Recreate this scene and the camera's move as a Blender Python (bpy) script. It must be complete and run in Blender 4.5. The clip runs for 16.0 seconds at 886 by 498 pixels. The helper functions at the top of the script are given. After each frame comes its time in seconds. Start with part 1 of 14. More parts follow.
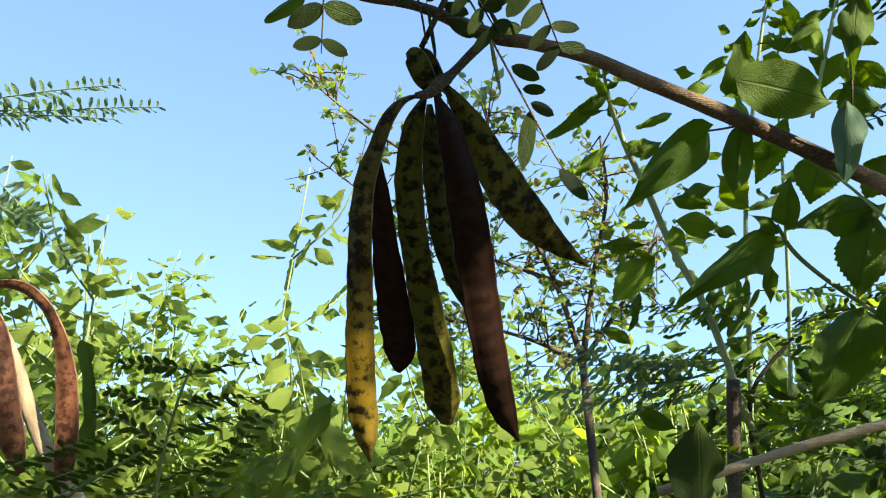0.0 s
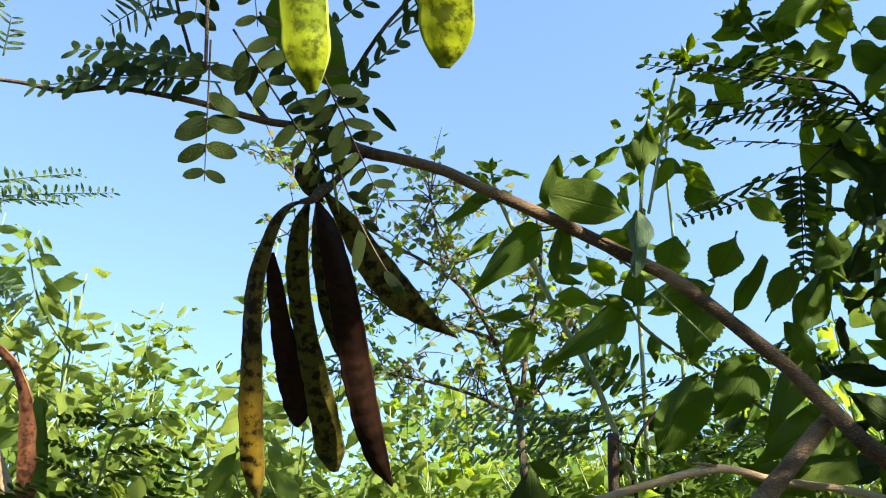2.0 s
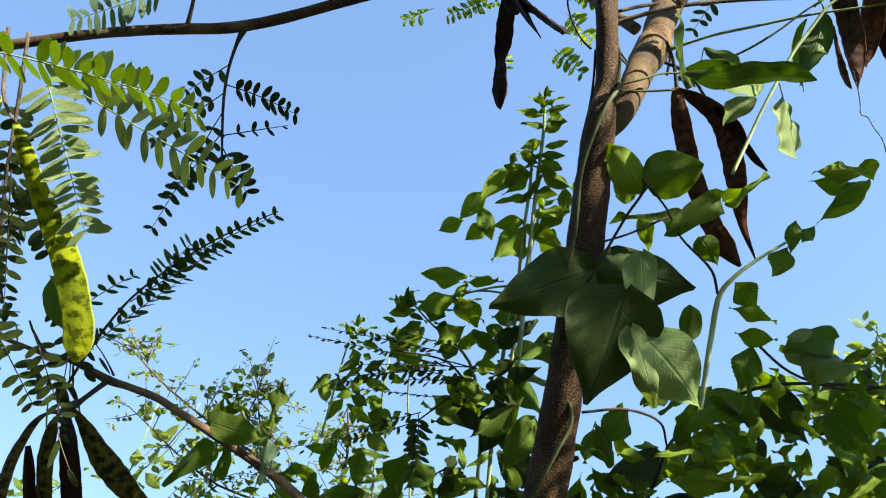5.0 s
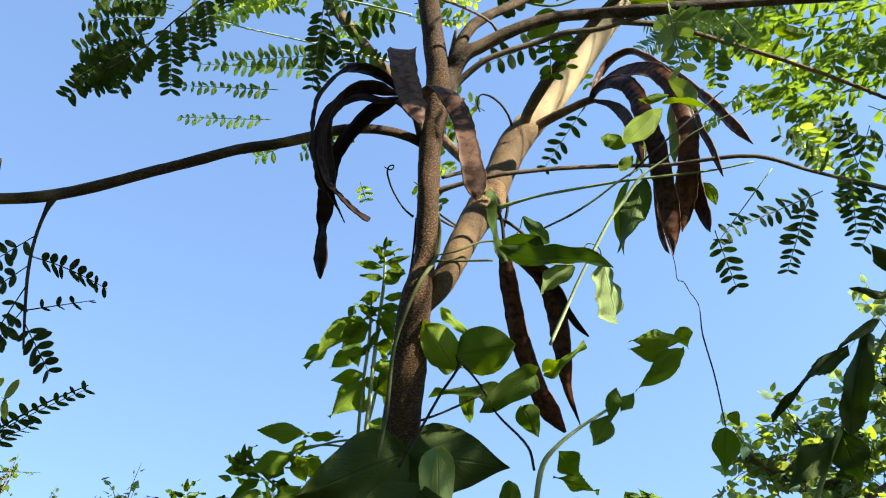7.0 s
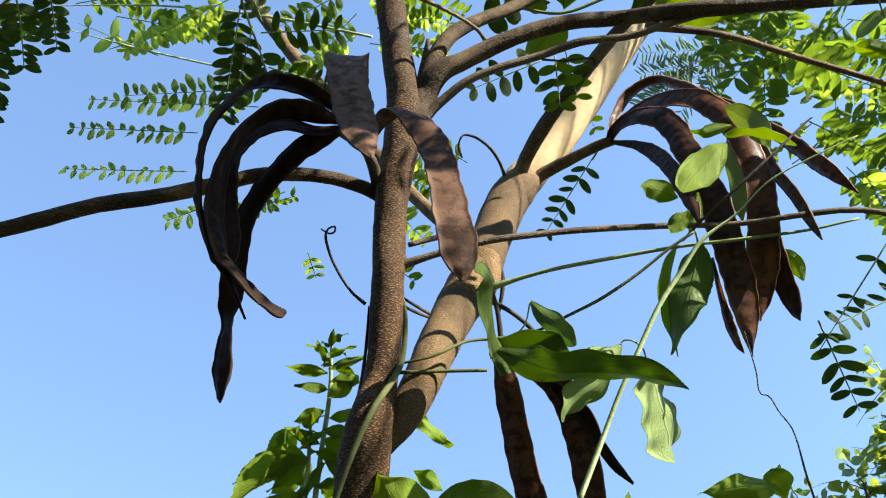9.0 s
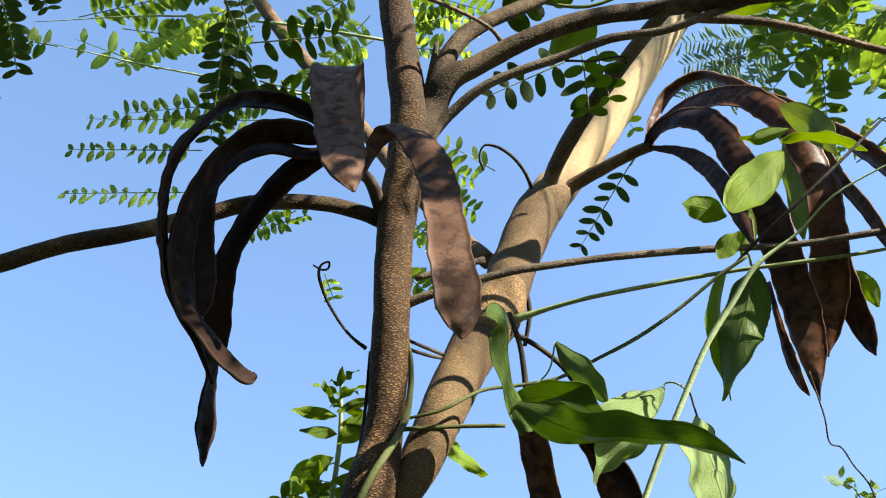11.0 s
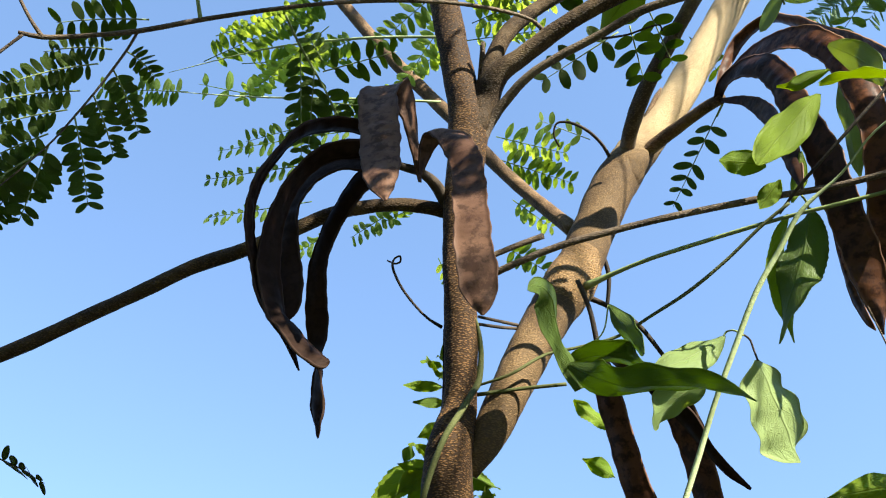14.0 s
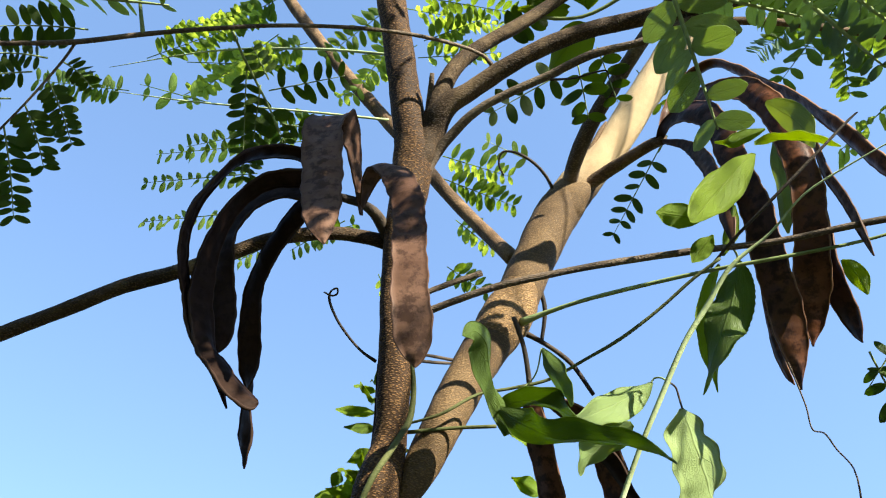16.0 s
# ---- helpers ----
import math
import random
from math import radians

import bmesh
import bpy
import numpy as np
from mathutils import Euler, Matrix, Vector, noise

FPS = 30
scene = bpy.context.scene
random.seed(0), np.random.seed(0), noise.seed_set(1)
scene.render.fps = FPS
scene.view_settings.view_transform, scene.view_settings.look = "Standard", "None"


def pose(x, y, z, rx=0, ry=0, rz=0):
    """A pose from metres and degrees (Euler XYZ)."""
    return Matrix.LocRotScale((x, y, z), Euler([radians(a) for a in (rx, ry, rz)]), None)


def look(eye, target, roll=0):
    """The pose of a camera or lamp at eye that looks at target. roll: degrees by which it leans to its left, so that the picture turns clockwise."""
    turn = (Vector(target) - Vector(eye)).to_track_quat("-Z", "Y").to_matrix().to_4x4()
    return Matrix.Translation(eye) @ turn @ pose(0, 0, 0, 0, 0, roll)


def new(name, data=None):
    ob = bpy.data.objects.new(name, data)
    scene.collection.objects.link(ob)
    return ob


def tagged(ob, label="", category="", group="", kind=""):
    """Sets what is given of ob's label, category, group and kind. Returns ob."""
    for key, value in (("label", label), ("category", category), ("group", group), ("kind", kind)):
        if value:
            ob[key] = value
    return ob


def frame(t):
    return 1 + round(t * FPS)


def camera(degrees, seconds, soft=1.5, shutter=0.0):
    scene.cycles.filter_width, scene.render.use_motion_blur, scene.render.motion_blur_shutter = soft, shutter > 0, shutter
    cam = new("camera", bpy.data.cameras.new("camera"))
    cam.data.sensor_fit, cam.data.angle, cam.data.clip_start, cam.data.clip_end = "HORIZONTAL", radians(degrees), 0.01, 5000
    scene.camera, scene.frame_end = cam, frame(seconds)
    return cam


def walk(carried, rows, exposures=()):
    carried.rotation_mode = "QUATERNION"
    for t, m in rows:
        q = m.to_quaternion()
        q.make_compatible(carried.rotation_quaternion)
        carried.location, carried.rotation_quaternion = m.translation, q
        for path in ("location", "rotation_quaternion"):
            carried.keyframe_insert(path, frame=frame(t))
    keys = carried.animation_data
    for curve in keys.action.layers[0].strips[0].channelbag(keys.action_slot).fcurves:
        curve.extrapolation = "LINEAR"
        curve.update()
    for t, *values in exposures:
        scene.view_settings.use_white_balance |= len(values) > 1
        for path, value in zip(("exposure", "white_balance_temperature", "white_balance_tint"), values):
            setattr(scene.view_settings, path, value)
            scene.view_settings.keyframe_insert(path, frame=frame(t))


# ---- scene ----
cam = camera(59.92, 16.0, soft=1.1)
PATH = [
    (0, look((0.0004, 0.0009, 1.3008), (0.0003, 0.9639, 1.5704), -1.91)),
    (0.5, look((0.0082, -0.0052, 1.2960), (0.0218, 0.9542, 1.5778), -2.45)),
    (1, look((0.0259, -0.0251, 1.2967), (0.0501, 0.9279, 1.5987), -2.44)),
    (1.5, look((0.0436, -0.0412, 1.2991), (0.0643, 0.9079, 1.6135), -2.42)),
    (2, look((0.0640, -0.0745, 1.2939), (0.0647, 0.8702, 1.6219), -1.58)),
    (2.5, look((0.0985, -0.1613, 1.2767), (0.0683, 0.7719, 1.6348), 0.48)),
    (3, look((0.1402, -0.2330, 1.2694), (0.0954, 0.6865, 1.6600), 1.95)),
    (3.5, look((0.1833, -0.2692, 1.2679), (0.1332, 0.6331, 1.6961), 2.95)),
    (4, look((0.2143, -0.2849, 1.2489), (0.1761, 0.5938, 1.7248), 3.41)),
    (4.5, look((0.2340, -0.2854, 1.2490), (0.2292, 0.5784, 1.7528), 3.14)),
    (5, look((0.2614, -0.2906, 1.2563), (0.2950, 0.5586, 1.7833), 2.42)),
    (5.2, look((0.2795, -0.3020, 1.2656), (0.3199, 0.5475, 1.7916), 2.20)),
    (7.3, look((0.3592, -0.3395, 1.3360), (0.4696, 0.4486, 1.9416), -1.37)),
    (7.5, look((0.3694, -0.3374, 1.3352), (0.4683, 0.4424, 1.9533), -1.00)),
    (8, look((0.3745, -0.3018, 1.3595), (0.4837, 0.4521, 2.0073), -1.87)),
    (8.2, look((0.3670, -0.2707, 1.3857), (0.4989, 0.4713, 2.0431), -3.13)),
    (10.3, look((0.3873, -0.1673, 1.5091), (0.4946, 0.5778, 2.1674), -2.41)),
    (10.5, look((0.3891, -0.1677, 1.5117), (0.4879, 0.5841, 2.1637), -2.31)),
    (11, look((0.3937, -0.1677, 1.5091), (0.4638, 0.5840, 2.1649), -1.40)),
    (11.5, look((0.3981, -0.1725, 1.5073), (0.4399, 0.5873, 2.1562), -0.91)),
    (12, look((0.4163, -0.1783, 1.5011), (0.4175, 0.5775, 2.1559), -0.70)),
    (12.5, look((0.4347, -0.1877, 1.4953), (0.3872, 0.5652, 2.1517), -0.32)),
    (13, look((0.4409, -0.1935, 1.4919), (0.3498, 0.5619, 2.1408), 0.57)),
    (13.5, look((0.4446, -0.1999, 1.4897), (0.3181, 0.5599, 2.1274), 1.42)),
    (14, look((0.4467, -0.2032, 1.4873), (0.3003, 0.5634, 2.1125), 1.81)),
    (14.5, look((0.4479, -0.2062, 1.4877), (0.2923, 0.5663, 2.1034), 1.71)),
    (15, look((0.4496, -0.2099, 1.4919), (0.2941, 0.5626, 2.1076), 1.72)),
    (15.5, look((0.4483, -0.2138, 1.4982), (0.3097, 0.5661, 2.1086), 2.08)),
    (16, look((0.4504, -0.2159, 1.5047), (0.3758, 0.5654, 2.1245), 1.40)),
]
walk(cam, PATH, exposures=((0.0, 2.36, 6500, 5), (2.0, 2.32, 6500, 5), (3.0, 2.25, 6500, 5), (5.0, 2.2, 6500, 5), (16.0, 2.2, 6500, 5)))

SKY_STRENGTH, SUN_STRENGTH = 0.126, 5

# ---------- world and light ----------
SUN_TO = Vector((0.62, -0.56, 0.55)).normalized()
world = bpy.data.worlds.new("world")
scene.world = world
world.use_nodes = True
wn = world.node_tree
sky = wn.nodes.new("ShaderNodeTexSky")
sky.sky_type = "NISHITA"
sky.sun_disc = False
sky.sun_elevation = math.asin(SUN_TO.z)
sky.sun_rotation = math.atan2(SUN_TO.x, SUN_TO.y)
sky.air_density, sky.dust_density, sky.ozone_density = 1.0, 0.0, 0.85
sky.altitude = 2500
# a clear sky whose haze stays low: directions are lifted a little before the sky is looked up
wc, lift, unit = wn.nodes.new("ShaderNodeTexCoord"), wn.nodes.new("ShaderNodeVectorMath"), wn.nodes.new("ShaderNodeVectorMath")
lift.operation, unit.operation = "ADD", "NORMALIZE"
lift.inputs[1].default_value = (0, 0, 0.36)
wn.links.new(wc.outputs["Generated"], lift.inputs[0])
wn.links.new(lift.outputs[0], unit.inputs[0])
wn.links.new(unit.outputs[0], sky.inputs[0])
wn.links.new(sky.outputs[0], wn.nodes["Background"].inputs[0])
wn.nodes["Background"].inputs[1].default_value = SKY_STRENGTH
sun = new("sun", bpy.data.lights.new("sun", "SUN"))
sun.data.energy, sun.data.angle, sun.data.color = SUN_STRENGTH, radians(0.5), (1.0, 0.93, 0.80)
sun.matrix_world = look(SUN_TO * 10, (0, 0, 0))

# ---------- materials ----------
MAT = {}


def ramp(nt, fac, stops):
    r = nt.nodes.new("ShaderNodeValToRGB")
    while len(r.color_ramp.elements) < len(stops):
        r.color_ramp.elements.new(0.5)
    for e, (p, c) in zip(r.color_ramp.elements, stops):
        e.position, e.color = p, (*c, 1)
    nt.links.new(fac, r.inputs[0])
    return r.outputs[0]


def start_material(name):
    m = bpy.data.materials.new(name)
    m.use_nodes = True
    MAT[name] = m
    return m, m.node_tree, m.node_tree.nodes["Principled BSDF"]


def tex_noise(nt, scale, detail=4, vec=None, rough=0.55, distort=0.0):
    n = nt.nodes.new("ShaderNodeTexNoise")
    n.inputs["Scale"].default_value = scale
    n.inputs["Detail"].default_value = detail
    n.inputs["Roughness"].default_value = rough
    n.inputs["Distortion"].default_value = distort
    if vec is not None:
        nt.links.new(vec, n.inputs["Vector"])
    return n.outputs["Fac"]


def calc(nt, op, a, b=None, clamp=False):
    n = nt.nodes.new("ShaderNodeMath")
    n.operation, n.use_clamp = op, clamp
    for k, v in enumerate((a, b)):
        if v is None:
            continue
        if isinstance(v, (int, float)):
            n.inputs[k].default_value = v
        else:
            nt.links.new(v, n.inputs[k])
    return n.outputs[0]


def mix_color(nt, fac, a, b, mode="MIX"):
    n = nt.nodes.new("ShaderNodeMix")
    n.data_type, n.blend_type = "RGBA", mode
    for key, v in ((0, fac), (6, a), (7, b)):
        if isinstance(v, (int, float)):
            n.inputs[key].default_value = v
        elif isinstance(v, tuple):
            n.inputs[key].default_value = (*v, 1)
        else:
            nt.links.new(v, n.inputs[key])
    return n.outputs[2]


def bump(nt, bsdf, height, strength, distance):
    b = nt.nodes.new("ShaderNodeBump")
    b.inputs["Strength"].default_value, b.inputs["Distance"].default_value = strength, distance
    nt.links.new(height, b.inputs["Height"])
    nt.links.new(b.outputs[0], bsdf.inputs["Normal"])
    return b.outputs[0]


def coords(nt, kind="Object"):
    return nt.nodes.new("ShaderNodeTexCoord").outputs[kind]


def stretched(nt, vec, sx, sy, sz):
    m = nt.nodes.new("ShaderNodeMapping")
    m.inputs["Scale"].default_value = (sx, sy, sz)
    nt.links.new(vec, m.inputs["Vector"])
    return m.outputs[0]


def bark_material(name, dark, mid, light, spot, relief=0.5, pores=0.0, density=520, pale=None):
    """Bark with blotches, fine grain and small corky pores."""
    m, nt, b = start_material(name)
    ob = coords(nt)
    grain = tex_noise(nt, 160, 6, ob)
    patch = tex_noise(nt, 22, 4, ob, 0.62, 0.8)
    base = ramp(nt, patch, [(0.32, dark), (0.5, mid), (0.68, light)])
    base = mix_color(nt, calc(nt, "MULTIPLY", grain, 0.5), base, tuple(c * 0.5 for c in dark), "MIX")
    warp = nt.nodes.new("ShaderNodeVectorMath")
    warp.operation = "ADD"
    nt.links.new(stretched(nt, ob, 1, 1, 3.2), warp.inputs[0])
    shake = nt.nodes.new("ShaderNodeTexNoise")
    shake.inputs["Scale"].default_value = 140
    nt.links.new(ob, shake.inputs["Vector"])
    soft = nt.nodes.new("ShaderNodeVectorMath")
    soft.operation = "SCALE"
    soft.inputs["Scale"].default_value = 0.0022
    nt.links.new(shake.outputs["Color"], soft.inputs[0])
    nt.links.new(soft.outputs[0], warp.inputs[1])
    dots = nt.nodes.new("ShaderNodeTexVoronoi")
    dots.inputs["Scale"].default_value = density
    nt.links.new(warp.outputs[0], dots.inputs["Vector"])
    size = calc(nt, "ADD", dots.outputs["Distance"], calc(nt, "MULTIPLY", calc(nt, "SUBTRACT", patch, 0.5), -0.5))
    pore = ramp(nt, size, [(0.28, (1, 1, 1)), (0.52, (0, 0, 0))])
    ridge = tex_noise(nt, 60, 5, ob, 0.7, 0.5)
    col = mix_color(nt, calc(nt, "MULTIPLY", pore, pores), base, spot)
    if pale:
        # young smooth bark further up the limb, its sunlit tone put into the cream
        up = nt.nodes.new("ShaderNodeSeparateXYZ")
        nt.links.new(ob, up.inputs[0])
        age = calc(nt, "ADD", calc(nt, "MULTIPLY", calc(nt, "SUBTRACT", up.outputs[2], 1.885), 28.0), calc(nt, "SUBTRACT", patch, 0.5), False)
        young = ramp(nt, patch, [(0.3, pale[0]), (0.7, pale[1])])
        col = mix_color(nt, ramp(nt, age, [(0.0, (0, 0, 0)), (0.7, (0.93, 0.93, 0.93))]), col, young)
    nt.links.new(col, b.inputs["Base Color"])
    b.inputs["Roughness"].default_value = 0.8
    b.inputs["Specular IOR Level"].default_value = 0.2
    h = calc(nt, "ADD", calc(nt, "MULTIPLY", pore, 0.9 * pores), calc(nt, "ADD", calc(nt, "MULTIPLY", grain, 0.35), calc(nt, "MULTIPLY", ridge, 0.5)))
    bump(nt, b, h, relief, 0.0022)
    return m


def pod_material(name, skin, skin2, seed_col, rim, gloss=0.42, seed_mix=0.7, glow=0.0, spacing=0.0085, sheen=0.05, lit_gold=None):
    """Flat legume pod: UV u along it in metres, v across it from 0 to 1. Seeds show as darker swellings."""
    m, nt, b = start_material(name)
    uv, ob = coords(nt, "UV"), coords(nt)
    sep = nt.nodes.new("ShaderNodeSeparateXYZ")
    nt.links.new(uv, sep.inputs[0])
    u, v = sep.outputs[0], sep.outputs[1]
    wob = tex_noise(nt, 85, 3, ob, 0.6)
    phase = calc(nt, "ADD", calc(nt, "MULTIPLY", u, 6.2832 / spacing), calc(nt, "MULTIPLY", wob, 9.0))
    wave = calc(nt, "MULTIPLY", calc(nt, "ADD", calc(nt, "SINE", phase), 1.0), 0.5)
    across = calc(nt, "SUBTRACT", 1.0, calc(nt, "ABSOLUTE", calc(nt, "MULTIPLY", calc(nt, "SUBTRACT", v, 0.5), 2.2)), True)
    seed = calc(nt, "MULTIPLY", wave, calc(nt, "POWER", across, 1.2))
    blot = tex_noise(nt, 190, 5, ob, 0.68)
    patch = tex_noise(nt, 28, 4, ob, 0.6, 0.8)
    rnd = nt.nodes.new("ShaderNodeObjectInfo").outputs["Random"]
    base = mix_color(nt, ramp(nt, calc(nt, "ADD", patch, calc(nt, "MULTIPLY", calc(nt, "SUBTRACT", rnd, 0.5), 0.25)), [(0.38, (0, 0, 0)), (0.62, (1, 1, 1))]), skin, skin2)
    # golden stretch along the pod: yellow skin plus its sunlit glow, as colour
    if lit_gold:
        base = mix_color(nt, ramp(nt, calc(nt, "MULTIPLY", calc(nt, "ADD", u, calc(nt, "MULTIPLY", calc(nt, "SUBTRACT", blot, 0.5), 0.05)), 5.0), [(0.42, (0, 0, 0)), (0.58, (1, 1, 1)), (0.68, (0.8, 0.8, 0.8)), (0.82, (0.1, 0.1, 0.1))]), base, lit_gold)
    spots = ramp(nt, calc(nt, "ADD", calc(nt, "MULTIPLY", seed, 0.09), calc(nt, "ADD", calc(nt, "MULTIPLY", blot, 0.8), calc(nt, "MULTIPLY", patch, 0.2))), [(0.50, (0, 0, 0)), (0.60, (1, 1, 1))])
    col = mix_color(nt, calc(nt, "MULTIPLY", spots, seed_mix), base, seed_col)
    edge = calc(nt, "GREATER_THAN", calc(nt, "ABSOLUTE", calc(nt, "SUBTRACT", v, 0.5)), 0.455)
    col = mix_color(nt, calc(nt, "MULTIPLY", edge, 0.7), col, rim)
    nt.links.new(col, b.inputs["Base Color"])
    nt.links.new(ramp(nt, blot, [(0.3, (gloss - 0.08,) * 3), (0.7, (gloss + 0.2,) * 3)]), b.inputs["Roughness"])
    b.inputs["Specular IOR Level"].default_value = sheen
    fine = tex_noise(nt, 1.0, 4, stretched(nt, uv, 700, 25, 1), 0.6)
    bump(nt, b, calc(nt, "ADD", calc(nt, "MULTIPLY", seed, 0.7), calc(nt, "MULTIPLY", fine, 0.3)), 0.30, 0.0009)
    if glow:
        tr = nt.nodes.new("ShaderNodeBsdfTranslucent")
        nt.links.new(mix_color(nt, 0.2, col, skin), tr.inputs[0])
        mx = nt.nodes.new("ShaderNodeMixShader")
        mx.inputs[0].default_value = glow
        nt.links.new(b.outputs[0], mx.inputs[1])
        nt.links.new(tr.outputs[0], mx.inputs[2])
        nt.links.new(mx.outputs[0], nt.nodes["Material Output"].inputs[0])
    return m


def leaf_material(name, top, top2, vein, through_col, glow=0.45, rough=0.45, veins=6.0, vein_mix=0.30):
    """Leaf blade with midrib and side veins; UV u across from 0 to 1, v from stalk to tip."""
    m, nt, b = start_material(name)
    uv, ob = coords(nt, "UV"), coords(nt)
    sep = nt.nodes.new("ShaderNodeSeparateXYZ")
    nt.links.new(uv, sep.inputs[0])
    u, v = sep.outputs[0], sep.outputs[1]
    off = calc(nt, "ABSOLUTE", calc(nt, "SUBTRACT", u, 0.5))
    rnd = nt.nodes.new("ShaderNodeObjectInfo").outputs["Random"]
    isl = nt.nodes.new("ShaderNodeNewGeometry").outputs["Random Per Island"]
    pick = calc(nt, "FRACT", calc(nt, "ADD", rnd, isl))
    patch = tex_noise(nt, 3.0, 5, uv, 0.6, 0.4)
    tone = calc(nt, "ADD", calc(nt, "MULTIPLY", pick, 0.75), calc(nt, "MULTIPLY", patch, 0.4))
    base = ramp(nt, tone, [(0.2, top), (0.9, top2)])
    mid = ramp(nt, off, [(0.012, (1, 1, 1)), (0.03, (0, 0, 0))])
    sway = calc(nt, "MULTIPLY", tex_noise(nt, 4.0, 2, uv, 0.5), 0.22)
    arch = calc(nt, "SUBTRACT", calc(nt, "ADD", v, sway), calc(nt, "MULTIPLY", calc(nt, "POWER", off, 1.25), 1.1))
    lat = calc(nt, "FRACT", calc(nt, "MULTIPLY", arch, veins))
    side = ramp(nt, calc(nt, "ABSOLUTE", calc(nt, "SUBTRACT", lat, 0.5)), [(0.015, (1, 1, 1)), (0.06, (0, 0, 0))])
    net = nt.nodes.new("ShaderNodeTexVoronoi")
    net.feature = "DISTANCE_TO_EDGE"
    net.inputs["Scale"].default_value = 26
    nt.links.new(uv, net.inputs["Vector"])
    mesh_lines = ramp(nt, net.outputs["Distance"], [(0.02, (1, 1, 1)), (0.09, (0, 0, 0))])
    lines = calc(nt, "MAXIMUM", calc(nt, "MAXIMUM", mid, calc(nt, "MULTIPLY", side, 0.55)), calc(nt, "MULTIPLY", mesh_lines, 0.25))
    col = mix_color(nt, calc(nt, "MULTIPLY", lines, vein_mix), base, vein)
    speck = tex_noise(nt, 14.0, 3, uv, 0.7)
    col = mix_color(nt, ramp(nt, speck, [(0.66, (0, 0, 0)), (0.74, (0.5, 0.5, 0.5))]), col, tuple(0.5 * c + 0.02 for c in vein))
    nt.links.new(col, b.inputs["Base Color"])
    b.inputs["Roughness"].default_value = rough
    b.inputs["Specular IOR Level"].default_value = 0.12
    nrm = bump(nt, b, calc(nt, "SUBTRACT", calc(nt, "MULTIPLY", patch, 0.6), calc(nt, "MULTIPLY", lines, 0.35)), 0.6, 0.0028)
    tr = nt.nodes.new("ShaderNodeBsdfTranslucent")
    tcol = mix_color(nt, calc(nt, "MULTIPLY", lines, 0.4), through_col, tuple(0.35 * c for c in through_col))
    tcol = mix_color(nt, calc(nt, "MULTIPLY", pick, 0.45), tcol, tuple(0.55 * c for c in through_col))
    nt.links.new(tcol, tr.inputs[0])
    nt.links.new(nrm, tr.inputs["Normal"])
    mx = nt.nodes.new("ShaderNodeMixShader")
    mx.inputs[0].default_value = glow
    nt.links.new(b.outputs[0], mx.inputs[1])
    nt.links.new(tr.outputs[0], mx.inputs[2])
    nt.links.new(mx.outputs[0], nt.nodes["Material Output"].inputs[0])
    return m


bark_material("bark", (0.022, 0.011, 0.0045), (0.040, 0.020, 0.008), (0.068, 0.036, 0.014), (0.20, 0.105, 0.038), 1.0, 0.8, 540)
# light blotches paint sun dapples as well as paler bark
bark_material("branch_bark", (0.020, 0.011, 0.005), (0.042, 0.025, 0.011), (0.19, 0.13, 0.07), (0.15, 0.09, 0.042), 0.9, 0.45, 640)
# brown lower tones hold some of the limb's shade, the cream its sun
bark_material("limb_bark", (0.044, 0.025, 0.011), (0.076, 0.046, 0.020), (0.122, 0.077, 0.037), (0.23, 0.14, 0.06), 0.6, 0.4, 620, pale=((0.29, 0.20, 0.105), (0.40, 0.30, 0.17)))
bark_material("knot_bark", (0.10, 0.058, 0.024), (0.15, 0.090, 0.040), (0.20, 0.125, 0.06), (0.36, 0.21, 0.085), 1.0, 0.8, 480)
bark_material("tan_bark", (0.045, 0.027, 0.014), (0.110, 0.066, 0.034), (0.24, 0.155, 0.083), (0.26, 0.16, 0.085), 0.7, 0.3)
bark_material("dry_stick", (0.22, 0.15, 0.08), (0.34, 0.24, 0.14), (0.44, 0.33, 0.20), (0.3, 0.2, 0.1), 0.6, 0.2)
bark_material("grey_twig", (0.040, 0.028, 0.019), (0.085, 0.060, 0.040), (0.19, 0.145, 0.10), (0.20, 0.14, 0.09), 0.7, 0.35)
bark_material("dark_twig", (0.02, 0.014, 0.010), (0.038, 0.028, 0.020), (0.075, 0.055, 0.038), (0.08, 0.055, 0.035), 0.4, 0.2)
bark_material("vine_stem", (0.040, 0.045, 0.014), (0.062, 0.072, 0.022), (0.105, 0.112, 0.038), (0.10, 0.09, 0.04), 0.4, 0.25)
bark_material("green_stem", (0.11, 0.145, 0.05), (0.19, 0.235, 0.085), (0.28, 0.33, 0.14), (0.24, 0.25, 0.11), 0.3, 0.15)
bark_material("pale_stem", (0.24, 0.28, 0.13), (0.36, 0.42, 0.21), (0.46, 0.52, 0.30), (0.36, 0.38, 0.22), 0.3, 0.15)
pod_material("mottled_pod", (0.048, 0.050, 0.009), (0.070, 0.060, 0.010), (0.007, 0.005, 0.003), (0.07, 0.065, 0.03), 0.40, 0.9, 0.08)
pod_material("yellow_pod", (0.055, 0.045, 0.012), (0.085, 0.06, 0.014), (0.014, 0.009, 0.005), (0.10, 0.075, 0.03), 0.38, 0.93, 0.12, lit_gold=(0.20, 0.12, 0.011))
pod_material("brown_pod", (0.011, 0.005, 0.003), (0.021, 0.009, 0.005), (0.005, 0.003, 0.002), (0.022, 0.011, 0.007), 0.4, 0.6)
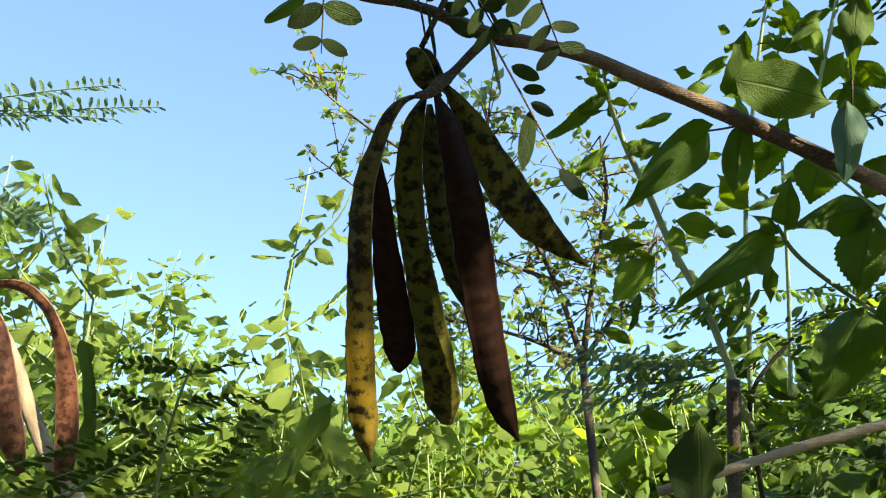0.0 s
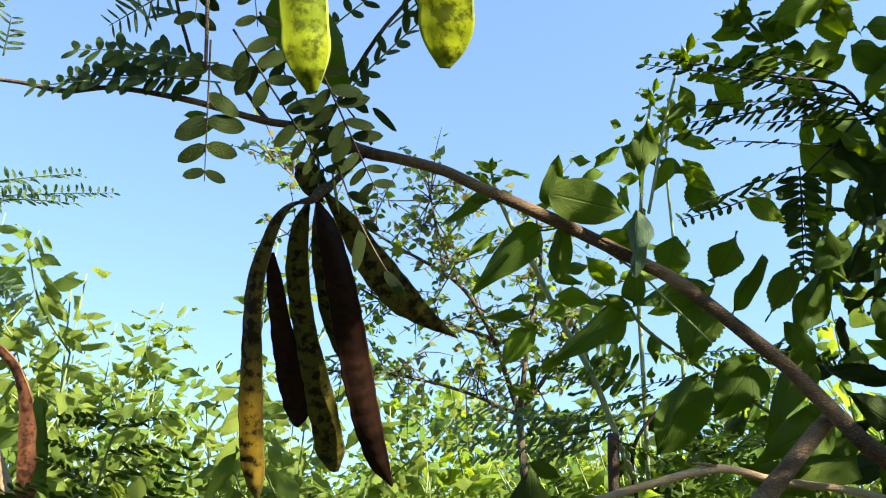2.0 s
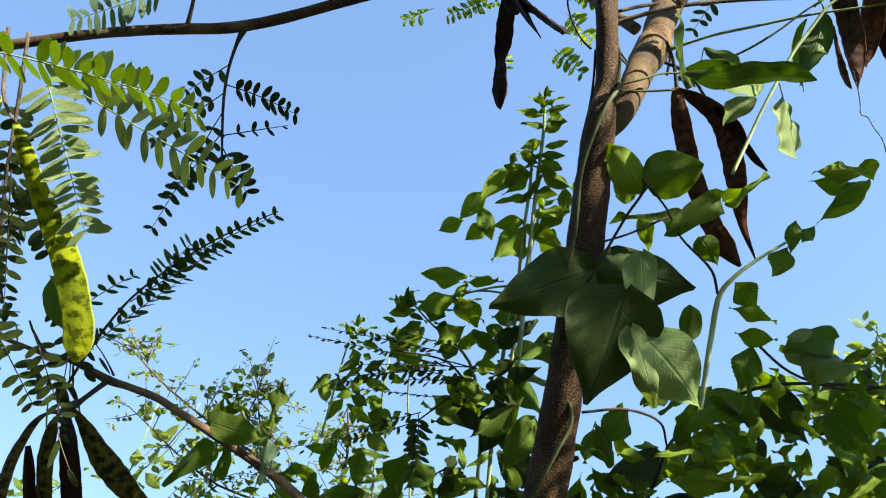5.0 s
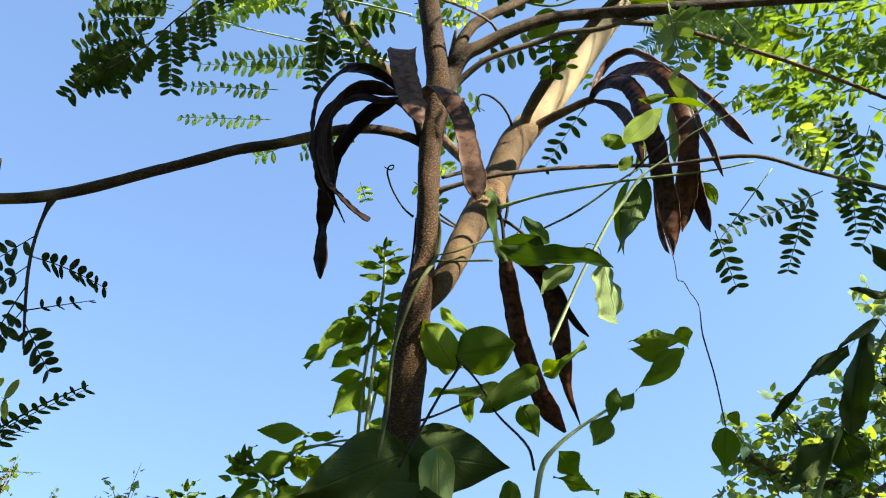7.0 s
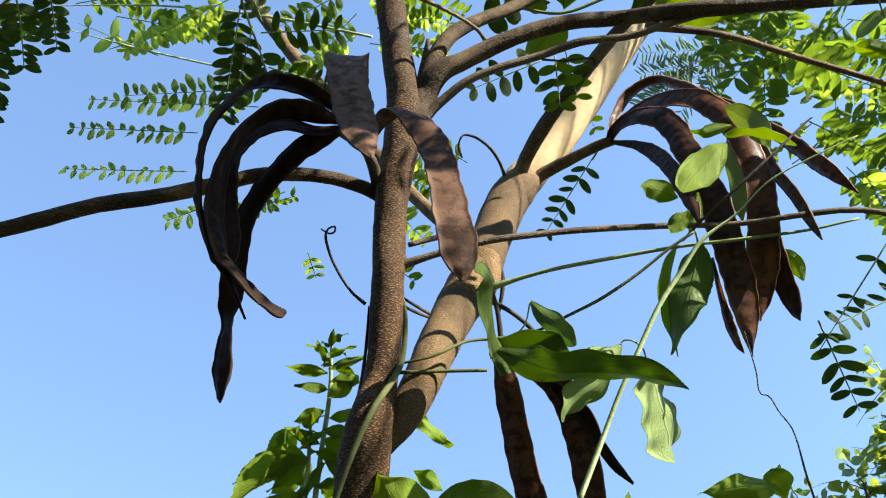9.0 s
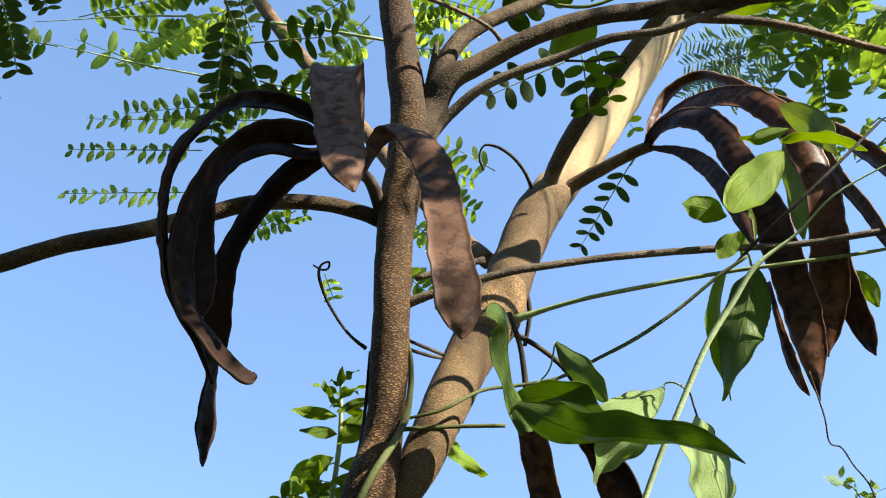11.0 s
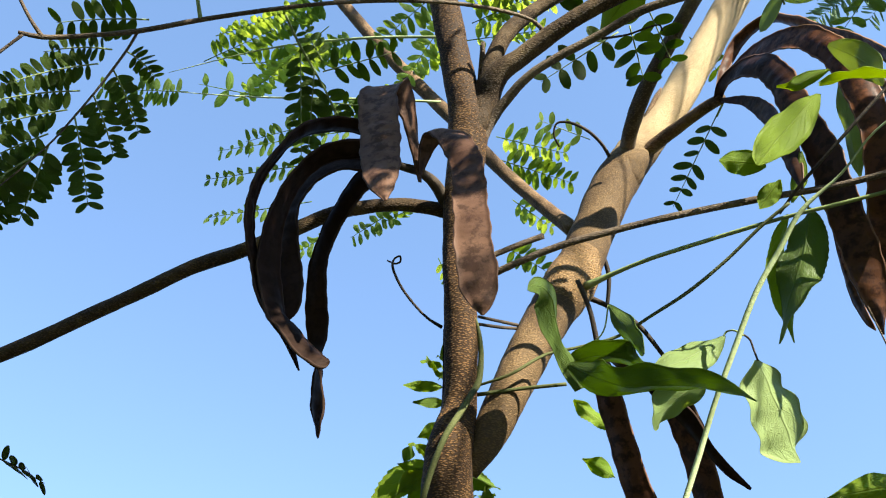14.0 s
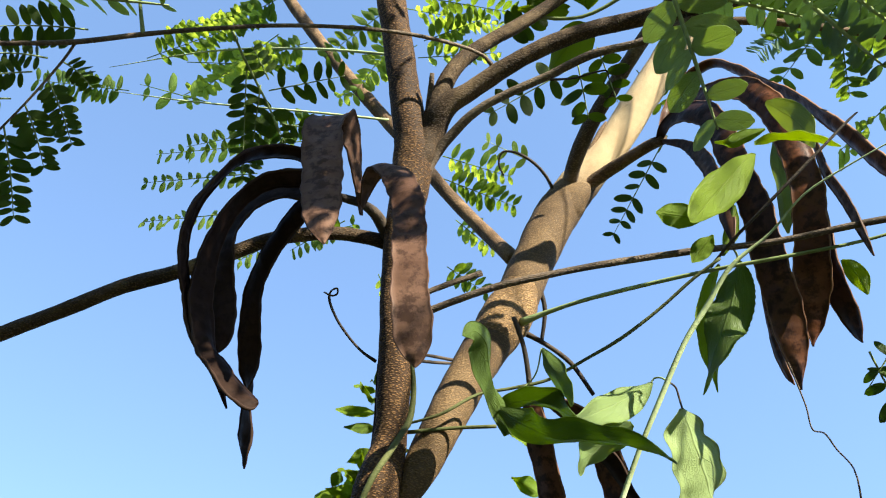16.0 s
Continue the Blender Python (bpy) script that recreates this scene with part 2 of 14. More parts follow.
# dark skin taken down to near-black, the pods' shade being put in the colour
pod_material("dark_pod", (0.012, 0.0065, 0.0045), (0.022, 0.012, 0.0085), (0.006, 0.0035, 0.0025), (0.036, 0.022, 0.016), 0.55, 0.5, sheen=0.03)
pod_material("grey_pod", (0.042, 0.021, 0.013), (0.088, 0.048, 0.031), (0.016, 0.008, 0.0055), (0.05, 0.027, 0.018), 0.45, 0.65, sheen=0.06)
pod_material("rust_pod", (0.060, 0.022, 0.010), (0.125, 0.050, 0.024), (0.014, 0.006, 0.004), (0.19, 0.105, 0.062), 0.38, 0.75, sheen=0.08)
pod_material("dry_pod", (0.028, 0.012, 0.007), (0.075, 0.031, 0.015), (0.009, 0.004, 0.003), (0.13, 0.07, 0.043), 0.38, 0.75, sheen=0.08)
pod_material("green_pod", (0.42, 0.45, 0.018), (0.20, 0.25, 0.016), (0.05, 0.06, 0.007), (0.42, 0.46, 0.10), 0.40, 0.9, 0.5, spacing=0.011)
leaf_material("vine_leaf", (0.056, 0.086, 0.014), (0.095, 0.130, 0.020), (0.12, 0.17, 0.05), (0.42, 0.54, 0.03), 0.55, 0.5)
# lighter copy of the vine leaf, with sunlight put into its base colour
leaf_material("pale_lit_vine_leaf", (0.17, 0.23, 0.085), (0.24, 0.30, 0.12), (0.30, 0.36, 0.16), (0.52, 0.60, 0.14), 0.48, 0.45)
# brighter leaf copy; sun on and through the blade is in the base colour
leaf_material("bright_lit_leaf", (0.13, 0.20, 0.022), (0.20, 0.27, 0.03), (0.24, 0.31, 0.06), (0.50, 0.60, 0.02), 0.56, 0.5)
# darker copy of the vine leaf, with shade put into its colour
leaf_material("dark_shade_leaf", (0.032, 0.048, 0.012), (0.056, 0.078, 0.016), (0.06, 0.085, 0.04), (0.16, 0.25, 0.02), 0.40, 0.55)
leaf_material("weed_leaf", (0.075, 0.13, 0.022), (0.13, 0.19, 0.03), (0.16, 0.24, 0.08), (0.40, 0.50, 0.03), 0.50, 0.55)
leaf_material("far_weed_leaf", (0.08, 0.12, 0.020), (0.16, 0.20, 0.032), (0.17, 0.21, 0.07), (0.38, 0.43, 0.05), 0.50, 0.55)
leaf_material("dry_leaf", (0.20, 0.15, 0.07), (0.14, 0.15, 0.05), (0.2, 0.2, 0.1), (0.42, 0.34, 0.10), 0.40, 0.6)
leaf_material("leaflet", (0.046, 0.078, 0.016), (0.076, 0.115, 0.022), (0.09, 0.14, 0.05), (0.24, 0.36, 0.02), 0.42, 0.5, 4.0, 0.15)
leaf_material("light_leaflet", (0.09, 0.15, 0.03), (0.14, 0.20, 0.04), (0.16, 0.22, 0.09), (0.46, 0.58, 0.05), 0.52, 0.45, 4.0, 0.15)
# leaflet whose pale base colour holds the light shining through it
leaf_material("pale_lit_leaflet", (0.24, 0.31, 0.12), (0.33, 0.40, 0.17), (0.36, 0.42, 0.22), (0.46, 0.56, 0.16), 0.48, 0.5, 4.0, 0.15)
leaf_material("grey_leaflet", (0.12, 0.18, 0.095), (0.18, 0.25, 0.14), (0.2, 0.26, 0.16), (0.32, 0.44, 0.15), 0.42, 0.5, 4.0, 0.15)
leaf_material("soft_leaf", (0.060, 0.092, 0.020), (0.095, 0.135, 0.032), (0.12, 0.17, 0.05), (0.30, 0.42, 0.03), 0.42, 0.45, 7.0, 0.24)

m, nt, b = start_material("earth")
oc = coords(nt)
g1, g2 = tex_noise(nt, 0.8, 5, oc), tex_noise(nt, 30, 6, oc)
# soil colours darkened in place of the weeds' shade, to cut bounced light
soil = ramp(nt, g1, [(0.35, (0.040, 0.028, 0.018)), (0.5, (0.035, 0.036, 0.016)), (0.68, (0.028, 0.040, 0.014))])
nt.links.new(mix_color(nt, calc(nt, "MULTIPLY", g2, 0.5), soil, (0.018, 0.015, 0.011)), b.inputs["Base Color"])
b.inputs["Roughness"].default_value = 0.95
bump(nt, b, g2, 0.8, 0.02)

# ---------- builders ----------
WORLD = {}


def thing(name, at, label, category, group=""):
    ob = new(name)
    ob.empty_display_size = 0.03
    ob.location = at
    WORLD[ob] = Matrix.Translation(at)
    return tagged(ob, label, category, group)


def put(name, mesh, parent, m=None, label=""):
    """Links a mesh as a part of its parent, at the place m of the world."""
    ob = new(name, mesh)
    m = m or Matrix.Identity(4)
    ob.parent = parent
    ob.matrix_parent_inverse = WORLD[parent].inverted()
    ob.matrix_basis = m
    WORLD[ob] = m
    return tagged(ob, label) if label else ob


def spline(pts, steps):
    """Smooth way through rows of numbers."""
    p = np.array(pts, float)
    if len(p) == 2:
        return p[0] + (p[1] - p[0]) * np.linspace(0, 1, steps * 2 + 1)[:, None]
    q = np.vstack([2 * p[0] - p[1], p, 2 * p[-1] - p[-2]])
    gaps = np.maximum(np.linalg.norm(np.diff(q[:, :3], axis=0), axis=1), 1e-6) ** 0.5
    out = []
    for i in range(len(p) - 1):
        a, b2, c, d = q[i : i + 4]
        g0, g1, g2 = gaps[i : i + 3]
        m1 = g1 * ((b2 - a) / g0 - (c - a) / (g0 + g1) + (c - b2) / g1)
        m2 = g1 * ((c - b2) / g1 - (d - b2) / (g1 + g2) + (d - c) / g2)
        for t in np.arange(steps) / steps:
            out.append((2 * t**3 - 3 * t**2 + 1) * b2 + (t**3 - 2 * t**2 + t) * m1 + (3 * t**2 - 2 * t**3) * c + (t**3 - t**2) * m2)
    out.append(p[-1])
    return np.array(out)


def frames_along(xyz):
    """Tangent and two cross directions that turn as little as they can."""
    tang = np.gradient(xyz, axis=0)
    tang /= np.linalg.norm(tang, axis=1)[:, None] + 1e-12
    side = np.cross(tang[0], (0.31, 0.83, 0.47))
    side /= np.linalg.norm(side)
    sides = []
    for t in tang:
        side = side - t * (side @ t)
        side /= np.linalg.norm(side)
        sides.append(side)
    sides = np.array(sides)
    return tang, sides, np.cross(tang, sides)


def mesh_from(name, verts, faces, mat, uvs=None, smooth=True):
    me = bpy.data.meshes.new(name)
    me.from_pydata([tuple(v) for v in verts], [], faces)
    if uvs is not None:
        layer = me.uv_layers.new(name="UVMap")
        idx = np.empty(len(me.loops), dtype=np.int32)
        me.loops.foreach_get("vertex_index", idx)
        layer.data.foreach_set("uv", np.asarray(uvs, dtype=np.float32)[idx].ravel())
    if smooth:
        me.polygons.foreach_set("use_smooth", [True] * len(me.polygons))
    me.materials.append(MAT[mat])
    me.update()
    return me


def mesh_quads(name, verts, quads, mat, uvs):
    """A mesh of four-cornered faces from arrays."""
    me = bpy.data.meshes.new(name)
    nq = len(quads)
    me.vertices.add(len(verts))
    me.vertices.foreach_set("co", np.asarray(verts, dtype=np.float32).ravel())
    me.loops.add(nq * 4)
    me.loops.foreach_set("vertex_index", np.asarray(quads, dtype=np.int32).ravel())
    me.polygons.add(nq)
    me.polygons.foreach_set("loop_start", np.arange(0, nq * 4, 4, dtype=np.int32))
    me.polygons.foreach_set("use_smooth", np.ones(nq, dtype=bool))
    layer = me.uv_layers.new(name="UVMap")
    layer.data.foreach_set("uv", np.asarray(uvs, dtype=np.float32)[np.asarray(quads).ravel()].ravel())
    me.materials.append(MAT[mat])
    me.update(calc_edges=True)
    me.validate()
    return me


def tube_arrays(pts, sides=10, steps=5, lumps=0.0, seed=0):
    rows = spline(pts, steps)
    xyz, rad = rows[:, :3], np.maximum(rows[:, 3], 0.0002)
    _, a, b2 = frames_along(xyz)
    run = np.r_[0, np.cumsum(np.linalg.norm(np.diff(xyz, axis=0), axis=1))]
    rng = np.random.RandomState(seed)
    verts, uvs, faces = [], [], []
    ph = rng.rand(4) * 6.28
    for i in range(len(rows)):
        for k in range(sides + 1):
            an = 2 * math.pi * k / sides
            r = rad[i] * (1 + lumps * (math.sin(run[i] * 160 + ph[0] + 2 * an) * 0.5 + math.sin(run[i] * 410 + ph[1] - an) * 0.35 + math.sin(3 * an + ph[2] + run[i] * 90) * 0.4))
            verts.append(xyz[i] + r * (math.cos(an) * a[i] + math.sin(an) * b2[i]))
            uvs.append((run[i], k / sides))
    w = sides + 1
    for i in range(len(rows) - 1):
        for k in range(sides):
            faces.append((i * w + k, i * w + k + 1, (i + 1) * w + k + 1, (i + 1) * w + k))
    faces.append(tuple(reversed(range(sides))))
    faces.append(tuple((len(rows) - 1) * w + k for k in range(sides)))
    return verts, faces, uvs


def tube(parent, name, pts, mat, label="", sides=10, lumps=0.05):
    v, f, uv = tube_arrays(pts, sides, 5, lumps, len(bpy.data.meshes))
    return put(name, mesh_from(name, v, f, mat, uv), parent, None, label)


def pod(parent, pts, n0, n1, mat, label="", name="pod", thick=0.0022, spacing=0.0085):
    """A flat, slightly swollen pod with a raised rim along both edges."""
    rows = spline(pts, 10)
    xyz, wid = rows[:, :3], np.maximum(rows[:, 3], 0.0006)
    tang, _, _ = frames_along(xyz)
    run = np.r_[0, np.cumsum(np.linalg.norm(np.diff(xyz, axis=0), axis=1))]
    total = run[-1]
    n0, n1 = np.array(n0, float), np.array(n1, float)
    cross = [(-0.5, 0.0), (-0.485, 0.34), (-0.44, 0.30), (-0.3, 0.62), (-0.1, 0.95), (0.1, 0.95), (0.3, 0.62), (0.44, 0.30), (0.485, 0.34), (0.5, 0.0)]
    ring = cross + [(x, -y) for x, y in cross[-2:0:-1]]
    n = len(ring)
    verts, uvs, faces = [], [], []
    rng = np.random.RandomState(len(bpy.data.meshes))
    ph = rng.rand(3) * 6.28
    last = None
    for i in range(len(rows)):
        s = run[i] / total
        nn = n0 * (1 - s) + n1 * s
        nn = nn - tang[i] * (nn @ tang[i])
        nn /= np.linalg.norm(nn) + 1e-9
        if last is not None and nn @ last < 0:
            nn = -nn
        last = nn
        side = np.cross(tang[i], nn)
        seed = 0.5 + 0.5 * math.sin(6.2832 * run[i] / spacing)
        th = thick * (0.82 + 0.18 * seed + 0.10 * math.sin(run[i] * 333 + ph[1])) * min(1.0, wid[i] / 0.010)
        wave = 0.03 * math.sin(run[i] * 240 + ph[0]) + 0.03 * math.sin(run[i] * 530 + ph[1])
        warp = 0.0012 * math.sin(run[i] * 75 + ph[2])
        for x, y in ring:
            w = wid[i] * (x + wave * (1 if x > 0 else -0.6) * abs(x))
            verts.append(xyz[i] + side * w + nn * (y * max(th, 0.0005) + warp * x * 2))
            uvs.append((run[i], x + 0.5))
    for i in range(len(rows) - 1):
        for k in range(n):
            faces.append((i * n + k, i * n + (k + 1) % n, (i + 1) * n + (k + 1) % n, (i + 1) * n + k))
    faces.append(tuple(reversed(range(n))))
    faces.append(tuple((len(rows) - 1) * n + k for k in range(n)))
    return put(name, mesh_from(name, verts, faces, mat, uvs), parent, None, label)


def outline(kind, s):
    """Half width of a leaf at the share s from its stalk to its tip."""
    if kind == "ovate":
        return float(np.interp(s, (0, 0.03, 0.1, 0.22, 0.36, 0.5, 0.64, 0.76, 0.86, 0.94, 1), (0.02, 0.21, 0.38, 0.485, 0.5, 0.45, 0.35, 0.225, 0.115, 0.045, 0)))
    if kind == "round":
        return float(np.interp(s, (0, 0.04, 0.12, 0.3, 0.5, 0.68, 0.82, 0.92, 1), (0.03, 0.22, 0.38, 0.49, 0.5, 0.435, 0.30, 0.15, 0)))
    if kind == "serrate":
        return float(np.interp(s, (0, 0.05, 0.15, 0.28, 0.42, 0.56, 0.7, 0.82, 0.92, 1), (0.02, 0.08, 0.21, 0.36, 0.43, 0.39, 0.28, 0.165, 0.065, 0)))
    if kind == "lance":
        return 0.5 * math.sin(math.pi * s**0.8) ** 0.9
    return 0.5 * math.sin(math.pi * s) ** 0.45


def leaf_arrays(kind, fold, curl, twist, ns, nx, ripple, seed):
    """Blade from (0,0,0) to (0,1,0), one wide, upper side towards +z."""
    rng = np.random.RandomState(seed)
    ph = rng.rand(4) * 6.28
    verts, uvs, faces = [], [], []
    teeth = kind == "serrate"
    for i in range(ns + 1):
        s = i / ns
        h = max(outline(kind, s), 0.004)
        if kind == "leaflet":
            h = max(h, 0.05)
        if teeth and 0 < i < ns:
            h *= 1.03 if i % 2 else 0.965
        for k in range(nx + 1):
            u = 2 * k / nx - 1
            x = u * h
            y = s - (-0.02 * abs(u) if teeth and i % 2 else 0.0) - (0.05 * abs(u) ** 2 * (1 - s) if kind == "ovate" else 0)
            z = -fold * abs(x) - curl * (s - 0.25) ** 2 + ripple * math.sin(7 * s + ph[0] + 1.5 * u) * abs(u) + twist * x * (s - 0.4)
            z += 0.35 * ripple * math.sin(15 * s + ph[1] + (3 if u > 0 else 0)) * abs(u) ** 2
            verts.append((x, y, z))
            uvs.append((0.5 + 0.5 * u, s))
    w = nx + 1
    for i in range(ns):
        for k in range(nx):
            faces.append((i * w + k, i * w + k + 1, (i + 1) * w + k + 1, (i + 1) * w + k))
    return np.array(verts), faces, np.array(uvs)


LEAVES = {}


def leaf_mesh(kind, mat, var):
    key = (kind, mat, var)
    if key not in LEAVES:
        rng = random.Random(hash_of(kind) * 31 + var)
        if kind == "leaflet":
            v, f, uv = leaf_arrays(kind, rng.uniform(0.0, 0.05), rng.uniform(-0.06, 0.08), rng.uniform(-0.2, 0.2), 8, 2, 0.0, var)
        else:
            ns = 30 if kind == "serrate" else 18
            v, f, uv = leaf_arrays(kind, rng.uniform(0.05, 0.40), rng.uniform(-0.05, 0.55), rng.uniform(-0.6, 0.6), ns, 6, rng.uniform(0.06, 0.13), var)
        v = solid(v, f, uv, 0.006 if kind != "leaflet" else 0.012)
        LEAVES[key] = mesh_from(kind + "_blade", v[0], v[1], mat, v[2])
    return LEAVES[key]


def hash_of(word):
    return sum((i + 3) * ord(c) for i, c in enumerate(word)) % 997


def solid(v, f, uv, t):
    """Gives a blade its thickness."""
    n = len(v)
    verts = np.vstack([v + (0, 0, t / 2), v - (0, 0, t / 2)])
    faces = list(f) + [tuple(n + i for i in reversed(q)) for q in f]
    count = {}
    for q in f:
        for a, b2 in zip(q, q[1:] + q[:1]):
            count[(a, b2)] = 1
    rim = [(a, b2) for a, b2 in count if (b2, a) not in count]
    spots = sorted({k for e in rim for k in e})
    where = {k: 2 * n + i for i, k in enumerate(spots)}
    under = 2 * n + len(spots)
    extra = np.vstack([verts[spots], verts[[n + k for k in spots]]])
    faces += [(where[a], where[a] - 2 * n + under, where[b2] - 2 * n + under, where[b2]) for a, b2 in rim]
    return np.vstack([verts, extra]), faces, np.vstack([uv, uv, uv[spots], uv[spots]])


def leaf_matrix(base, tip, width, normal):
    base, tip, n = Vector(base), Vector(tip), Vector(normal)
    y = tip - base
    length = y.length
    y.normalize()
    n = (n - y * n.dot(y)).normalized()
    x = y.cross(n)
    return Matrix(((x.x * width, y.x * length, n.x * length, base.x), (x.y * width, y.y * length, n.y * length, base.y), (x.z * width, y.z * length, n.z * length, base.z), (0, 0, 0, 1)))


def leaf(parent, base, tip, width, normal, mat="vine_leaf", kind="ovate", label="", name="leaf"):
    var = len(bpy.data.objects) % 9
    return put(name, leaf_mesh(kind, mat, var), parent, leaf_matrix(base, tip, width, normal), label)


def pinna(parent, base, tip, pairs, length, ratio, normal, sag, mat="leaflet", stem="green_stem", joined=False, bare=0.08):
    """One feather of a leaf: a thin midrib with leaflets in pairs. sag: how far its middle bows along the normal's up side."""
    base, tip, n = np.array(base), np.array(tip), np.array(normal, float)
    mid = (base + tip) / 2 + np.array((0, 0, sag))
    rng = random.Random(int(abs(base[0] * 7919 + tip[2] * 104729) * 1000) % 100003)
    span = np.linalg.norm(tip - base)
    rows = spline([base, mid, tip], 12)
    r0 = max(0.0005, 0.011 * length * 2)
    v, f, uv = tube_arrays([(*rows[0], r0), (*rows[8], r0 * 0.9), (*rows[16], r0 * 0.75), (*rows[-1], r0 * 0.4)], 6, 4)
    jobs = []
    for i in range(pairs):
        s = bare + (1 - bare) * (i + 0.6) / pairs
        p = rows[min(len(rows) - 1, int(s * (len(rows) - 1)))]
        q = rows[min(len(rows) - 1, int(s * (len(rows) - 1)) + 1)]
        frac = s * (len(rows) - 1) - int(s * (len(rows) - 1))
        pos = p + (q - p) * frac
        ax = rows[min(len(rows) - 1, int(s * (len(rows) - 1)) + 2)] - rows[max(0, int(s * (len(rows) - 1)) - 2)]
        ax /= np.linalg.norm(ax)
        side = np.cross(ax, n)
        side /= np.linalg.norm(side)
        nn = np.cross(side, ax)
        size = length * (0.72 + 0.28 * math.sin(math.pi * min(1, 0.15 + s * 0.95))) * rng.uniform(0.84, 1.1)
        for sg in (-1, 1):
            if rng.random() < 0.07:
                continue
            an = math.radians(rng.uniform(54, 84))
            d = ax * math.cos(an) + side * sg * math.sin(an) + nn * rng.uniform(-0.30, 0.20)
            tilt = nn + side * sg * rng.uniform(-0.55, 0.55) + ax * rng.uniform(-0.35, 0.35)
            jobs.append((pos, pos + d * size, size * ratio * rng.uniform(0.9, 1.1), tilt))
    if joined:
        quads = [q for q in f if len(q) == 4]
        V, F, UV = gather(jobs, "leaflet")
        n0 = len(v)
        return put("pinna", mesh_quads("pinna", np.vstack([np.array(v), V]), np.vstack([np.array(quads), F + n0]), mat, np.vstack([np.array(uv) * 0 + 0.5, UV])), parent)
    ob = put("pinna", mesh_from("pinna_stalk", v, f, stem, uv), parent)
    for k, (a, b2, w, nn) in enumerate(jobs):
        put("leaflet", leaf_mesh("leaflet", mat, k % 4), ob, leaf_matrix(a, b2, w, nn))
    return ob


def way_rows(pts, steps):
    """Smooth rows of place, width and width direction, the direction square to the way."""
    rows = spline(pts, steps)
    xyz, wid, side = rows[:, :3], np.maximum(rows[:, 3], 0.0005), rows[:, 4:7]
    tang, _, _ = frames_along(xyz)
    side = side - tang * (side * tang).sum(1)[:, None]
    side /= np.linalg.norm(side, axis=1)[:, None] + 1e-9
    run = np.r_[0, np.cumsum(np.linalg.norm(np.diff(xyz, axis=0), axis=1))]
    return xyz, wid, side, np.cross(side, tang), run


def strap(parent, pts, mat, label="", thick=0.0018, spacing=0.0085):
    """A withered pod that twists as it hangs: rows of place, width and width direction."""
    xyz, wid, side, nrm, run = way_rows(pts, 10)
    half = [(-0.5, 0.0), (-0.49, 0.42), (-0.455, 0.40), (-0.42, 0.22), (-0.3, 0.50), (-0.12, 0.85), (0.06, 0.95), (0.22, 0.72), (0.36, 0.38), (0.42, 0.22), (0.455, 0.40), (0.49, 0.42), (0.5, 0.0)]
    ring = half + [(x, -y) for x, y in half[-2:0:-1]]
    n = len(ring)
    ph = np.random.RandomState(len(bpy.data.meshes)).rand(4) * 6.28
    verts, uvs, faces = [], [], []
    for i in range(len(xyz)):
        r = run[i]
        swell = 0.5 + 0.5 * math.sin(6.2832 * r / spacing + 0.8 * math.sin(r * 90 + ph[3]))
        th = thick * (0.72 + 0.30 * swell * (0.6 + 0.4 * math.sin(r * 57 + ph[3])) + 0.12 * math.sin(r * 333 + ph[1])) * min(1.0, wid[i] / 0.010)
        cup = wid[i] * (0.10 * math.sin(r * 38 + ph[2]) + 0.05 * math.sin(r * 120 + ph[0]))
        for x, y in ring:
            e = 0.035 * math.sin(r * 260 + ph[0] + (2 if x > 0 else 0)) + 0.03 * math.sin(r * 610 + ph[1] + (4 if x > 0 else 0))
            verts.append(xyz[i] + side[i] * wid[i] * x * (1 + e) + nrm[i] * (y * max(th, 0.0005) + cup * (4 * x * x - 0.4)))
            uvs.append((r, x + 0.5))
    for i in range(len(xyz) - 1):
        for k in range(n):
            faces.append((i * n + k, i * n + (k + 1) % n, (i + 1) * n + (k + 1) % n, (i + 1) * n + k))
    faces.append(tuple(reversed(range(n))))
    faces.append(tuple((len(xyz) - 1) * n + k for k in range(n)))
    return put("pod", mesh_from("pod", verts, faces, mat, uvs), parent, None, label)


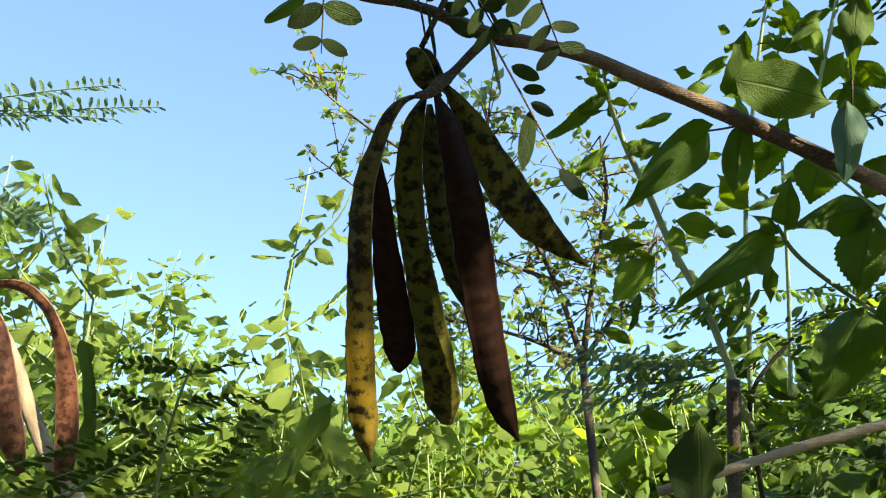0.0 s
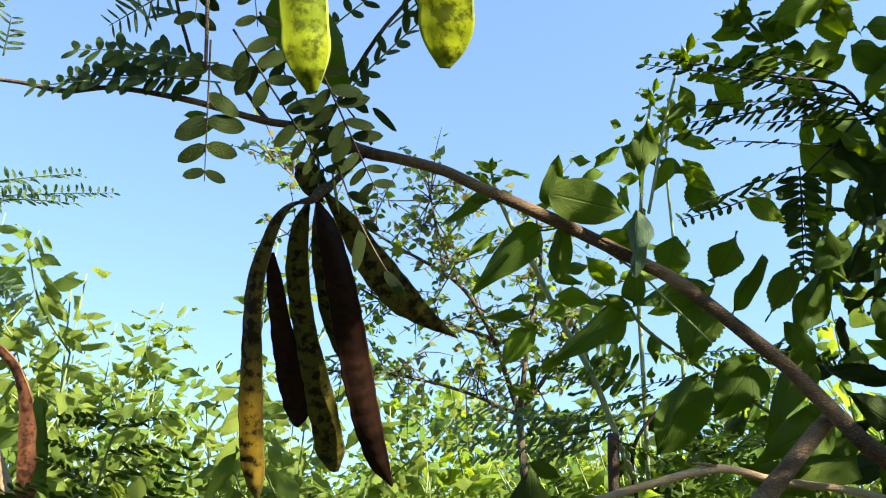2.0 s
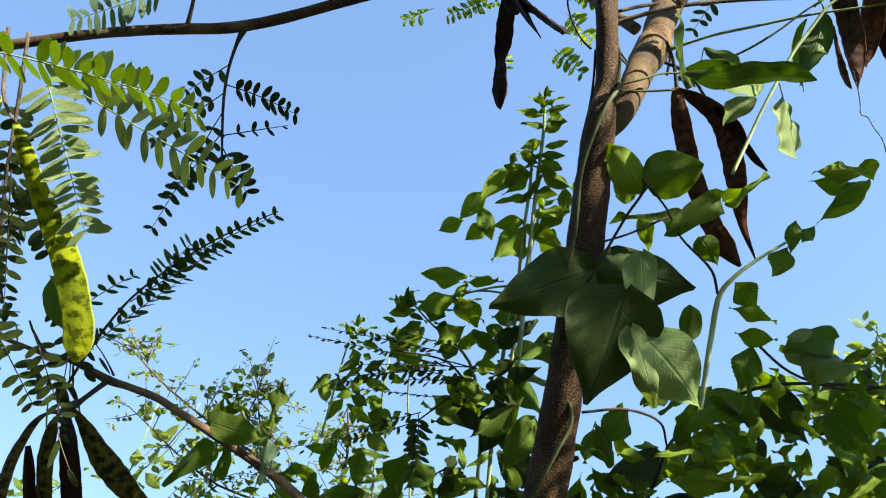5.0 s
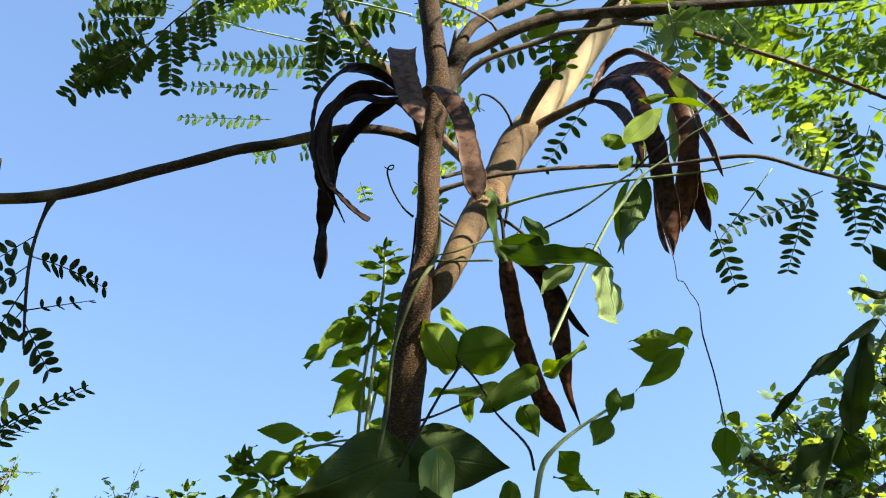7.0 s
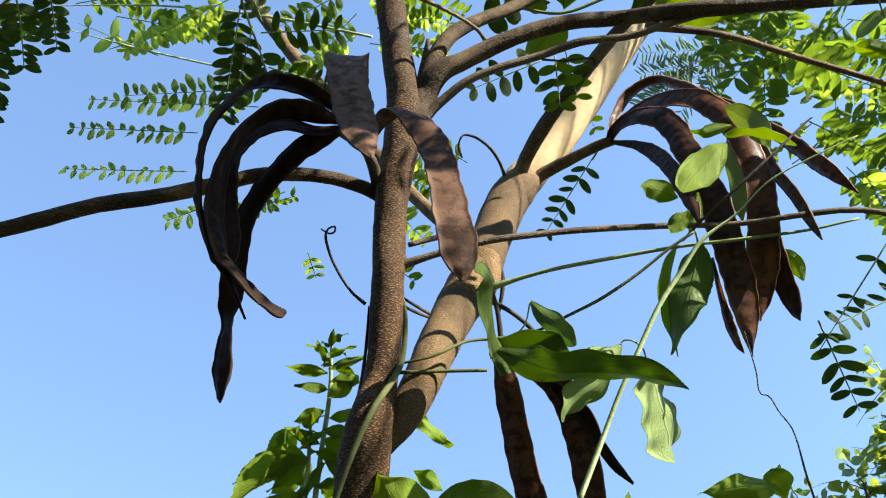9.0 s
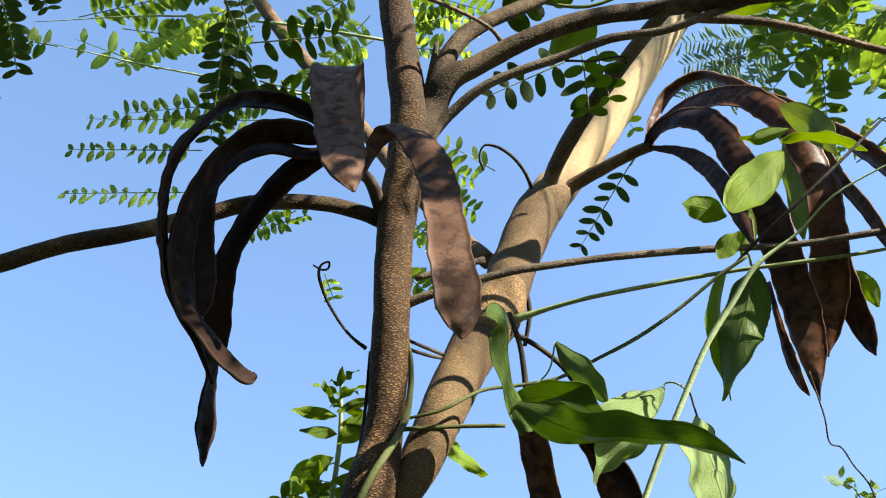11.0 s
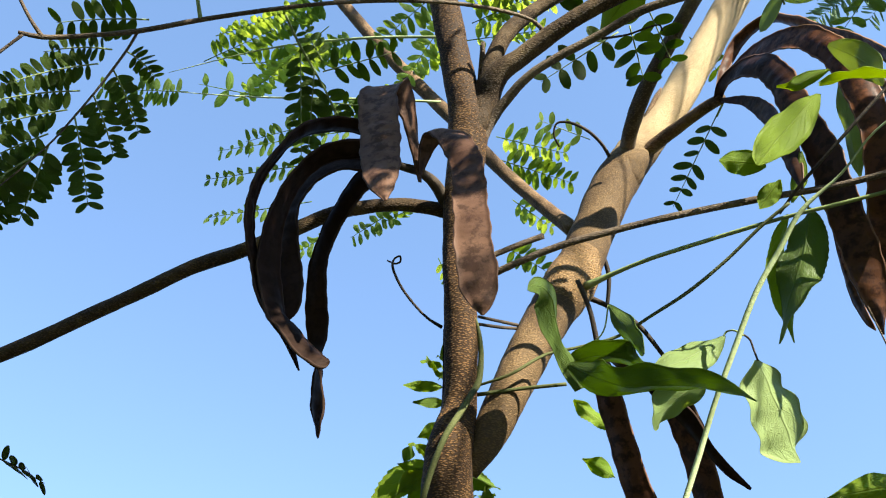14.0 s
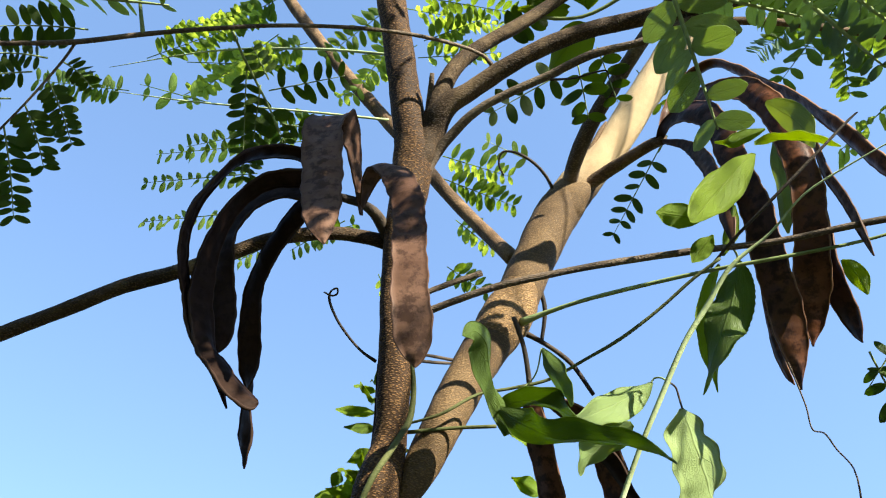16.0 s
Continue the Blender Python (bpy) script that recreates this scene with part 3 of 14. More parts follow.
def ribbon(parent, pts, mat, label="", fold=0.3, seed=0, wave=1.0, teeth=0.0):
    """A soft leaf that bends along its midrib: rows of place, width and width direction."""
    xyz, wid, side, nrm, run = way_rows(pts, 8)
    ph = np.random.RandomState(seed).rand(5) * 6.28
    nx, total = 8, run[-1]
    v, uv, f = [], [], []
    for i in range(len(xyz)):
        s = run[i] / total
        jag = 1 + (teeth if i % 2 else -teeth)
        for k in range(nx + 1):
            u = 2 * k / nx - 1
            h = 0.5 * wid[i] * u * jag
            z = fold * abs(h) + wave * wid[i] * (0.07 * math.sin(9 * s + ph[0] + 1.2 * u) * abs(u) + 0.045 * math.sin(19 * s + ph[1] + (2.5 if u > 0 else 0)) * u * u)
            z += 0.012 * wid[i] * math.sin(26 * (s - 0.45 * abs(u)) + ph[2]) * (1 - abs(u))
            v.append(xyz[i] + side[i] * h - nrm[i] * z)
            uv.append((0.5 + 0.5 * u, s))
    w = nx + 1
    for i in range(len(xyz) - 1):
        for k in range(nx):
            f.append((i * w + k, i * w + k + 1, (i + 1) * w + k + 1, (i + 1) * w + k))
    v, uv = np.array(v), np.array(uv)
    n, t = len(v), 0.00012
    off = np.repeat(nrm, w, axis=0) * t
    faces = f + [tuple(n + j for j in reversed(q)) for q in f]
    rim = [i * w for i in range(len(xyz))] + [(len(xyz) - 1) * w + k for k in range(1, w)] + [i * w + nx for i in range(len(xyz) - 2, -1, -1)] + list(range(nx - 1, 0, -1))
    faces += [(a, a + n, b2 + n, b2) for a, b2 in zip(rim, rim[1:] + rim[:1])]
    return put("leaf", mesh_from("leaf", np.vstack([v - off, v + off]), faces, mat, np.vstack([uv, uv])), parent, None, label)


LOW = {}


def low_leaf(kind, var):
    """A light blade for leaves far off."""
    key = (kind, var)
    if key not in LOW:
        rng = random.Random(hash_of(kind) * 17 + var)
        ns = {"serrate": 10, "leaflet": 6}.get(kind, 7)
        v, f, uv = leaf_arrays(kind, rng.uniform(0.1, 0.35), rng.uniform(0.0, 0.4), rng.uniform(-0.4, 0.4), ns, 2, rng.uniform(0.02, 0.06), var)
        LOW[key] = (v, np.array(f), uv)
    return LOW[key]


def gather(jobs, kind):
    """Many leaves as one set of corners, faces and UVs. jobs: base, tip, width and normal of each."""
    V, F, UV, o = [], [], [], 0
    for k, (a, b2, w, n) in enumerate(jobs):
        v, f, uv = low_leaf(kind, k % 5)
        M = np.array(leaf_matrix(a, b2, w, n))
        V.append(v @ M[:3, :3].T + M[:3, 3])
        F.append(f + o)
        UV.append(uv)
        o += len(v)
    return np.vstack(V), np.vstack(F), np.vstack(UV)


def foliage(parent, jobs, mat, kind, name="crown"):
    V, F, UV = gather(jobs, kind)
    return put(name, mesh_quads(name, V, F, mat, UV), parent)


def weed(x, y, height, size, seed, mat="far_weed_leaf", kind="serrate", group="wild weeds behind the tree", low=0.25, dense=1.0):
    """A tall weed: one leaning stem, side shoots and leaves in opposite pairs."""
    rng = random.Random(seed)
    root = thing("weed_plant", (x, y, 0), "tall yellow-green weed with toothed leaves growing from the earth", "weed", group)
    lean = Vector((rng.uniform(-0.12, 0.12), rng.uniform(-0.08, 0.08), 0))
    pts = []
    for i in range(6):
        s = i / 5
        pts.append((x + lean.x * s * height + rng.uniform(-0.012, 0.012), y + lean.y * s * height + rng.uniform(-0.012, 0.012), height * s, 0.0045 * (1 - 0.75 * s)))
    tube(root, "stem", pts, "green_stem", sides=6, lumps=0)
    rows = spline(pts, 12)
    jobs = []
    shoots = [(rows, 1.0)]
    for k in range(int(9 * dense)):
        i = int(len(rows) * rng.uniform(max(low, 0.35), 0.93))
        a = rng.uniform(0, 6.28)
        L = rng.uniform(0.10, 0.26)
        p = rows[i]
        q = [tuple(p[:3]) + (0.0018,), (p[0] + 0.5 * L * math.cos(a), p[1] + 0.5 * L * math.sin(a), p[2] + 0.35 * L, 0.0014), (p[0] + 0.8 * L * math.cos(a), p[1] + 0.8 * L * math.sin(a), p[2] + 0.9 * L, 0.0008)]
        tube(root, "side_shoot", q, "green_stem", sides=5, lumps=0)
        shoots.append((spline(q, 8), 0.75))
    for rws, sc in shoots:
        n = max(4, int(len(rws) * 0.40 * dense * (1 if sc == 1 else 1.2)))
        for j in range(n):
            s = (j + rng.random()) / n
            if sc == 1 and s < low:
                continue
            p = rws[min(len(rws) - 1, int(s * len(rws)))][:3]
            a0 = rng.uniform(0, 3.14)
            for sg in (0, math.pi):
                a = a0 + sg + rng.uniform(-0.4, 0.4)
                L = size * sc * rng.uniform(0.6, 1.2) * (1.0 if s < 0.75 else 0.7)
                up = rng.uniform(-1.3, 0.5)
                d = Vector((math.cos(a), math.sin(a), up)).normalized() * L
                b0 = Vector(p) + Vector((math.cos(a), math.sin(a), 0.2)) * 0.012
                nrm = Vector((rng.gauss(0, 0.8), rng.gauss(0, 0.8) - 0.5, 0.7))
                jobs.append((b0, b0 + d, L * rng.uniform(0.45, 0.62), nrm))
    foliage(root, jobs, mat, kind, "leaves")
    return root


def thin_tree(name, trunk, limbs, count, spread, size, mats, kind, seed, label, fine=(0.0022, 0.012), category="tree"):
    """An airy shrub or tree: trunk, bare limbs, fine twigs and small scattered leaves."""
    rng = random.Random(seed)
    root = thing(name, trunk[0][:3], label, category)
    tube(root, "trunk", trunk, "grey_twig", sides=8)
    ends = []
    for limb in limbs:
        tube(root, "limb", limb, "grey_twig", sides=6)
        ends.append(spline(limb, 10))
    per, TW = {k: [] for k in mats}, []
    for rws in ends:
        for t in range(count):
            p = Vector(rws[int(len(rws) * rng.uniform(0.12, 0.999))][:3])
            d = Vector((rng.gauss(0, 1), rng.gauss(0, 0.8), rng.gauss(0.1, 0.8))).normalized()
            L = spread * rng.uniform(0.5, 1.2)
            mid = p + d * L * 0.5 + Vector((0, 0, rng.uniform(-0.1, 0.22) * spread))
            end = p + d * L
            tv, tf, tu = tube_arrays([(*p, fine[0]), (*mid, fine[0] * 0.7), (*end, fine[0] * 0.3)], 4, 2)
            TW.append((tv, [q for q in tf if len(q) == 4], tu))
            rw = spline([p, mid, end], 6)
            for j in range(9):
                b0 = Vector(rw[rng.randrange(3, len(rw))]) + Vector((rng.gauss(0, 1), rng.gauss(0, 1), rng.gauss(0, 1))) * fine[1]
                dd = Vector((rng.gauss(0, 1), rng.gauss(0, 1), rng.gauss(-0.3, 0.7))).normalized()
                s = size * rng.uniform(0.5, 1.25)
                per[rng.choice(mats)].append((b0, b0 + dd * s, s * rng.uniform(0.5, 0.75), (rng.gauss(0, 1), rng.gauss(0, 1), 0.7 + rng.random())))
    o, V, F, UV = 0, [], [], []
    for tv, tf, tu in TW:
        V.append(np.array(tv))
        F.append(np.array(tf) + o)
        UV.append(np.array(tu))
        o += len(tv)
    brush = put("brushwood", mesh_quads("brushwood", np.vstack(V), np.vstack(F), "grey_twig", np.vstack(UV)), root)
    tagged(brush, kind="stuff")
    for k in sorted(per):
        if per[k]:
            foliage(root, per[k], k, kind, "crown")
    return root


# ---------- ground ----------
N = 48
gv, gf = [], []
for j in range(N + 1):
    rad = 0.02 * (1.32**j) if j else 0
    for i in range(40):
        a = 2 * math.pi * i / 40
        px, py = rad * math.cos(a), rad * math.sin(a)
        gv.append((px, py, 0.03 * noise.noise((px * 0.9, py * 0.9, 1.7)) * min(1, rad) if rad < 40 else 0))
for j in range(N):
    for i in range(40):
        gf.append((j * 40 + i, j * 40 + (i + 1) % 40, (j + 1) * 40 + (i + 1) % 40, (j + 1) * 40 + i))
ground = new("ground", mesh_from("ground", gv, gf, "earth"))
tagged(ground, "earth darkened to bounce little light, with patches of low green growth", "ground", kind="structure")


# the small leguminous tree: trunk, limbs and twigs
tree = thing("small_tree", (0.3449, 0.3009, 0.0), "small tree with rough brown bark forking into several limbs", "tree")
tube(tree, "trunk", [(0.3132, 0.3104, -0.0200, 0.0240), (0.3232, 0.3104, 0.5500, 0.0210), (0.3382, 0.2904, 1.0961, 0.0185), (0.3512, 0.2724, 1.2761, 0.0172), (0.3632, 0.2604, 1.3961, 0.0156), (0.3702, 0.2328, 1.4458, 0.0141), (0.3748, 0.2089, 1.4879, 0.0133), (0.3804, 0.1855, 1.5309, 0.0134), (0.3842, 0.1636, 1.5754, 0.0135), (0.3864, 0.1456, 1.6081, 0.0124), (0.3892, 0.1280, 1.6363, 0.0111), (0.3934, 0.1297, 1.6584, 0.0084), (0.3956, 0.1218, 1.6829, 0.0084), (0.3958, 0.1124, 1.7150, 0.0085), (0.3961, 0.1067, 1.7460, 0.0088), (0.3983, 0.1000, 1.7751, 0.0098), (0.4023, 0.0926, 1.8037, 0.0110), (0.4018, 0.0860, 1.8264, 0.0100), (0.3971, 0.0784, 1.8577, 0.0092), (0.3930, 0.0697, 1.8902, 0.0090), (0.3874, 0.0597, 1.9241, 0.0090), (0.3805, 0.0486, 1.9668, 0.0090)], "bark", "rough brown trunk with corky crosswise pores", sides=20, lumps=0.05)
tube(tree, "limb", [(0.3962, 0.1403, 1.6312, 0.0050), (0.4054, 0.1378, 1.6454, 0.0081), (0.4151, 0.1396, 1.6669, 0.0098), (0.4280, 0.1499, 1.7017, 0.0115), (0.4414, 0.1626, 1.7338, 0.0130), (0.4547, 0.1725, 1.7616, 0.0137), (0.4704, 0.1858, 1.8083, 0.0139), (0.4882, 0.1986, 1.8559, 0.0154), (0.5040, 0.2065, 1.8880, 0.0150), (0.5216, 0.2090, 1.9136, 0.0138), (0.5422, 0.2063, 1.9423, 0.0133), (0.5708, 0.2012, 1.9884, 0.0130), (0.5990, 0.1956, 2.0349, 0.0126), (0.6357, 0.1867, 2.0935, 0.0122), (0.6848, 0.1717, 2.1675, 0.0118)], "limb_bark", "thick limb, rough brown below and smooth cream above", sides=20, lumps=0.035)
tube(tree, "snag", [(0.5175, 0.2000, 1.9200, 0.0017), (0.5247, 0.1970, 1.9323, 0.0019), (0.5299, 0.1950, 1.9412, 0.0017), (0.5343, 0.1940, 1.9488, 0.0008)], "tan_bark", "short broken stub on the limb", sides=8, lumps=0.2)
tube(tree, "branch", [(0.5008, 0.2070, 1.8852, 0.0053), (0.5039, 0.1823, 1.8909, 0.0055), (0.5135, 0.1551, 1.8999, 0.0055), (0.5282, 0.1324, 1.9119, 0.0052), (0.5442, 0.1091, 1.9245, 0.0048), (0.5586, 0.0928, 1.9366, 0.0044), (0.5840, 0.0716, 1.9551, 0.0040)], "grey_twig", "dark branch crossing before the pale limb", sides=14)
tube(tree, "pod_stalk", [(0.5022, 0.2090, 1.8831, 0.0061), (0.5216, 0.1962, 1.8916, 0.0050), (0.5402, 0.1817, 1.8943, 0.0045), (0.5569, 0.1646, 1.8923, 0.0040), (0.5630, 0.1559, 1.8874, 0.0034)], "tan_bark", sides=12)
tube(tree, "branch", [(0.4035, 0.0893, 1.8045, 0.0052), (0.4078, 0.0872, 1.8178, 0.0062), (0.4120, 0.0846, 1.8287, 0.0062), (0.4179, 0.0758, 1.8470, 0.0054), (0.4281, 0.0709, 1.8685, 0.0049), (0.4443, 0.0698, 1.8862, 0.0043), (0.4688, 0.0687, 1.9044, 0.0041), (0.4944, 0.0657, 1.9250, 0.0038), (0.5266, 0.0654, 1.9581, 0.0036)], "branch_bark", sides=14)
tube(tree, "branch", [(0.4025, 0.0916, 1.8003, 0.0061), (0.4077, 0.0889, 1.8128, 0.0074), (0.4127, 0.0872, 1.8259, 0.0075), (0.4210, 0.0766, 1.8386, 0.0069), (0.4364, 0.0709, 1.8463, 0.0056), (0.4573, 0.0634, 1.8564, 0.0052), (0.4797, 0.0573, 1.8650, 0.0050), (0.5035, 0.0529, 1.8717, 0.0048), (0.5287, 0.0509, 1.8759, 0.0047), (0.5630, 0.0302, 1.8581, 0.0051), (0.6316, 0.0182, 1.8612, 0.0044), (0.7003, 0.0070, 1.8632, 0.0039), (0.7772, -0.0052, 1.8650, 0.0035), (0.8608, -0.0162, 1.8642, 0.0030)], "branch_bark", "brown branch arching to the right", sides=14)
tube(tree, "branch", [(0.4034, 0.0932, 1.7924, 0.0033), (0.4093, 0.0925, 1.8043, 0.0040), (0.4144, 0.0905, 1.8146, 0.0037), (0.4228, 0.0846, 1.8220, 0.0029), (0.4389, 0.0742, 1.8319, 0.0026), (0.4577, 0.0674, 1.8381, 0.0024), (0.4793, 0.0612, 1.8437, 0.0024), (0.5035, 0.0525, 1.8493, 0.0024), (0.5298, 0.0467, 1.8503, 0.0022), (0.5526, 0.0381, 1.8542, 0.0021), (0.5825, 0.0315, 1.8639, 0.0018)], "grey_twig")
tube(tree, "snag", [(0.4115, 0.0857, 1.8351, 0.0032), (0.4128, 0.0775, 1.8446, 0.0025), (0.4148, 0.0662, 1.8577, 0.0014)], "grey_twig", sides=8)
tube(tree, "branch", [(0.3909, 0.1099, 1.7678, 0.0045), (0.3810, 0.1051, 1.7680, 0.0038), (0.3668, 0.1009, 1.7687, 0.0037), (0.3513, 0.0975, 1.7670, 0.0038), (0.3289, 0.0950, 1.7621, 0.0039), (0.3065, 0.0965, 1.7541, 0.0040), (0.2782, 0.0995, 1.7456, 0.0040), (0.2494, 0.1029, 1.7397, 0.0040), (0.2193, 0.1100, 1.7324, 0.0040), (0.1918, 0.1166, 1.7260, 0.0040), (0.1185, 0.1267, 1.7030, 0.0043), (0.0646, 0.1277, 1.6954, 0.0041), (0.0159, 0.1288, 1.6873, 0.0038), (-0.0317, 0.1315, 1.6764, 0.0038), (-0.1031, 0.1381, 1.6608, 0.0033), (-0.1856, 0.1440, 1.6472, 0.0029)], "branch_bark", "long brown branch bending down to the left", sides=14)
tube(tree, "branch", [(0.4601, 0.2196, 1.8374, 0.0058), (0.4359, 0.2334, 1.8807, 0.0054), (0.4107, 0.2379, 1.9194, 0.0055), (0.3681, 0.2393, 1.9910, 0.0060), (0.3141, 0.2333, 2.0701, 0.0062), (0.2640, 0.2261, 2.1509, 0.0061), (0.2196, 0.2205, 2.2302, 0.0059)], "tan_bark", "thin tan branch running behind the trunk", sides=12)
tube(tree, "knot", [(0.4381, 0.1612, 1.7276, 0.0119), (0.4438, 0.1645, 1.7395, 0.0142), (0.4502, 0.1681, 1.7526, 0.0152), (0.4560, 0.1730, 1.7656, 0.0148), (0.4610, 0.1768, 1.7799, 0.0129)], "knot_bark", "swollen corky collar where a twig leaves the limb", sides=16, lumps=0.05)
tube(tree, "knot", [(0.4947, 0.2001, 1.8622, 0.0117), (0.5028, 0.1978, 1.8731, 0.0106), (0.5112, 0.2002, 1.8862, 0.0072)], "limb_bark", "swollen fork of the limb", sides=14, lumps=0.12)
tube(tree, "twig", [(0.4020, 0.1125, 1.7199, 0.0028), (0.4182, 0.1067, 1.7232, 0.0019), (0.4481, 0.0999, 1.7300, 0.0019), (0.4755, 0.0975, 1.7348, 0.0018), (0.5029, 0.0957, 1.7388, 0.0018), (0.5440, 0.0942, 1.7436, 0.0018), (0.5829, 0.0895, 1.7441, 0.0016), (0.6477, 0.0697, 1.7417, 0.0018), (0.6921, 0.0711, 1.7318, 0.0015), (0.7667, 0.0731, 1.7156, 0.0015), (0.8257, 0.0775, 1.6991, 0.0011)], "grey_twig", "thin grey twig running straight out", sides=8)
tube(tree, "twig", [(0.4608, 0.1594, 1.7465, 0.0025), (0.4753, 0.1523, 1.7481, 0.0014), (0.4942, 0.1407, 1.7475, 0.0012), (0.5225, 0.1291, 1.7476, 0.0012), (0.5604, 0.1089, 1.7431, 0.0010), (0.5900, 0.0987, 1.7417, 0.0010), (0.6253, 0.0876, 1.7417, 0.0008), (0.6523, 0.0796, 1.7452, 0.0007)], "green_stem", sides=8)
tube(tree, "twig", [(0.4497, 0.0658, 1.8606, 0.0013), (0.4437, 0.0613, 1.8654, 0.0011), (0.4190, 0.0480, 1.8640, 0.0011), (0.3850, 0.0360, 1.8600, 0.0011), (0.3400, 0.0240, 1.8510, 0.0011), (0.3050, 0.0165, 1.8410, 0.0012), (0.2717, 0.0112, 1.8320, 0.0013), (0.2416, 0.0064, 1.8218, 0.0014), (0.2185, 0.0020, 1.8170, 0.0012), (0.1972, -0.0040, 1.8118, 0.0013), (0.1876, -0.0092, 1.8105, 0.0010)], "grey_twig", "long thin grey twig above the hanging pods", sides=8)
tube(tree, "twig", [(0.2717, 0.0112, 1.8320, 0.0013), (0.2705, 0.0045, 1.8420, 0.0010), (0.2690, -0.0040, 1.8560, 0.0008)], "green_stem", sides=6)
tube(tree, "twig", [(0.1972, -0.0040, 1.8118, 0.0013), (0.1925, -0.0110, 1.8180, 0.0010), (0.1860, -0.0220, 1.8300, 0.0009)], "grey_twig", sides=6)
tube(tree, "twig", [(0.1900, -0.0080, 1.8108, 0.0009), (0.1790, -0.0060, 1.8000, 0.0008), (0.1705, -0.0045, 1.7915, 0.0012), (0.1680, -0.0040, 1.7890, 0.0004)], "grey_twig", sides=6)
tube(tree, "twig", [(0.4043, 0.1212, 1.7055, 0.0008), (0.4155, 0.1393, 1.7130, 0.0009), (0.4259, 0.1546, 1.7191, 0.0009)], "dark_twig", sides=6)
tube(tree, "twig", [(0.4041, 0.1237, 1.7026, 0.0008), (0.4154, 0.1412, 1.7108, 0.0009), (0.4259, 0.1553, 1.7182, 0.0009)], "dark_twig", sides=6)
tube(tree, "twig", [(0.4742, 0.1833, 1.7887, 0.0014), (0.4768, 0.1890, 1.7747, 0.0015), (0.4738, 0.1981, 1.7564, 0.0012)], "dark_twig", sides=6)
tube(tree, "twig", [(0.4621, 0.1760, 1.7505, 0.0019), (0.4753, 0.1732, 1.7394, 0.0014), (0.4884, 0.1765, 1.7289, 0.0014), (0.5005, 0.1848, 1.7126, 0.0012)], "dark_twig", sides=8)
tube(tree, "twig", [(0.4067, 0.1131, 1.7351, 0.0015), (0.4232, 0.1136, 1.7426, 0.0016), (0.4400, 0.1146, 1.7495, 0.0018)], "grey_twig", sides=6)

# dry tendrils
tend1 = thing("tendril", (0.3849, 0.1228, 1.7023), "thin black dried tendril curling at its tip", "tendril", "dried tendrils on the tree")
tube(tend1, "strand", [(0.3852, 0.1232, 1.7019, 0.0010), (0.3778, 0.1191, 1.7060, 0.0007), (0.3708, 0.1121, 1.7121, 0.0007), (0.3659, 0.1052, 1.7181, 0.0007), (0.3631, 0.0987, 1.7253, 0.0007), (0.3643, 0.0965, 1.7279, 0.0005), (0.3674, 0.0958, 1.7289, 0.0005), (0.3673, 0.0976, 1.7269, 0.0005), (0.3648, 0.0981, 1.7261, 0.0005), (0.3605, 0.0966, 1.7275, 0.0004)], "dark_twig", sides=6, lumps=0)
tend2 = thing("tendril", (0.4906, 0.1974, 1.8803), "thin black dried tendril bent over like a hook", "tendril", "dried tendrils on the tree")
tube(tend2, "strand", [(0.4909, 0.1980, 1.8797, 0.0014), (0.4840, 0.1849, 1.8865, 0.0012), (0.4732, 0.1735, 1.8911, 0.0012), (0.4618, 0.1692, 1.8953, 0.0010), (0.4540, 0.1689, 1.8950, 0.0008), (0.4513, 0.1739, 1.8892, 0.0008), (0.4544, 0.1797, 1.8827, 0.0008)], "dark_twig", sides=6, lumps=0)
tend3 = thing("tendril", (0.5121, 0.0598, 1.8416), "thin dark dried tendril on a twig", "tendril", "dried tendrils on the tree")
tube(tend3, "strand", [(0.4805, 0.0613, 1.8406, 0.0008), (0.4939, 0.0602, 1.8398, 0.0006), (0.5061, 0.0588, 1.8423, 0.0006), (0.5115, 0.0588, 1.8427, 0.0005), (0.5126, 0.0611, 1.8402, 0.0005)], "dark_twig", sides=6, lumps=0)

# withered pods hanging beside the trunk
podsA = thing("pod_cluster", (0.3887, 0.1028, 1.7682), "bunch of long withered near-black seed pods arching down from a stalk", "seed pods")
tube(podsA, "stalk", [(0.3896, 0.1049, 1.7689, 0.0038), (0.3854, 0.0922, 1.7725, 0.0032), (0.3800, 0.0800, 1.7708, 0.0025), (0.3733, 0.0702, 1.7664, 0.0022), (0.3661, 0.0644, 1.7649, 0.0016)], "dark_twig")
strap(podsA, [(0.3690, 0.0680, 1.7729, 0.0024, -0.14, -0.39, 0.91), (0.3543, 0.0670, 1.7666, 0.0092, -0.09, 0.20, 0.97), (0.3406, 0.0660, 1.7681, 0.0150, -0.14, 0.37, 0.92), (0.3272, 0.0680, 1.7650, 0.0150, -0.31, 0.32, 0.90), (0.3183, 0.0710, 1.7562, 0.0150, -0.46, 0.36, 0.81), (0.3145, 0.0730, 1.7430, 0.0150, -0.58, 0.40, 0.71), (0.3139, 0.0750, 1.7273, 0.0150, -0.81, 0.23, 0.54), (0.3159, 0.0770, 1.7119, 0.0150, -0.95, 0.03, 0.30), (0.3188, 0.0780, 1.6967, 0.0150, -0.96, 0.03, 0.27), (0.3198, 0.0790, 1.6887, 0.0105, -0.95, 0.02, 0.31), (0.3204, 0.0790, 1.6830, 0.0014, -0.91, -0.40, 0.08)], "dark_pod")
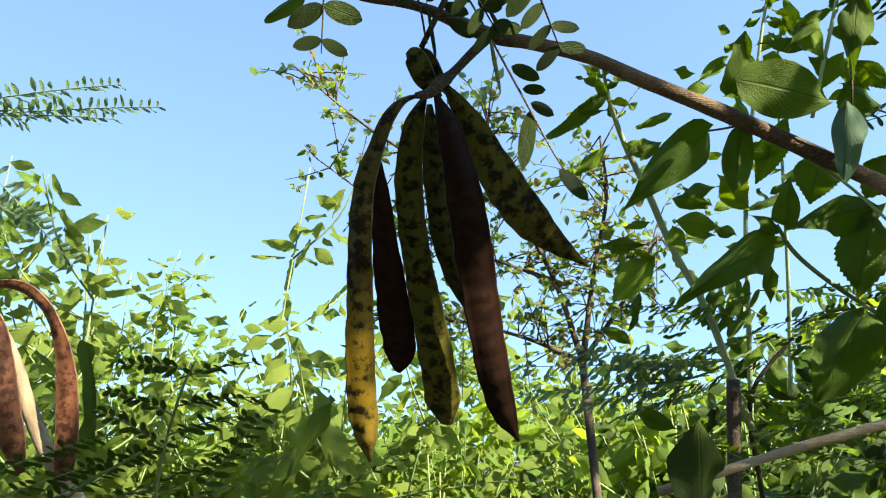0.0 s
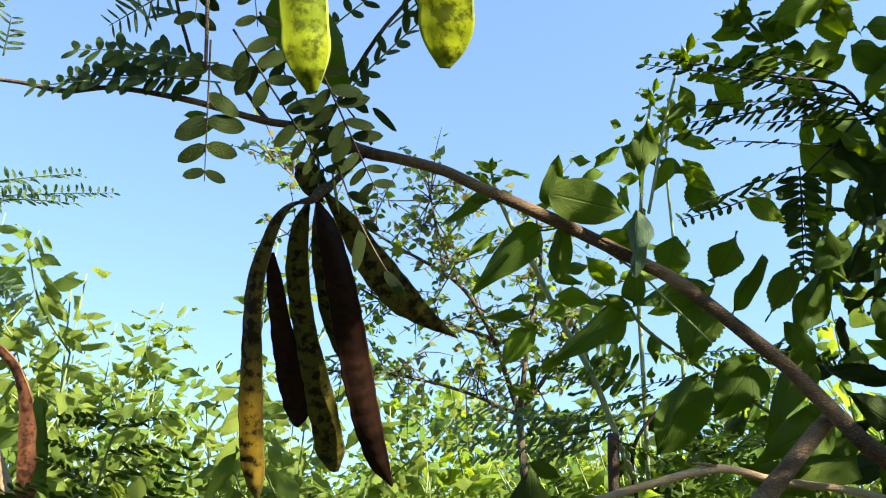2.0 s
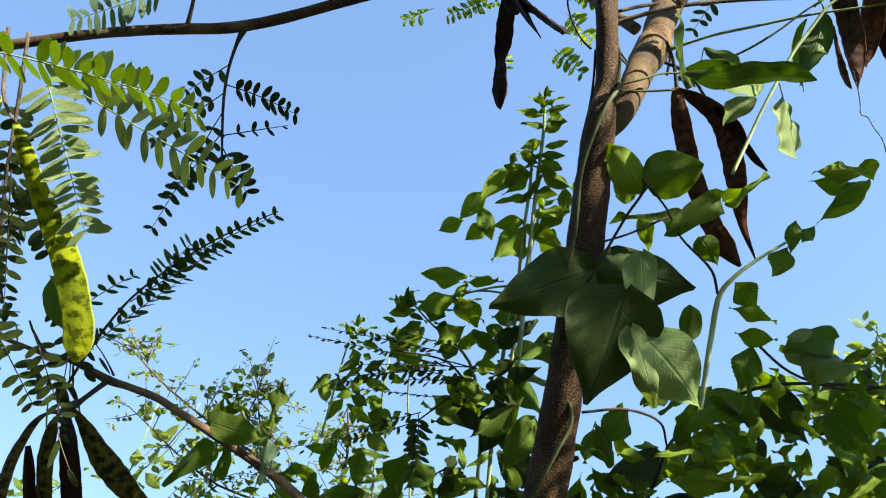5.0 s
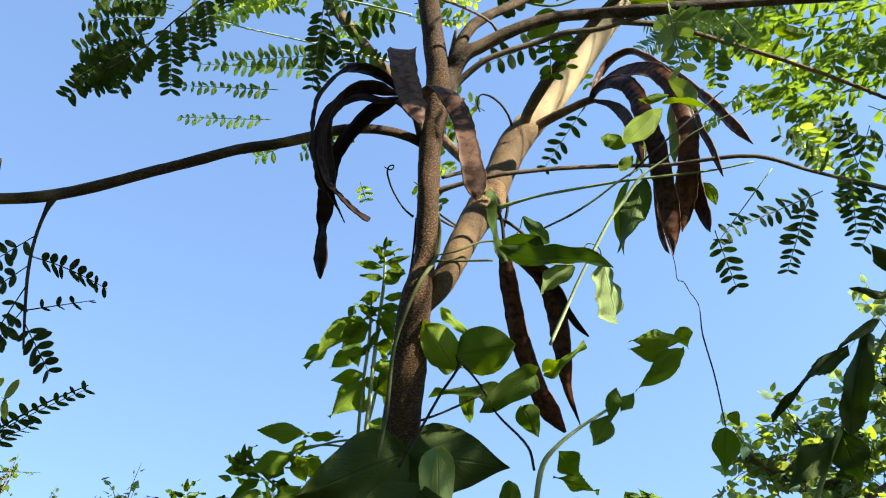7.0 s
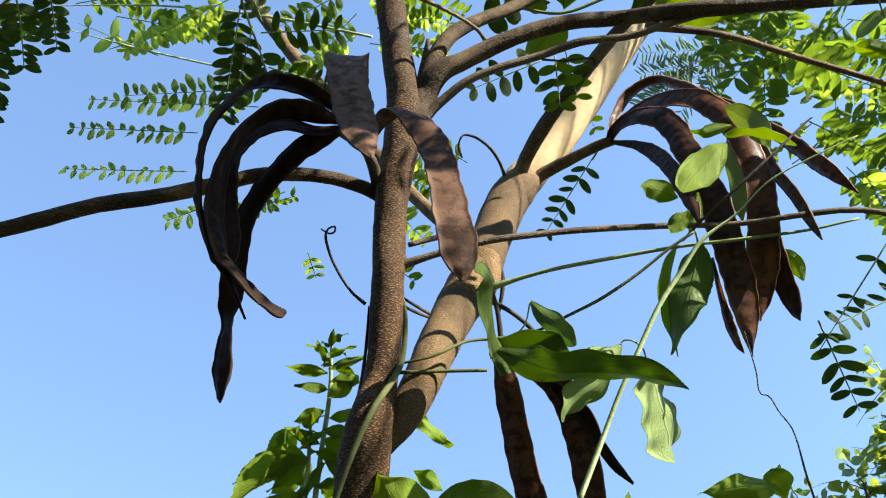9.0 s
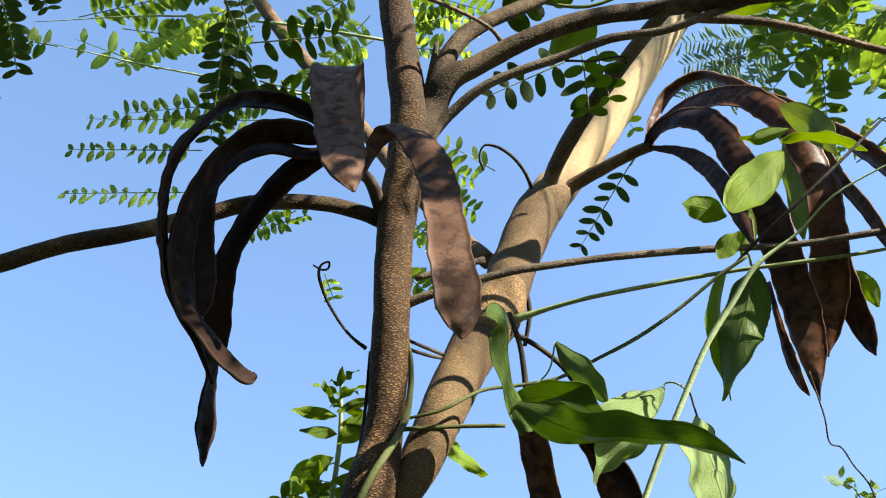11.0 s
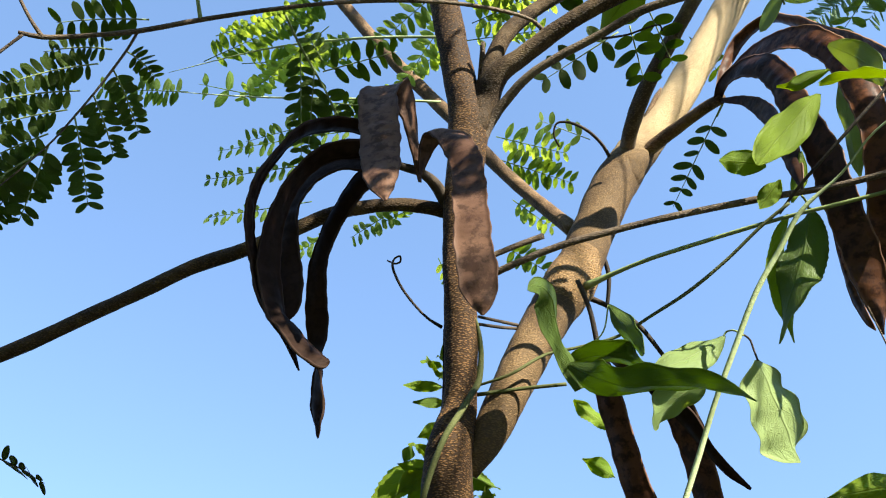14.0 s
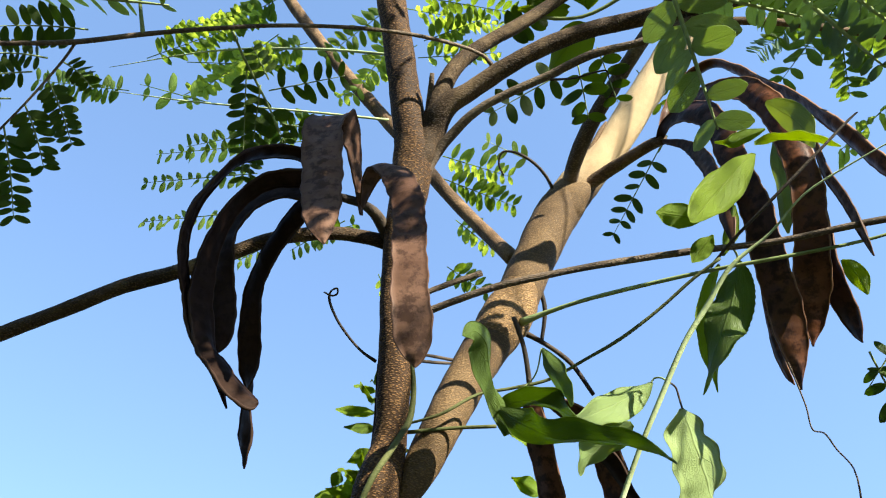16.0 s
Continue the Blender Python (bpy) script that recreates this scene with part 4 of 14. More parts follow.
strap(podsA, [(0.3681, 0.0640, 1.7764, 0.0022, 0.73, -0.45, 0.52), (0.3576, 0.0580, 1.7826, 0.0077, 0.61, -0.78, 0.08), (0.3449, 0.0520, 1.7830, 0.0125, 0.43, -0.88, -0.19), (0.3352, 0.0460, 1.7778, 0.0125, 0.29, -0.91, -0.29), (0.3259, 0.0390, 1.7651, 0.0125, 0.19, -0.85, -0.50), (0.3174, 0.0370, 1.7488, 0.0125, 0.19, -0.79, -0.59), (0.3113, 0.0380, 1.7357, 0.0125, 0.15, -0.79, -0.59), (0.3090, 0.0410, 1.7210, 0.0125, 0.11, -0.79, -0.61), (0.3089, 0.0470, 1.7089, 0.0125, 0.09, -0.78, -0.62), (0.3091, 0.0560, 1.7012, 0.0125, 0.12, -0.77, -0.63), (0.3144, 0.0600, 1.6873, 0.0125, -0.04, -0.77, -0.64), (0.3209, 0.0630, 1.6752, 0.0125, 0.02, -0.77, -0.63), (0.3268, 0.0660, 1.6657, 0.0088, 0.05, -0.80, -0.59), (0.3348, 0.0670, 1.6487, 0.0009, -0.18, -0.80, -0.57)], "dark_pod")
strap(podsA, [(0.3686, 0.0660, 1.7747, 0.0022, 0.30, -0.83, 0.47), (0.3586, 0.0600, 1.7705, 0.0086, 0.35, -0.88, 0.32), (0.3492, 0.0550, 1.7673, 0.0140, 0.31, -0.95, -0.06), (0.3379, 0.0520, 1.7633, 0.0140, 0.18, -0.98, -0.11), (0.3287, 0.0510, 1.7556, 0.0140, 0.04, -0.95, -0.30), (0.3216, 0.0520, 1.7438, 0.0140, -0.04, -0.92, -0.40), (0.3170, 0.0540, 1.7294, 0.0140, -0.15, -0.91, -0.39), (0.3149, 0.0560, 1.7148, 0.0140, -0.31, -0.89, -0.34), (0.3150, 0.0580, 1.7010, 0.0140, -0.43, -0.81, -0.40), (0.3187, 0.0600, 1.6859, 0.0140, -0.29, -0.78, -0.55), (0.3239, 0.0600, 1.6731, 0.0140, -0.04, -0.77, -0.64), (0.3298, 0.0590, 1.6658, 0.0140, 0.01, -0.74, -0.68), (0.3371, 0.0580, 1.6565, 0.0140, -0.01, -0.73, -0.68), (0.3441, 0.0575, 1.6494, 0.0140, -0.00, -0.72, -0.69), (0.3486, 0.0570, 1.6458, 0.0098, 0.06, -0.67, -0.74), (0.3516, 0.0570, 1.6457, 0.0010, -0.06, 0.21, -0.97)], "dark_pod")
strap(podsA, [(0.3692, 0.0680, 1.7706, 0.0021, -0.27, -0.59, 0.76), (0.3592, 0.0700, 1.7667, 0.0089, -0.33, -0.72, 0.61), (0.3467, 0.0760, 1.7616, 0.0135, -0.50, -0.04, 0.87), (0.3347, 0.0850, 1.7520, 0.0135, -0.59, 0.12, 0.80), (0.3267, 0.0940, 1.7437, 0.0135, -0.68, 0.21, 0.71), (0.3212, 0.1040, 1.7339, 0.0135, -0.80, 0.19, 0.57), (0.3187, 0.1130, 1.7233, 0.0135, -0.91, 0.10, 0.40), (0.3181, 0.1210, 1.7119, 0.0135, -0.96, 0.03, 0.28), (0.3175, 0.1290, 1.7007, 0.0135, -0.83, 0.37, 0.41), (0.3174, 0.1340, 1.6932, 0.0135, -0.39, 0.77, 0.51), (0.3170, 0.1380, 1.6829, 0.0135, -0.61, 0.64, 0.48), (0.3170, 0.1430, 1.6705, 0.0135, -0.72, 0.56, 0.41), (0.3174, 0.1460, 1.6613, 0.0095, -0.51, 0.75, 0.42), (0.3179, 0.1470, 1.6558, 0.0010, -0.71, 0.60, 0.38)], "dark_pod")
podsB = thing("pod_cluster", (0.3821, 0.0766, 1.7672), "two broad grey-brown pods folded over in front of the trunk", "seed pods")
strap(podsB, [(0.3809, 0.0720, 1.7570, 0.0030, 0.30, 0.72, 0.62), (0.3797, 0.0700, 1.7663, 0.0060, 0.30, 0.72, 0.62), (0.3788, 0.0640, 1.7775, 0.0100, 0.30, 0.72, 0.62), (0.3770, 0.0560, 1.7906, 0.0140, 0.45, 0.66, 0.58), (0.3733, 0.0460, 1.7967, 0.0175, 0.80, 0.41, 0.36), (0.3686, 0.0380, 1.7926, 0.0187, 1.00, 0.04, 0.03), (0.3674, 0.0325, 1.7783, 0.0195, 1.00, -0.00, 0.00), (0.3702, 0.0285, 1.7568, 0.0192, 1.00, -0.02, -0.01), (0.3730, 0.0255, 1.7361, 0.0185, 1.00, -0.00, 0.00), (0.3757, 0.0215, 1.7178, 0.0165, 1.00, 0.01, 0.01), (0.3786, 0.0175, 1.7029, 0.0100, 1.00, 0.01, 0.01), (0.3813, 0.0150, 1.6926, 0.0010, 1.00, -0.00, 0.00)], "grey_pod", thick=0.0016)
strap(podsB, [(0.3810, 0.0730, 1.7626, 0.0030, 0.50, 0.64, 0.56), (0.3830, 0.0680, 1.7680, 0.0070, 0.60, 0.60, 0.52), (0.3862, 0.0615, 1.7717, 0.0110, 0.70, 0.53, 0.46), (0.3902, 0.0560, 1.7729, 0.0135, 0.80, 0.45, 0.39), (0.3957, 0.0520, 1.7701, 0.0145, 0.95, 0.23, 0.20), (0.4018, 0.0470, 1.7596, 0.0150, 1.00, -0.00, 0.00), (0.4070, 0.0425, 1.7453, 0.0152, 0.97, -0.15, 0.17), (0.4108, 0.0380, 1.7267, 0.0150, 0.98, -0.12, 0.14), (0.4125, 0.0330, 1.7059, 0.0148, 1.00, 0.02, 0.02), (0.4138, 0.0295, 1.6882, 0.0150, 1.00, -0.00, 0.00), (0.4148, 0.0285, 1.6740, 0.0156, 1.00, -0.00, 0.00), (0.4163, 0.0285, 1.6615, 0.0156, 0.99, -0.07, 0.08), (0.4171, 0.0295, 1.6539, 0.0130, 1.00, -0.00, 0.00), (0.4176, 0.0305, 1.6488, 0.0072, 1.00, -0.00, 0.00), (0.4174, 0.0315, 1.6457, 0.0010, 1.00, -0.00, 0.00)], "grey_pod", thick=0.0016)
podsR = thing("pod_cluster", (0.5622, 0.1563, 1.8869), "drooping bunch of dry dark-brown seed pods on a stout stalk", "seed pods")
strap(podsR, [(0.5613, 0.1580, 1.8933, 0.0037, 0.96, -0.21, -0.17), (0.5698, 0.1550, 1.9166, 0.0067, 0.93, 0.28, 0.24), (0.5852, 0.1500, 1.9399, 0.0110, 0.80, 0.54, 0.28), (0.6012, 0.1400, 1.9434, 0.0110, 0.60, 0.77, 0.20), (0.6104, 0.1250, 1.9185, 0.0110, 0.40, 0.89, 0.22), (0.6166, 0.1110, 1.8880, 0.0110, 0.35, 0.94, 0.01), (0.6253, 0.1000, 1.8622, 0.0110, 0.33, 0.94, -0.06), (0.6316, 0.0900, 1.8340, 0.0110, 0.31, 0.95, 0.00), (0.6351, 0.0800, 1.8054, 0.0110, 0.16, 0.94, -0.29), (0.6379, 0.0740, 1.7850, 0.0110, 0.16, 0.94, -0.31), (0.6410, 0.0690, 1.7680, 0.0079, -0.05, 0.75, -0.66), (0.6483, 0.0677, 1.7528, 0.0008, 0.15, 0.90, -0.41)], "rust_pod", "thin curling pod, tan where the sun strikes it")
strap(podsR, [(0.5601, 0.1580, 1.8910, 0.0037, 0.93, 0.02, -0.36), (0.5683, 0.1500, 1.9009, 0.0101, 0.20, -0.44, -0.87), (0.5794, 0.1350, 1.8994, 0.0165, 0.02, -0.40, -0.91), (0.5899, 0.1160, 1.8883, 0.0165, -0.02, -0.28, -0.96), (0.6000, 0.1010, 1.8710, 0.0165, -0.16, -0.06, -0.99), (0.6059, 0.0910, 1.8457, 0.0165, -0.38, 0.14, -0.91), (0.6078, 0.0860, 1.8209, 0.0165, -0.59, 0.25, -0.77), (0.6078, 0.0850, 1.7989, 0.0165, -0.71, 0.28, -0.64), (0.6085, 0.0880, 1.7786, 0.0165, -0.81, 0.30, -0.50), (0.6068, 0.0930, 1.7592, 0.0172, -0.77, 0.63, -0.10), (0.6052, 0.1000, 1.7434, 0.0178, -0.81, 0.58, -0.04), (0.6039, 0.1100, 1.7271, 0.0165, -0.93, 0.31, -0.19), (0.6035, 0.1180, 1.7163, 0.0116, -0.95, 0.25, -0.20), (0.6024, 0.1245, 1.7053, 0.0012, -0.78, -0.43, -0.46)], "rust_pod", "reddish-brown dry pod")
strap(podsR, [(0.5598, 0.1580, 1.8893, 0.0044, 0.93, 0.02, -0.36), (0.5640, 0.1450, 1.8903, 0.0101, 0.27, -0.39, -0.88), (0.5716, 0.1300, 1.8841, 0.0165, -0.03, -0.37, -0.93), (0.5783, 0.1180, 1.8711, 0.0165, -0.19, 0.01, -0.98), (0.5819, 0.1090, 1.8474, 0.0165, -0.50, 0.38, -0.78), (0.5819, 0.1050, 1.8255, 0.0165, -0.66, 0.42, -0.63), (0.5835, 0.1025, 1.7999, 0.0167, -0.56, 0.74, -0.38), (0.5860, 0.1020, 1.7770, 0.0177, -0.64, 0.70, -0.32), (0.5862, 0.1040, 1.7509, 0.0178, -0.70, 0.66, -0.27), (0.5877, 0.1080, 1.7292, 0.0170, -0.72, 0.64, -0.26), (0.5896, 0.1140, 1.7103, 0.0165, -0.87, 0.29, -0.41), (0.5911, 0.1210, 1.6968, 0.0116, -0.90, 0.05, -0.43), (0.5919, 0.1275, 1.6833, 0.0012, -0.74, -0.47, -0.49)], "dry_pod", "dry dark-brown pod with raised seed bumps")
strap(podsR, [(0.5617, 0.1560, 1.8858, 0.0030, 0.22, 0.69, -0.69), (0.5700, 0.1410, 1.8667, 0.0064, -0.12, 0.17, -0.98), (0.5734, 0.1260, 1.8413, 0.0105, -0.38, 0.28, -0.88), (0.5722, 0.1120, 1.8116, 0.0106, -0.49, 0.75, -0.45), (0.5707, 0.1040, 1.7871, 0.0105, -0.70, 0.47, -0.54), (0.5685, 0.0980, 1.7646, 0.0074, -0.75, 0.52, -0.40), (0.5666, 0.0950, 1.7468, 0.0011, -0.73, 0.63, -0.26)], "dry_pod")
strap(podsR, [(0.6174, 0.0880, 1.8260, 0.0018, -0.33, 0.82, -0.47), (0.6195, 0.0860, 1.8074, 0.0055, -0.01, 0.99, 0.13), (0.6183, 0.0830, 1.7825, 0.0090, 0.11, 0.97, 0.24), (0.6198, 0.0800, 1.7633, 0.0090, 0.13, 0.98, 0.14), (0.6212, 0.0790, 1.7491, 0.0090, 0.11, 0.98, 0.17), (0.6214, 0.0780, 1.7346, 0.0063, 0.21, 0.93, 0.30), (0.6209, 0.0770, 1.7246, 0.0007, -0.02, 1.00, 0.07)], "grey_pod")
strap(podsR, [(0.6192, 0.0980, 1.7798, 0.0029, -0.76, 0.64, -0.08), (0.6162, 0.1020, 1.7619, 0.0078, -0.75, 0.65, -0.13), (0.6151, 0.1060, 1.7448, 0.0120, -0.39, 0.92, 0.08), (0.6175, 0.1120, 1.7320, 0.0120, -0.46, 0.88, -0.12), (0.6217, 0.1180, 1.7211, 0.0120, -0.34, 0.93, -0.10), (0.6246, 0.1220, 1.7117, 0.0084, -0.16, 0.99, 0.02), (0.6259, 0.1235, 1.7062, 0.0009, 0.03, 0.99, 0.16)], "dry_pod")
strap(podsR, [(0.5873, 0.1250, 1.7503, 0.0017, -0.77, 0.61, -0.21), (0.5863, 0.1280, 1.7222, 0.0043, -0.51, 0.86, -0.00), (0.5873, 0.1300, 1.7037, 0.0070, -0.20, 0.97, 0.13), (0.5894, 0.1320, 1.6946, 0.0049, -0.20, 0.98, -0.01), (0.5916, 0.1330, 1.6890, 0.0005, -0.58, 0.63, -0.51)], "rust_pod")

# lower dry pods
podsL = thing("pod_cluster", (0.4602, 0.1500, 1.7291), "hanging group of twisted dark and rusty dry pods", "seed pods")
tube(podsL, "stalk", [(0.4564, 0.1477, 1.7426, 0.0014), (0.4614, 0.1524, 1.7252, 0.0014), (0.4640, 0.1607, 1.7021, 0.0016)], "dark_twig")
pod(podsL, [(0.4634, 0.1595, 1.7040, 0.0064), (0.4659, 0.1668, 1.6864, 0.0137), (0.4707, 0.1767, 1.6626, 0.0164), (0.4759, 0.1856, 1.6385, 0.0162), (0.4826, 0.1918, 1.6185, 0.0152), (0.4900, 0.1978, 1.5989, 0.0160), (0.5012, 0.2034, 1.5797, 0.0158), (0.5118, 0.2076, 1.5666, 0.0026)], (-0.59, -0.70, -0.39), (-0.36, -0.77, -0.53), "dry_pod", "dry pod, dark above and rust-brown below")
pod(podsL, [(0.4649, 0.1602, 1.7029, 0.0046), (0.4804, 0.1618, 1.6936, 0.0128), (0.4957, 0.1644, 1.6809, 0.0164), (0.5040, 0.1708, 1.6606, 0.0180), (0.5079, 0.1785, 1.6385, 0.0179), (0.5108, 0.1860, 1.6166, 0.0133), (0.5141, 0.1950, 1.5962, 0.0062), (0.5237, 0.2046, 1.5707, 0.0013)], (-0.50, -0.40, -0.77), (-0.56, -0.68, -0.47), "dry_pod")
pod(podsL, [(0.4862, 0.1478, 1.6741, 0.0035), (0.5014, 0.1527, 1.6595, 0.0114), (0.5089, 0.1569, 1.6466, 0.0070), (0.5161, 0.1606, 1.6363, 0.0061), (0.5258, 0.1637, 1.6270, 0.0013)], (-0.63, -0.25, -0.74), (-0.37, -0.70, -0.61), "dark_pod")
podS = thing("thin_pod", (0.3832, 0.1154, 1.6948), "single thin dark pod dangling close to the trunk", "seed pods")
pod(podS, [(0.3875, 0.1205, 1.6986, 0.0008), (0.3868, 0.1245, 1.6843, 0.0014), (0.3846, 0.1330, 1.6589, 0.0030), (0.3812, 0.1405, 1.6375, 0.0036), (0.3789, 0.1480, 1.6205, 0.0013)], (-0.54, -0.77, -0.35), (-0.20, -0.91, -0.37), "dark_pod")

# fresh green pods
podsG = thing("pod_cluster", (0.0142, 0.0567, 1.5655), "pair of fresh translucent yellow-green pods hanging in sunlight", "seed pods")
tube(podsG, "stalk", [(0.0073, 0.0490, 1.6044, 0.0011), (0.0137, 0.0540, 1.5712, 0.0011), (0.0176, 0.0557, 1.5564, 0.0012), (0.0230, 0.0575, 1.5462, 0.0009), (0.0292, 0.0595, 1.5381, 0.0009)], "grey_twig", sides=8)
tube(podsG, "stalk", [(0.0170, 0.0556, 1.5564, 0.0009), (0.0183, 0.0571, 1.5418, 0.0008), (0.0191, 0.0595, 1.5322, 0.0008)], "green_stem", sides=6)
pod(podsG, [(0.0182, 0.0604, 1.5348, 0.0022), (0.0213, 0.0680, 1.5122, 0.0031), (0.0242, 0.0748, 1.4913, 0.0037), (0.0265, 0.0801, 1.4734, 0.0054), (0.0279, 0.0865, 1.4529, 0.0084), (0.0287, 0.0916, 1.4354, 0.0113), (0.0294, 0.0965, 1.4181, 0.0127), (0.0302, 0.0997, 1.4067, 0.0106), (0.0310, 0.1030, 1.3998, 0.0024)], (-0.57, -0.76, -0.32), (0.12, -0.90, -0.42), "green_pod", thick=0.002)
pod(podsG, [(0.0286, 0.0588, 1.5395, 0.0028), (0.0352, 0.0656, 1.5259, 0.0093), (0.0411, 0.0741, 1.5134, 0.0105), (0.0494, 0.0879, 1.4969, 0.0138), (0.0580, 0.1020, 1.4800, 0.0159), (0.0636, 0.1161, 1.4624, 0.0173), (0.0672, 0.1273, 1.4464, 0.0175), (0.0670, 0.1346, 1.4355, 0.0149), (0.0663, 0.1388, 1.4291, 0.0033)], (0.11, -0.84, -0.52), (0.24, -0.80, -0.54), "green_pod", thick=0.002)

# the branch that bears the ripening pods
bough = thing("bough", (0.2384, 0.2887, 1.3402), "long slender tan bough with smooth bark and a twining vine", "bough")
tube(bough, "stem", [(-0.2017, 0.2797, 1.5235, 0.0009), (-0.1583, 0.2807, 1.5176, 0.0011), (-0.1340, 0.2819, 1.5122, 0.0014), (-0.1103, 0.2829, 1.5142, 0.0013), (-0.0702, 0.2863, 1.5075, 0.0017), (-0.0514, 0.2886, 1.5025, 0.0017), (-0.0298, 0.2912, 1.4964, 0.0020), (-0.0079, 0.2931, 1.4924, 0.0022), (0.0248, 0.2978, 1.4794, 0.0034), (0.0413, 0.2969, 1.4747, 0.0029), (0.0658, 0.2960, 1.4663, 0.0030), (0.0843, 0.2957, 1.4562, 0.0031), (0.1051, 0.2948, 1.4450, 0.0033), (0.1254, 0.2939, 1.4337, 0.0034), (0.1597, 0.2924, 1.4135, 0.0033), (0.1783, 0.2908, 1.4013, 0.0035), (0.1936, 0.2897, 1.3876, 0.0034), (0.2085, 0.2890, 1.3730, 0.0035), (0.2252, 0.2888, 1.3567, 0.0037), (0.2412, 0.2894, 1.3378, 0.0039), (0.2589, 0.2849, 1.3144, 0.0044), (0.2955, 0.2970, 1.2998, 0.0048), (0.3542, 0.3287, 1.2781, 0.0053)], "tan_bark", sides=14, lumps=0.05)
tube(bough, "side_branch", [(0.2475, 0.2975, 1.3351, 0.0035), (0.2327, 0.2969, 1.3216, 0.0040), (0.2200, 0.2970, 1.3092, 0.0042), (0.2041, 0.2957, 1.2947, 0.0044), (0.1811, 0.2981, 1.2725, 0.0046)], "tan_bark", sides=12)
tube(bough, "side_branch", [(0.2827, 0.3323, 1.2958, 0.0023), (0.2651, 0.3337, 1.3009, 0.0020), (0.2312, 0.3390, 1.3069, 0.0020), (0.2055, 0.3421, 1.3134, 0.0022), (0.1698, 0.3497, 1.3067, 0.0021), (0.1377, 0.3581, 1.2980, 0.0021), (0.0959, 0.3731, 1.2853, 0.0022)], "dry_stick", "pale dry stick lying across")
tube(bough, "spur", [(0.2055, 0.3421, 1.3134, 0.0012), (0.1982, 0.3413, 1.3158, 0.0010), (0.1909, 0.3410, 1.3165, 0.0006)], "tan_bark", sides=6)
tube(bough, "pedicel", [(0.0237, 0.2978, 1.4795, 0.0025), (0.0163, 0.2992, 1.4725, 0.0021), (0.0078, 0.3010, 1.4645, 0.0021), (0.0016, 0.3021, 1.4585, 0.0028), (-0.0047, 0.3022, 1.4552, 0.0019)], "grey_twig")
tube(bough, "spur", [(-0.0284, 0.2910, 1.4969, 0.0017), (-0.0334, 0.2880, 1.5031, 0.0012), (-0.0366, 0.2855, 1.5079, 0.0011), (-0.0395, 0.2831, 1.5119, 0.0010), (-0.0431, 0.2799, 1.5188, 0.0008)], "grey_twig", sides=8)
tube(bough, "spur", [(0.0277, 0.2965, 1.4830, 0.0011), (0.0226, 0.2919, 1.4909, 0.0007), (0.0148, 0.2867, 1.5007, 0.0005), (0.0071, 0.2825, 1.5077, 0.0005)], "grey_twig", sides=6)

# ripening pods, mottled green to brown
podsC = thing("pod_cluster", (-0.0007, 0.2954, 1.4543), "bunch of ripening seed pods mottled green, yellow and brown", "seed pods")
tube(podsC, "receptacle", [(0.0066, 0.2930, 1.4594, 0.0017), (0.0013, 0.2932, 1.4549, 0.0028), (-0.0031, 0.2933, 1.4507, 0.0024), (-0.0091, 0.2927, 1.4493, 0.0014)], "grey_twig")
pod(podsC, [(-0.0067, 0.2935, 1.4501, 0.0024), (-0.0138, 0.2931, 1.4476, 0.0038), (-0.0204, 0.2941, 1.4406, 0.0056), (-0.0259, 0.2965, 1.4281, 0.0061), (-0.0313, 0.3008, 1.4129, 0.0089), (-0.0339, 0.3064, 1.3927, 0.0108), (-0.0348, 0.3137, 1.3703, 0.0113), (-0.0355, 0.3194, 1.3499, 0.0118), (-0.0356, 0.3262, 1.3296, 0.0123), (-0.0346, 0.3313, 1.3149, 0.0109), (-0.0334, 0.3347, 1.3027, 0.0009)], (-0.27, -0.96, 0.11), (0.04, -0.96, -0.27), "yellow_pod", "green pod, spotted yellow lower down with sunlight put in its colour", thick=0.0026)
pod(podsC, [(-0.0265, 0.3082, 1.4271, 0.0029), (-0.0265, 0.3184, 1.4167, 0.0084), (-0.0258, 0.3314, 1.3998, 0.0117), (-0.0244, 0.3493, 1.3804, 0.0147), (-0.0226, 0.3656, 1.3632, 0.0162), (-0.0223, 0.3749, 1.3523, 0.0137), (-0.0241, 0.3799, 1.3453, 0.0033)], (-0.08, -0.76, -0.65), (-0.04, -0.81, -0.58), "brown_pod", thick=0.0026)
pod(podsC, [(-0.0051, 0.2965, 1.4506, 0.0024), (-0.0096, 0.3020, 1.4421, 0.0082), (-0.0131, 0.3115, 1.4267, 0.0113), (-0.0133, 0.3222, 1.4070, 0.0129), (-0.0106, 0.3357, 1.3847, 0.0137), (-0.0065, 0.3505, 1.3615, 0.0151), (-0.0032, 0.3639, 1.3396, 0.0164), (-0.0018, 0.3712, 1.3284, 0.0155), (-0.0008, 0.3768, 1.3195, 0.0054)], (-0.25, -0.85, -0.46), (0.06, -0.85, -0.53), "mottled_pod", "green pod with dark seed spots", thick=0.0026)
pod(podsC, [(-0.0035, 0.3110, 1.4543, 0.0025), (-0.0029, 0.3207, 1.4382, 0.0096), (-0.0012, 0.3316, 1.4178, 0.0113), (0.0015, 0.3420, 1.3993, 0.0115), (0.0063, 0.3511, 1.3852, 0.0106), (0.0139, 0.3604, 1.3706, 0.0064), (0.0169, 0.3636, 1.3629, 0.0011)], (0.01, -0.87, -0.49), (0.03, -0.93, -0.37), "mottled_pod", thick=0.0026)
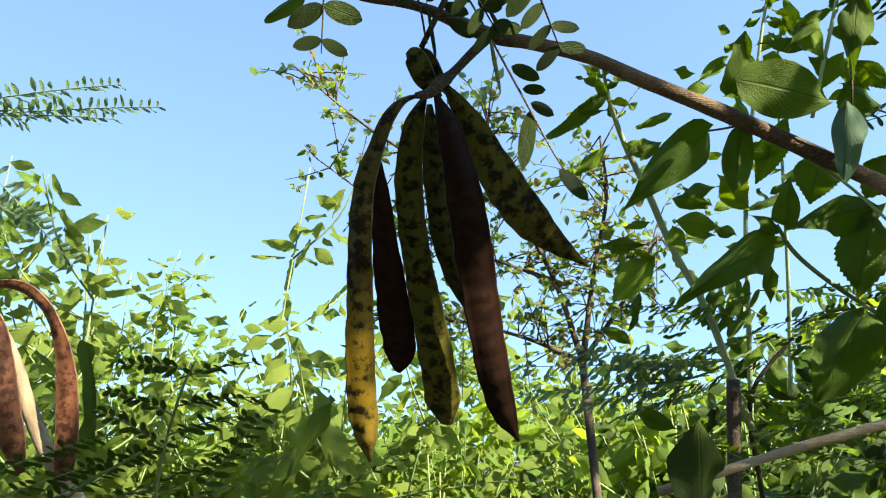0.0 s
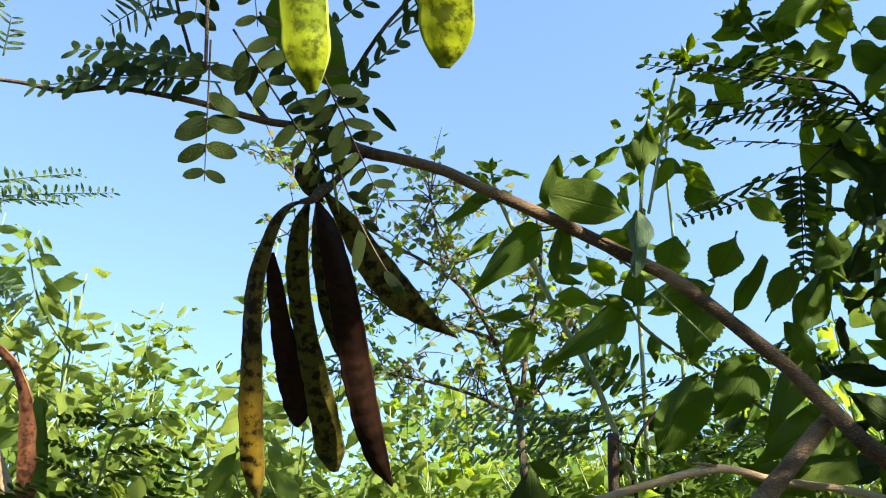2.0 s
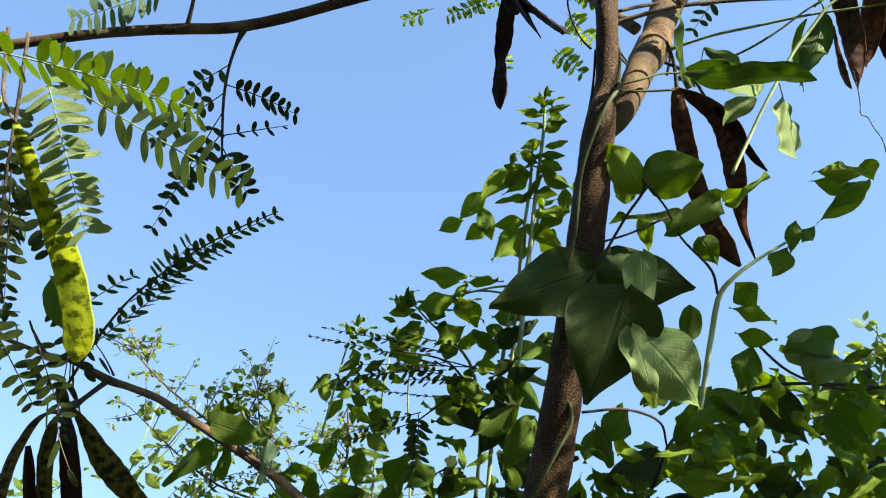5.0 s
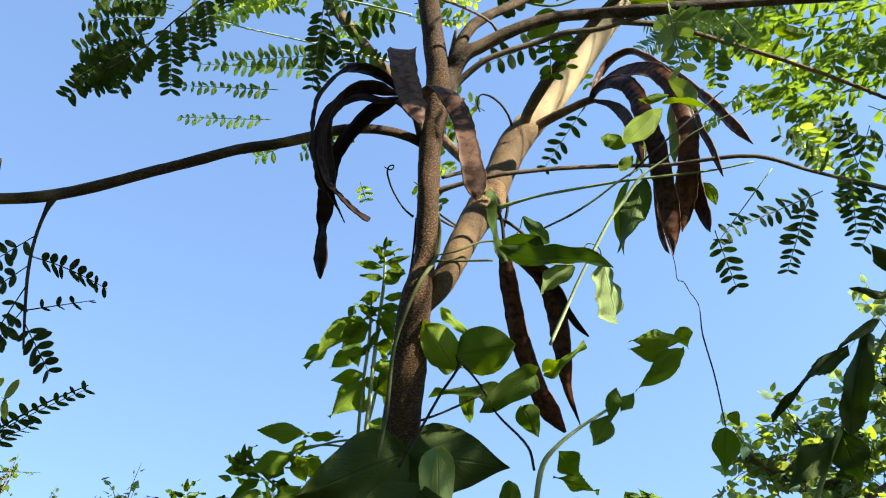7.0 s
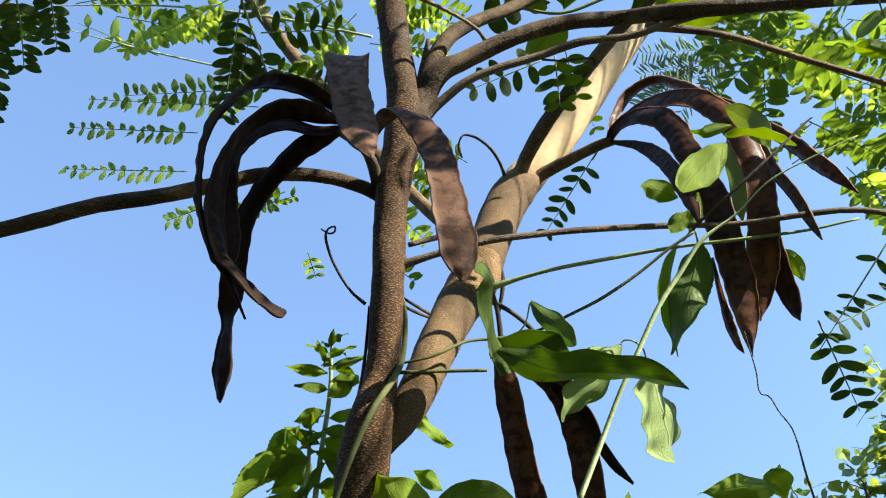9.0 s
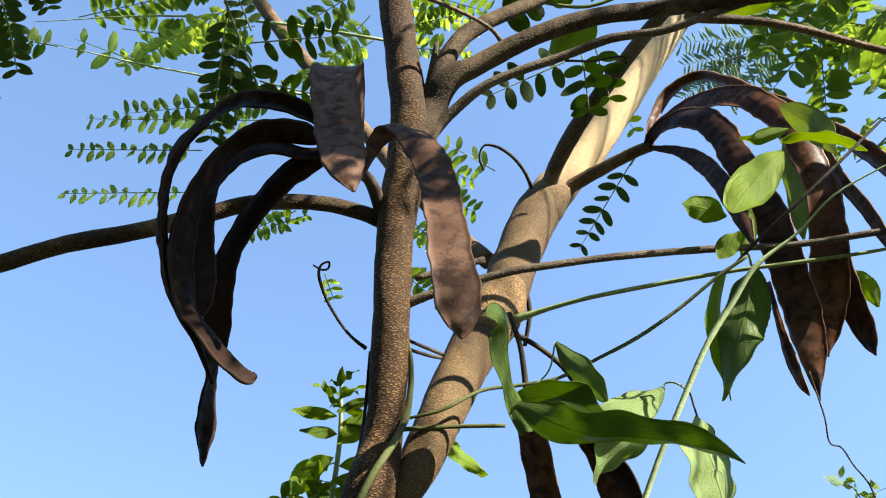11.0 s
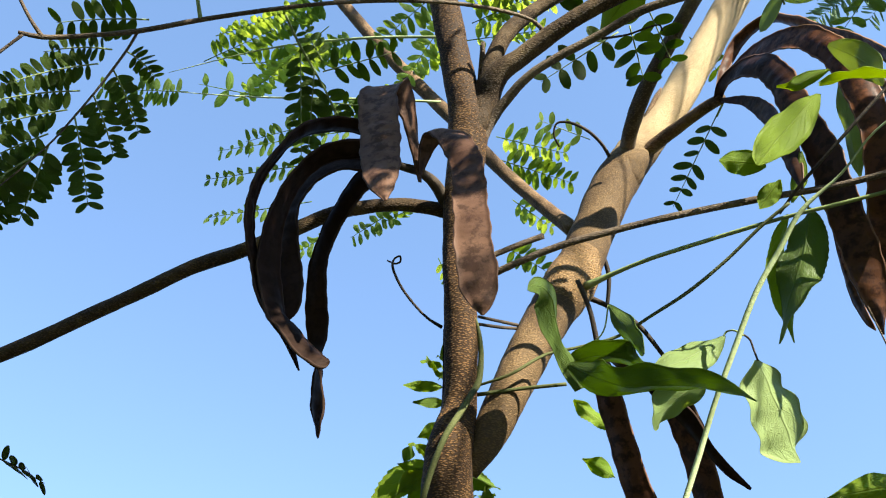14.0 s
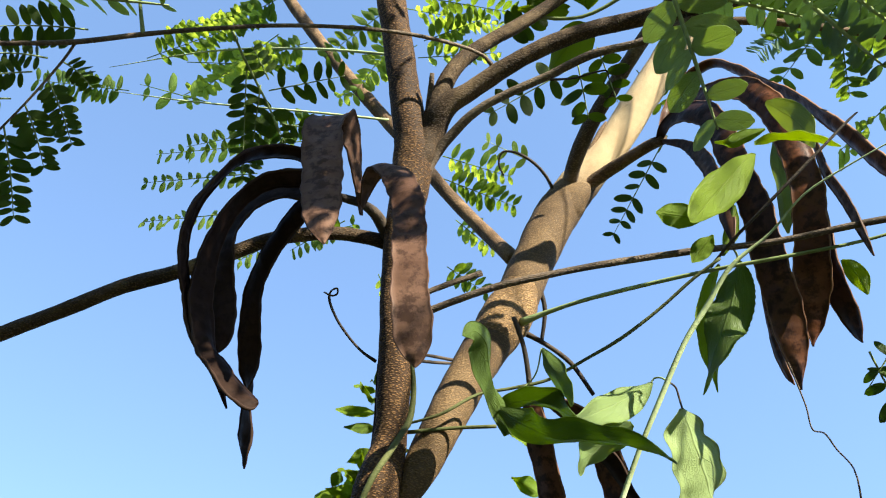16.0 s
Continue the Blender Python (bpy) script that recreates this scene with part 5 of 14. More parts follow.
pod(podsC, [(-0.0003, 0.2937, 1.4495, 0.0024), (0.0036, 0.2966, 1.4391, 0.0095), (0.0073, 0.3017, 1.4245, 0.0133), (0.0110, 0.3113, 1.4051, 0.0159), (0.0143, 0.3236, 1.3833, 0.0166), (0.0178, 0.3372, 1.3609, 0.0160), (0.0214, 0.3503, 1.3399, 0.0148), (0.0259, 0.3613, 1.3229, 0.0114), (0.0326, 0.3701, 1.3101, 0.0011)], (0.07, -0.93, -0.35), (0.15, -0.85, -0.50), "brown_pod", "dark red-brown pod with raised seed bumps", thick=0.003)
pod(podsC, [(0.0036, 0.2953, 1.4549, 0.0024), (0.0082, 0.2998, 1.4496, 0.0068), (0.0149, 0.3074, 1.4411, 0.0118), (0.0226, 0.3180, 1.4293, 0.0165), (0.0323, 0.3316, 1.4180, 0.0196), (0.0431, 0.3428, 1.4076, 0.0174), (0.0546, 0.3541, 1.4004, 0.0108), (0.0717, 0.3679, 1.3921, 0.0008)], (0.25, -0.82, -0.52), (0.33, -0.75, -0.57), "mottled_pod", thick=0.0026)
pod(podsC, [(-0.0117, 0.2929, 1.4707, 0.0024), (-0.0096, 0.2934, 1.4690, 0.0072), (-0.0074, 0.2946, 1.4647, 0.0101), (-0.0049, 0.2970, 1.4598, 0.0096), (-0.0012, 0.2994, 1.4551, 0.0058), (0.0016, 0.3011, 1.4526, 0.0019)], (-0.43, -0.74, -0.52), (-0.05, -0.78, -0.62), "mottled_pod", "short folded green pod", thick=0.0026)
pod(podsC, [(-0.0088, 0.2984, 1.4732, 0.0020), (-0.0047, 0.2998, 1.4722, 0.0064), (-0.0005, 0.3034, 1.4666, 0.0074), (0.0030, 0.3063, 1.4599, 0.0055), (0.0053, 0.3077, 1.4550, 0.0015)], (-0.18, -0.18, -0.97), (-0.65, -0.60, -0.48), "mottled_pod", thick=0.0022)

# bent dry pods at the edge of the undergrowth
podsD = thing("pod_cluster", (-0.3221, 0.5406, 1.4131), "two bent dry red-brown pods beside a tan stick", "seed pods")
pod(podsD, [(-0.3449, 0.5409, 1.4305, 0.0041), (-0.3243, 0.5393, 1.4361, 0.0065), (-0.3023, 0.5370, 1.4332, 0.0081), (-0.2845, 0.5367, 1.4193, 0.0097), (-0.2740, 0.5393, 1.3990, 0.0120), (-0.2690, 0.5438, 1.3755, 0.0136), (-0.2682, 0.5503, 1.3484, 0.0151), (-0.2694, 0.5568, 1.3216, 0.0159), (-0.2725, 0.5622, 1.2987, 0.0119)], (-0.19, -0.54, -0.82), (0.26, -0.93, -0.25), "rust_pod")
pod(podsD, [(-0.3297, 0.5361, 1.4289, 0.0040), (-0.3196, 0.5408, 1.4049, 0.0121), (-0.3154, 0.5464, 1.3773, 0.0161), (-0.3125, 0.5530, 1.3501, 0.0176), (-0.3075, 0.5585, 1.3229, 0.0160), (-0.3020, 0.5627, 1.3042, 0.0048)], (0.32, -0.94, -0.10), (0.49, -0.87, -0.05), "dry_pod")
tube(podsD, "stick", [(-0.3280, 0.5504, 1.4151, 0.0045), (-0.3136, 0.5574, 1.3827, 0.0053), (-0.3033, 0.5643, 1.3506, 0.0057), (-0.2892, 0.5717, 1.3166, 0.0061), (-0.2661, 0.5781, 1.2788, 0.0065), (-0.2047, 0.6337, 0.9000, 0.0070), (-0.1547, 0.6837, -0.0100, 0.0090)], "dry_stick")

# feathery leaves about the ripening pods
# these leaflets carry their shade as a darker leaf colour
fl2 = thing("feathery_leaf", (0.0203, 0.2229, 1.4351), "sparse dark compound leaf with paired leaflets", "leaf", "feathery compound leaves")
tube(fl2, "rachis", [(0.0033, 0.2588, 1.4923, 0.0004), (0.0129, 0.2461, 1.4634, 0.0004), (0.0210, 0.2334, 1.4349, 0.0004), (0.0288, 0.2290, 1.4135, 0.0004), (0.0383, 0.2340, 1.3955, 0.0003), (0.0453, 0.2370, 1.3847, 0.0002)], "grey_twig", sides=6, lumps=0)
leaf(fl2, (0.0246, 0.2258, 1.4246), (0.0334, 0.2252, 1.4195), 0.0047, (-0.35, -0.78, -0.51), "dark_shade_leaf", "leaflet")
leaf(fl2, (0.0280, 0.2279, 1.4175), (0.0351, 0.2262, 1.4159), 0.0036, (-0.30, -0.76, -0.57), "dark_shade_leaf", "leaflet")
leaf(fl2, (0.0306, 0.2291, 1.4131), (0.0375, 0.2284, 1.4080), 0.0038, (-0.40, -0.81, -0.43), "dark_shade_leaf", "leaflet")
leaf(fl2, (0.0305, 0.2297, 1.4108), (0.0269, 0.2330, 1.3916), 0.0055, (-0.24, -0.96, -0.12), "dark_shade_leaf", "leaflet")
leaf(fl2, (0.0391, 0.2350, 1.3920), (0.0476, 0.2359, 1.3813), 0.0049, (-0.36, -0.86, -0.36), "dark_shade_leaf", "leaflet")
leaf(fl2, (0.0143, 0.2201, 1.4450), (0.0219, 0.2190, 1.4418), 0.0047, (-0.36, -0.72, -0.59), "dark_shade_leaf", "leaflet")
leaf(fl2, (0.0152, 0.2199, 1.4458), (0.0167, 0.2167, 1.4499), 0.0041, (0.09, -0.76, -0.64), "dark_shade_leaf", "leaflet")
leaf(fl2, (0.0182, 0.2227, 1.4360), (0.0250, 0.2202, 1.4373), 0.0049, (-0.13, -0.72, -0.68), "dark_shade_leaf", "leaflet")
leaf(fl2, (0.0178, 0.2229, 1.4351), (0.0205, 0.2263, 1.4155), 0.0014, (-0.29, -0.94, -0.20), "dark_shade_leaf", "leaflet")
leaf(fl2, (0.0115, 0.2201, 1.4451), (0.0071, 0.2161, 1.4520), 0.0041, (0.10, -0.89, -0.45), "dark_shade_leaf", "leaflet")
fl2b = thing("feathery_leaf", (-0.0018, 0.2504, 1.5033), "dark compound leaf with folded leaflets above the pods", "leaf", "feathery compound leaves")
tube(fl2b, "rachis", [(-0.0303, 0.2720, 1.5514, 0.0007), (-0.0175, 0.2814, 1.5189, 0.0005), (-0.0072, 0.2882, 1.4945, 0.0005), (-0.0037, 0.2938, 1.4743, 0.0005)], "grey_twig", sides=6, lumps=0)
leaf(fl2b, (-0.0107, 0.2826, 1.5084), (-0.0201, 0.2831, 1.5012), 0.0053, (0.14, -0.96, -0.25), "dark_shade_leaf", "leaflet")
leaf(fl2b, (-0.0123, 0.2848, 1.5020), (0.0003, 0.2823, 1.5025), 0.0050, (-0.10, -0.65, -0.75), "dark_shade_leaf", "leaflet")
leaf(fl2b, (-0.0070, 0.2865, 1.4966), (-0.0151, 0.2869, 1.4894), 0.0046, (0.13, -0.97, -0.20), "dark_shade_leaf", "leaflet")
leaf(fl2b, (-0.0031, 0.2882, 1.4912), (0.0042, 0.2838, 1.4976), 0.0053, (0.22, -0.67, -0.71), "dark_shade_leaf", "leaflet")
leaf(fl2b, (0.0037, 0.2885, 1.4896), (0.0146, 0.2880, 1.4843), 0.0053, (-0.32, -0.76, -0.57), "dark_shade_leaf", "leaflet")
leaf(fl2b, (-0.0170, 0.2780, 1.5229), (-0.0251, 0.2789, 1.5143), 0.0053, (0.15, -0.96, -0.24), "dark_shade_leaf", "leaflet")
leaf(fl2b, (-0.0224, 0.2780, 1.5232), (-0.0110, 0.2745, 1.5267), 0.0053, (0.07, -0.59, -0.81), "dark_shade_leaf", "leaflet")
leaf(fl2b, (0.0062, 0.2907, 1.4830), (0.0170, 0.2909, 1.4752), 0.0060, (-0.33, -0.81, -0.48), "dark_shade_leaf", "leaflet")
leaf(fl2b, (-0.0167, 0.2754, 1.5307), (-0.0053, 0.2719, 1.5342), 0.0064, (0.07, -0.58, -0.81), "dark_shade_leaf", "leaflet")
leaf(fl2b, (-0.0308, 0.2798, 1.5183), (-0.0218, 0.2737, 1.5297), 0.0053, (0.38, -0.66, -0.65), "dark_shade_leaf", "leaflet")
leaf(fl2b, (0.0001, 0.2959, 1.4677), (-0.0028, 0.2864, 1.4902), 0.0018, (0.36, -0.88, -0.32), "dark_shade_leaf", "leaflet")
leaf(fl2b, (0.0186, 0.2451, 1.4861), (0.0304, 0.2467, 1.4742), 0.0065, (-0.59, -0.48, -0.65), "dark_shade_leaf", "leaflet")
leaf(fl2b, (0.0328, 0.2477, 1.4775), (0.0441, 0.2492, 1.4657), 0.0051, (-0.60, -0.48, -0.64), "dark_shade_leaf", "leaflet")
leaf(fl2b, (0.0275, 0.2408, 1.4985), (0.0308, 0.2429, 1.4857), 0.0054, (-0.67, -0.68, -0.28), "dark_shade_leaf", "leaflet")
fl3 = thing("feathery_leaf", (-0.0537, 0.2843, 1.5157), "compound leaf lying along the bough", "leaf", "feathery compound leaves")
tube(fl3, "rachis", [(-0.0514, 0.2884, 1.5031, 0.0007), (-0.0524, 0.2856, 1.5117, 0.0007), (-0.0550, 0.2841, 1.5163, 0.0007)], "green_stem", sides=6, lumps=0)
pinna(fl3, (-0.0523, 0.2841, 1.5162), (-0.1338, 0.2795, 1.5197), 9, 0.0126, 0.45, (0.06, -0.98, 0.21), 0.0022, "leaflet", "green_stem")
pinna(fl3, (-0.0533, 0.2808, 1.5262), (-0.1274, 0.2773, 1.5193), 9, 0.0126, 0.42, (0.01, -0.94, 0.33), 0.0038, "leaflet", "green_stem")
pinna(fl3, (-0.0597, 0.2843, 1.5256), (-0.1137, 0.2796, 1.5338), 7, 0.0111, 0.42, (0.11, -0.99, 0.13), 0.0017, "light_leaflet", "green_stem")
leaf(fl3, (-0.0554, 0.2895, 1.4969), (-0.0729, 0.2891, 1.4865), 0.0071, (0.14, -0.97, -0.19), "light_leaflet", "lance")
leaf(fl3, (-0.0595, 0.2887, 1.4997), (-0.0720, 0.2870, 1.4992), 0.0049, (0.14, -0.97, -0.19), "light_leaflet", "lance")

# leaves round the green pods
# shoot kept dark by leaf colour, in place of the shade on it
fl4 = thing("feathery_leaf", (-0.0230, 0.1151, 1.6484), "dark leafy shoot hanging behind the green pods", "leaf", "feathery compound leaves")
tube(fl4, "rachis", [(-0.0274, 0.1158, 1.6698, 0.0014), (-0.0286, 0.1391, 1.6204, 0.0014), (-0.0304, 0.1591, 1.5781, 0.0012), (-0.0299, 0.1792, 1.5358, 0.0012), (-0.0319, 0.1958, 1.5005, 0.0010), (-0.0343, 0.2074, 1.4758, 0.0008)], "grey_twig", sides=6, lumps=0)
pinna(fl4, (-0.0273, 0.1358, 1.6275), (-0.0337, 0.1690, 1.5568), 9, 0.0140, 0.55, (0.06, -0.90, -0.43), 0.0000, "dark_shade_leaf", "grey_twig")
pinna(fl4, (-0.0167, 0.1612, 1.5752), (0.0084, 0.1888, 1.5200), 8, 0.0148, 0.50, (0.10, -0.91, -0.41), 0.0000, "dark_shade_leaf", "grey_twig")
pinna(fl4, (-0.0293, 0.1758, 1.5429), (-0.0376, 0.1990, 1.4932), 6, 0.0132, 0.50, (0.05, -0.90, -0.43), 0.0000, "dark_shade_leaf", "grey_twig")
pinna(fl4, (-0.0315, 0.2025, 1.4865), (-0.0377, 0.2277, 1.4327), 5, 0.0156, 0.50, (0.21, -0.88, -0.43), 0.0000, "dark_shade_leaf", "grey_twig")
leaf(fl4, (-0.0108, 0.2277, 1.5293), (0.0235, 0.2406, 1.4826), 0.0307, (-0.01, -0.96, -0.27), "vine_leaf", "ovate")
fl5 = thing("feathery_leaf", (0.0186, 0.0465, 1.5642), "compound leaf close by, its backlit paleness put in the colour", "leaf", "feathery compound leaves")
tube(fl5, "rachis", [(0.0155, 0.0422, 1.5846, 0.0011), (-0.0003, 0.0406, 1.5744, 0.0009), (-0.0436, 0.0373, 1.5645, 0.0009), (-0.0708, 0.0359, 1.5528, 0.0008)], "green_stem", sides=6, lumps=0)
pinna(fl5, (-0.0526, 0.0403, 1.5572), (-0.0632, 0.0499, 1.5007), 14, 0.0174, 0.27, (0.46, -0.86, -0.23), 0.0000, "pale_lit_leaflet", "green_stem")
pinna(fl5, (-0.0191, 0.0424, 1.5637), (-0.0126, 0.0630, 1.4791), 20, 0.0186, 0.27, (0.37, -0.91, -0.19), 0.0000, "pale_lit_leaflet", "green_stem")
pinna(fl5, (0.0046, 0.0447, 1.5663), (-0.0052, 0.0585, 1.5011), 16, 0.0182, 0.27, (0.33, -0.91, -0.24), 0.0000, "pale_lit_leaflet", "green_stem")
pinna(fl5, (0.0366, 0.0469, 1.5771), (0.0735, 0.0868, 1.4858), 22, 0.0193, 0.27, (0.06, -0.92, -0.38), 0.0000, "pale_lit_leaflet", "green_stem")
pinna(fl5, (0.0238, 0.0489, 1.5831), (0.1294, 0.0621, 1.5560), 17, 0.0182, 0.30, (-0.13, -0.60, -0.79), 0.0016, "pale_lit_leaflet", "green_stem")
pinna(fl5, (0.0591, 0.0596, 1.5647), (0.1587, 0.0812, 1.5192), 11, 0.0201, 0.30, (-0.21, -0.62, -0.75), 0.0000, "pale_lit_leaflet", "green_stem")
pinna(fl5, (0.0056, 0.0275, 1.5666), (0.1339, 0.0339, 1.5385), 14, 0.0186, 0.40, (-0.20, -0.14, -0.97), 0.0031, "light_leaflet", "green_stem")
# shade on this drooping leaf is painted by the dark leaf tone
fl6 = thing("feathery_leaf", (0.1192, 0.1271, 1.6986), "dark compound leaf drooping from the branch on a thin stalk", "leaf", "feathery compound leaves")
tube(fl6, "rachis", [(0.1195, 0.1274, 1.7019, 0.0034), (0.1153, 0.1326, 1.6919, 0.0017), (0.1106, 0.1416, 1.6738, 0.0013), (0.1087, 0.1527, 1.6523, 0.0013), (0.1100, 0.1680, 1.6238, 0.0011), (0.1120, 0.1786, 1.6028, 0.0008)], "dark_twig", sides=6, lumps=0)
pinna(fl6, (0.1092, 0.1485, 1.6628), (0.1663, 0.1528, 1.6408), 8, 0.0128, 0.42, (-0.32, -0.34, -0.89), 0.0026, "dark_shade_leaf", "dark_twig")
pinna(fl6, (0.1104, 0.1405, 1.6756), (0.0798, 0.1485, 1.6514), 5, 0.0128, 0.40, (-0.12, -0.98, -0.17), 0.0000, "dark_shade_leaf", "dark_twig")
pinna(fl6, (0.1085, 0.1505, 1.6559), (0.0527, 0.1686, 1.6113), 8, 0.0144, 0.40, (-0.33, -0.94, 0.03), 0.0000, "dark_shade_leaf", "dark_twig")
pinna(fl6, (0.1081, 0.1584, 1.6432), (0.0628, 0.2001, 1.5599), 11, 0.0135, 0.42, (-0.24, -0.91, -0.33), 0.0000, "dark_shade_leaf", "dark_twig")
pinna(fl6, (0.1096, 0.1646, 1.6293), (0.0759, 0.1860, 1.5818), 7, 0.0127, 0.42, (-0.28, -0.93, -0.22), 0.0000, "dark_shade_leaf", "dark_twig")
pinna(fl6, (0.1102, 0.1657, 1.6275), (0.1599, 0.1540, 1.6318), 4, 0.0085, 0.40, (0.06, -0.13, -0.99), 0.0000, "dark_shade_leaf", "dark_twig", bare=0.1)
pinna(fl6, (0.1105, 0.1694, 1.6196), (0.1330, 0.1830, 1.5868), 6, 0.0144, 0.42, (-0.23, -0.83, -0.50), 0.0000, "dark_shade_leaf", "dark_twig")
pinna(fl6, (-0.0052, 0.1242, 1.5537), (-0.0043, 0.1746, 1.4724), 10, 0.0125, 0.42, (0.13, -0.84, -0.52), 0.0000, "dark_shade_leaf", "dark_twig")
pinna(fl6, (0.0162, 0.1792, 1.4637), (0.0380, 0.2070, 1.4176), 8, 0.0132, 0.40, (0.18, -0.88, -0.44), 0.0000, "dark_shade_leaf", "dark_twig")
pinna(fl6, (-0.0138, 0.1752, 1.4720), (0.0192, 0.2042, 1.4232), 9, 0.0132, 0.42, (0.19, -0.89, -0.41), 0.0000, "dark_shade_leaf", "dark_twig")
pinna(fl6, (-0.0134, 0.1480, 1.5159), (0.0102, 0.1291, 1.5449), 6, 0.0118, 0.42, (0.51, -0.47, -0.72), 0.0000, "dark_shade_leaf", "dark_twig")
fl7 = thing("feathery_leaf", (0.0081, 0.2822, 1.4879), "upright leafy shoot with closely set narrow leaflets", "leaf", "feathery compound leaves")
tube(fl7, "rachis", [(-0.0062, 0.2972, 1.4743, 0.0013), (0.0127, 0.2777, 1.5006, 0.0013), (0.0396, 0.2564, 1.5313, 0.0011), (0.0822, 0.2345, 1.5601, 0.0009), (0.1204, 0.2205, 1.5802, 0.0007), (0.1513, 0.2116, 1.5926, 0.0004)], "grey_twig", sides=6, lumps=0)
pinna(fl7, (0.0127, 0.2777, 1.5006), (0.0832, 0.2426, 1.5469), 12, 0.0150, 0.30, (0.57, 0.07, -0.82), 0.0027, "leaflet", "green_stem")
pinna(fl7, (0.0397, 0.2576, 1.5294), (0.1126, 0.2292, 1.5668), 12, 0.0150, 0.32, (0.46, -0.00, -0.89), 0.0035, "leaflet", "green_stem")
pinna(fl7, (0.0653, 0.2414, 1.5501), (0.1518, 0.2111, 1.5896), 12, 0.0114, 0.40, (0.30, -0.32, -0.90), 0.0026, "leaflet", "green_stem")
pinna(fl7, (0.0571, 0.2466, 1.5422), (0.0865, 0.2268, 1.5685), 9, 0.0132, 0.22, (0.35, -0.51, -0.78), 0.0000, "grey_leaflet", "green_stem")
pinna(fl7, (-0.0073, 0.2646, 1.5174), (0.0442, 0.2422, 1.5464), 7, 0.0132, 0.32, (0.50, 0.03, -0.87), 0.0022, "leaflet", "green_stem")
fl8 = thing("feathery_leaf", (0.0797, 0.1106, 1.7221), "pale underside of a compound leaf above the branch", "leaf", "feathery compound leaves")
tube(fl8, "rachis", [(0.0767, 0.1279, 1.6981, 0.0021), (0.0799, 0.1196, 1.7075, 0.0017), (0.0829, 0.1090, 1.7205, 0.0013)], "dark_twig", sides=6, lumps=0)
pinna(fl8, (0.0644, 0.1081, 1.7174), (-0.0055, 0.1219, 1.6902), 12, 0.0185, 0.30, (-0.09, -0.96, -0.26), 0.0000, "grey_leaflet", "green_stem")
fl9 = thing("feathery_leaf", (-0.0603, 0.2614, 1.5693), "fine-leaved shoot beside the bough", "leaf", "feathery compound leaves")
tube(fl9, "rachis", [(-0.0682, 0.2787, 1.5318, 0.0011), (-0.0738, 0.2629, 1.5645, 0.0009), (-0.0570, 0.2419, 1.6106, 0.0007)], "dark_twig", sides=6, lumps=0)
pinna(fl9, (-0.0737, 0.2639, 1.5624), (-0.1096, 0.2705, 1.5443), 8, 0.0119, 0.16, (0.07, -0.88, -0.46), 0.0000, "grey_leaflet", "green_stem")
pinna(fl9, (-0.0912, 0.2740, 1.5390), (-0.0708, 0.2395, 1.6141), 14, 0.0155, 0.16, (0.54, -0.70, -0.47), 0.0000, "grey_leaflet", "green_stem")
pinna(fl9, (-0.0643, 0.2645, 1.6089), (-0.1057, 0.2772, 1.5772), 10, 0.0188, 0.18, (0.13, -0.85, -0.51), 0.0000, "grey_leaflet", "green_stem")
pinna(fl9, (-0.1548, 0.2579, 1.5189), (-0.1488, 0.2496, 1.5371), 6, 0.0088, 0.20, (0.61, -0.63, -0.49), 0.0000, "grey_leaflet", "green_stem")
pinna(fl9, (-0.0641, 0.2718, 1.5235), (-0.1222, 0.2625, 1.5246), 10, 0.0152, 0.35, (0.15, -0.88, 0.44), 0.0018, "leaflet", "green_stem")
pinna(fl9, (-0.0638, 0.2757, 1.5154), (-0.1461, 0.2693, 1.5074), 11, 0.0152, 0.40, (0.02, -0.87, 0.49), 0.0018, "leaflet", "green_stem")

# feathery leaves at the left
fl10 = thing("feathery_leaf", (-0.2337, 0.2487, 1.6691), "light green feathery leaves against the sky", "leaf", "feathery compound leaves")
tube(fl10, "rachis", [(-0.2637, 0.2332, 1.6984, 0.0015), (-0.2333, 0.2550, 1.6559, 0.0015), (-0.2116, 0.2911, 1.5824, 0.0015), (-0.1996, 0.3033, 1.5347, 0.0014)], "green_stem", sides=6, lumps=0)
pinna(fl10, (-0.2431, 0.2526, 1.6598), (-0.1099, 0.2945, 1.5871), 18, 0.0146, 0.34, (-0.31, -0.45, -0.84), 0.0000, "light_leaflet", "green_stem", joined=True)
pinna(fl10, (-0.2332, 0.2571, 1.6515), (-0.1600, 0.2678, 1.6374), 14, 0.0146, 0.34, (-0.04, -0.68, -0.73), 0.0000, "light_leaflet", "green_stem", joined=True)
pinna(fl10, (-0.2170, 0.2826, 1.5997), (-0.1850, 0.2545, 1.6626), 10, 0.0126, 0.34, (0.71, -0.43, -0.55), 0.0000, "light_leaflet", "green_stem", joined=True)
pinna(fl10, (-0.2116, 0.2911, 1.5824), (-0.1554, 0.2638, 1.6464), 13, 0.0136, 0.34, (0.63, -0.34, -0.70), 0.0000, "light_leaflet", "green_stem", joined=True)
pinna(fl10, (-0.2224, 0.2741, 1.6170), (-0.2455, 0.2899, 1.5808), 8, 0.0136, 0.34, (0.18, -0.85, -0.49), 0.0000, "light_leaflet", "green_stem", joined=True)
pinna(fl10, (-0.2088, 0.2974, 1.5694), (-0.1851, 0.2899, 1.5880), 6, 0.0126, 0.34, (0.53, -0.29, -0.79), 0.0000, "light_leaflet", "green_stem", joined=True)
pinna(fl10, (-0.2623, 0.2489, 1.7121), (-0.2064, 0.2658, 1.6831), 10, 0.0150, 0.34, (-0.09, -0.78, -0.62), 0.0000, "light_leaflet", "green_stem", joined=True)
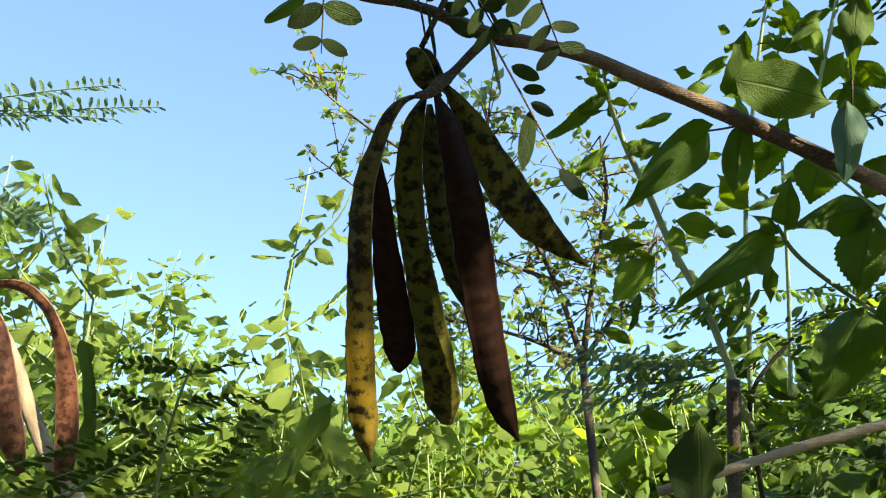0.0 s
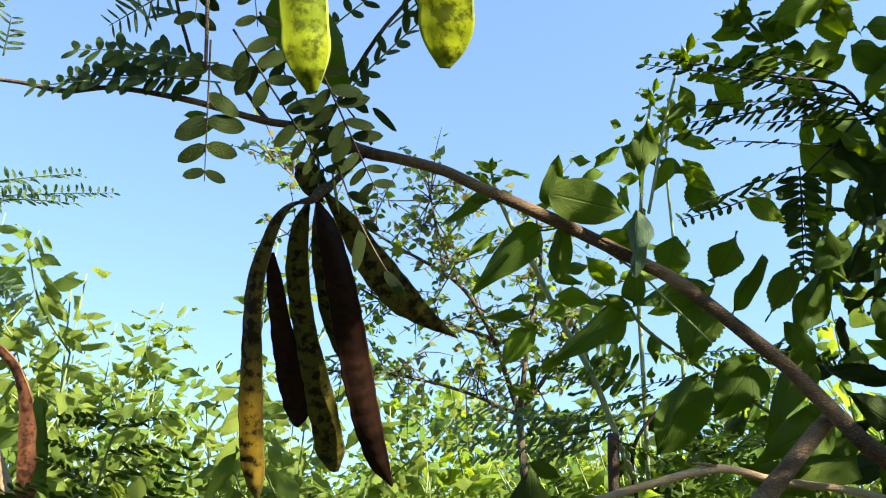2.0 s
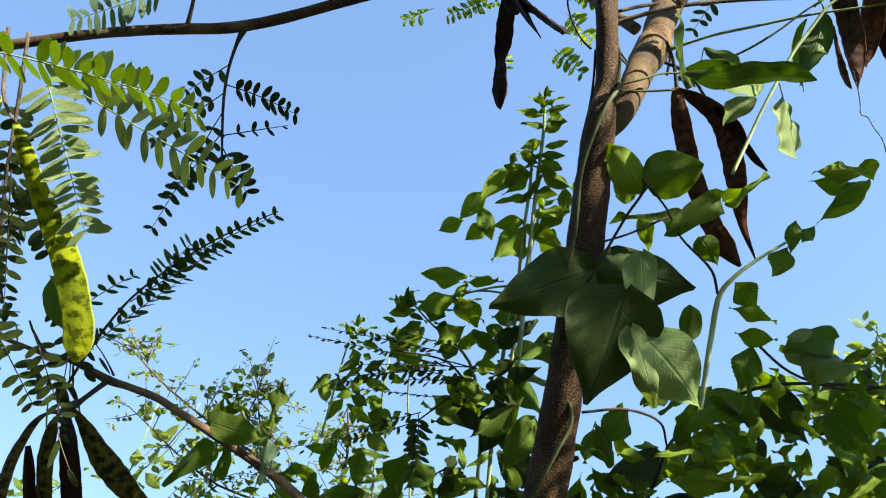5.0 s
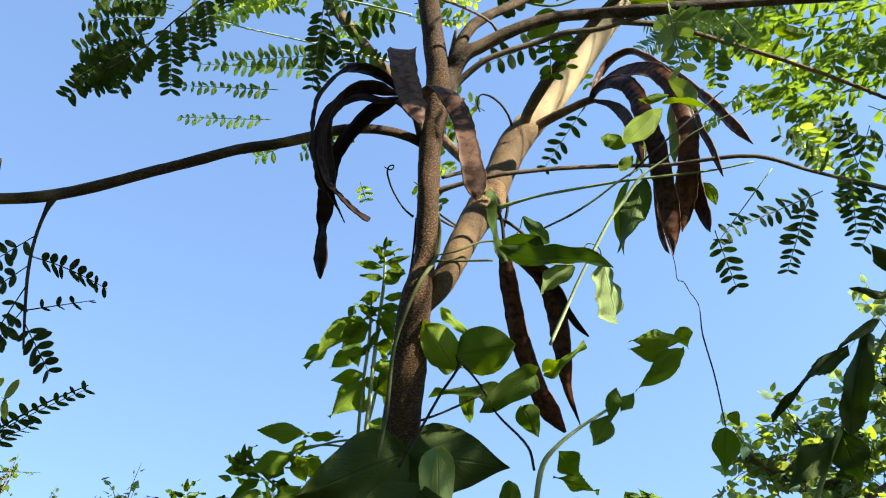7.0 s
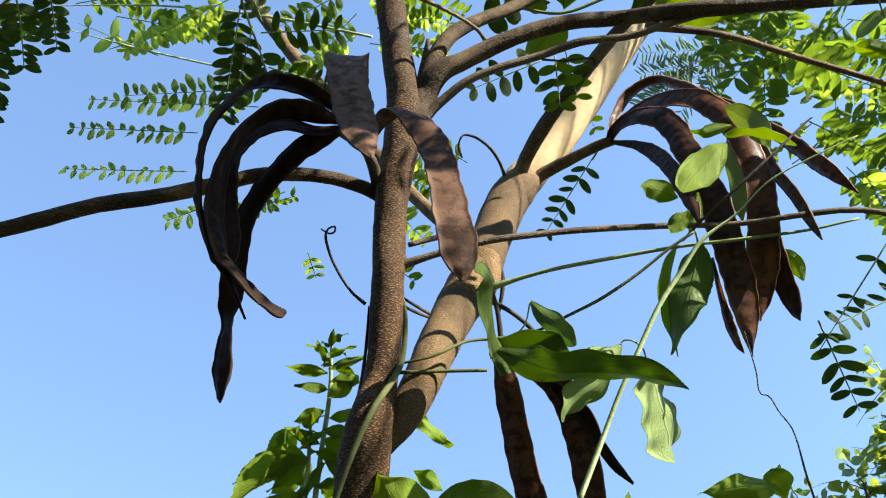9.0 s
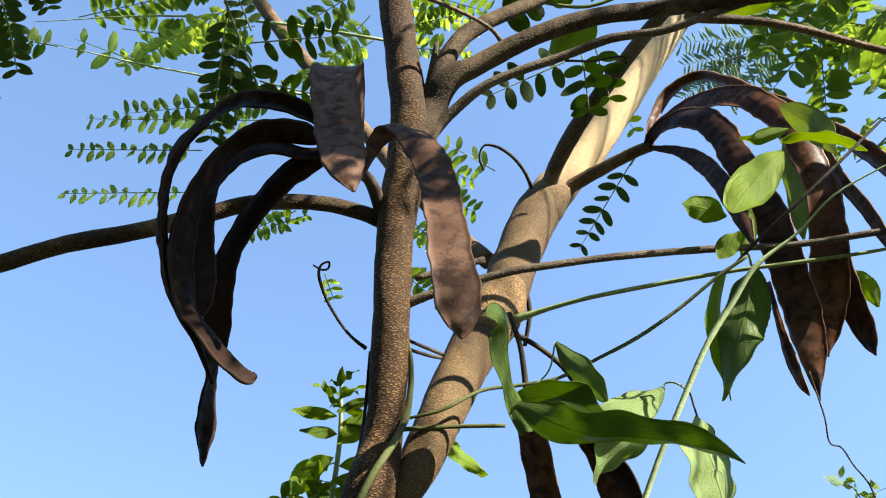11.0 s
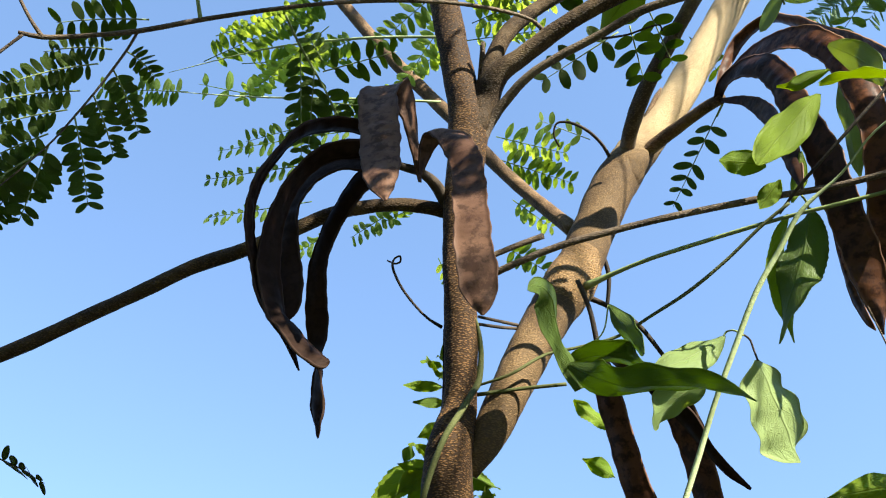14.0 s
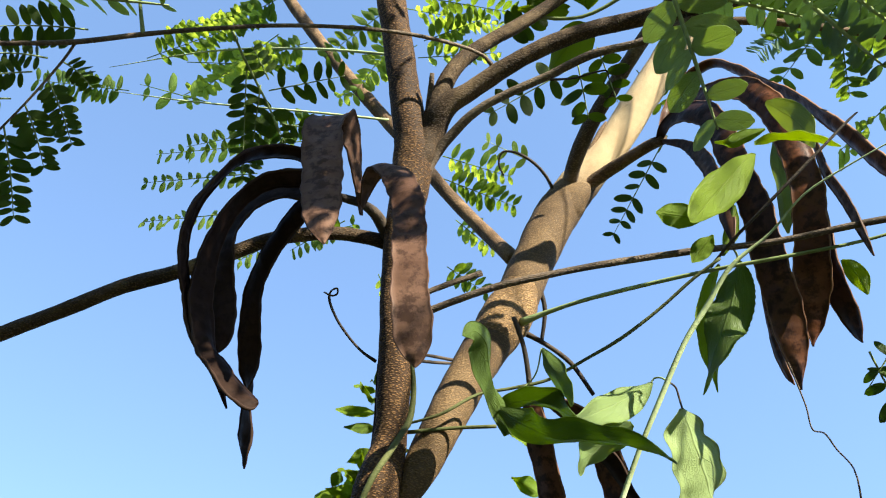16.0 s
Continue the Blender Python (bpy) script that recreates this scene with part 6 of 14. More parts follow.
fl11 = thing("feathery_leaf", (-0.2920, 0.4548, 1.5339), "feathery leaf with narrow grey-green leaflets", "leaf", "feathery compound leaves")
tube(fl11, "rachis", [(-0.3292, 0.4584, 1.5209, 0.0011), (-0.2921, 0.4558, 1.5304, 0.0009), (-0.2626, 0.4551, 1.5330, 0.0007)], "green_stem", sides=6, lumps=0)
pinna(fl11, (-0.2995, 0.4562, 1.5288), (-0.1767, 0.4467, 1.5257), 20, 0.0109, 0.30, (-0.04, -0.26, -0.97), 0.0015, "grey_leaflet", "green_stem", joined=True)
pinna(fl11, (-0.2992, 0.4538, 1.5377), (-0.2010, 0.4426, 1.5404), 16, 0.0109, 0.30, (0.01, -0.13, -0.99), 0.0015, "grey_leaflet", "green_stem", joined=True)
pinna(fl11, (-0.2958, 0.4563, 1.5287), (-0.2054, 0.4486, 1.5190), 15, 0.0109, 0.30, (-0.13, -0.30, -0.95), 0.0015, "grey_leaflet", "green_stem", joined=True)
pinna(fl11, (-0.3030, 0.4547, 1.5343), (-0.2613, 0.4489, 1.5180), 7, 0.0102, 0.30, (-0.34, -0.70, -0.63), 0.0015, "grey_leaflet", "green_stem", joined=True)
pinna(fl11, (-0.3325, 0.5203, 1.5224), (-0.2684, 0.5411, 1.4481), 16, 0.0140, 0.26, (-0.19, -0.89, -0.42), 0.0000, "grey_leaflet", "green_stem", joined=True)
pinna(fl11, (-0.3454, 0.5247, 1.5069), (-0.2970, 0.5329, 1.4776), 10, 0.0140, 0.26, (-0.19, -0.81, -0.55), 0.0000, "grey_leaflet", "green_stem", joined=True)

# feathery undergrowth low on the left
fl12 = thing("feathery_leaf", (-0.1372, 0.3823, 1.3109), "dark feathery leaf rising from the undergrowth", "leaf", "feathery compound leaves")
tube(fl12, "rachis", [(-0.1474, 0.4001, 1.2845, 0.0010), (-0.1366, 0.3815, 1.3135, 0.0008), (-0.1258, 0.3692, 1.3389, 0.0007), (-0.1175, 0.3607, 1.3509, 0.0005)], "green_stem", sides=6, lumps=0)
pinna(fl12, (-0.1267, 0.3678, 1.3441), (-0.0867, 0.3560, 1.3493), 8, 0.0079, 0.42, (0.13, 0.11, 0.98), 0.0013, "leaflet", "green_stem")
pinna(fl12, (-0.1233, 0.3667, 1.3479), (-0.1498, 0.3557, 1.3501), 7, 0.0085, 0.42, (-0.18, 0.31, 0.93), 0.0013, "leaflet", "green_stem")
pinna(fl12, (-0.1293, 0.3714, 1.3313), (-0.0890, 0.3604, 1.3333), 9, 0.0085, 0.42, (-0.17, 0.27, 0.95), 0.0013, "leaflet", "green_stem")
pinna(fl12, (-0.1305, 0.3725, 1.3274), (-0.1567, 0.3588, 1.3390), 8, 0.0090, 0.42, (-0.05, 0.33, 0.94), 0.0013, "leaflet", "green_stem")
pinna(fl12, (-0.1329, 0.3750, 1.3184), (-0.0919, 0.3626, 1.3256), 9, 0.0090, 0.42, (-0.15, 0.33, 0.93), 0.0013, "leaflet", "green_stem")
pinna(fl12, (-0.1352, 0.3764, 1.3133), (-0.1623, 0.3612, 1.3303), 9, 0.0079, 0.42, (-0.20, 0.32, 0.92), 0.0013, "leaflet", "green_stem")
fl13 = thing("feathery_leaf", (-0.1993, 0.4207, 1.2850), "spreading feathery leaf in half shade", "leaf", "feathery compound leaves")
tube(fl13, "rachis", [(-0.2230, 0.4359, 1.2678, 0.0012), (-0.1991, 0.4191, 1.2907, 0.0009), (-0.1561, 0.4028, 1.3118, 0.0007)], "green_stem", sides=6, lumps=0)
pinna(fl13, (-0.2169, 0.4205, 1.2856), (-0.1329, 0.4007, 1.3194), 16, 0.0099, 0.34, (0.20, 0.32, 0.93), 0.0017, "leaflet", "green_stem")
pinna(fl13, (-0.2344, 0.4188, 1.2918), (-0.1532, 0.4028, 1.3117), 14, 0.0105, 0.34, (0.15, 0.32, 0.93), 0.0017, "leaflet", "green_stem")
pinna(fl13, (-0.2458, 0.4163, 1.3007), (-0.1730, 0.4003, 1.3206), 12, 0.0105, 0.34, (-0.19, 0.33, 0.93), 0.0017, "leaflet", "green_stem")
pinna(fl13, (-0.2055, 0.4230, 1.2767), (-0.1074, 0.4032, 1.3103), 18, 0.0105, 0.34, (-0.14, 0.11, 0.98), 0.0017, "leaflet", "green_stem")
pinna(fl13, (-0.1640, 0.4210, 1.2839), (-0.0930, 0.4026, 1.3126), 13, 0.0105, 0.34, (0.21, 0.12, 0.97), 0.0017, "light_leaflet", "green_stem")
pinna(fl13, (-0.1376, 0.4212, 1.2830), (-0.0894, 0.3972, 1.3318), 10, 0.0099, 0.34, (0.05, 0.33, 0.94), 0.0017, "leaflet", "green_stem")
pinna(fl13, (-0.1233, 0.4245, 1.2712), (-0.0448, 0.4077, 1.2944), 13, 0.0105, 0.34, (-0.21, 0.17, 0.96), 0.0017, "light_leaflet", "green_stem")
pinna(fl13, (-0.2350, 0.4235, 1.2748), (-0.1423, 0.4075, 1.2948), 15, 0.0110, 0.34, (0.18, 0.11, 0.98), 0.0017, "light_leaflet", "green_stem")
pinna(fl13, (-0.0701, 0.4226, 1.2780), (0.0297, 0.4083, 1.2920), 15, 0.0099, 0.34, (0.02, 0.13, 0.99), 0.0017, "light_leaflet", "green_stem")
pinna(fl13, (-0.0967, 0.4240, 1.2732), (-0.0099, 0.4033, 1.3099), 12, 0.0093, 0.34, (-0.21, 0.16, 0.96), 0.0017, "leaflet", "green_stem")
blade = thing("grass_blade", (-0.2013, 0.4484, 1.3716), "narrow upright grass blade", "grass")
leaf(blade, (-0.2129, 0.4747, 1.3147), (-0.2003, 0.4482, 1.3722), 0.0060, (0.86, -0.36, -0.35), "weed_leaf", "lance")
leaf(blade, (-0.0785, 0.3767, 1.2936), (-0.0507, 0.3667, 1.3297), 0.0079, (0.61, -0.50, -0.61), "weed_leaf", "lance")

# feathery leaves behind the right of the bough
fl14 = thing("feathery_leaf", (0.1817, 0.5561, 1.3580), "broad grey-green feathery leaf spread level", "leaf", "feathery compound leaves")
tube(fl14, "rachis", [(0.2225, 0.5621, 1.3737, 0.0012), (0.1832, 0.5617, 1.3565, 0.0010), (0.1450, 0.5579, 1.3514, 0.0008)], "green_stem", sides=6, lumps=0)
pinna(fl14, (0.1933, 0.5651, 1.3627), (0.0486, 0.5337, 1.3637), 24, 0.0160, 0.26, (0.18, 0.31, 0.93), 0.0012, "grey_leaflet", "green_stem", joined=True)
pinna(fl14, (0.1911, 0.5668, 1.3568), (0.0499, 0.5389, 1.3449), 24, 0.0168, 0.26, (-0.02, 0.23, 0.97), 0.0012, "grey_leaflet", "green_stem", joined=True)
pinna(fl14, (0.1847, 0.5684, 1.3511), (0.0808, 0.5415, 1.3356), 18, 0.0160, 0.26, (0.01, 0.29, 0.96), 0.0012, "grey_leaflet", "green_stem", joined=True)
pinna(fl14, (0.1811, 0.5639, 1.3671), (0.0860, 0.5309, 1.3738), 16, 0.0144, 0.26, (-0.08, 0.32, 0.94), 0.0012, "grey_leaflet", "green_stem", joined=True)
pinna(fl14, (0.2058, 0.5641, 1.3663), (0.1129, 0.5343, 1.3616), 16, 0.0144, 0.26, (0.20, 0.09, 0.98), 0.0012, "grey_leaflet", "green_stem", joined=True)
pinna(fl14, (0.1887, 0.5695, 1.3470), (0.1156, 0.5437, 1.3278), 14, 0.0144, 0.26, (-0.20, 0.13, 0.97), 0.0012, "grey_leaflet", "green_stem", joined=True)
fl15 = thing("feathery_leaf", (0.2318, 0.5022, 1.3648), "tangle of dark feathery leaves", "leaf", "feathery compound leaves")
tube(fl15, "rachis", [(0.2110, 0.5490, 1.2718, 0.0017), (0.2056, 0.5302, 1.3390, 0.0015), (0.2337, 0.5202, 1.3750, 0.0011)], "dark_twig", sides=6, lumps=0)
pinna(fl15, (0.3061, 0.6142, 1.3014), (0.2116, 0.5975, 1.2866), 14, 0.0128, 0.32, (0.08, 0.16, 0.98), 0.0013, "light_leaflet", "green_stem", joined=True)
pinna(fl15, (0.2540, 0.5660, 1.2715), (0.1910, 0.5457, 1.2701), 14, 0.0116, 0.32, (-0.04, 0.10, 0.99), 0.0012, "leaflet", "green_stem")
pinna(fl15, (0.2940, 0.6055, 1.3299), (0.3415, 0.5939, 1.2971), 14, 0.0128, 0.32, (-0.21, 0.16, 0.97), 0.0013, "leaflet", "green_stem", joined=True)
pinna(fl15, (0.1882, 0.5010, 1.2957), (0.1361, 0.4750, 1.3145), 14, 0.0104, 0.32, (-0.09, 0.17, 0.98), 0.0010, "light_leaflet", "green_stem")
pinna(fl15, (0.2447, 0.5936, 1.3923), (0.1733, 0.5799, 1.3670), 14, 0.0129, 0.32, (-0.14, 0.11, 0.98), 0.0013, "leaflet", "green_stem", joined=True)
pinna(fl15, (0.3162, 0.5857, 1.3904), (0.2155, 0.5736, 1.3594), 14, 0.0127, 0.32, (0.02, 0.29, 0.96), 0.0013, "leaflet", "green_stem")
pinna(fl15, (0.2501, 0.5488, 1.3927), (0.2988, 0.5356, 1.3657), 14, 0.0120, 0.32, (0.13, 0.31, 0.94), 0.0012, "light_leaflet", "green_stem", joined=True)
pinna(fl15, (0.2783, 0.5221, 1.3603), (0.2045, 0.4975, 1.3739), 14, 0.0112, 0.32, (0.21, 0.17, 0.96), 0.0011, "leaflet", "green_stem")
pinna(fl15, (0.3181, 0.5731, 1.4137), (0.3869, 0.5457, 1.4373), 14, 0.0126, 0.32, (-0.13, 0.15, 0.98), 0.0013, "leaflet", "green_stem", joined=True)
pinna(fl15, (0.2844, 0.5071, 1.3539), (0.3208, 0.4871, 1.3513), 14, 0.0108, 0.32, (0.06, 0.17, 0.98), 0.0011, "light_leaflet", "green_stem")
pinna(fl15, (0.2102, 0.5435, 1.3012), (0.1442, 0.5276, 1.2838), 14, 0.0113, 0.32, (-0.21, 0.14, 0.97), 0.0011, "leaflet", "green_stem", joined=True)
pinna(fl15, (0.2742, 0.4797, 1.3876), (0.1899, 0.4626, 1.3742), 14, 0.0105, 0.32, (-0.17, 0.24, 0.96), 0.0010, "leaflet", "green_stem")
pinna(fl15, (0.2232, 0.5948, 1.3712), (0.1468, 0.5750, 1.3679), 14, 0.0128, 0.32, (0.21, 0.23, 0.95), 0.0013, "light_leaflet", "green_stem", joined=True)
pinna(fl15, (0.2465, 0.5657, 1.3706), (0.2916, 0.5514, 1.3478), 14, 0.0122, 0.32, (-0.15, 0.13, 0.98), 0.0012, "leaflet", "green_stem")
pinna(fl15, (0.2033, 0.5003, 1.4032), (0.1378, 0.4864, 1.3787), 14, 0.0110, 0.32, (-0.20, 0.21, 0.96), 0.0011, "leaflet", "green_stem", joined=True)
pinna(fl15, (0.2790, 0.4926, 1.3396), (0.3422, 0.4754, 1.3269), 14, 0.0105, 0.32, (-0.12, 0.24, 0.96), 0.0010, "light_leaflet", "green_stem")
pinna(fl15, (0.3349, 0.5699, 1.3997), (0.2452, 0.5527, 1.3869), 14, 0.0125, 0.32, (-0.14, 0.25, 0.96), 0.0012, "leaflet", "green_stem", joined=True)
pinna(fl15, (0.2837, 0.5953, 1.4030), (0.3471, 0.5710, 1.4158), 14, 0.0130, 0.32, (0.18, 0.31, 0.93), 0.0013, "leaflet", "green_stem")
pinna(fl15, (0.3178, 0.5242, 1.3418), (0.2410, 0.5022, 1.3461), 14, 0.0111, 0.32, (0.05, 0.24, 0.97), 0.0011, "light_leaflet", "green_stem", joined=True)
pinna(fl15, (0.2119, 0.5452, 1.3594), (0.1350, 0.5319, 1.3326), 14, 0.0117, 0.32, (-0.14, 0.32, 0.94), 0.0012, "leaflet", "green_stem")
pinna(fl15, (0.2170, 0.5751, 1.3804), (0.1427, 0.5581, 1.3667), 14, 0.0124, 0.32, (0.21, 0.10, 0.97), 0.0012, "leaflet", "green_stem", joined=True)
pinna(fl15, (0.2767, 0.5312, 1.3123), (0.3379, 0.5076, 1.3224), 14, 0.0111, 0.32, (0.20, 0.27, 0.94), 0.0011, "light_leaflet", "green_stem")
pinna(fl15, (0.3071, 0.5696, 1.3086), (0.2228, 0.5434, 1.3278), 14, 0.0119, 0.32, (0.13, 0.25, 0.96), 0.0012, "leaflet", "green_stem", joined=True)
pinna(fl15, (0.2802, 0.5581, 1.3793), (0.3537, 0.5365, 1.3822), 14, 0.0121, 0.32, (0.02, 0.31, 0.95), 0.0012, "leaflet", "green_stem")
pinna(fl15, (0.2583, 0.5994, 1.3189), (0.1819, 0.5811, 1.3098), 14, 0.0126, 0.32, (-0.20, 0.30, 0.93), 0.0013, "light_leaflet", "green_stem", joined=True)
pinna(fl15, (0.2669, 0.5293, 1.2679), (0.1951, 0.5137, 1.2493), 14, 0.0108, 0.32, (-0.11, 0.12, 0.99), 0.0011, "leaflet", "green_stem")
pinna(fl15, (0.3036, 0.5106, 1.3374), (0.2200, 0.4919, 1.3300), 14, 0.0108, 0.32, (-0.07, 0.21, 0.98), 0.0011, "leaflet", "green_stem", joined=True)
pinna(fl15, (0.2825, 0.5752, 1.3136), (0.1915, 0.5511, 1.3254), 14, 0.0121, 0.32, (0.15, 0.20, 0.97), 0.0012, "light_leaflet", "green_stem")
pinna(fl15, (0.2037, 0.5580, 1.3969), (0.1364, 0.5359, 1.4015), 14, 0.0122, 0.32, (-0.06, 0.22, 0.97), 0.0012, "leaflet", "green_stem", joined=True)
pinna(fl15, (0.1881, 0.5269, 1.3436), (0.2305, 0.5112, 1.3256), 14, 0.0112, 0.32, (0.00, 0.25, 0.97), 0.0011, "leaflet", "green_stem")
pinna(fl15, (0.2250, 0.5414, 1.4135), (0.2910, 0.5241, 1.4012), 14, 0.0119, 0.32, (0.20, 0.17, 0.97), 0.0012, "light_leaflet", "green_stem", joined=True)
pinna(fl15, (0.2972, 0.4849, 1.4037), (0.3439, 0.4680, 1.3899), 14, 0.0107, 0.32, (0.12, 0.33, 0.94), 0.0011, "leaflet", "green_stem")
pinna(fl15, (0.2383, 0.5121, 1.4065), (0.2971, 0.4921, 1.4037), 14, 0.0113, 0.32, (-0.04, 0.24, 0.97), 0.0011, "leaflet", "green_stem", joined=True)
pinna(fl15, (0.3192, 0.5489, 1.2884), (0.2359, 0.5249, 1.2998), 14, 0.0113, 0.32, (-0.19, 0.11, 0.97), 0.0011, "light_leaflet", "green_stem")
pinna(fl15, (0.2677, 0.5356, 1.3278), (0.1908, 0.5212, 1.3050), 14, 0.0113, 0.32, (-0.03, 0.23, 0.97), 0.0011, "leaflet", "green_stem", joined=True)
pinna(fl15, (0.1975, 0.5489, 1.4041), (0.1337, 0.5288, 1.4018), 14, 0.0120, 0.32, (-0.02, 0.12, 0.99), 0.0012, "leaflet", "green_stem")
pinna(fl15, (0.2387, 0.5333, 1.3486), (0.3096, 0.5205, 1.3205), 14, 0.0114, 0.32, (0.20, 0.32, 0.93), 0.0011, "light_leaflet", "green_stem", joined=True)
pinna(fl15, (0.3173, 0.5453, 1.3219), (0.2410, 0.5193, 1.3403), 14, 0.0115, 0.32, (-0.18, 0.11, 0.98), 0.0011, "leaflet", "green_stem")
pinna(fl15, (0.3433, 0.5662, 1.3389), (0.3847, 0.5499, 1.3229), 14, 0.0120, 0.32, (-0.18, 0.13, 0.97), 0.0012, "leaflet", "green_stem", joined=True)
pinna(fl15, (0.2197, 0.5346, 1.2970), (0.2760, 0.5100, 1.3106), 14, 0.0111, 0.32, (-0.19, 0.28, 0.94), 0.0011, "light_leaflet", "green_stem")
pinna(fl15, (0.2151, 0.5159, 1.3903), (0.1778, 0.5006, 1.4077), 8, 0.0167, 0.34, (0.22, -0.92, -0.33), 0.0000, "light_leaflet", "green_stem")
pinna(fl15, (0.2072, 0.5173, 1.3850), (0.1700, 0.5036, 1.3971), 8, 0.0167, 0.34, (0.27, -0.93, -0.24), 0.0000, "light_leaflet", "green_stem")
fl16 = thing("feathery_leaf", (0.2696, 0.3291, 1.4705), "dark compound leaf forking into two feathers", "leaf", "feathery compound leaves")
tube(fl16, "rachis", [(0.3135, 0.3357, 1.5112, 0.0008), (0.2943, 0.3320, 1.4921, 0.0008), (0.2696, 0.3291, 1.4705, 0.0006)], "dark_twig", sides=6, lumps=0)
pinna(fl16, (0.2696, 0.3291, 1.4705), (0.1982, 0.3327, 1.4485), 11, 0.0090, 0.36, (-0.21, -0.81, 0.55), -0.0018, "leaflet", "dark_twig", bare=0.15)
pinna(fl16, (0.2696, 0.3291, 1.4705), (0.2675, 0.3405, 1.4203), 11, 0.0126, 0.28, (-0.81, -0.58, -0.10), 0.0000, "leaflet", "dark_twig")
fl17 = thing("feathery_leaf", (0.3013, 0.3319, 1.5237), "layered dark compound leaf seen nearly edge on", "leaf", "feathery compound leaves")
tube(fl17, "rachis", [(0.3660, 0.3628, 1.5214, 0.0010), (0.3329, 0.3511, 1.5271, 0.0008), (0.2880, 0.3397, 1.5327, 0.0006)], "dark_twig", sides=6, lumps=0)
pinna(fl17, (0.3016, 0.3289, 1.5327), (0.1850, 0.3121, 1.5433), 16, 0.0112, 0.36, (-0.15, -0.18, 0.97), 0.0009, "leaflet", "dark_twig")
pinna(fl17, (0.2951, 0.3309, 1.5269), (0.1939, 0.3274, 1.4966), 13, 0.0106, 0.36, (0.14, -0.15, 0.98), 0.0009, "leaflet", "dark_twig")
pinna(fl17, (0.3135, 0.3357, 1.5112), (0.2461, 0.3239, 1.5038), 10, 0.0099, 0.36, (-0.19, -0.02, 0.98), 0.0009, "leaflet", "dark_twig")
pinna(fl17, (0.3129, 0.3412, 1.4947), (0.2213, 0.3271, 1.4955), 14, 0.0087, 0.36, (0.15, -0.25, 0.96), 0.0009, "leaflet", "dark_twig")
pinna(fl17, (0.3019, 0.3269, 1.5387), (0.2445, 0.3106, 1.5438), 9, 0.0112, 0.36, (-0.08, -0.18, 0.98), 0.0009, "leaflet", "dark_twig")
pinna(fl17, (0.3139, 0.3318, 1.5232), (0.2098, 0.3210, 1.5148), 12, 0.0106, 0.36, (0.20, -0.13, 0.97), 0.0009, "leaflet", "dark_twig")

# feathery canopy above
fl20 = thing("feathery_leaf", (0.2416, 0.0064, 1.8218), "dark drooping compound leaf with many broad leaflets", "leaf", "feathery compound leaves")
tube(fl20, "rachis", [(0.2416, 0.0064, 1.8218, 0.0008), (0.2345, 0.0125, 1.8185, 0.0007), (0.2235, 0.0200, 1.8112, 0.0007), (0.2115, 0.0270, 1.8010, 0.0006), (0.2017, 0.0317, 1.7908, 0.0006), (0.1925, 0.0345, 1.7760, 0.0005), (0.1800, 0.0365, 1.7600, 0.0004), (0.1660, 0.0380, 1.7440, 0.0004)], "grey_twig", sides=6, lumps=0)
pinna(fl20, (0.2323, 0.0140, 1.8170), (0.2360, 0.0370, 1.8230), 7, 0.0085, 0.42, (0.30, -0.30, -0.90), 0.0020, "leaflet", "green_stem")
pinna(fl20, (0.2235, 0.0200, 1.8112), (0.2251, 0.0538, 1.7974), 11, 0.0095, 0.42, (0.55, -0.60, -0.55), 0.0020, "leaflet", "green_stem")
pinna(fl20, (0.2115, 0.0270, 1.8010), (0.2128, 0.0567, 1.7840), 10, 0.0105, 0.42, (0.45, -0.62, -0.64), 0.0020, "leaflet", "green_stem")
pinna(fl20, (0.2017, 0.0317, 1.7908), (0.2034, 0.0633, 1.7554), 13, 0.0115, 0.42, (0.40, -0.66, -0.63), 0.0020, "leaflet", "green_stem")
pinna(fl20, (0.1913, 0.0347, 1.7744), (0.1698, 0.0593, 1.7447), 12, 0.0115, 0.42, (0.50, -0.60, -0.60), 0.0020, "leaflet", "green_stem")
pinna(fl20, (0.2213, 0.0160, 1.8231), (0.1833, 0.0120, 1.8235), 10, 0.0085, 0.42, (0.48, -0.60, -0.64), 0.0030, "leaflet", "green_stem")
pinna(fl20, (0.2131, 0.0200, 1.8178), (0.1737, 0.0100, 1.7962), 13, 0.0095, 0.42, (0.51, -0.61, -0.61), 0.0030, "leaflet", "green_stem")
pinna(fl20, (0.2023, 0.0270, 1.8058), (0.1530, 0.0180, 1.7925), 13, 0.0105, 0.42, (0.54, -0.62, -0.57), 0.0030, "leaflet", "green_stem")
pinna(fl20, (0.1970, 0.0300, 1.7948), (0.1463, 0.0240, 1.7755), 13, 0.0110, 0.42, (0.56, -0.64, -0.54), 0.0030, "leaflet", "green_stem")
pinna(fl20, (0.1883, 0.0340, 1.7818), (0.1472, 0.0340, 1.7572), 12, 0.0115, 0.42, (0.57, -0.66, -0.50), 0.0030, "leaflet", "green_stem")
pinna(fl20, (0.1815, 0.0360, 1.7661), (0.1448, 0.0440, 1.7390), 12, 0.0115, 0.42, (0.58, -0.67, -0.45), 0.0030, "leaflet", "green_stem")
pinna(fl20, (0.1833, 0.0360, 1.7700), (0.1511, 0.0600, 1.7436), 12, 0.0115, 0.42, (0.57, -0.69, -0.46), 0.0030, "leaflet", "green_stem")
pinna(fl20, (0.1716, 0.0370, 1.7565), (0.1369, 0.0600, 1.7376), 11, 0.0115, 0.42, (0.59, -0.68, -0.43), 0.0030, "leaflet", "green_stem")
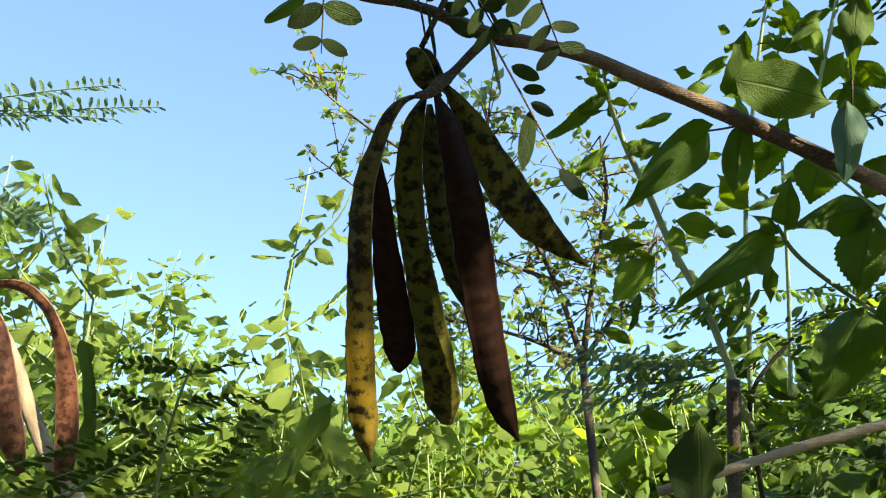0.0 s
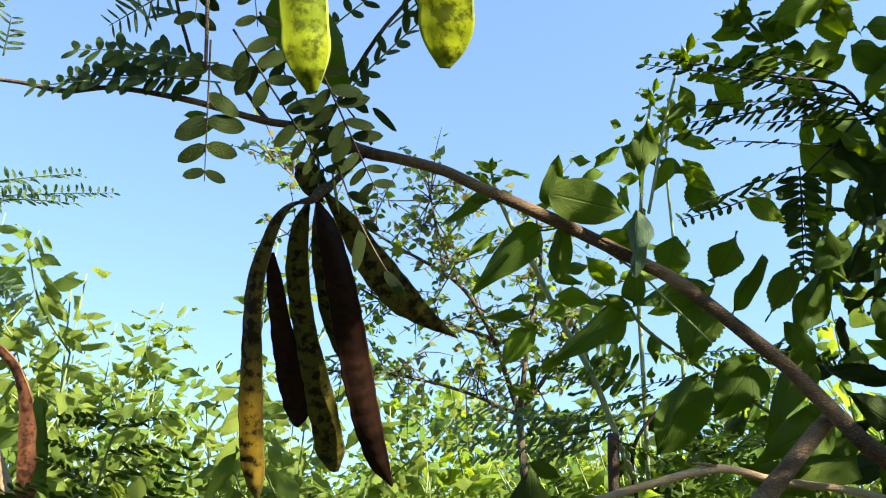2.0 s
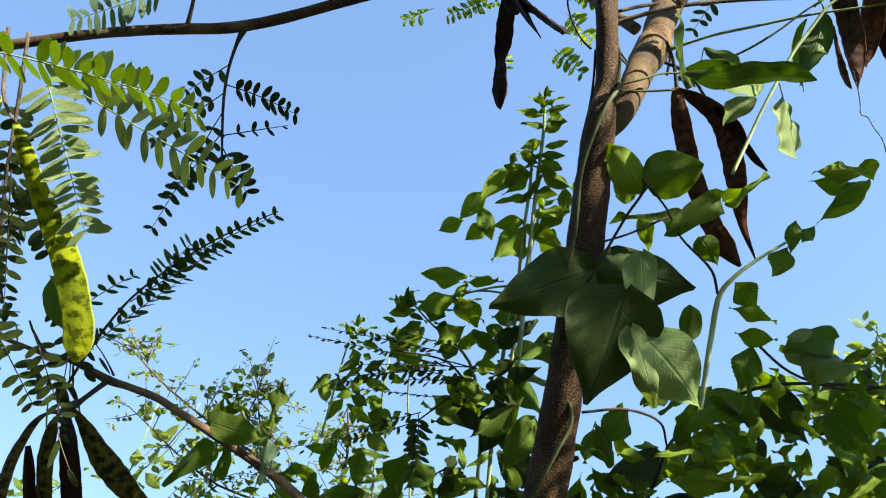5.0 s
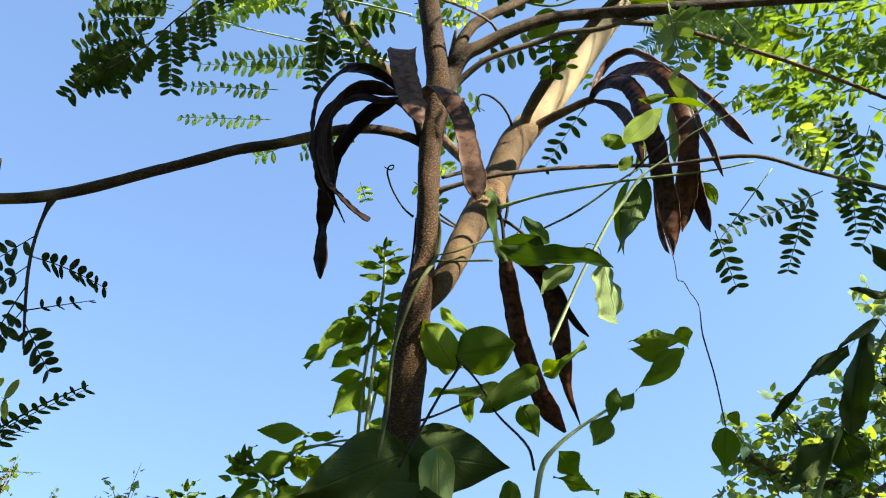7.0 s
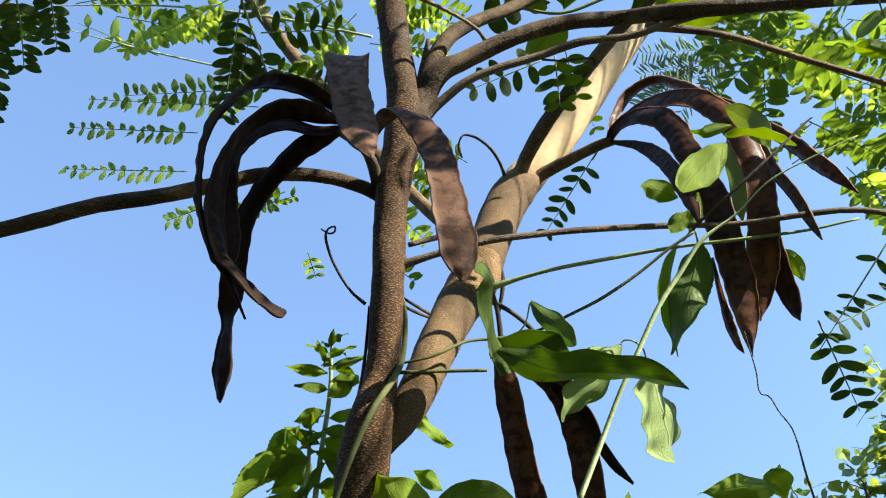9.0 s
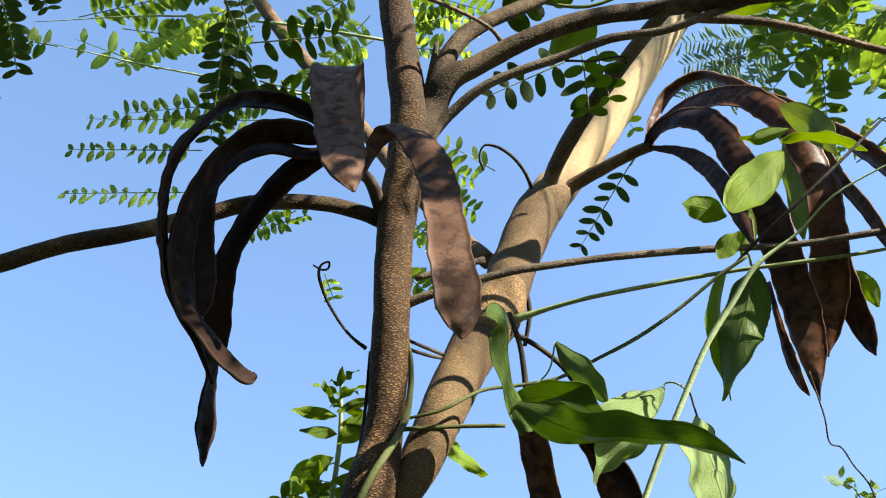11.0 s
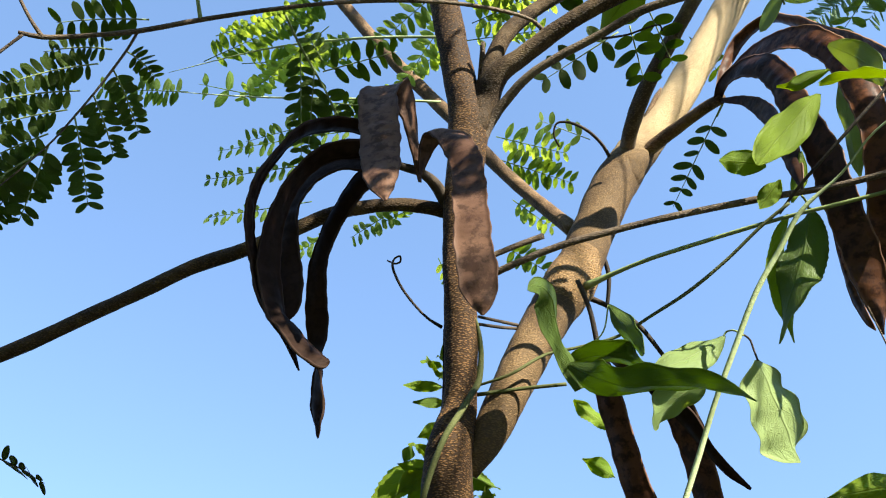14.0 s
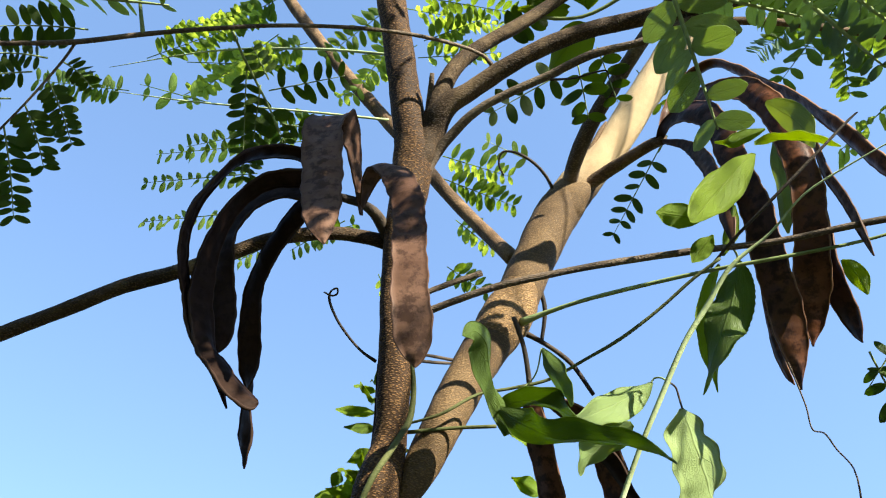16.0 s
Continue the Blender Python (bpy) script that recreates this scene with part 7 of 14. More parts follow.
pinna(fl20, (0.2416, 0.0100, 1.8370), (0.1960, 0.0000, 1.8300), 8, 0.0125, 0.42, (0.40, -0.50, -0.75), 0.0020, "leaflet", "green_stem")
fl22 = thing("feathery_leaf", (0.2976, 0.0494, 1.8837), "dark compound leaf hanging behind the withered pods", "leaf", "feathery compound leaves")
tube(fl22, "rachis", [(0.3024, 0.0403, 1.8716, 0.0008), (0.3049, 0.0566, 1.8684, 0.0008), (0.3107, 0.0705, 1.8605, 0.0008), (0.3180, 0.0816, 1.8482, 0.0006), (0.3236, 0.0937, 1.8348, 0.0005)], "green_stem", sides=6, lumps=0)
pinna(fl22, (0.3049, 0.0606, 1.8715), (0.2984, 0.1069, 1.8178), 12, 0.0110, 0.42, (0.14, -0.74, -0.66), 0.0000, "leaflet", "green_stem")
pinna(fl22, (0.3123, 0.0706, 1.8605), (0.3023, 0.1061, 1.8190), 9, 0.0110, 0.42, (0.05, -0.75, -0.66), 0.0000, "leaflet", "green_stem")
pinna(fl22, (0.3173, 0.0688, 1.8629), (0.3085, 0.0555, 1.8776), 4, 0.0097, 0.42, (0.44, -0.78, -0.45), 0.0000, "leaflet", "green_stem")
pinna(fl22, (0.3166, 0.0794, 1.8507), (0.3253, 0.0938, 1.8348), 6, 0.0110, 0.42, (-0.08, -0.72, -0.69), 0.0000, "leaflet", "green_stem")
pinna(fl22, (0.3170, 0.0731, 1.8580), (0.3626, 0.0702, 1.8646), 6, 0.0123, 0.42, (0.11, -0.41, -0.91), 0.0000, "leaflet", "green_stem")
pinna(fl22, (0.3226, 0.0862, 1.8433), (0.3578, 0.0918, 1.8395), 6, 0.0110, 0.42, (-0.04, -0.36, -0.93), 0.0000, "leaflet", "green_stem")
fl23 = thing("feathery_leaf", (0.3478, 0.1902, 1.9696), "light feathery leaves behind the trunk", "leaf", "feathery compound leaves")
tube(fl23, "rachis", [(0.3651, 0.1957, 1.9645, 0.0011), (0.2950, 0.1867, 1.9698, 0.0009), (0.2117, 0.1768, 1.9752, 0.0007), (0.1439, 0.1667, 1.9818, 0.0002)], "pale_stem", sides=6, lumps=0)
pinna(fl23, (0.2178, 0.1913, 1.9894), (0.1571, 0.1768, 2.0017), 3, 0.0182, 0.42, (0.09, -0.84, -0.53), 0.0000, "light_leaflet", "pale_stem", joined=True)
pinna(fl23, (0.3128, 0.2052, 1.9804), (0.1934, 0.2131, 1.9627), 15, 0.0155, 0.42, (0.02, -0.85, -0.53), 0.0000, "leaflet", "pale_stem", joined=True)
pinna(fl23, (0.2983, 0.2162, 1.9667), (0.1681, 0.2156, 1.9580), 13, 0.0137, 0.42, (0.00, -1.00, 0.00), 0.0000, "light_leaflet", "pale_stem", joined=True)
pinna(fl23, (0.2515, 0.2311, 1.9463), (0.1556, 0.2304, 1.9401), 12, 0.0128, 0.42, (0.00, -1.00, 0.04), 0.0000, "leaflet", "pale_stem", joined=True)
pinna(fl23, (0.2455, 0.2516, 1.9222), (0.1518, 0.2517, 1.9154), 12, 0.0128, 0.42, (-0.01, -0.98, 0.17), 0.0000, "light_leaflet", "pale_stem", joined=True)
pinna(fl23, (0.3224, 0.2613, 1.9167), (0.2758, 0.2747, 1.8980), 8, 0.0137, 0.42, (-0.24, -0.97, -0.08), 0.0000, "leaflet", "pale_stem", joined=True)
pinna(fl23, (0.2625, 0.2693, 1.9032), (0.2322, 0.2777, 1.8913), 6, 0.0137, 0.42, (-0.29, -0.95, 0.07), 0.0000, "light_leaflet", "pale_stem", joined=True)
pinna(fl23, (0.3036, 0.2690, 1.9065), (0.3314, 0.2634, 1.9150), 4, 0.0137, 0.42, (0.27, -0.10, -0.96), 0.0000, "leaflet", "pale_stem", joined=True)
pinna(fl23, (0.4025, 0.2594, 1.9857), (0.4622, 0.2752, 1.9719), 9, 0.0155, 0.42, (-0.10, -0.41, -0.91), 0.0000, "light_leaflet", "pale_stem", joined=True)
pinna(fl23, (0.4016, 0.2721, 1.9710), (0.4649, 0.2923, 1.9524), 10, 0.0165, 0.42, (-0.12, -0.44, -0.89), 0.0000, "leaflet", "pale_stem", joined=True)
pinna(fl23, (0.4120, 0.2967, 1.9435), (0.4447, 0.3164, 1.9232), 7, 0.0155, 0.42, (-0.20, -0.52, -0.83), 0.0000, "light_leaflet", "pale_stem", joined=True)
pinna(fl23, (0.4028, 0.3232, 1.9124), (0.4380, 0.3415, 1.8940), 7, 0.0146, 0.42, (-0.14, -0.55, -0.82), 0.0000, "leaflet", "pale_stem", joined=True)
pinna(fl23, (0.3420, 0.3240, 1.9072), (0.3506, 0.3389, 1.8907), 3, 0.0126, 0.42, (-0.18, -0.68, -0.71), 0.0000, "light_leaflet", "pale_stem", joined=True)
pinna(fl23, (0.3626, 0.1721, 2.0828), (0.3024, 0.1968, 2.0502), 9, 0.0165, 0.42, (-0.04, -0.83, -0.56), 0.0000, "leaflet", "pale_stem", joined=True)
pinna(fl23, (0.3714, 0.1855, 2.0682), (0.3251, 0.2207, 2.0244), 10, 0.0165, 0.42, (-0.12, -0.83, -0.54), 0.0000, "light_leaflet", "pale_stem", joined=True)
pinna(fl23, (0.3903, 0.1931, 2.0608), (0.4444, 0.1839, 2.0752), 9, 0.0165, 0.42, (0.26, -0.00, -0.97), 0.0000, "leaflet", "pale_stem", joined=True)
pinna(fl23, (0.3847, 0.2023, 2.0498), (0.4576, 0.2040, 2.0532), 10, 0.0165, 0.42, (0.05, -0.00, -1.00), 0.0000, "light_leaflet", "pale_stem", joined=True)
pinna(fl23, (0.3824, 0.1670, 2.0901), (0.4689, 0.1824, 2.0787), 12, 0.0165, 0.42, (-0.15, 0.13, -0.98), 0.0000, "leaflet", "pale_stem", joined=True)
fl24 = thing("feathery_leaf", (0.5774, 0.2258, 1.9453), "single feather of rounded leaflets under the limb", "leaf", "feathery compound leaves")
tube(fl24, "rachis", [(0.5846, 0.2176, 1.9553, 0.0009), (0.5774, 0.2258, 1.9453, 0.0009)], "green_stem", sides=6, lumps=0)
pinna(fl24, (0.5789, 0.2236, 1.9480), (0.5390, 0.2683, 1.8939), 7, 0.0150, 0.42, (-0.47, -0.82, -0.33), 0.0000, "leaflet", "green_stem")
pinna(fl24, (0.5013, 0.0876, 1.8852), (0.5072, 0.1102, 1.8596), 4, 0.0149, 0.50, (-0.42, -0.63, -0.65), 0.0000, "leaflet", "green_stem")
pinna(fl24, (0.4944, 0.0893, 1.8826), (0.4459, 0.1039, 1.8624), 5, 0.0142, 0.50, (-0.09, -0.90, -0.43), 0.0000, "leaflet", "green_stem")
pinna(fl24, (0.5186, 0.1062, 1.9259), (0.5315, 0.1313, 1.8982), 4, 0.0147, 0.50, (-0.52, -0.50, -0.69), 0.0000, "leaflet", "green_stem")
pinna(fl24, (0.5731, 0.2213, 2.0417), (0.6003, 0.2486, 2.0123), 5, 0.0146, 0.45, (-0.48, -0.38, -0.79), 0.0000, "light_leaflet", "green_stem")
pinna(fl24, (0.4566, 0.0972, 1.9318), (0.4829, 0.0893, 1.9427), 4, 0.0162, 0.50, (0.31, -0.24, -0.92), 0.0000, "leaflet", "green_stem")
pinna(fl24, (0.4850, 0.2972, 2.0092), (0.4397, 0.2806, 2.0249), 5, 0.0144, 0.45, (0.18, -0.89, -0.43), 0.0000, "light_leaflet", "green_stem")

# dense light canopy towards the right
fl25 = thing("feathery_leaf", (0.6551, 0.0646, 1.8790), "light green feathery canopy seen from below", "leaf", "feathery compound leaves")
tube(fl25, "rachis", [(0.5434, 0.0441, 1.8601, 0.0033), (0.5940, 0.0470, 1.8636, 0.0024), (0.6466, 0.0551, 1.8600, 0.0022), (0.7202, 0.0598, 1.8404, 0.0019), (0.8029, 0.0687, 1.8138, 0.0017), (0.8682, 0.0783, 1.7894, 0.0012)], "tan_bark", sides=6, lumps=0)
pinna(fl25, (0.7831, 0.1418, 1.9654), (0.8611, 0.1123, 1.9896), 10, 0.0202, 0.40, (0.18, -0.23, 0.96), 0.0000, "leaflet", "green_stem", joined=True)
pinna(fl25, (0.6534, 0.0690, 1.8857), (0.7373, 0.0779, 1.8589), 10, 0.0172, 0.40, (-0.26, -0.30, -0.92), 0.0000, "leaflet", "green_stem", joined=True)
pinna(fl25, (0.8316, 0.0599, 1.8271), (0.8860, 0.0671, 1.8079), 10, 0.0166, 0.40, (-0.32, -0.07, -0.94), 0.0000, "light_leaflet", "green_stem", joined=True)
pinna(fl25, (0.6607, 0.1066, 2.0125), (0.6587, 0.1389, 1.9708), 10, 0.0199, 0.40, (0.05, -0.24, 0.97), 0.0000, "leaflet", "green_stem", joined=True)
pinna(fl25, (0.9261, 0.1604, 1.9893), (1.0162, 0.1682, 1.9627), 10, 0.0213, 0.40, (-0.27, -0.14, -0.95), 0.0000, "leaflet", "green_stem", joined=True)
pinna(fl25, (0.7638, 0.2236, 1.9583), (0.8507, 0.1761, 2.0042), 10, 0.0216, 0.40, (0.06, -0.36, 0.93), 0.0000, "leaflet", "green_stem", joined=True)
pinna(fl25, (0.7019, 0.1002, 1.9829), (0.6478, 0.1478, 1.9308), 10, 0.0194, 0.40, (-0.64, -0.76, -0.03), 0.0000, "leaflet", "green_stem", joined=True)
pinna(fl25, (0.7240, 0.1252, 1.8550), (0.7798, 0.1118, 1.8623), 10, 0.0180, 0.40, (0.20, -0.26, 0.95), 0.0000, "leaflet", "green_stem", joined=True)
pinna(fl25, (0.8112, 0.2051, 1.9362), (0.8425, 0.2336, 1.8934), 10, 0.0211, 0.40, (-0.81, -0.00, -0.59), 0.0000, "light_leaflet", "green_stem", joined=True)
pinna(fl25, (0.7583, 0.1373, 2.0957), (0.7896, 0.1943, 2.0158), 10, 0.0220, 0.40, (-0.20, -0.32, 0.93), 0.0000, "leaflet", "green_stem", joined=True)
pinna(fl25, (0.6761, 0.0475, 1.9496), (0.6232, 0.0912, 1.9023), 10, 0.0178, 0.40, (-0.48, -0.84, -0.25), 0.0000, "leaflet", "green_stem", joined=True)
pinna(fl25, (0.7986, 0.1280, 2.0457), (0.8736, 0.1234, 2.0379), 10, 0.0212, 0.40, (0.18, -0.43, 0.88), 0.0000, "leaflet", "green_stem", joined=True)
pinna(fl25, (0.8143, 0.1562, 2.0826), (0.8214, 0.2186, 2.0001), 10, 0.0223, 0.40, (-0.70, -0.54, -0.47), 0.0000, "leaflet", "green_stem", joined=True)
pinna(fl25, (0.9320, 0.1252, 2.0241), (0.9813, 0.1714, 1.9549), 10, 0.0211, 0.40, (-0.03, -0.42, 0.91), 0.0000, "leaflet", "green_stem", joined=True)
pinna(fl25, (0.8990, 0.0746, 1.9461), (0.9010, 0.1230, 1.8827), 10, 0.0189, 0.40, (-0.80, -0.47, -0.38), 0.0000, "light_leaflet", "green_stem", joined=True)
pinna(fl25, (0.6790, 0.1185, 2.0595), (0.7477, 0.1320, 2.0294), 10, 0.0209, 0.40, (0.00, -0.31, 0.95), 0.0000, "leaflet", "green_stem", joined=True)
pinna(fl25, (0.8424, 0.2474, 1.9890), (0.9133, 0.2800, 1.9337), 10, 0.0228, 0.40, (-0.44, -0.40, -0.80), 0.0000, "leaflet", "green_stem", joined=True)
pinna(fl25, (0.9391, 0.2451, 1.9819), (0.9169, 0.3106, 1.9007), 10, 0.0229, 0.40, (-0.87, -0.48, -0.15), 0.0000, "leaflet", "green_stem", joined=True)
pinna(fl25, (0.7300, 0.0557, 1.9581), (0.6657, 0.1028, 1.9085), 10, 0.0182, 0.40, (-0.18, -0.32, 0.93), 0.0000, "leaflet", "green_stem", joined=True)
pinna(fl25, (0.6847, 0.1085, 1.8675), (0.7467, 0.1189, 1.8426), 10, 0.0178, 0.40, (-0.38, 0.02, -0.93), 0.0000, "leaflet", "green_stem", joined=True)
pinna(fl25, (0.6804, 0.1346, 2.0445), (0.7736, 0.1577, 1.9975), 10, 0.0210, 0.40, (-0.06, -0.44, 0.90), 0.0000, "leaflet", "green_stem", joined=True)
pinna(fl25, (0.9027, 0.0930, 1.9774), (0.8511, 0.1265, 1.9431), 10, 0.0197, 0.40, (-0.25, -0.85, -0.46), 0.0000, "leaflet", "green_stem", joined=True)
pinna(fl25, (0.6831, 0.1024, 1.9652), (0.7401, 0.1149, 1.9385), 10, 0.0191, 0.40, (-0.15, -0.43, 0.89), 0.0000, "light_leaflet", "green_stem", joined=True)
pinna(fl25, (0.8614, 0.0819, 1.8531), (0.9428, 0.0821, 1.8380), 10, 0.0175, 0.40, (-0.15, -0.55, -0.82), 0.0000, "leaflet", "green_stem", joined=True)
pinna(fl25, (0.9201, 0.2159, 2.0795), (1.0159, 0.2102, 2.0693), 10, 0.0237, 0.40, (-0.12, -0.53, -0.84), 0.0000, "leaflet", "green_stem", joined=True)
pinna(fl25, (0.8440, 0.1930, 1.9815), (0.9447, 0.1596, 2.0066), 10, 0.0216, 0.40, (-0.18, -0.32, 0.93), 0.0000, "leaflet", "green_stem", joined=True)
pinna(fl25, (0.9884, 0.1768, 2.0565), (1.1125, 0.1783, 2.0319), 10, 0.0228, 0.40, (-0.19, -0.19, -0.96), 0.0000, "leaflet", "green_stem", joined=True)
pinna(fl25, (0.8608, 0.1450, 1.8871), (0.9393, 0.1620, 1.8506), 10, 0.0193, 0.40, (0.20, -0.39, 0.90), 0.0000, "light_leaflet", "green_stem", joined=True)
pinna(fl25, (0.8862, 0.1519, 2.1117), (1.0104, 0.1629, 2.0747), 10, 0.0229, 0.40, (-0.29, 0.15, -0.94), 0.0000, "leaflet", "green_stem", joined=True)
pinna(fl25, (0.8145, 0.2186, 2.0180), (0.8987, 0.2354, 1.9808), 10, 0.0226, 0.40, (-0.19, -0.25, 0.95), 0.0000, "leaflet", "green_stem", joined=True)
pinna(fl25, (0.8143, 0.0451, 1.9527), (0.8862, 0.0565, 1.9247), 10, 0.0182, 0.40, (-0.38, 0.16, -0.91), 0.0000, "leaflet", "green_stem", joined=True)
pinna(fl25, (0.7187, 0.0599, 1.8459), (0.7752, 0.0390, 1.8629), 10, 0.0166, 0.40, (0.01, -0.42, 0.91), 0.0000, "leaflet", "green_stem", joined=True)
pinna(fl25, (0.8720, 0.1294, 2.0383), (0.8420, 0.1890, 1.9661), 10, 0.0213, 0.40, (-0.72, -0.65, -0.24), 0.0000, "leaflet", "green_stem", joined=True)
pinna(fl25, (0.8936, 0.1024, 1.9597), (0.9639, 0.1055, 1.9429), 10, 0.0196, 0.40, (0.20, -0.33, 0.92), 0.0000, "light_leaflet", "green_stem", joined=True)
pinna(fl25, (0.8821, 0.1333, 1.8668), (0.9177, 0.1699, 1.8127), 10, 0.0188, 0.40, (-0.62, -0.40, -0.68), 0.0000, "leaflet", "green_stem", joined=True)
pinna(fl25, (0.8685, 0.2488, 2.0224), (0.9827, 0.2211, 2.0376), 10, 0.0234, 0.40, (0.19, -0.22, 0.96), 0.0000, "leaflet", "green_stem", joined=True)
pinna(fl25, (0.6882, 0.1190, 1.9675), (0.6935, 0.1545, 1.9203), 10, 0.0195, 0.40, (-0.83, -0.40, -0.39), 0.0000, "leaflet", "green_stem", joined=True)
pinna(fl25, (0.7842, 0.1087, 1.9818), (0.8953, 0.0835, 1.9943), 10, 0.0198, 0.40, (-0.21, -0.22, 0.95), 0.0000, "leaflet", "green_stem", joined=True)
pinna(fl25, (0.7363, 0.1560, 1.9301), (0.6896, 0.1868, 1.8985), 10, 0.0198, 0.40, (0.16, -0.34, 0.93), 0.0000, "light_leaflet", "green_stem", joined=True)
pinna(fl25, (0.9130, 0.1264, 2.0199), (0.8893, 0.1613, 1.9788), 10, 0.0211, 0.40, (-0.70, -0.69, -0.18), 0.0000, "leaflet", "green_stem", joined=True)
pinna(fl25, (0.8660, 0.1803, 1.9848), (0.9876, 0.1588, 1.9906), 10, 0.0215, 0.40, (0.06, -0.22, 0.97), 0.0000, "leaflet", "green_stem", joined=True)
pinna(fl25, (0.8177, 0.1377, 2.0633), (0.7521, 0.1792, 2.0213), 10, 0.0217, 0.40, (-0.23, -0.85, -0.48), 0.0000, "leaflet", "green_stem", joined=True)
pinna(fl25, (0.7428, 0.1406, 2.0254), (0.8371, 0.1400, 2.0091), 10, 0.0210, 0.40, (-0.01, -0.29, 0.96), 0.0000, "leaflet", "green_stem", joined=True)
pinna(fl25, (0.8307, 0.2418, 2.0301), (0.9025, 0.2171, 2.0491), 10, 0.0233, 0.40, (0.15, -0.29, -0.95), 0.0000, "leaflet", "green_stem", joined=True)
pinna(fl25, (0.6729, 0.1143, 1.9586), (0.7717, 0.1255, 1.9260), 10, 0.0192, 0.40, (-0.12, -0.30, 0.95), 0.0000, "light_leaflet", "green_stem", joined=True)
pinna(fl25, (0.9381, 0.1863, 1.9480), (1.0170, 0.1531, 1.9768), 10, 0.0212, 0.40, (-0.07, -0.75, -0.66), 0.0000, "leaflet", "green_stem", joined=True)
pinna(fl25, (0.8107, 0.1109, 1.8596), (0.8967, 0.1181, 1.8345), 10, 0.0180, 0.40, (-0.00, -0.42, 0.91), 0.0000, "leaflet", "green_stem", joined=True)
pinna(fl25, (0.9017, 0.1422, 1.8536), (0.9788, 0.1654, 1.8093), 10, 0.0188, 0.40, (-0.54, 0.26, -0.80), 0.0000, "leaflet", "green_stem", joined=True)
fl26 = thing("feathery_leaf", (0.7667, 0.0728, 1.7160), "compound leaf with drooping feathers of oval leaflets", "leaf", "feathery compound leaves")
tube(fl26, "rachis", [(0.7809, 0.0724, 1.7140, 0.0013), (0.7364, 0.0712, 1.7236, 0.0011), (0.6921, 0.0714, 1.7314, 0.0009)], "green_stem", sides=6, lumps=0)
pinna(fl26, (0.6904, 0.0656, 1.7062), (0.6138, 0.0867, 1.6762), 11, 0.0118, 0.38, (-0.27, -0.96, 0.01), 0.0000, "leaflet", "green_stem")
pinna(fl26, (0.6118, 0.0937, 1.6840), (0.6268, 0.1106, 1.6427), 6, 0.0127, 0.38, (-0.65, -0.59, -0.48), 0.0000, "leaflet", "green_stem")
pinna(fl26, (0.6802, 0.0708, 1.7013), (0.6626, 0.0985, 1.6520), 10, 0.0118, 0.38, (-0.57, -0.79, -0.24), 0.0000, "leaflet", "green_stem")
pinna(fl26, (0.7108, 0.0552, 1.7160), (0.7115, 0.0744, 1.6743), 8, 0.0118, 0.38, (-0.76, -0.59, -0.28), 0.0000, "leaflet", "green_stem")
pinna(fl26, (0.7237, 0.0562, 1.7123), (0.6935, 0.0626, 1.6930), 5, 0.0118, 0.38, (-0.25, -0.97, 0.07), 0.0000, "leaflet", "green_stem")
pinna(fl26, (0.7409, 0.0567, 1.7086), (0.7163, 0.0802, 1.6659), 9, 0.0118, 0.38, (-0.61, -0.79, -0.08), 0.0000, "leaflet", "green_stem")
pinna(fl26, (0.6978, 0.0543, 1.7196), (0.6489, 0.0375, 1.7338), 8, 0.0118, 0.38, (0.14, -0.85, -0.51), 0.0000, "leaflet", "green_stem")
pinna(fl26, (0.7478, 0.0402, 1.7288), (0.6731, 0.0268, 1.7433), 10, 0.0118, 0.38, (0.09, -0.93, -0.37), 0.0000, "leaflet", "green_stem")
pinna(fl26, (0.7145, 0.0496, 1.7227), (0.6939, 0.0242, 1.7429), 7, 0.0118, 0.38, (-0.09, -0.58, -0.81), 0.0000, "leaflet", "green_stem")
pinna(fl26, (0.6513, 0.0601, 1.7205), (0.6063, 0.0953, 1.6664), 3, 0.0093, 0.38, (-0.61, -0.79, -0.00), 0.0000, "leaflet", "green_stem")
fl27 = thing("feathery_leaf", (0.2115, 0.2000, 2.0644), "yellow-green feathery leaves high in the sun", "leaf", "feathery compound leaves")
tube(fl27, "rachis", [(0.3850, 0.1620, 1.9997, 0.0012), (0.3008, 0.1741, 2.0323, 0.0012), (0.1987, 0.1978, 2.0696, 0.0009), (0.0902, 0.2175, 2.0803, 0.0003)], "pale_stem", sides=6, lumps=0)
pinna(fl27, (0.3735, 0.1917, 2.1078), (0.4631, 0.1986, 2.0825), 16, 0.0170, 0.42, (-0.14, -0.31, 0.94), 0.0000, "light_leaflet", "green_stem", joined=True)
pinna(fl27, (0.2347, 0.2261, 2.1913), (0.1606, 0.2510, 2.1724), 16, 0.0182, 0.42, (-0.08, -0.74, -0.67), 0.0000, "leaflet", "green_stem", joined=True)
pinna(fl27, (0.3712, 0.2745, 2.1650), (0.2852, 0.3122, 2.1317), 16, 0.0189, 0.42, (-0.17, -0.30, 0.94), 0.0000, "light_leaflet", "green_stem", joined=True)
pinna(fl27, (0.1477, 0.2442, 2.1172), (0.2626, 0.2419, 2.0992), 16, 0.0174, 0.42, (-0.16, -0.08, -0.98), 0.0000, "leaflet", "green_stem", joined=True)
pinna(fl27, (0.1488, 0.2535, 2.0777), (0.2414, 0.2244, 2.0987), 16, 0.0171, 0.42, (0.04, -0.40, 0.92), 0.0000, "light_leaflet", "green_stem", joined=True)
pinna(fl27, (0.2512, 0.2803, 2.1878), (0.1662, 0.2989, 2.1791), 16, 0.0190, 0.42, (-0.16, -0.91, -0.39), 0.0000, "leaflet", "green_stem", joined=True)
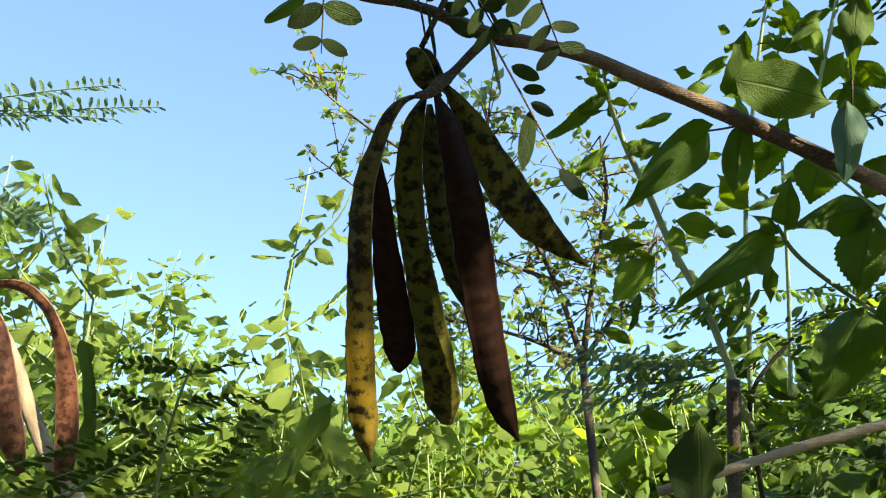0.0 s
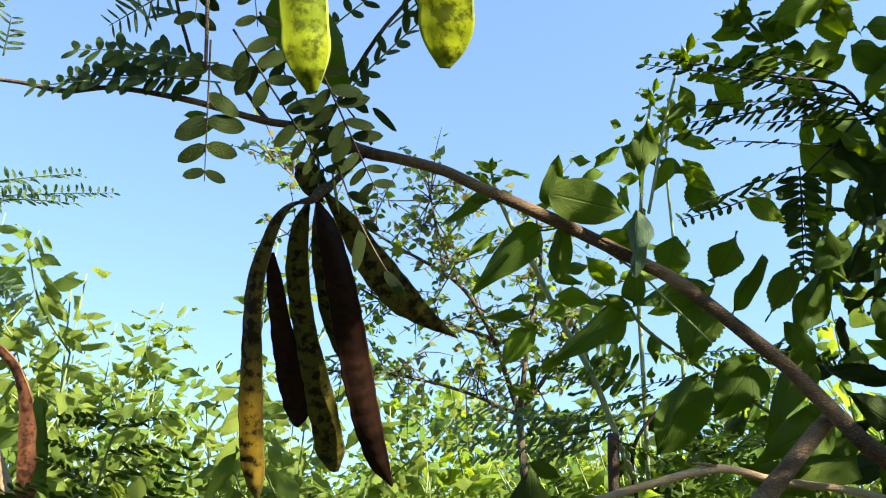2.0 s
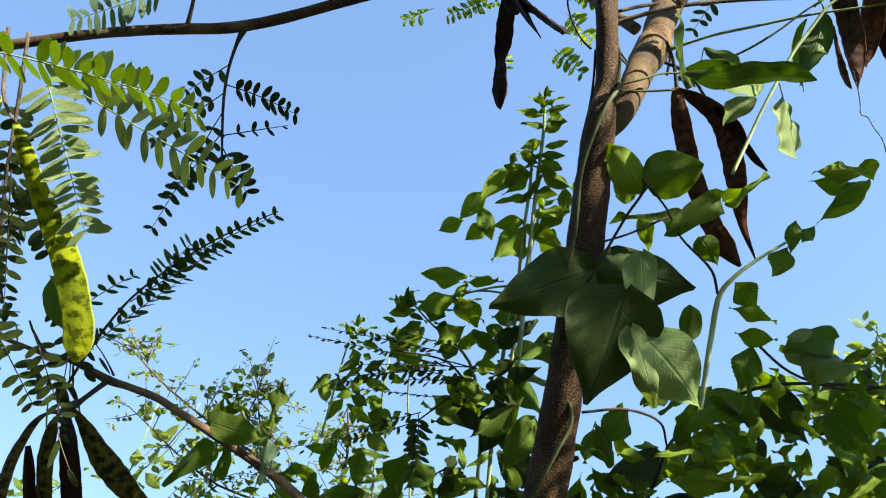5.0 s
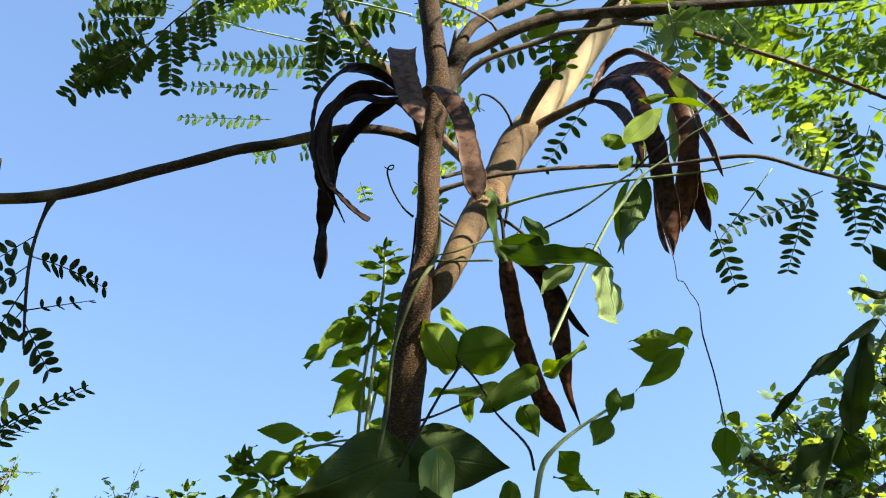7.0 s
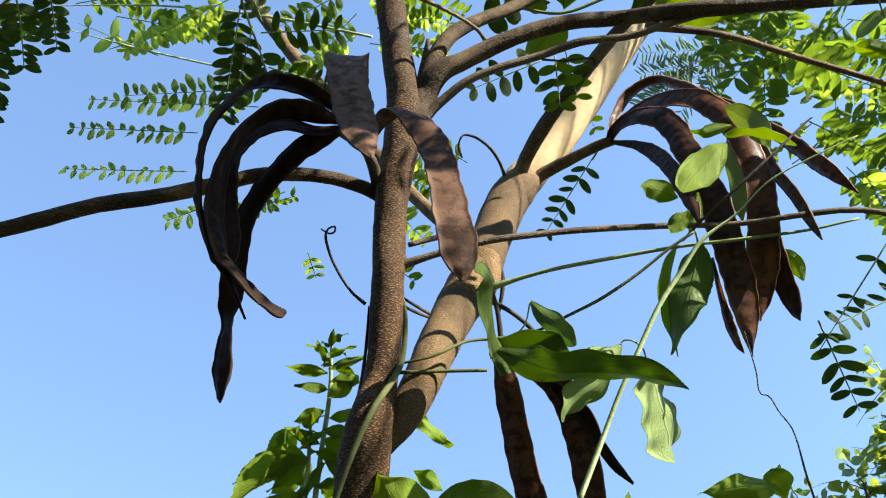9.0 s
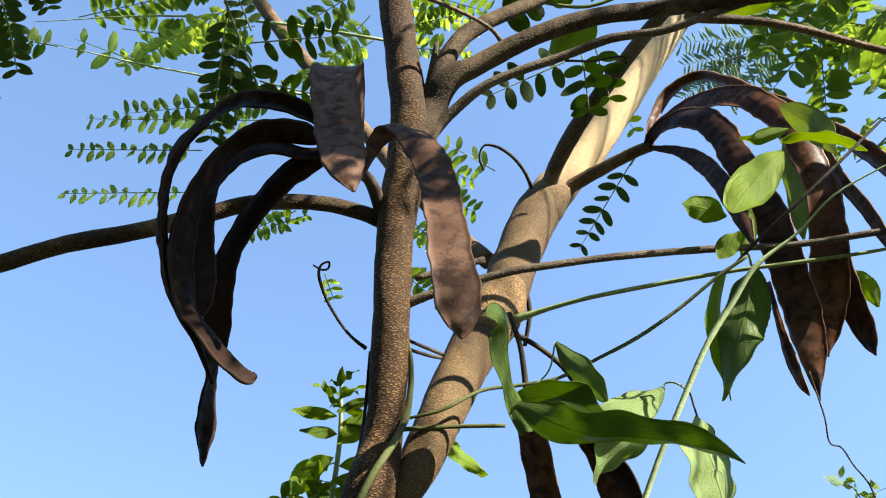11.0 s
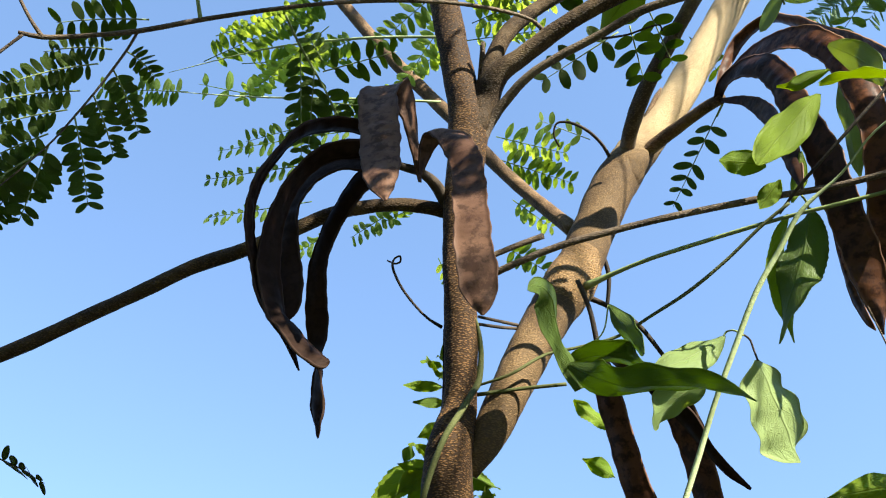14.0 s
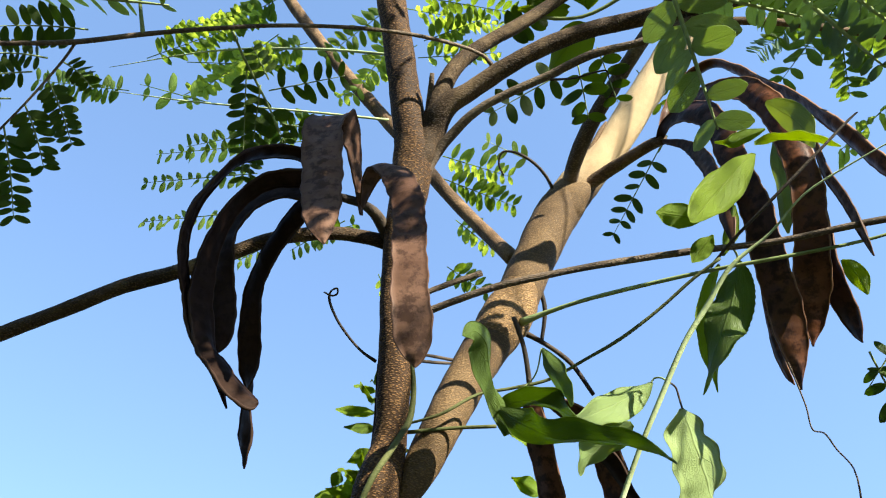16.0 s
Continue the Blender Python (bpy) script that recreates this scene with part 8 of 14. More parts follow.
pinna(fl27, (0.2707, 0.1660, 2.0439), (0.1852, 0.2043, 2.0097), 16, 0.0156, 0.42, (-0.08, -0.43, 0.90), 0.0000, "light_leaflet", "green_stem", joined=True)
pinna(fl27, (0.1243, 0.2169, 2.0900), (0.2394, 0.1893, 2.1049), 16, 0.0166, 0.42, (0.09, -0.15, -0.98), 0.0000, "leaflet", "green_stem", joined=True)
pinna(fl27, (0.1535, 0.1832, 2.0785), (0.2411, 0.1671, 2.0835), 16, 0.0160, 0.42, (-0.04, -0.41, 0.91), 0.0000, "light_leaflet", "green_stem", joined=True)
pinna(fl27, (0.1341, 0.1976, 2.0200), (0.0443, 0.1958, 2.0387), 16, 0.0155, 0.42, (-0.09, -0.87, -0.49), 0.0000, "leaflet", "green_stem", joined=True)
fl28 = thing("feathery_leaf", (1.0174, 0.5693, 2.6495), "far blue-green feathery foliage", "leaf", "feathery compound leaves")
tube(fl28, "rachis", [(0.6795, 0.1747, 2.1637, 0.0008), (0.8827, 0.2697, 2.3741, 0.0010), (1.1168, 0.4743, 2.6134, 0.0013), (1.1141, 0.5569, 2.6707, 0.0010), (1.0170, 0.5756, 2.6423, 0.0010), (0.9098, 0.5999, 2.6067, 0.0005)], "dark_twig", sides=6, lumps=0)
pinna(fl28, (1.0755, 0.5606, 2.6637), (0.8912, 0.5924, 2.6140), 22, 0.0325, 0.16, (-0.02, -0.88, -0.48), 0.0000, "grey_leaflet", "green_stem", joined=True)
pinna(fl28, (1.0751, 0.5669, 2.6565), (0.9180, 0.6193, 2.5850), 22, 0.0325, 0.16, (-0.13, -0.91, -0.39), 0.0000, "grey_leaflet", "green_stem", joined=True)
pinna(fl28, (1.0746, 0.5732, 2.6493), (0.9744, 0.6356, 2.5704), 22, 0.0325, 0.16, (-0.32, -0.90, -0.31), 0.0000, "grey_leaflet", "green_stem", joined=True)
pinna(fl28, (1.0760, 0.5544, 2.6709), (0.8835, 0.5667, 2.6429), 22, 0.0325, 0.16, (0.03, -0.83, -0.55), 0.0000, "grey_leaflet", "green_stem", joined=True)
pinna(fl28, (0.9975, 0.5806, 2.6352), (0.8885, 0.6299, 2.5707), 22, 0.0325, 0.16, (-0.20, -0.91, -0.36), 0.0000, "grey_leaflet", "green_stem", joined=True)
fl29 = thing("feathery_leaf", (0.4913, -0.1169, 1.6367), "pale grey-green feathery leaf hanging low overhead", "leaf", "feathery compound leaves")
tube(fl29, "rachis", [(0.4622, -0.1248, 1.8796, 0.0006), (0.4700, -0.1200, 1.7700, 0.0005), (0.4872, -0.1230, 1.6521, 0.0004), (0.4903, -0.1199, 1.6403, 0.0003)], "green_stem", sides=6, lumps=0)
pinna(fl29, (0.4860, -0.1245, 1.6456), (0.4937, -0.1083, 1.6176), 6, 0.0105, 0.55, (-0.61, -0.60, -0.52), 0.0000, "pale_lit_leaflet", "green_stem")
pinna(fl29, (0.4882, -0.1229, 1.6438), (0.5110, -0.1206, 1.6353), 10, 0.0074, 0.36, (-0.36, 0.12, -0.93), 0.0000, "grey_leaflet", "green_stem")
pinna(fl29, (0.5110, -0.1211, 1.6442), (0.5270, -0.1131, 1.6278), 10, 0.0068, 0.36, (-0.71, -0.04, -0.71), 0.0000, "grey_leaflet", "green_stem")
pinna(fl29, (0.5202, -0.1211, 1.6453), (0.5308, -0.1170, 1.6330), 9, 0.0068, 0.36, (-0.75, -0.02, -0.66), 0.0000, "grey_leaflet", "green_stem")
pinna(fl29, (0.3533, -0.1337, 1.6412), (0.3851, -0.1291, 1.6391), 8, 0.0057, 0.34, (-0.10, 0.23, -0.97), 0.0000, "grey_leaflet", "green_stem")

# unseen leaves of the same tree, added overhead along sun rays to dapple the light
def unseen_crown_leaf(hub, seed, feathers=4):
    rng = random.Random(seed)
    hub = Vector(hub)
    ob = thing("feathery_leaf", hub, "unseen green feathery leaf added overhead to shade what lies below", "leaf", "feathery compound leaves")
    tube(ob, "rachis", [(0.60, 0.20, 2.60, 0.0016), ((0.60 + hub.x) / 2, (0.20 + hub.y) / 2, 2.66, 0.0014), (*hub, 0.0010)], "green_stem", sides=6, lumps=0)
    for j in range(feathers):
        a = rng.uniform(0, 6.28)
        end = hub + Vector((0.09 * math.cos(a), 0.09 * math.sin(a), rng.uniform(-0.03, 0.03)))
        pinna(ob, hub, end, 10, 0.015, 0.42, (rng.uniform(0.2, 0.8), rng.uniform(-0.6, 0), 0.7), 0.0, "leaflet", "green_stem", joined=True)


unseen_crown_leaf((0.7483, -0.3911, 2.2016), 3)
unseen_crown_leaf((0.6810, -0.2704, 2.0172), 9)
unseen_crown_leaf((0.4701, -0.1277, 1.9096), 20)
unseen_crown_leaf((0.5689, -0.3144, 2.0061), 21)
unseen_crown_leaf((0.9387, -0.0783, 1.7979), 22)
unseen_crown_leaf((0.8776, 0.0434, 1.7057), 24)
unseen_crown_leaf((1.0722, -0.2175, 1.9373), 26)
unseen_crown_leaf((0.8872, -0.0704, 1.8182), 34)
unseen_crown_leaf((0.5871, -0.2180, 2.0245), 39)
unseen_crown_leaf((0.5348, -0.1606, 1.9048), 45)
unseen_crown_leaf((0.4803, -0.1170, 1.8792), 55)
unseen_crown_leaf((0.9173, 0.0163, 1.7296), 60)
unseen_crown_leaf((1.0376, -0.2642, 1.9107), 61)
unseen_crown_leaf((0.9587, -0.1263, 1.8512), 62)
unseen_crown_leaf((0.8889, -0.0775, 1.8806), 70)
unseen_crown_leaf((0.5491, -0.1754, 2.0076), 75)
unseen_crown_leaf((0.5354, -0.1835, 1.9347), 91)
unseen_crown_leaf((0.4622, -0.1248, 1.8796), 92)
unseen_crown_leaf((1.0451, -0.1445, 1.9137), 94)
unseen_crown_leaf((1.0205, -0.2038, 1.8966), 95)
unseen_crown_leaf((0.9190, 0.0267, 1.6883), 96)
unseen_crown_leaf((1.1038, -0.2236, 1.9952), 98)
unseen_crown_leaf((0.6965, -0.2811, 2.0470), 109)
unseen_crown_leaf((0.4713, -0.1424, 1.9696), 111)
unseen_crown_leaf((0.4334, -0.1572, 1.8552), 112)
unseen_crown_leaf((0.7786, -0.3534, 2.0871), 118)
unseen_crown_leaf((0.5357, -0.1848, 2.0001), 128)
unseen_crown_leaf((0.4553, -0.1656, 1.9503), 129)
unseen_crown_leaf((1.0976, -0.1958, 1.9477), 130)
unseen_crown_leaf((0.9614, -0.1437, 1.8823), 131)
unseen_crown_leaf((0.9848, -0.0641, 1.7746), 132)
unseen_crown_leaf((0.7920, -0.4179, 2.1573), 145)
unseen_crown_leaf((0.4364, -0.1100, 1.9592), 147)
unseen_crown_leaf((0.7508, -0.3400, 2.0704), 154)
unseen_crown_leaf((0.5710, -0.2222, 1.9735), 158)
unseen_crown_leaf((0.5784, -0.2453, 1.9566), 160)
unseen_crown_leaf((0.3947, -0.1094, 1.8930), 164)
unseen_crown_leaf((0.4396, -0.1773, 1.9386), 165)
unseen_crown_leaf((0.9685, -0.1507, 1.8532), 167)
unseen_crown_leaf((1.1379, -0.1983, 1.9831), 168)
unseen_crown_leaf((0.8880, -0.0431, 1.8006), 170)
unseen_crown_leaf((0.8572, -0.0916, 1.8245), 177)
unseen_crown_leaf((0.5266, -0.1678, 2.0283), 183)
unseen_crown_leaf((0.5445, -0.1678, 1.9547), 184)
unseen_crown_leaf((0.5754, -0.2229, 1.9694), 199)
unseen_crown_leaf((1.1490, -0.2515, 1.9747), 202)
unseen_crown_leaf((0.9334, -0.0919, 1.8367), 203)
unseen_crown_leaf((1.0001, -0.1267, 1.8122), 204)
unseen_crown_leaf((0.4828, -0.2337, 2.0284), 219)
unseen_crown_leaf((0.8818, -0.4745, 2.2024), 227)
unseen_crown_leaf((0.5091, -0.1639, 1.8949), 230)
unseen_crown_leaf((0.5434, -0.1552, 1.8917), 235)
unseen_crown_leaf((0.3997, -0.1269, 1.9330), 237)
unseen_crown_leaf((1.0872, -0.1594, 1.8825), 238)
unseen_crown_leaf((1.0290, -0.1629, 1.8823), 239)
unseen_crown_leaf((1.1376, -0.1600, 1.8868), 240)
unseen_crown_leaf((0.9500, -0.1104, 1.8342), 242)
unseen_crown_leaf((0.9676, -0.1480, 1.9119), 247)
unseen_crown_leaf((0.8828, -0.0850, 1.8091), 250)
unseen_crown_leaf((0.6063, -0.2585, 1.9782), 256)
unseen_crown_leaf((0.5509, -0.1995, 1.9786), 271)
unseen_crown_leaf((0.5341, -0.2360, 2.0350), 273)
unseen_crown_leaf((0.9010, -0.0107, 1.7204), 276)
unseen_crown_leaf((0.8446, -0.1473, 1.7874), 277)
unseen_crown_leaf((0.9988, -0.1672, 1.8953), 278)
unseen_crown_leaf((0.9075, -0.5147, 2.2678), 288)

# more unseen leaves, set sunward of the three big leaves to shade them
shade = random.Random(19)
for k in range(9):
    below = Vector(((0.345, 0.168, 1.513), (0.425, 0.160, 1.524), (0.380, 0.130, 1.455))[k % 3]) + Vector((shade.uniform(-0.025, 0.025), 0, shade.uniform(-0.02, 0.02)))
    unseen_crown_leaf(below + SUN_TO * shade.uniform(0.85, 1.1), 400 + k, 4)

# vine twining up the trunk
vine = thing("climbing_vine", (0.3643, 0.2450, 1.3923), "climbing vine with thin stems and broad green leaves", "vine")
tube(vine, "stem", [(0.3472, 0.2498, 1.3858, 0.0014), (0.3652, 0.2231, 1.4181, 0.0014), (0.3753, 0.2161, 1.4382, 0.0014), (0.3713, 0.2145, 1.4600, 0.0014), (0.3651, 0.2091, 1.4787, 0.0014), (0.3661, 0.1622, 1.5258, 0.0014), (0.3705, 0.1527, 1.5502, 0.0014), (0.3734, 0.1326, 1.5919, 0.0014), (0.3805, 0.1185, 1.6141, 0.0014), (0.3896, 0.1113, 1.6348, 0.0014), (0.3973, 0.1125, 1.6490, 0.0015), (0.4015, 0.1170, 1.6600, 0.0015), (0.4036, 0.1235, 1.6690, 0.0017), (0.4050, 0.1235, 1.6790, 0.0015), (0.4053, 0.1200, 1.6890, 0.0013), (0.4040, 0.1150, 1.6985, 0.0008), (0.4020, 0.1130, 1.7030, 0.0004)], "vine_stem", sides=8, lumps=0)
tube(vine, "stem", [(0.4030, 0.1264, 1.6690, 0.0006), (0.4188, 0.1224, 1.6716, 0.0008), (0.4368, 0.1263, 1.6838, 0.0008), (0.4534, 0.1270, 1.6872, 0.0008), (0.4722, 0.1251, 1.6907, 0.0008), (0.4897, 0.1179, 1.6971, 0.0008), (0.5069, 0.1105, 1.7039, 0.0009), (0.5257, 0.1013, 1.7143, 0.0008), (0.5424, 0.0916, 1.7251, 0.0008), (0.5551, 0.0851, 1.7319, 0.0008)], "vine_stem", sides=8, lumps=0)
tube(vine, "stem", [(0.4896, 0.1480, 1.6093, 0.0013), (0.5008, 0.1395, 1.6321, 0.0013), (0.5122, 0.1287, 1.6560, 0.0012), (0.5219, 0.1205, 1.6737, 0.0013), (0.5367, 0.1081, 1.6997, 0.0013), (0.5491, 0.1001, 1.7158, 0.0013), (0.5611, 0.0904, 1.7309, 0.0011), (0.5799, 0.0800, 1.7426, 0.0006), (0.5942, 0.0651, 1.7531, 0.0005), (0.6192, 0.0499, 1.7617, 0.0004), (0.6376, 0.0400, 1.7668, 0.0003)], "pale_stem", sides=8, lumps=0)
tube(vine, "stem", [(0.4023, 0.1292, 1.6657, 0.0010), (0.4236, 0.1291, 1.6674, 0.0009), (0.4454, 0.1231, 1.6652, 0.0009)], "vine_stem", sides=6, lumps=0)
tube(vine, "tendril", [(0.5853, 0.1173, 1.6926, 0.0004), (0.5925, 0.1296, 1.6759, 0.0004), (0.5958, 0.1375, 1.6672, 0.0004), (0.6008, 0.1386, 1.6662, 0.0004), (0.6059, 0.1422, 1.6594, 0.0004), (0.6124, 0.1458, 1.6513, 0.0004), (0.6081, 0.1423, 1.6214, 0.0006), (0.6171, 0.1561, 1.5936, 0.0006), (0.6255, 0.1735, 1.5611, 0.0006)], "grey_twig", sides=5, lumps=0)
ribbon(vine, [(0.4522, 0.1090, 1.6548, 0.0071, 0.91, -0.24, 0.34), (0.4477, 0.1040, 1.6666, 0.0098, 0.67, 0.47, 0.58), (0.4444, 0.0970, 1.6757, 0.0160, 0.38, 0.73, 0.57), (0.4433, 0.0900, 1.6828, 0.0160, 0.53, 0.65, 0.55), (0.4422, 0.0830, 1.6877, 0.0160, 0.60, 0.46, 0.66), (0.4380, 0.0760, 1.6888, 0.0112, 0.21, 0.26, 0.94), (0.4328, 0.0710, 1.6836, 0.0012, -0.16, 0.33, 0.93)], "soft_leaf", "soft folded green leaf standing upright", fold=0.5, seed=1)
ribbon(vine, [(0.4455, 0.1140, 1.6669, 0.0032, 0.40, 0.91, -0.06), (0.4533, 0.1120, 1.6716, 0.0123, 0.32, 0.93, -0.19), (0.4630, 0.1080, 1.6705, 0.0200, 0.08, 1.00, -0.00), (0.4720, 0.1040, 1.6655, 0.0200, -0.02, 1.00, 0.05), (0.4788, 0.1000, 1.6585, 0.0140, -0.03, 0.99, 0.14), (0.4827, 0.0980, 1.6546, 0.0015, -0.04, 1.00, 0.06)], "soft_leaf", fold=0.2, seed=2)
ribbon(vine, [(0.4471, 0.1040, 1.6644, 0.0034, -0.42, 0.47, -0.78), (0.4541, 0.0960, 1.6552, 0.0121, -0.37, 0.48, -0.80), (0.4634, 0.0900, 1.6468, 0.0190, -0.13, 0.95, -0.28), (0.4723, 0.0840, 1.6402, 0.0190, 0.09, 0.99, -0.07), (0.4811, 0.0780, 1.6376, 0.0190, 0.18, 0.98, 0.12), (0.4900, 0.0710, 1.6330, 0.0190, 0.18, 0.97, 0.19), (0.4994, 0.0650, 1.6280, 0.0190, 0.20, 0.96, 0.21), (0.5067, 0.0610, 1.6234, 0.0133, 0.18, 0.97, 0.14), (0.5115, 0.0580, 1.6184, 0.0014, 0.14, 0.99, 0.07)], "soft_leaf", "long wavy green leaf drooping at its tip", fold=0.35, seed=3, wave=1.6)
ribbon(vine, [(0.5240, 0.1380, 1.6948, 0.0029, -0.19, 0.55, 0.81), (0.5179, 0.1360, 1.6898, 0.0110, -0.41, 0.24, 0.88), (0.5069, 0.1310, 1.6811, 0.0180, -0.30, 0.31, 0.91), (0.4961, 0.1260, 1.6739, 0.0180, -0.23, 0.35, 0.91), (0.4878, 0.1220, 1.6685, 0.0126, -0.11, 0.55, 0.83), (0.4821, 0.1190, 1.6648, 0.0013, -0.13, 0.51, 0.85)], "pale_lit_vine_leaf", fold=0.25, seed=4)
ribbon(vine, [(0.5100, 0.1280, 1.6675, 0.0027, -0.71, -0.53, 0.47), (0.5053, 0.1300, 1.6648, 0.0110, -0.66, -0.23, 0.71), (0.4977, 0.1320, 1.6605, 0.0170, -0.65, -0.71, 0.27), (0.4906, 0.1340, 1.6552, 0.0170, -0.63, -0.78, 0.05), (0.4864, 0.1350, 1.6498, 0.0119, -0.54, -0.82, -0.18), (0.4839, 0.1360, 1.6456, 0.0013, -0.66, -0.74, -0.12)], "pale_lit_vine_leaf", fold=0.3, seed=5)
ribbon(vine, [(0.5366, 0.1370, 1.6797, 0.0052, -0.49, -0.66, -0.56), (0.5383, 0.1390, 1.6742, 0.0203, -0.66, -0.49, -0.57), (0.5410, 0.1430, 1.6646, 0.0330, -0.77, -0.35, -0.54), (0.5441, 0.1490, 1.6551, 0.0330, -0.81, -0.31, -0.50), (0.5466, 0.1550, 1.6468, 0.0330, -0.67, -0.57, -0.48), (0.5481, 0.1580, 1.6421, 0.0231, -0.55, -0.69, -0.47), (0.5500, 0.1610, 1.6380, 0.0025, -0.53, -0.71, -0.46)], "pale_lit_vine_leaf", "leaf dappled by shadow, its sunlit paleness put in the colour", fold=0.2, seed=6, wave=1.3)
ribbon(vine, [(0.4687, 0.1120, 1.7005, 0.0017, -0.65, 0.73, -0.19), (0.4704, 0.1080, 1.6933, 0.0067, -0.74, 0.55, -0.38), (0.4729, 0.1010, 1.6813, 0.0110, -0.43, 0.90, 0.08), (0.4754, 0.0940, 1.6693, 0.0110, -0.29, 0.94, 0.19), (0.4769, 0.0890, 1.6618, 0.0077, -0.18, 0.96, 0.23), (0.4786, 0.0850, 1.6561, 0.0008, -0.45, 0.86, -0.22)], "soft_leaf", fold=0.5, seed=7)
ribbon(vine, [(0.5741, 0.1140, 1.7513, 0.0033, -0.08, 0.83, 0.55), (0.5718, 0.1150, 1.7429, 0.0145, -0.91, 0.42, 0.08), (0.5679, 0.1170, 1.7314, 0.0207, -0.86, 0.45, 0.23), (0.5624, 0.1190, 1.7193, 0.0209, -0.93, 0.29, 0.22), (0.5567, 0.1210, 1.7077, 0.0207, -0.47, 0.71, 0.53), (0.5521, 0.1230, 1.6980, 0.0207, -0.09, 0.82, 0.56), (0.5487, 0.1245, 1.6904, 0.0145, 0.06, 0.85, 0.53), (0.5448, 0.1250, 1.6806, 0.0015, -0.11, 0.86, 0.50)], "soft_leaf", "dark toothed leaf with clear veins", fold=0.25, seed=8, teeth=0.018)
ribbon(vine, [(0.5689, 0.1280, 1.7599, 0.0021, -0.72, -0.55, -0.43), (0.5622, 0.1300, 1.7473, 0.0080, -0.88, -0.34, -0.33), (0.5579, 0.1330, 1.7315, 0.0130, -0.81, -0.35, -0.47), (0.5567, 0.1350, 1.7157, 0.0130, -0.73, -0.41, -0.54), (0.5569, 0.1370, 1.7023, 0.0091, -0.65, -0.54, -0.53), (0.5561, 0.1390, 1.6889, 0.0009, -0.68, -0.54, -0.49)], "bright_lit_leaf", fold=0.3, seed=9, teeth=0.018)
ribbon(vine, [(0.5748, 0.0600, 1.7764, 0.0027, -0.39, 0.33, 0.86), (0.5683, 0.0590, 1.7698, 0.0116, -0.87, 0.01, 0.49), (0.5583, 0.0580, 1.7573, 0.0179, -0.88, 0.02, 0.47), (0.5483, 0.0570, 1.7454, 0.0180, -0.88, 0.01, 0.47), (0.5414, 0.0565, 1.7366, 0.0120, -0.78, 0.17, 0.60), (0.5366, 0.0560, 1.7307, 0.0014, -0.88, -0.01, 0.48)], "bright_lit_leaf", "yellow-green young leaf with lit-through brightness put in its colour", fold=0.15, seed=10)
ribbon(vine, [(0.5480, 0.0780, 1.7504, 0.0021, 0.23, 0.09, 0.97), (0.5430, 0.0770, 1.7513, 0.0100, -0.07, -0.68, 0.73), (0.5371, 0.0760, 1.7523, 0.0130, -0.02, -0.50, 0.87), (0.5313, 0.0750, 1.7528, 0.0091, -0.05, -0.54, 0.84), (0.5266, 0.0740, 1.7530, 0.0010, 0.09, -0.15, 0.98)], "bright_lit_leaf", fold=0.2, seed=11)
ribbon(vine, [(0.5525, 0.0800, 1.7425, 0.0017, -0.43, 0.48, 0.77), (0.5490, 0.0820, 1.7387, 0.0087, -0.88, 0.03, 0.47), (0.5455, 0.0840, 1.7350, 0.0092, -0.89, 0.04, 0.45), (0.5419, 0.0860, 1.7306, 0.0008, -0.72, 0.30, 0.63)], "bright_lit_leaf", fold=0.3, seed=12)
ribbon(vine, [(0.5951, 0.0720, 1.8260, 0.0024, 0.01, 0.79, -0.61), (0.5988, 0.0710, 1.8200, 0.0118, -0.01, 0.79, -0.61), (0.6047, 0.0700, 1.8103, 0.0149, -0.10, 0.81, -0.58), (0.6081, 0.0690, 1.7992, 0.0122, -0.31, 0.82, -0.48), (0.6090, 0.0690, 1.7872, 0.0011, -0.44, 0.80, -0.40)], "pale_lit_vine_leaf", fold=0.25, seed=13)
ribbon(vine, [(0.5774, 0.0610, 1.7841, 0.0019, 0.67, 0.71, -0.23), (0.5860, 0.0600, 1.7853, 0.0074, 0.61, 0.79, 0.05), (0.5957, 0.0590, 1.7831, 0.0120, 0.55, 0.78, 0.29), (0.6063, 0.0580, 1.7800, 0.0084, 0.55, 0.78, 0.29), (0.6149, 0.0570, 1.7755, 0.0009, 0.47, 0.82, -0.32)], "bright_lit_leaf", fold=0.4, seed=14)
ribbon(vine, [(0.5595, 0.0640, 1.7888, 0.0016, 0.46, 0.89, 0.05), (0.5658, 0.0630, 1.7867, 0.0061, 0.63, 0.77, -0.12), (0.5752, 0.0620, 1.7904, 0.0070, 0.77, 0.62, -0.19), (0.5847, 0.0610, 1.7941, 0.0011, 0.67, 0.34, -0.66)], "bright_lit_leaf", fold=0.4, seed=15)
ribbon(vine, [(0.6043, 0.0900, 1.8230, 0.0024, -0.75, 0.66, -0.11), (0.6022, 0.0920, 1.8079, 0.0088, -0.75, 0.65, -0.11), (0.5999, 0.0950, 1.7894, 0.0130, -0.37, 0.89, 0.27), (0.5983, 0.0980, 1.7720, 0.0091, -0.56, 0.83, 0.06), (0.5972, 0.1000, 1.7576, 0.0011, -0.74, 0.65, -0.18)], "pale_lit_vine_leaf", fold=0.3, seed=16)
ribbon(vine, [(0.6244, 0.1120, 1.7484, 0.0019, 0.16, 0.98, -0.08), (0.6289, 0.1140, 1.7449, 0.0083, -0.34, 0.74, -0.59), (0.6321, 0.1160, 1.7393, 0.0094, -0.49, 0.74, -0.46), (0.6342, 0.1180, 1.7309, 0.0011, -0.54, 0.73, -0.42)], "bright_lit_leaf", fold=0.3, seed=17)
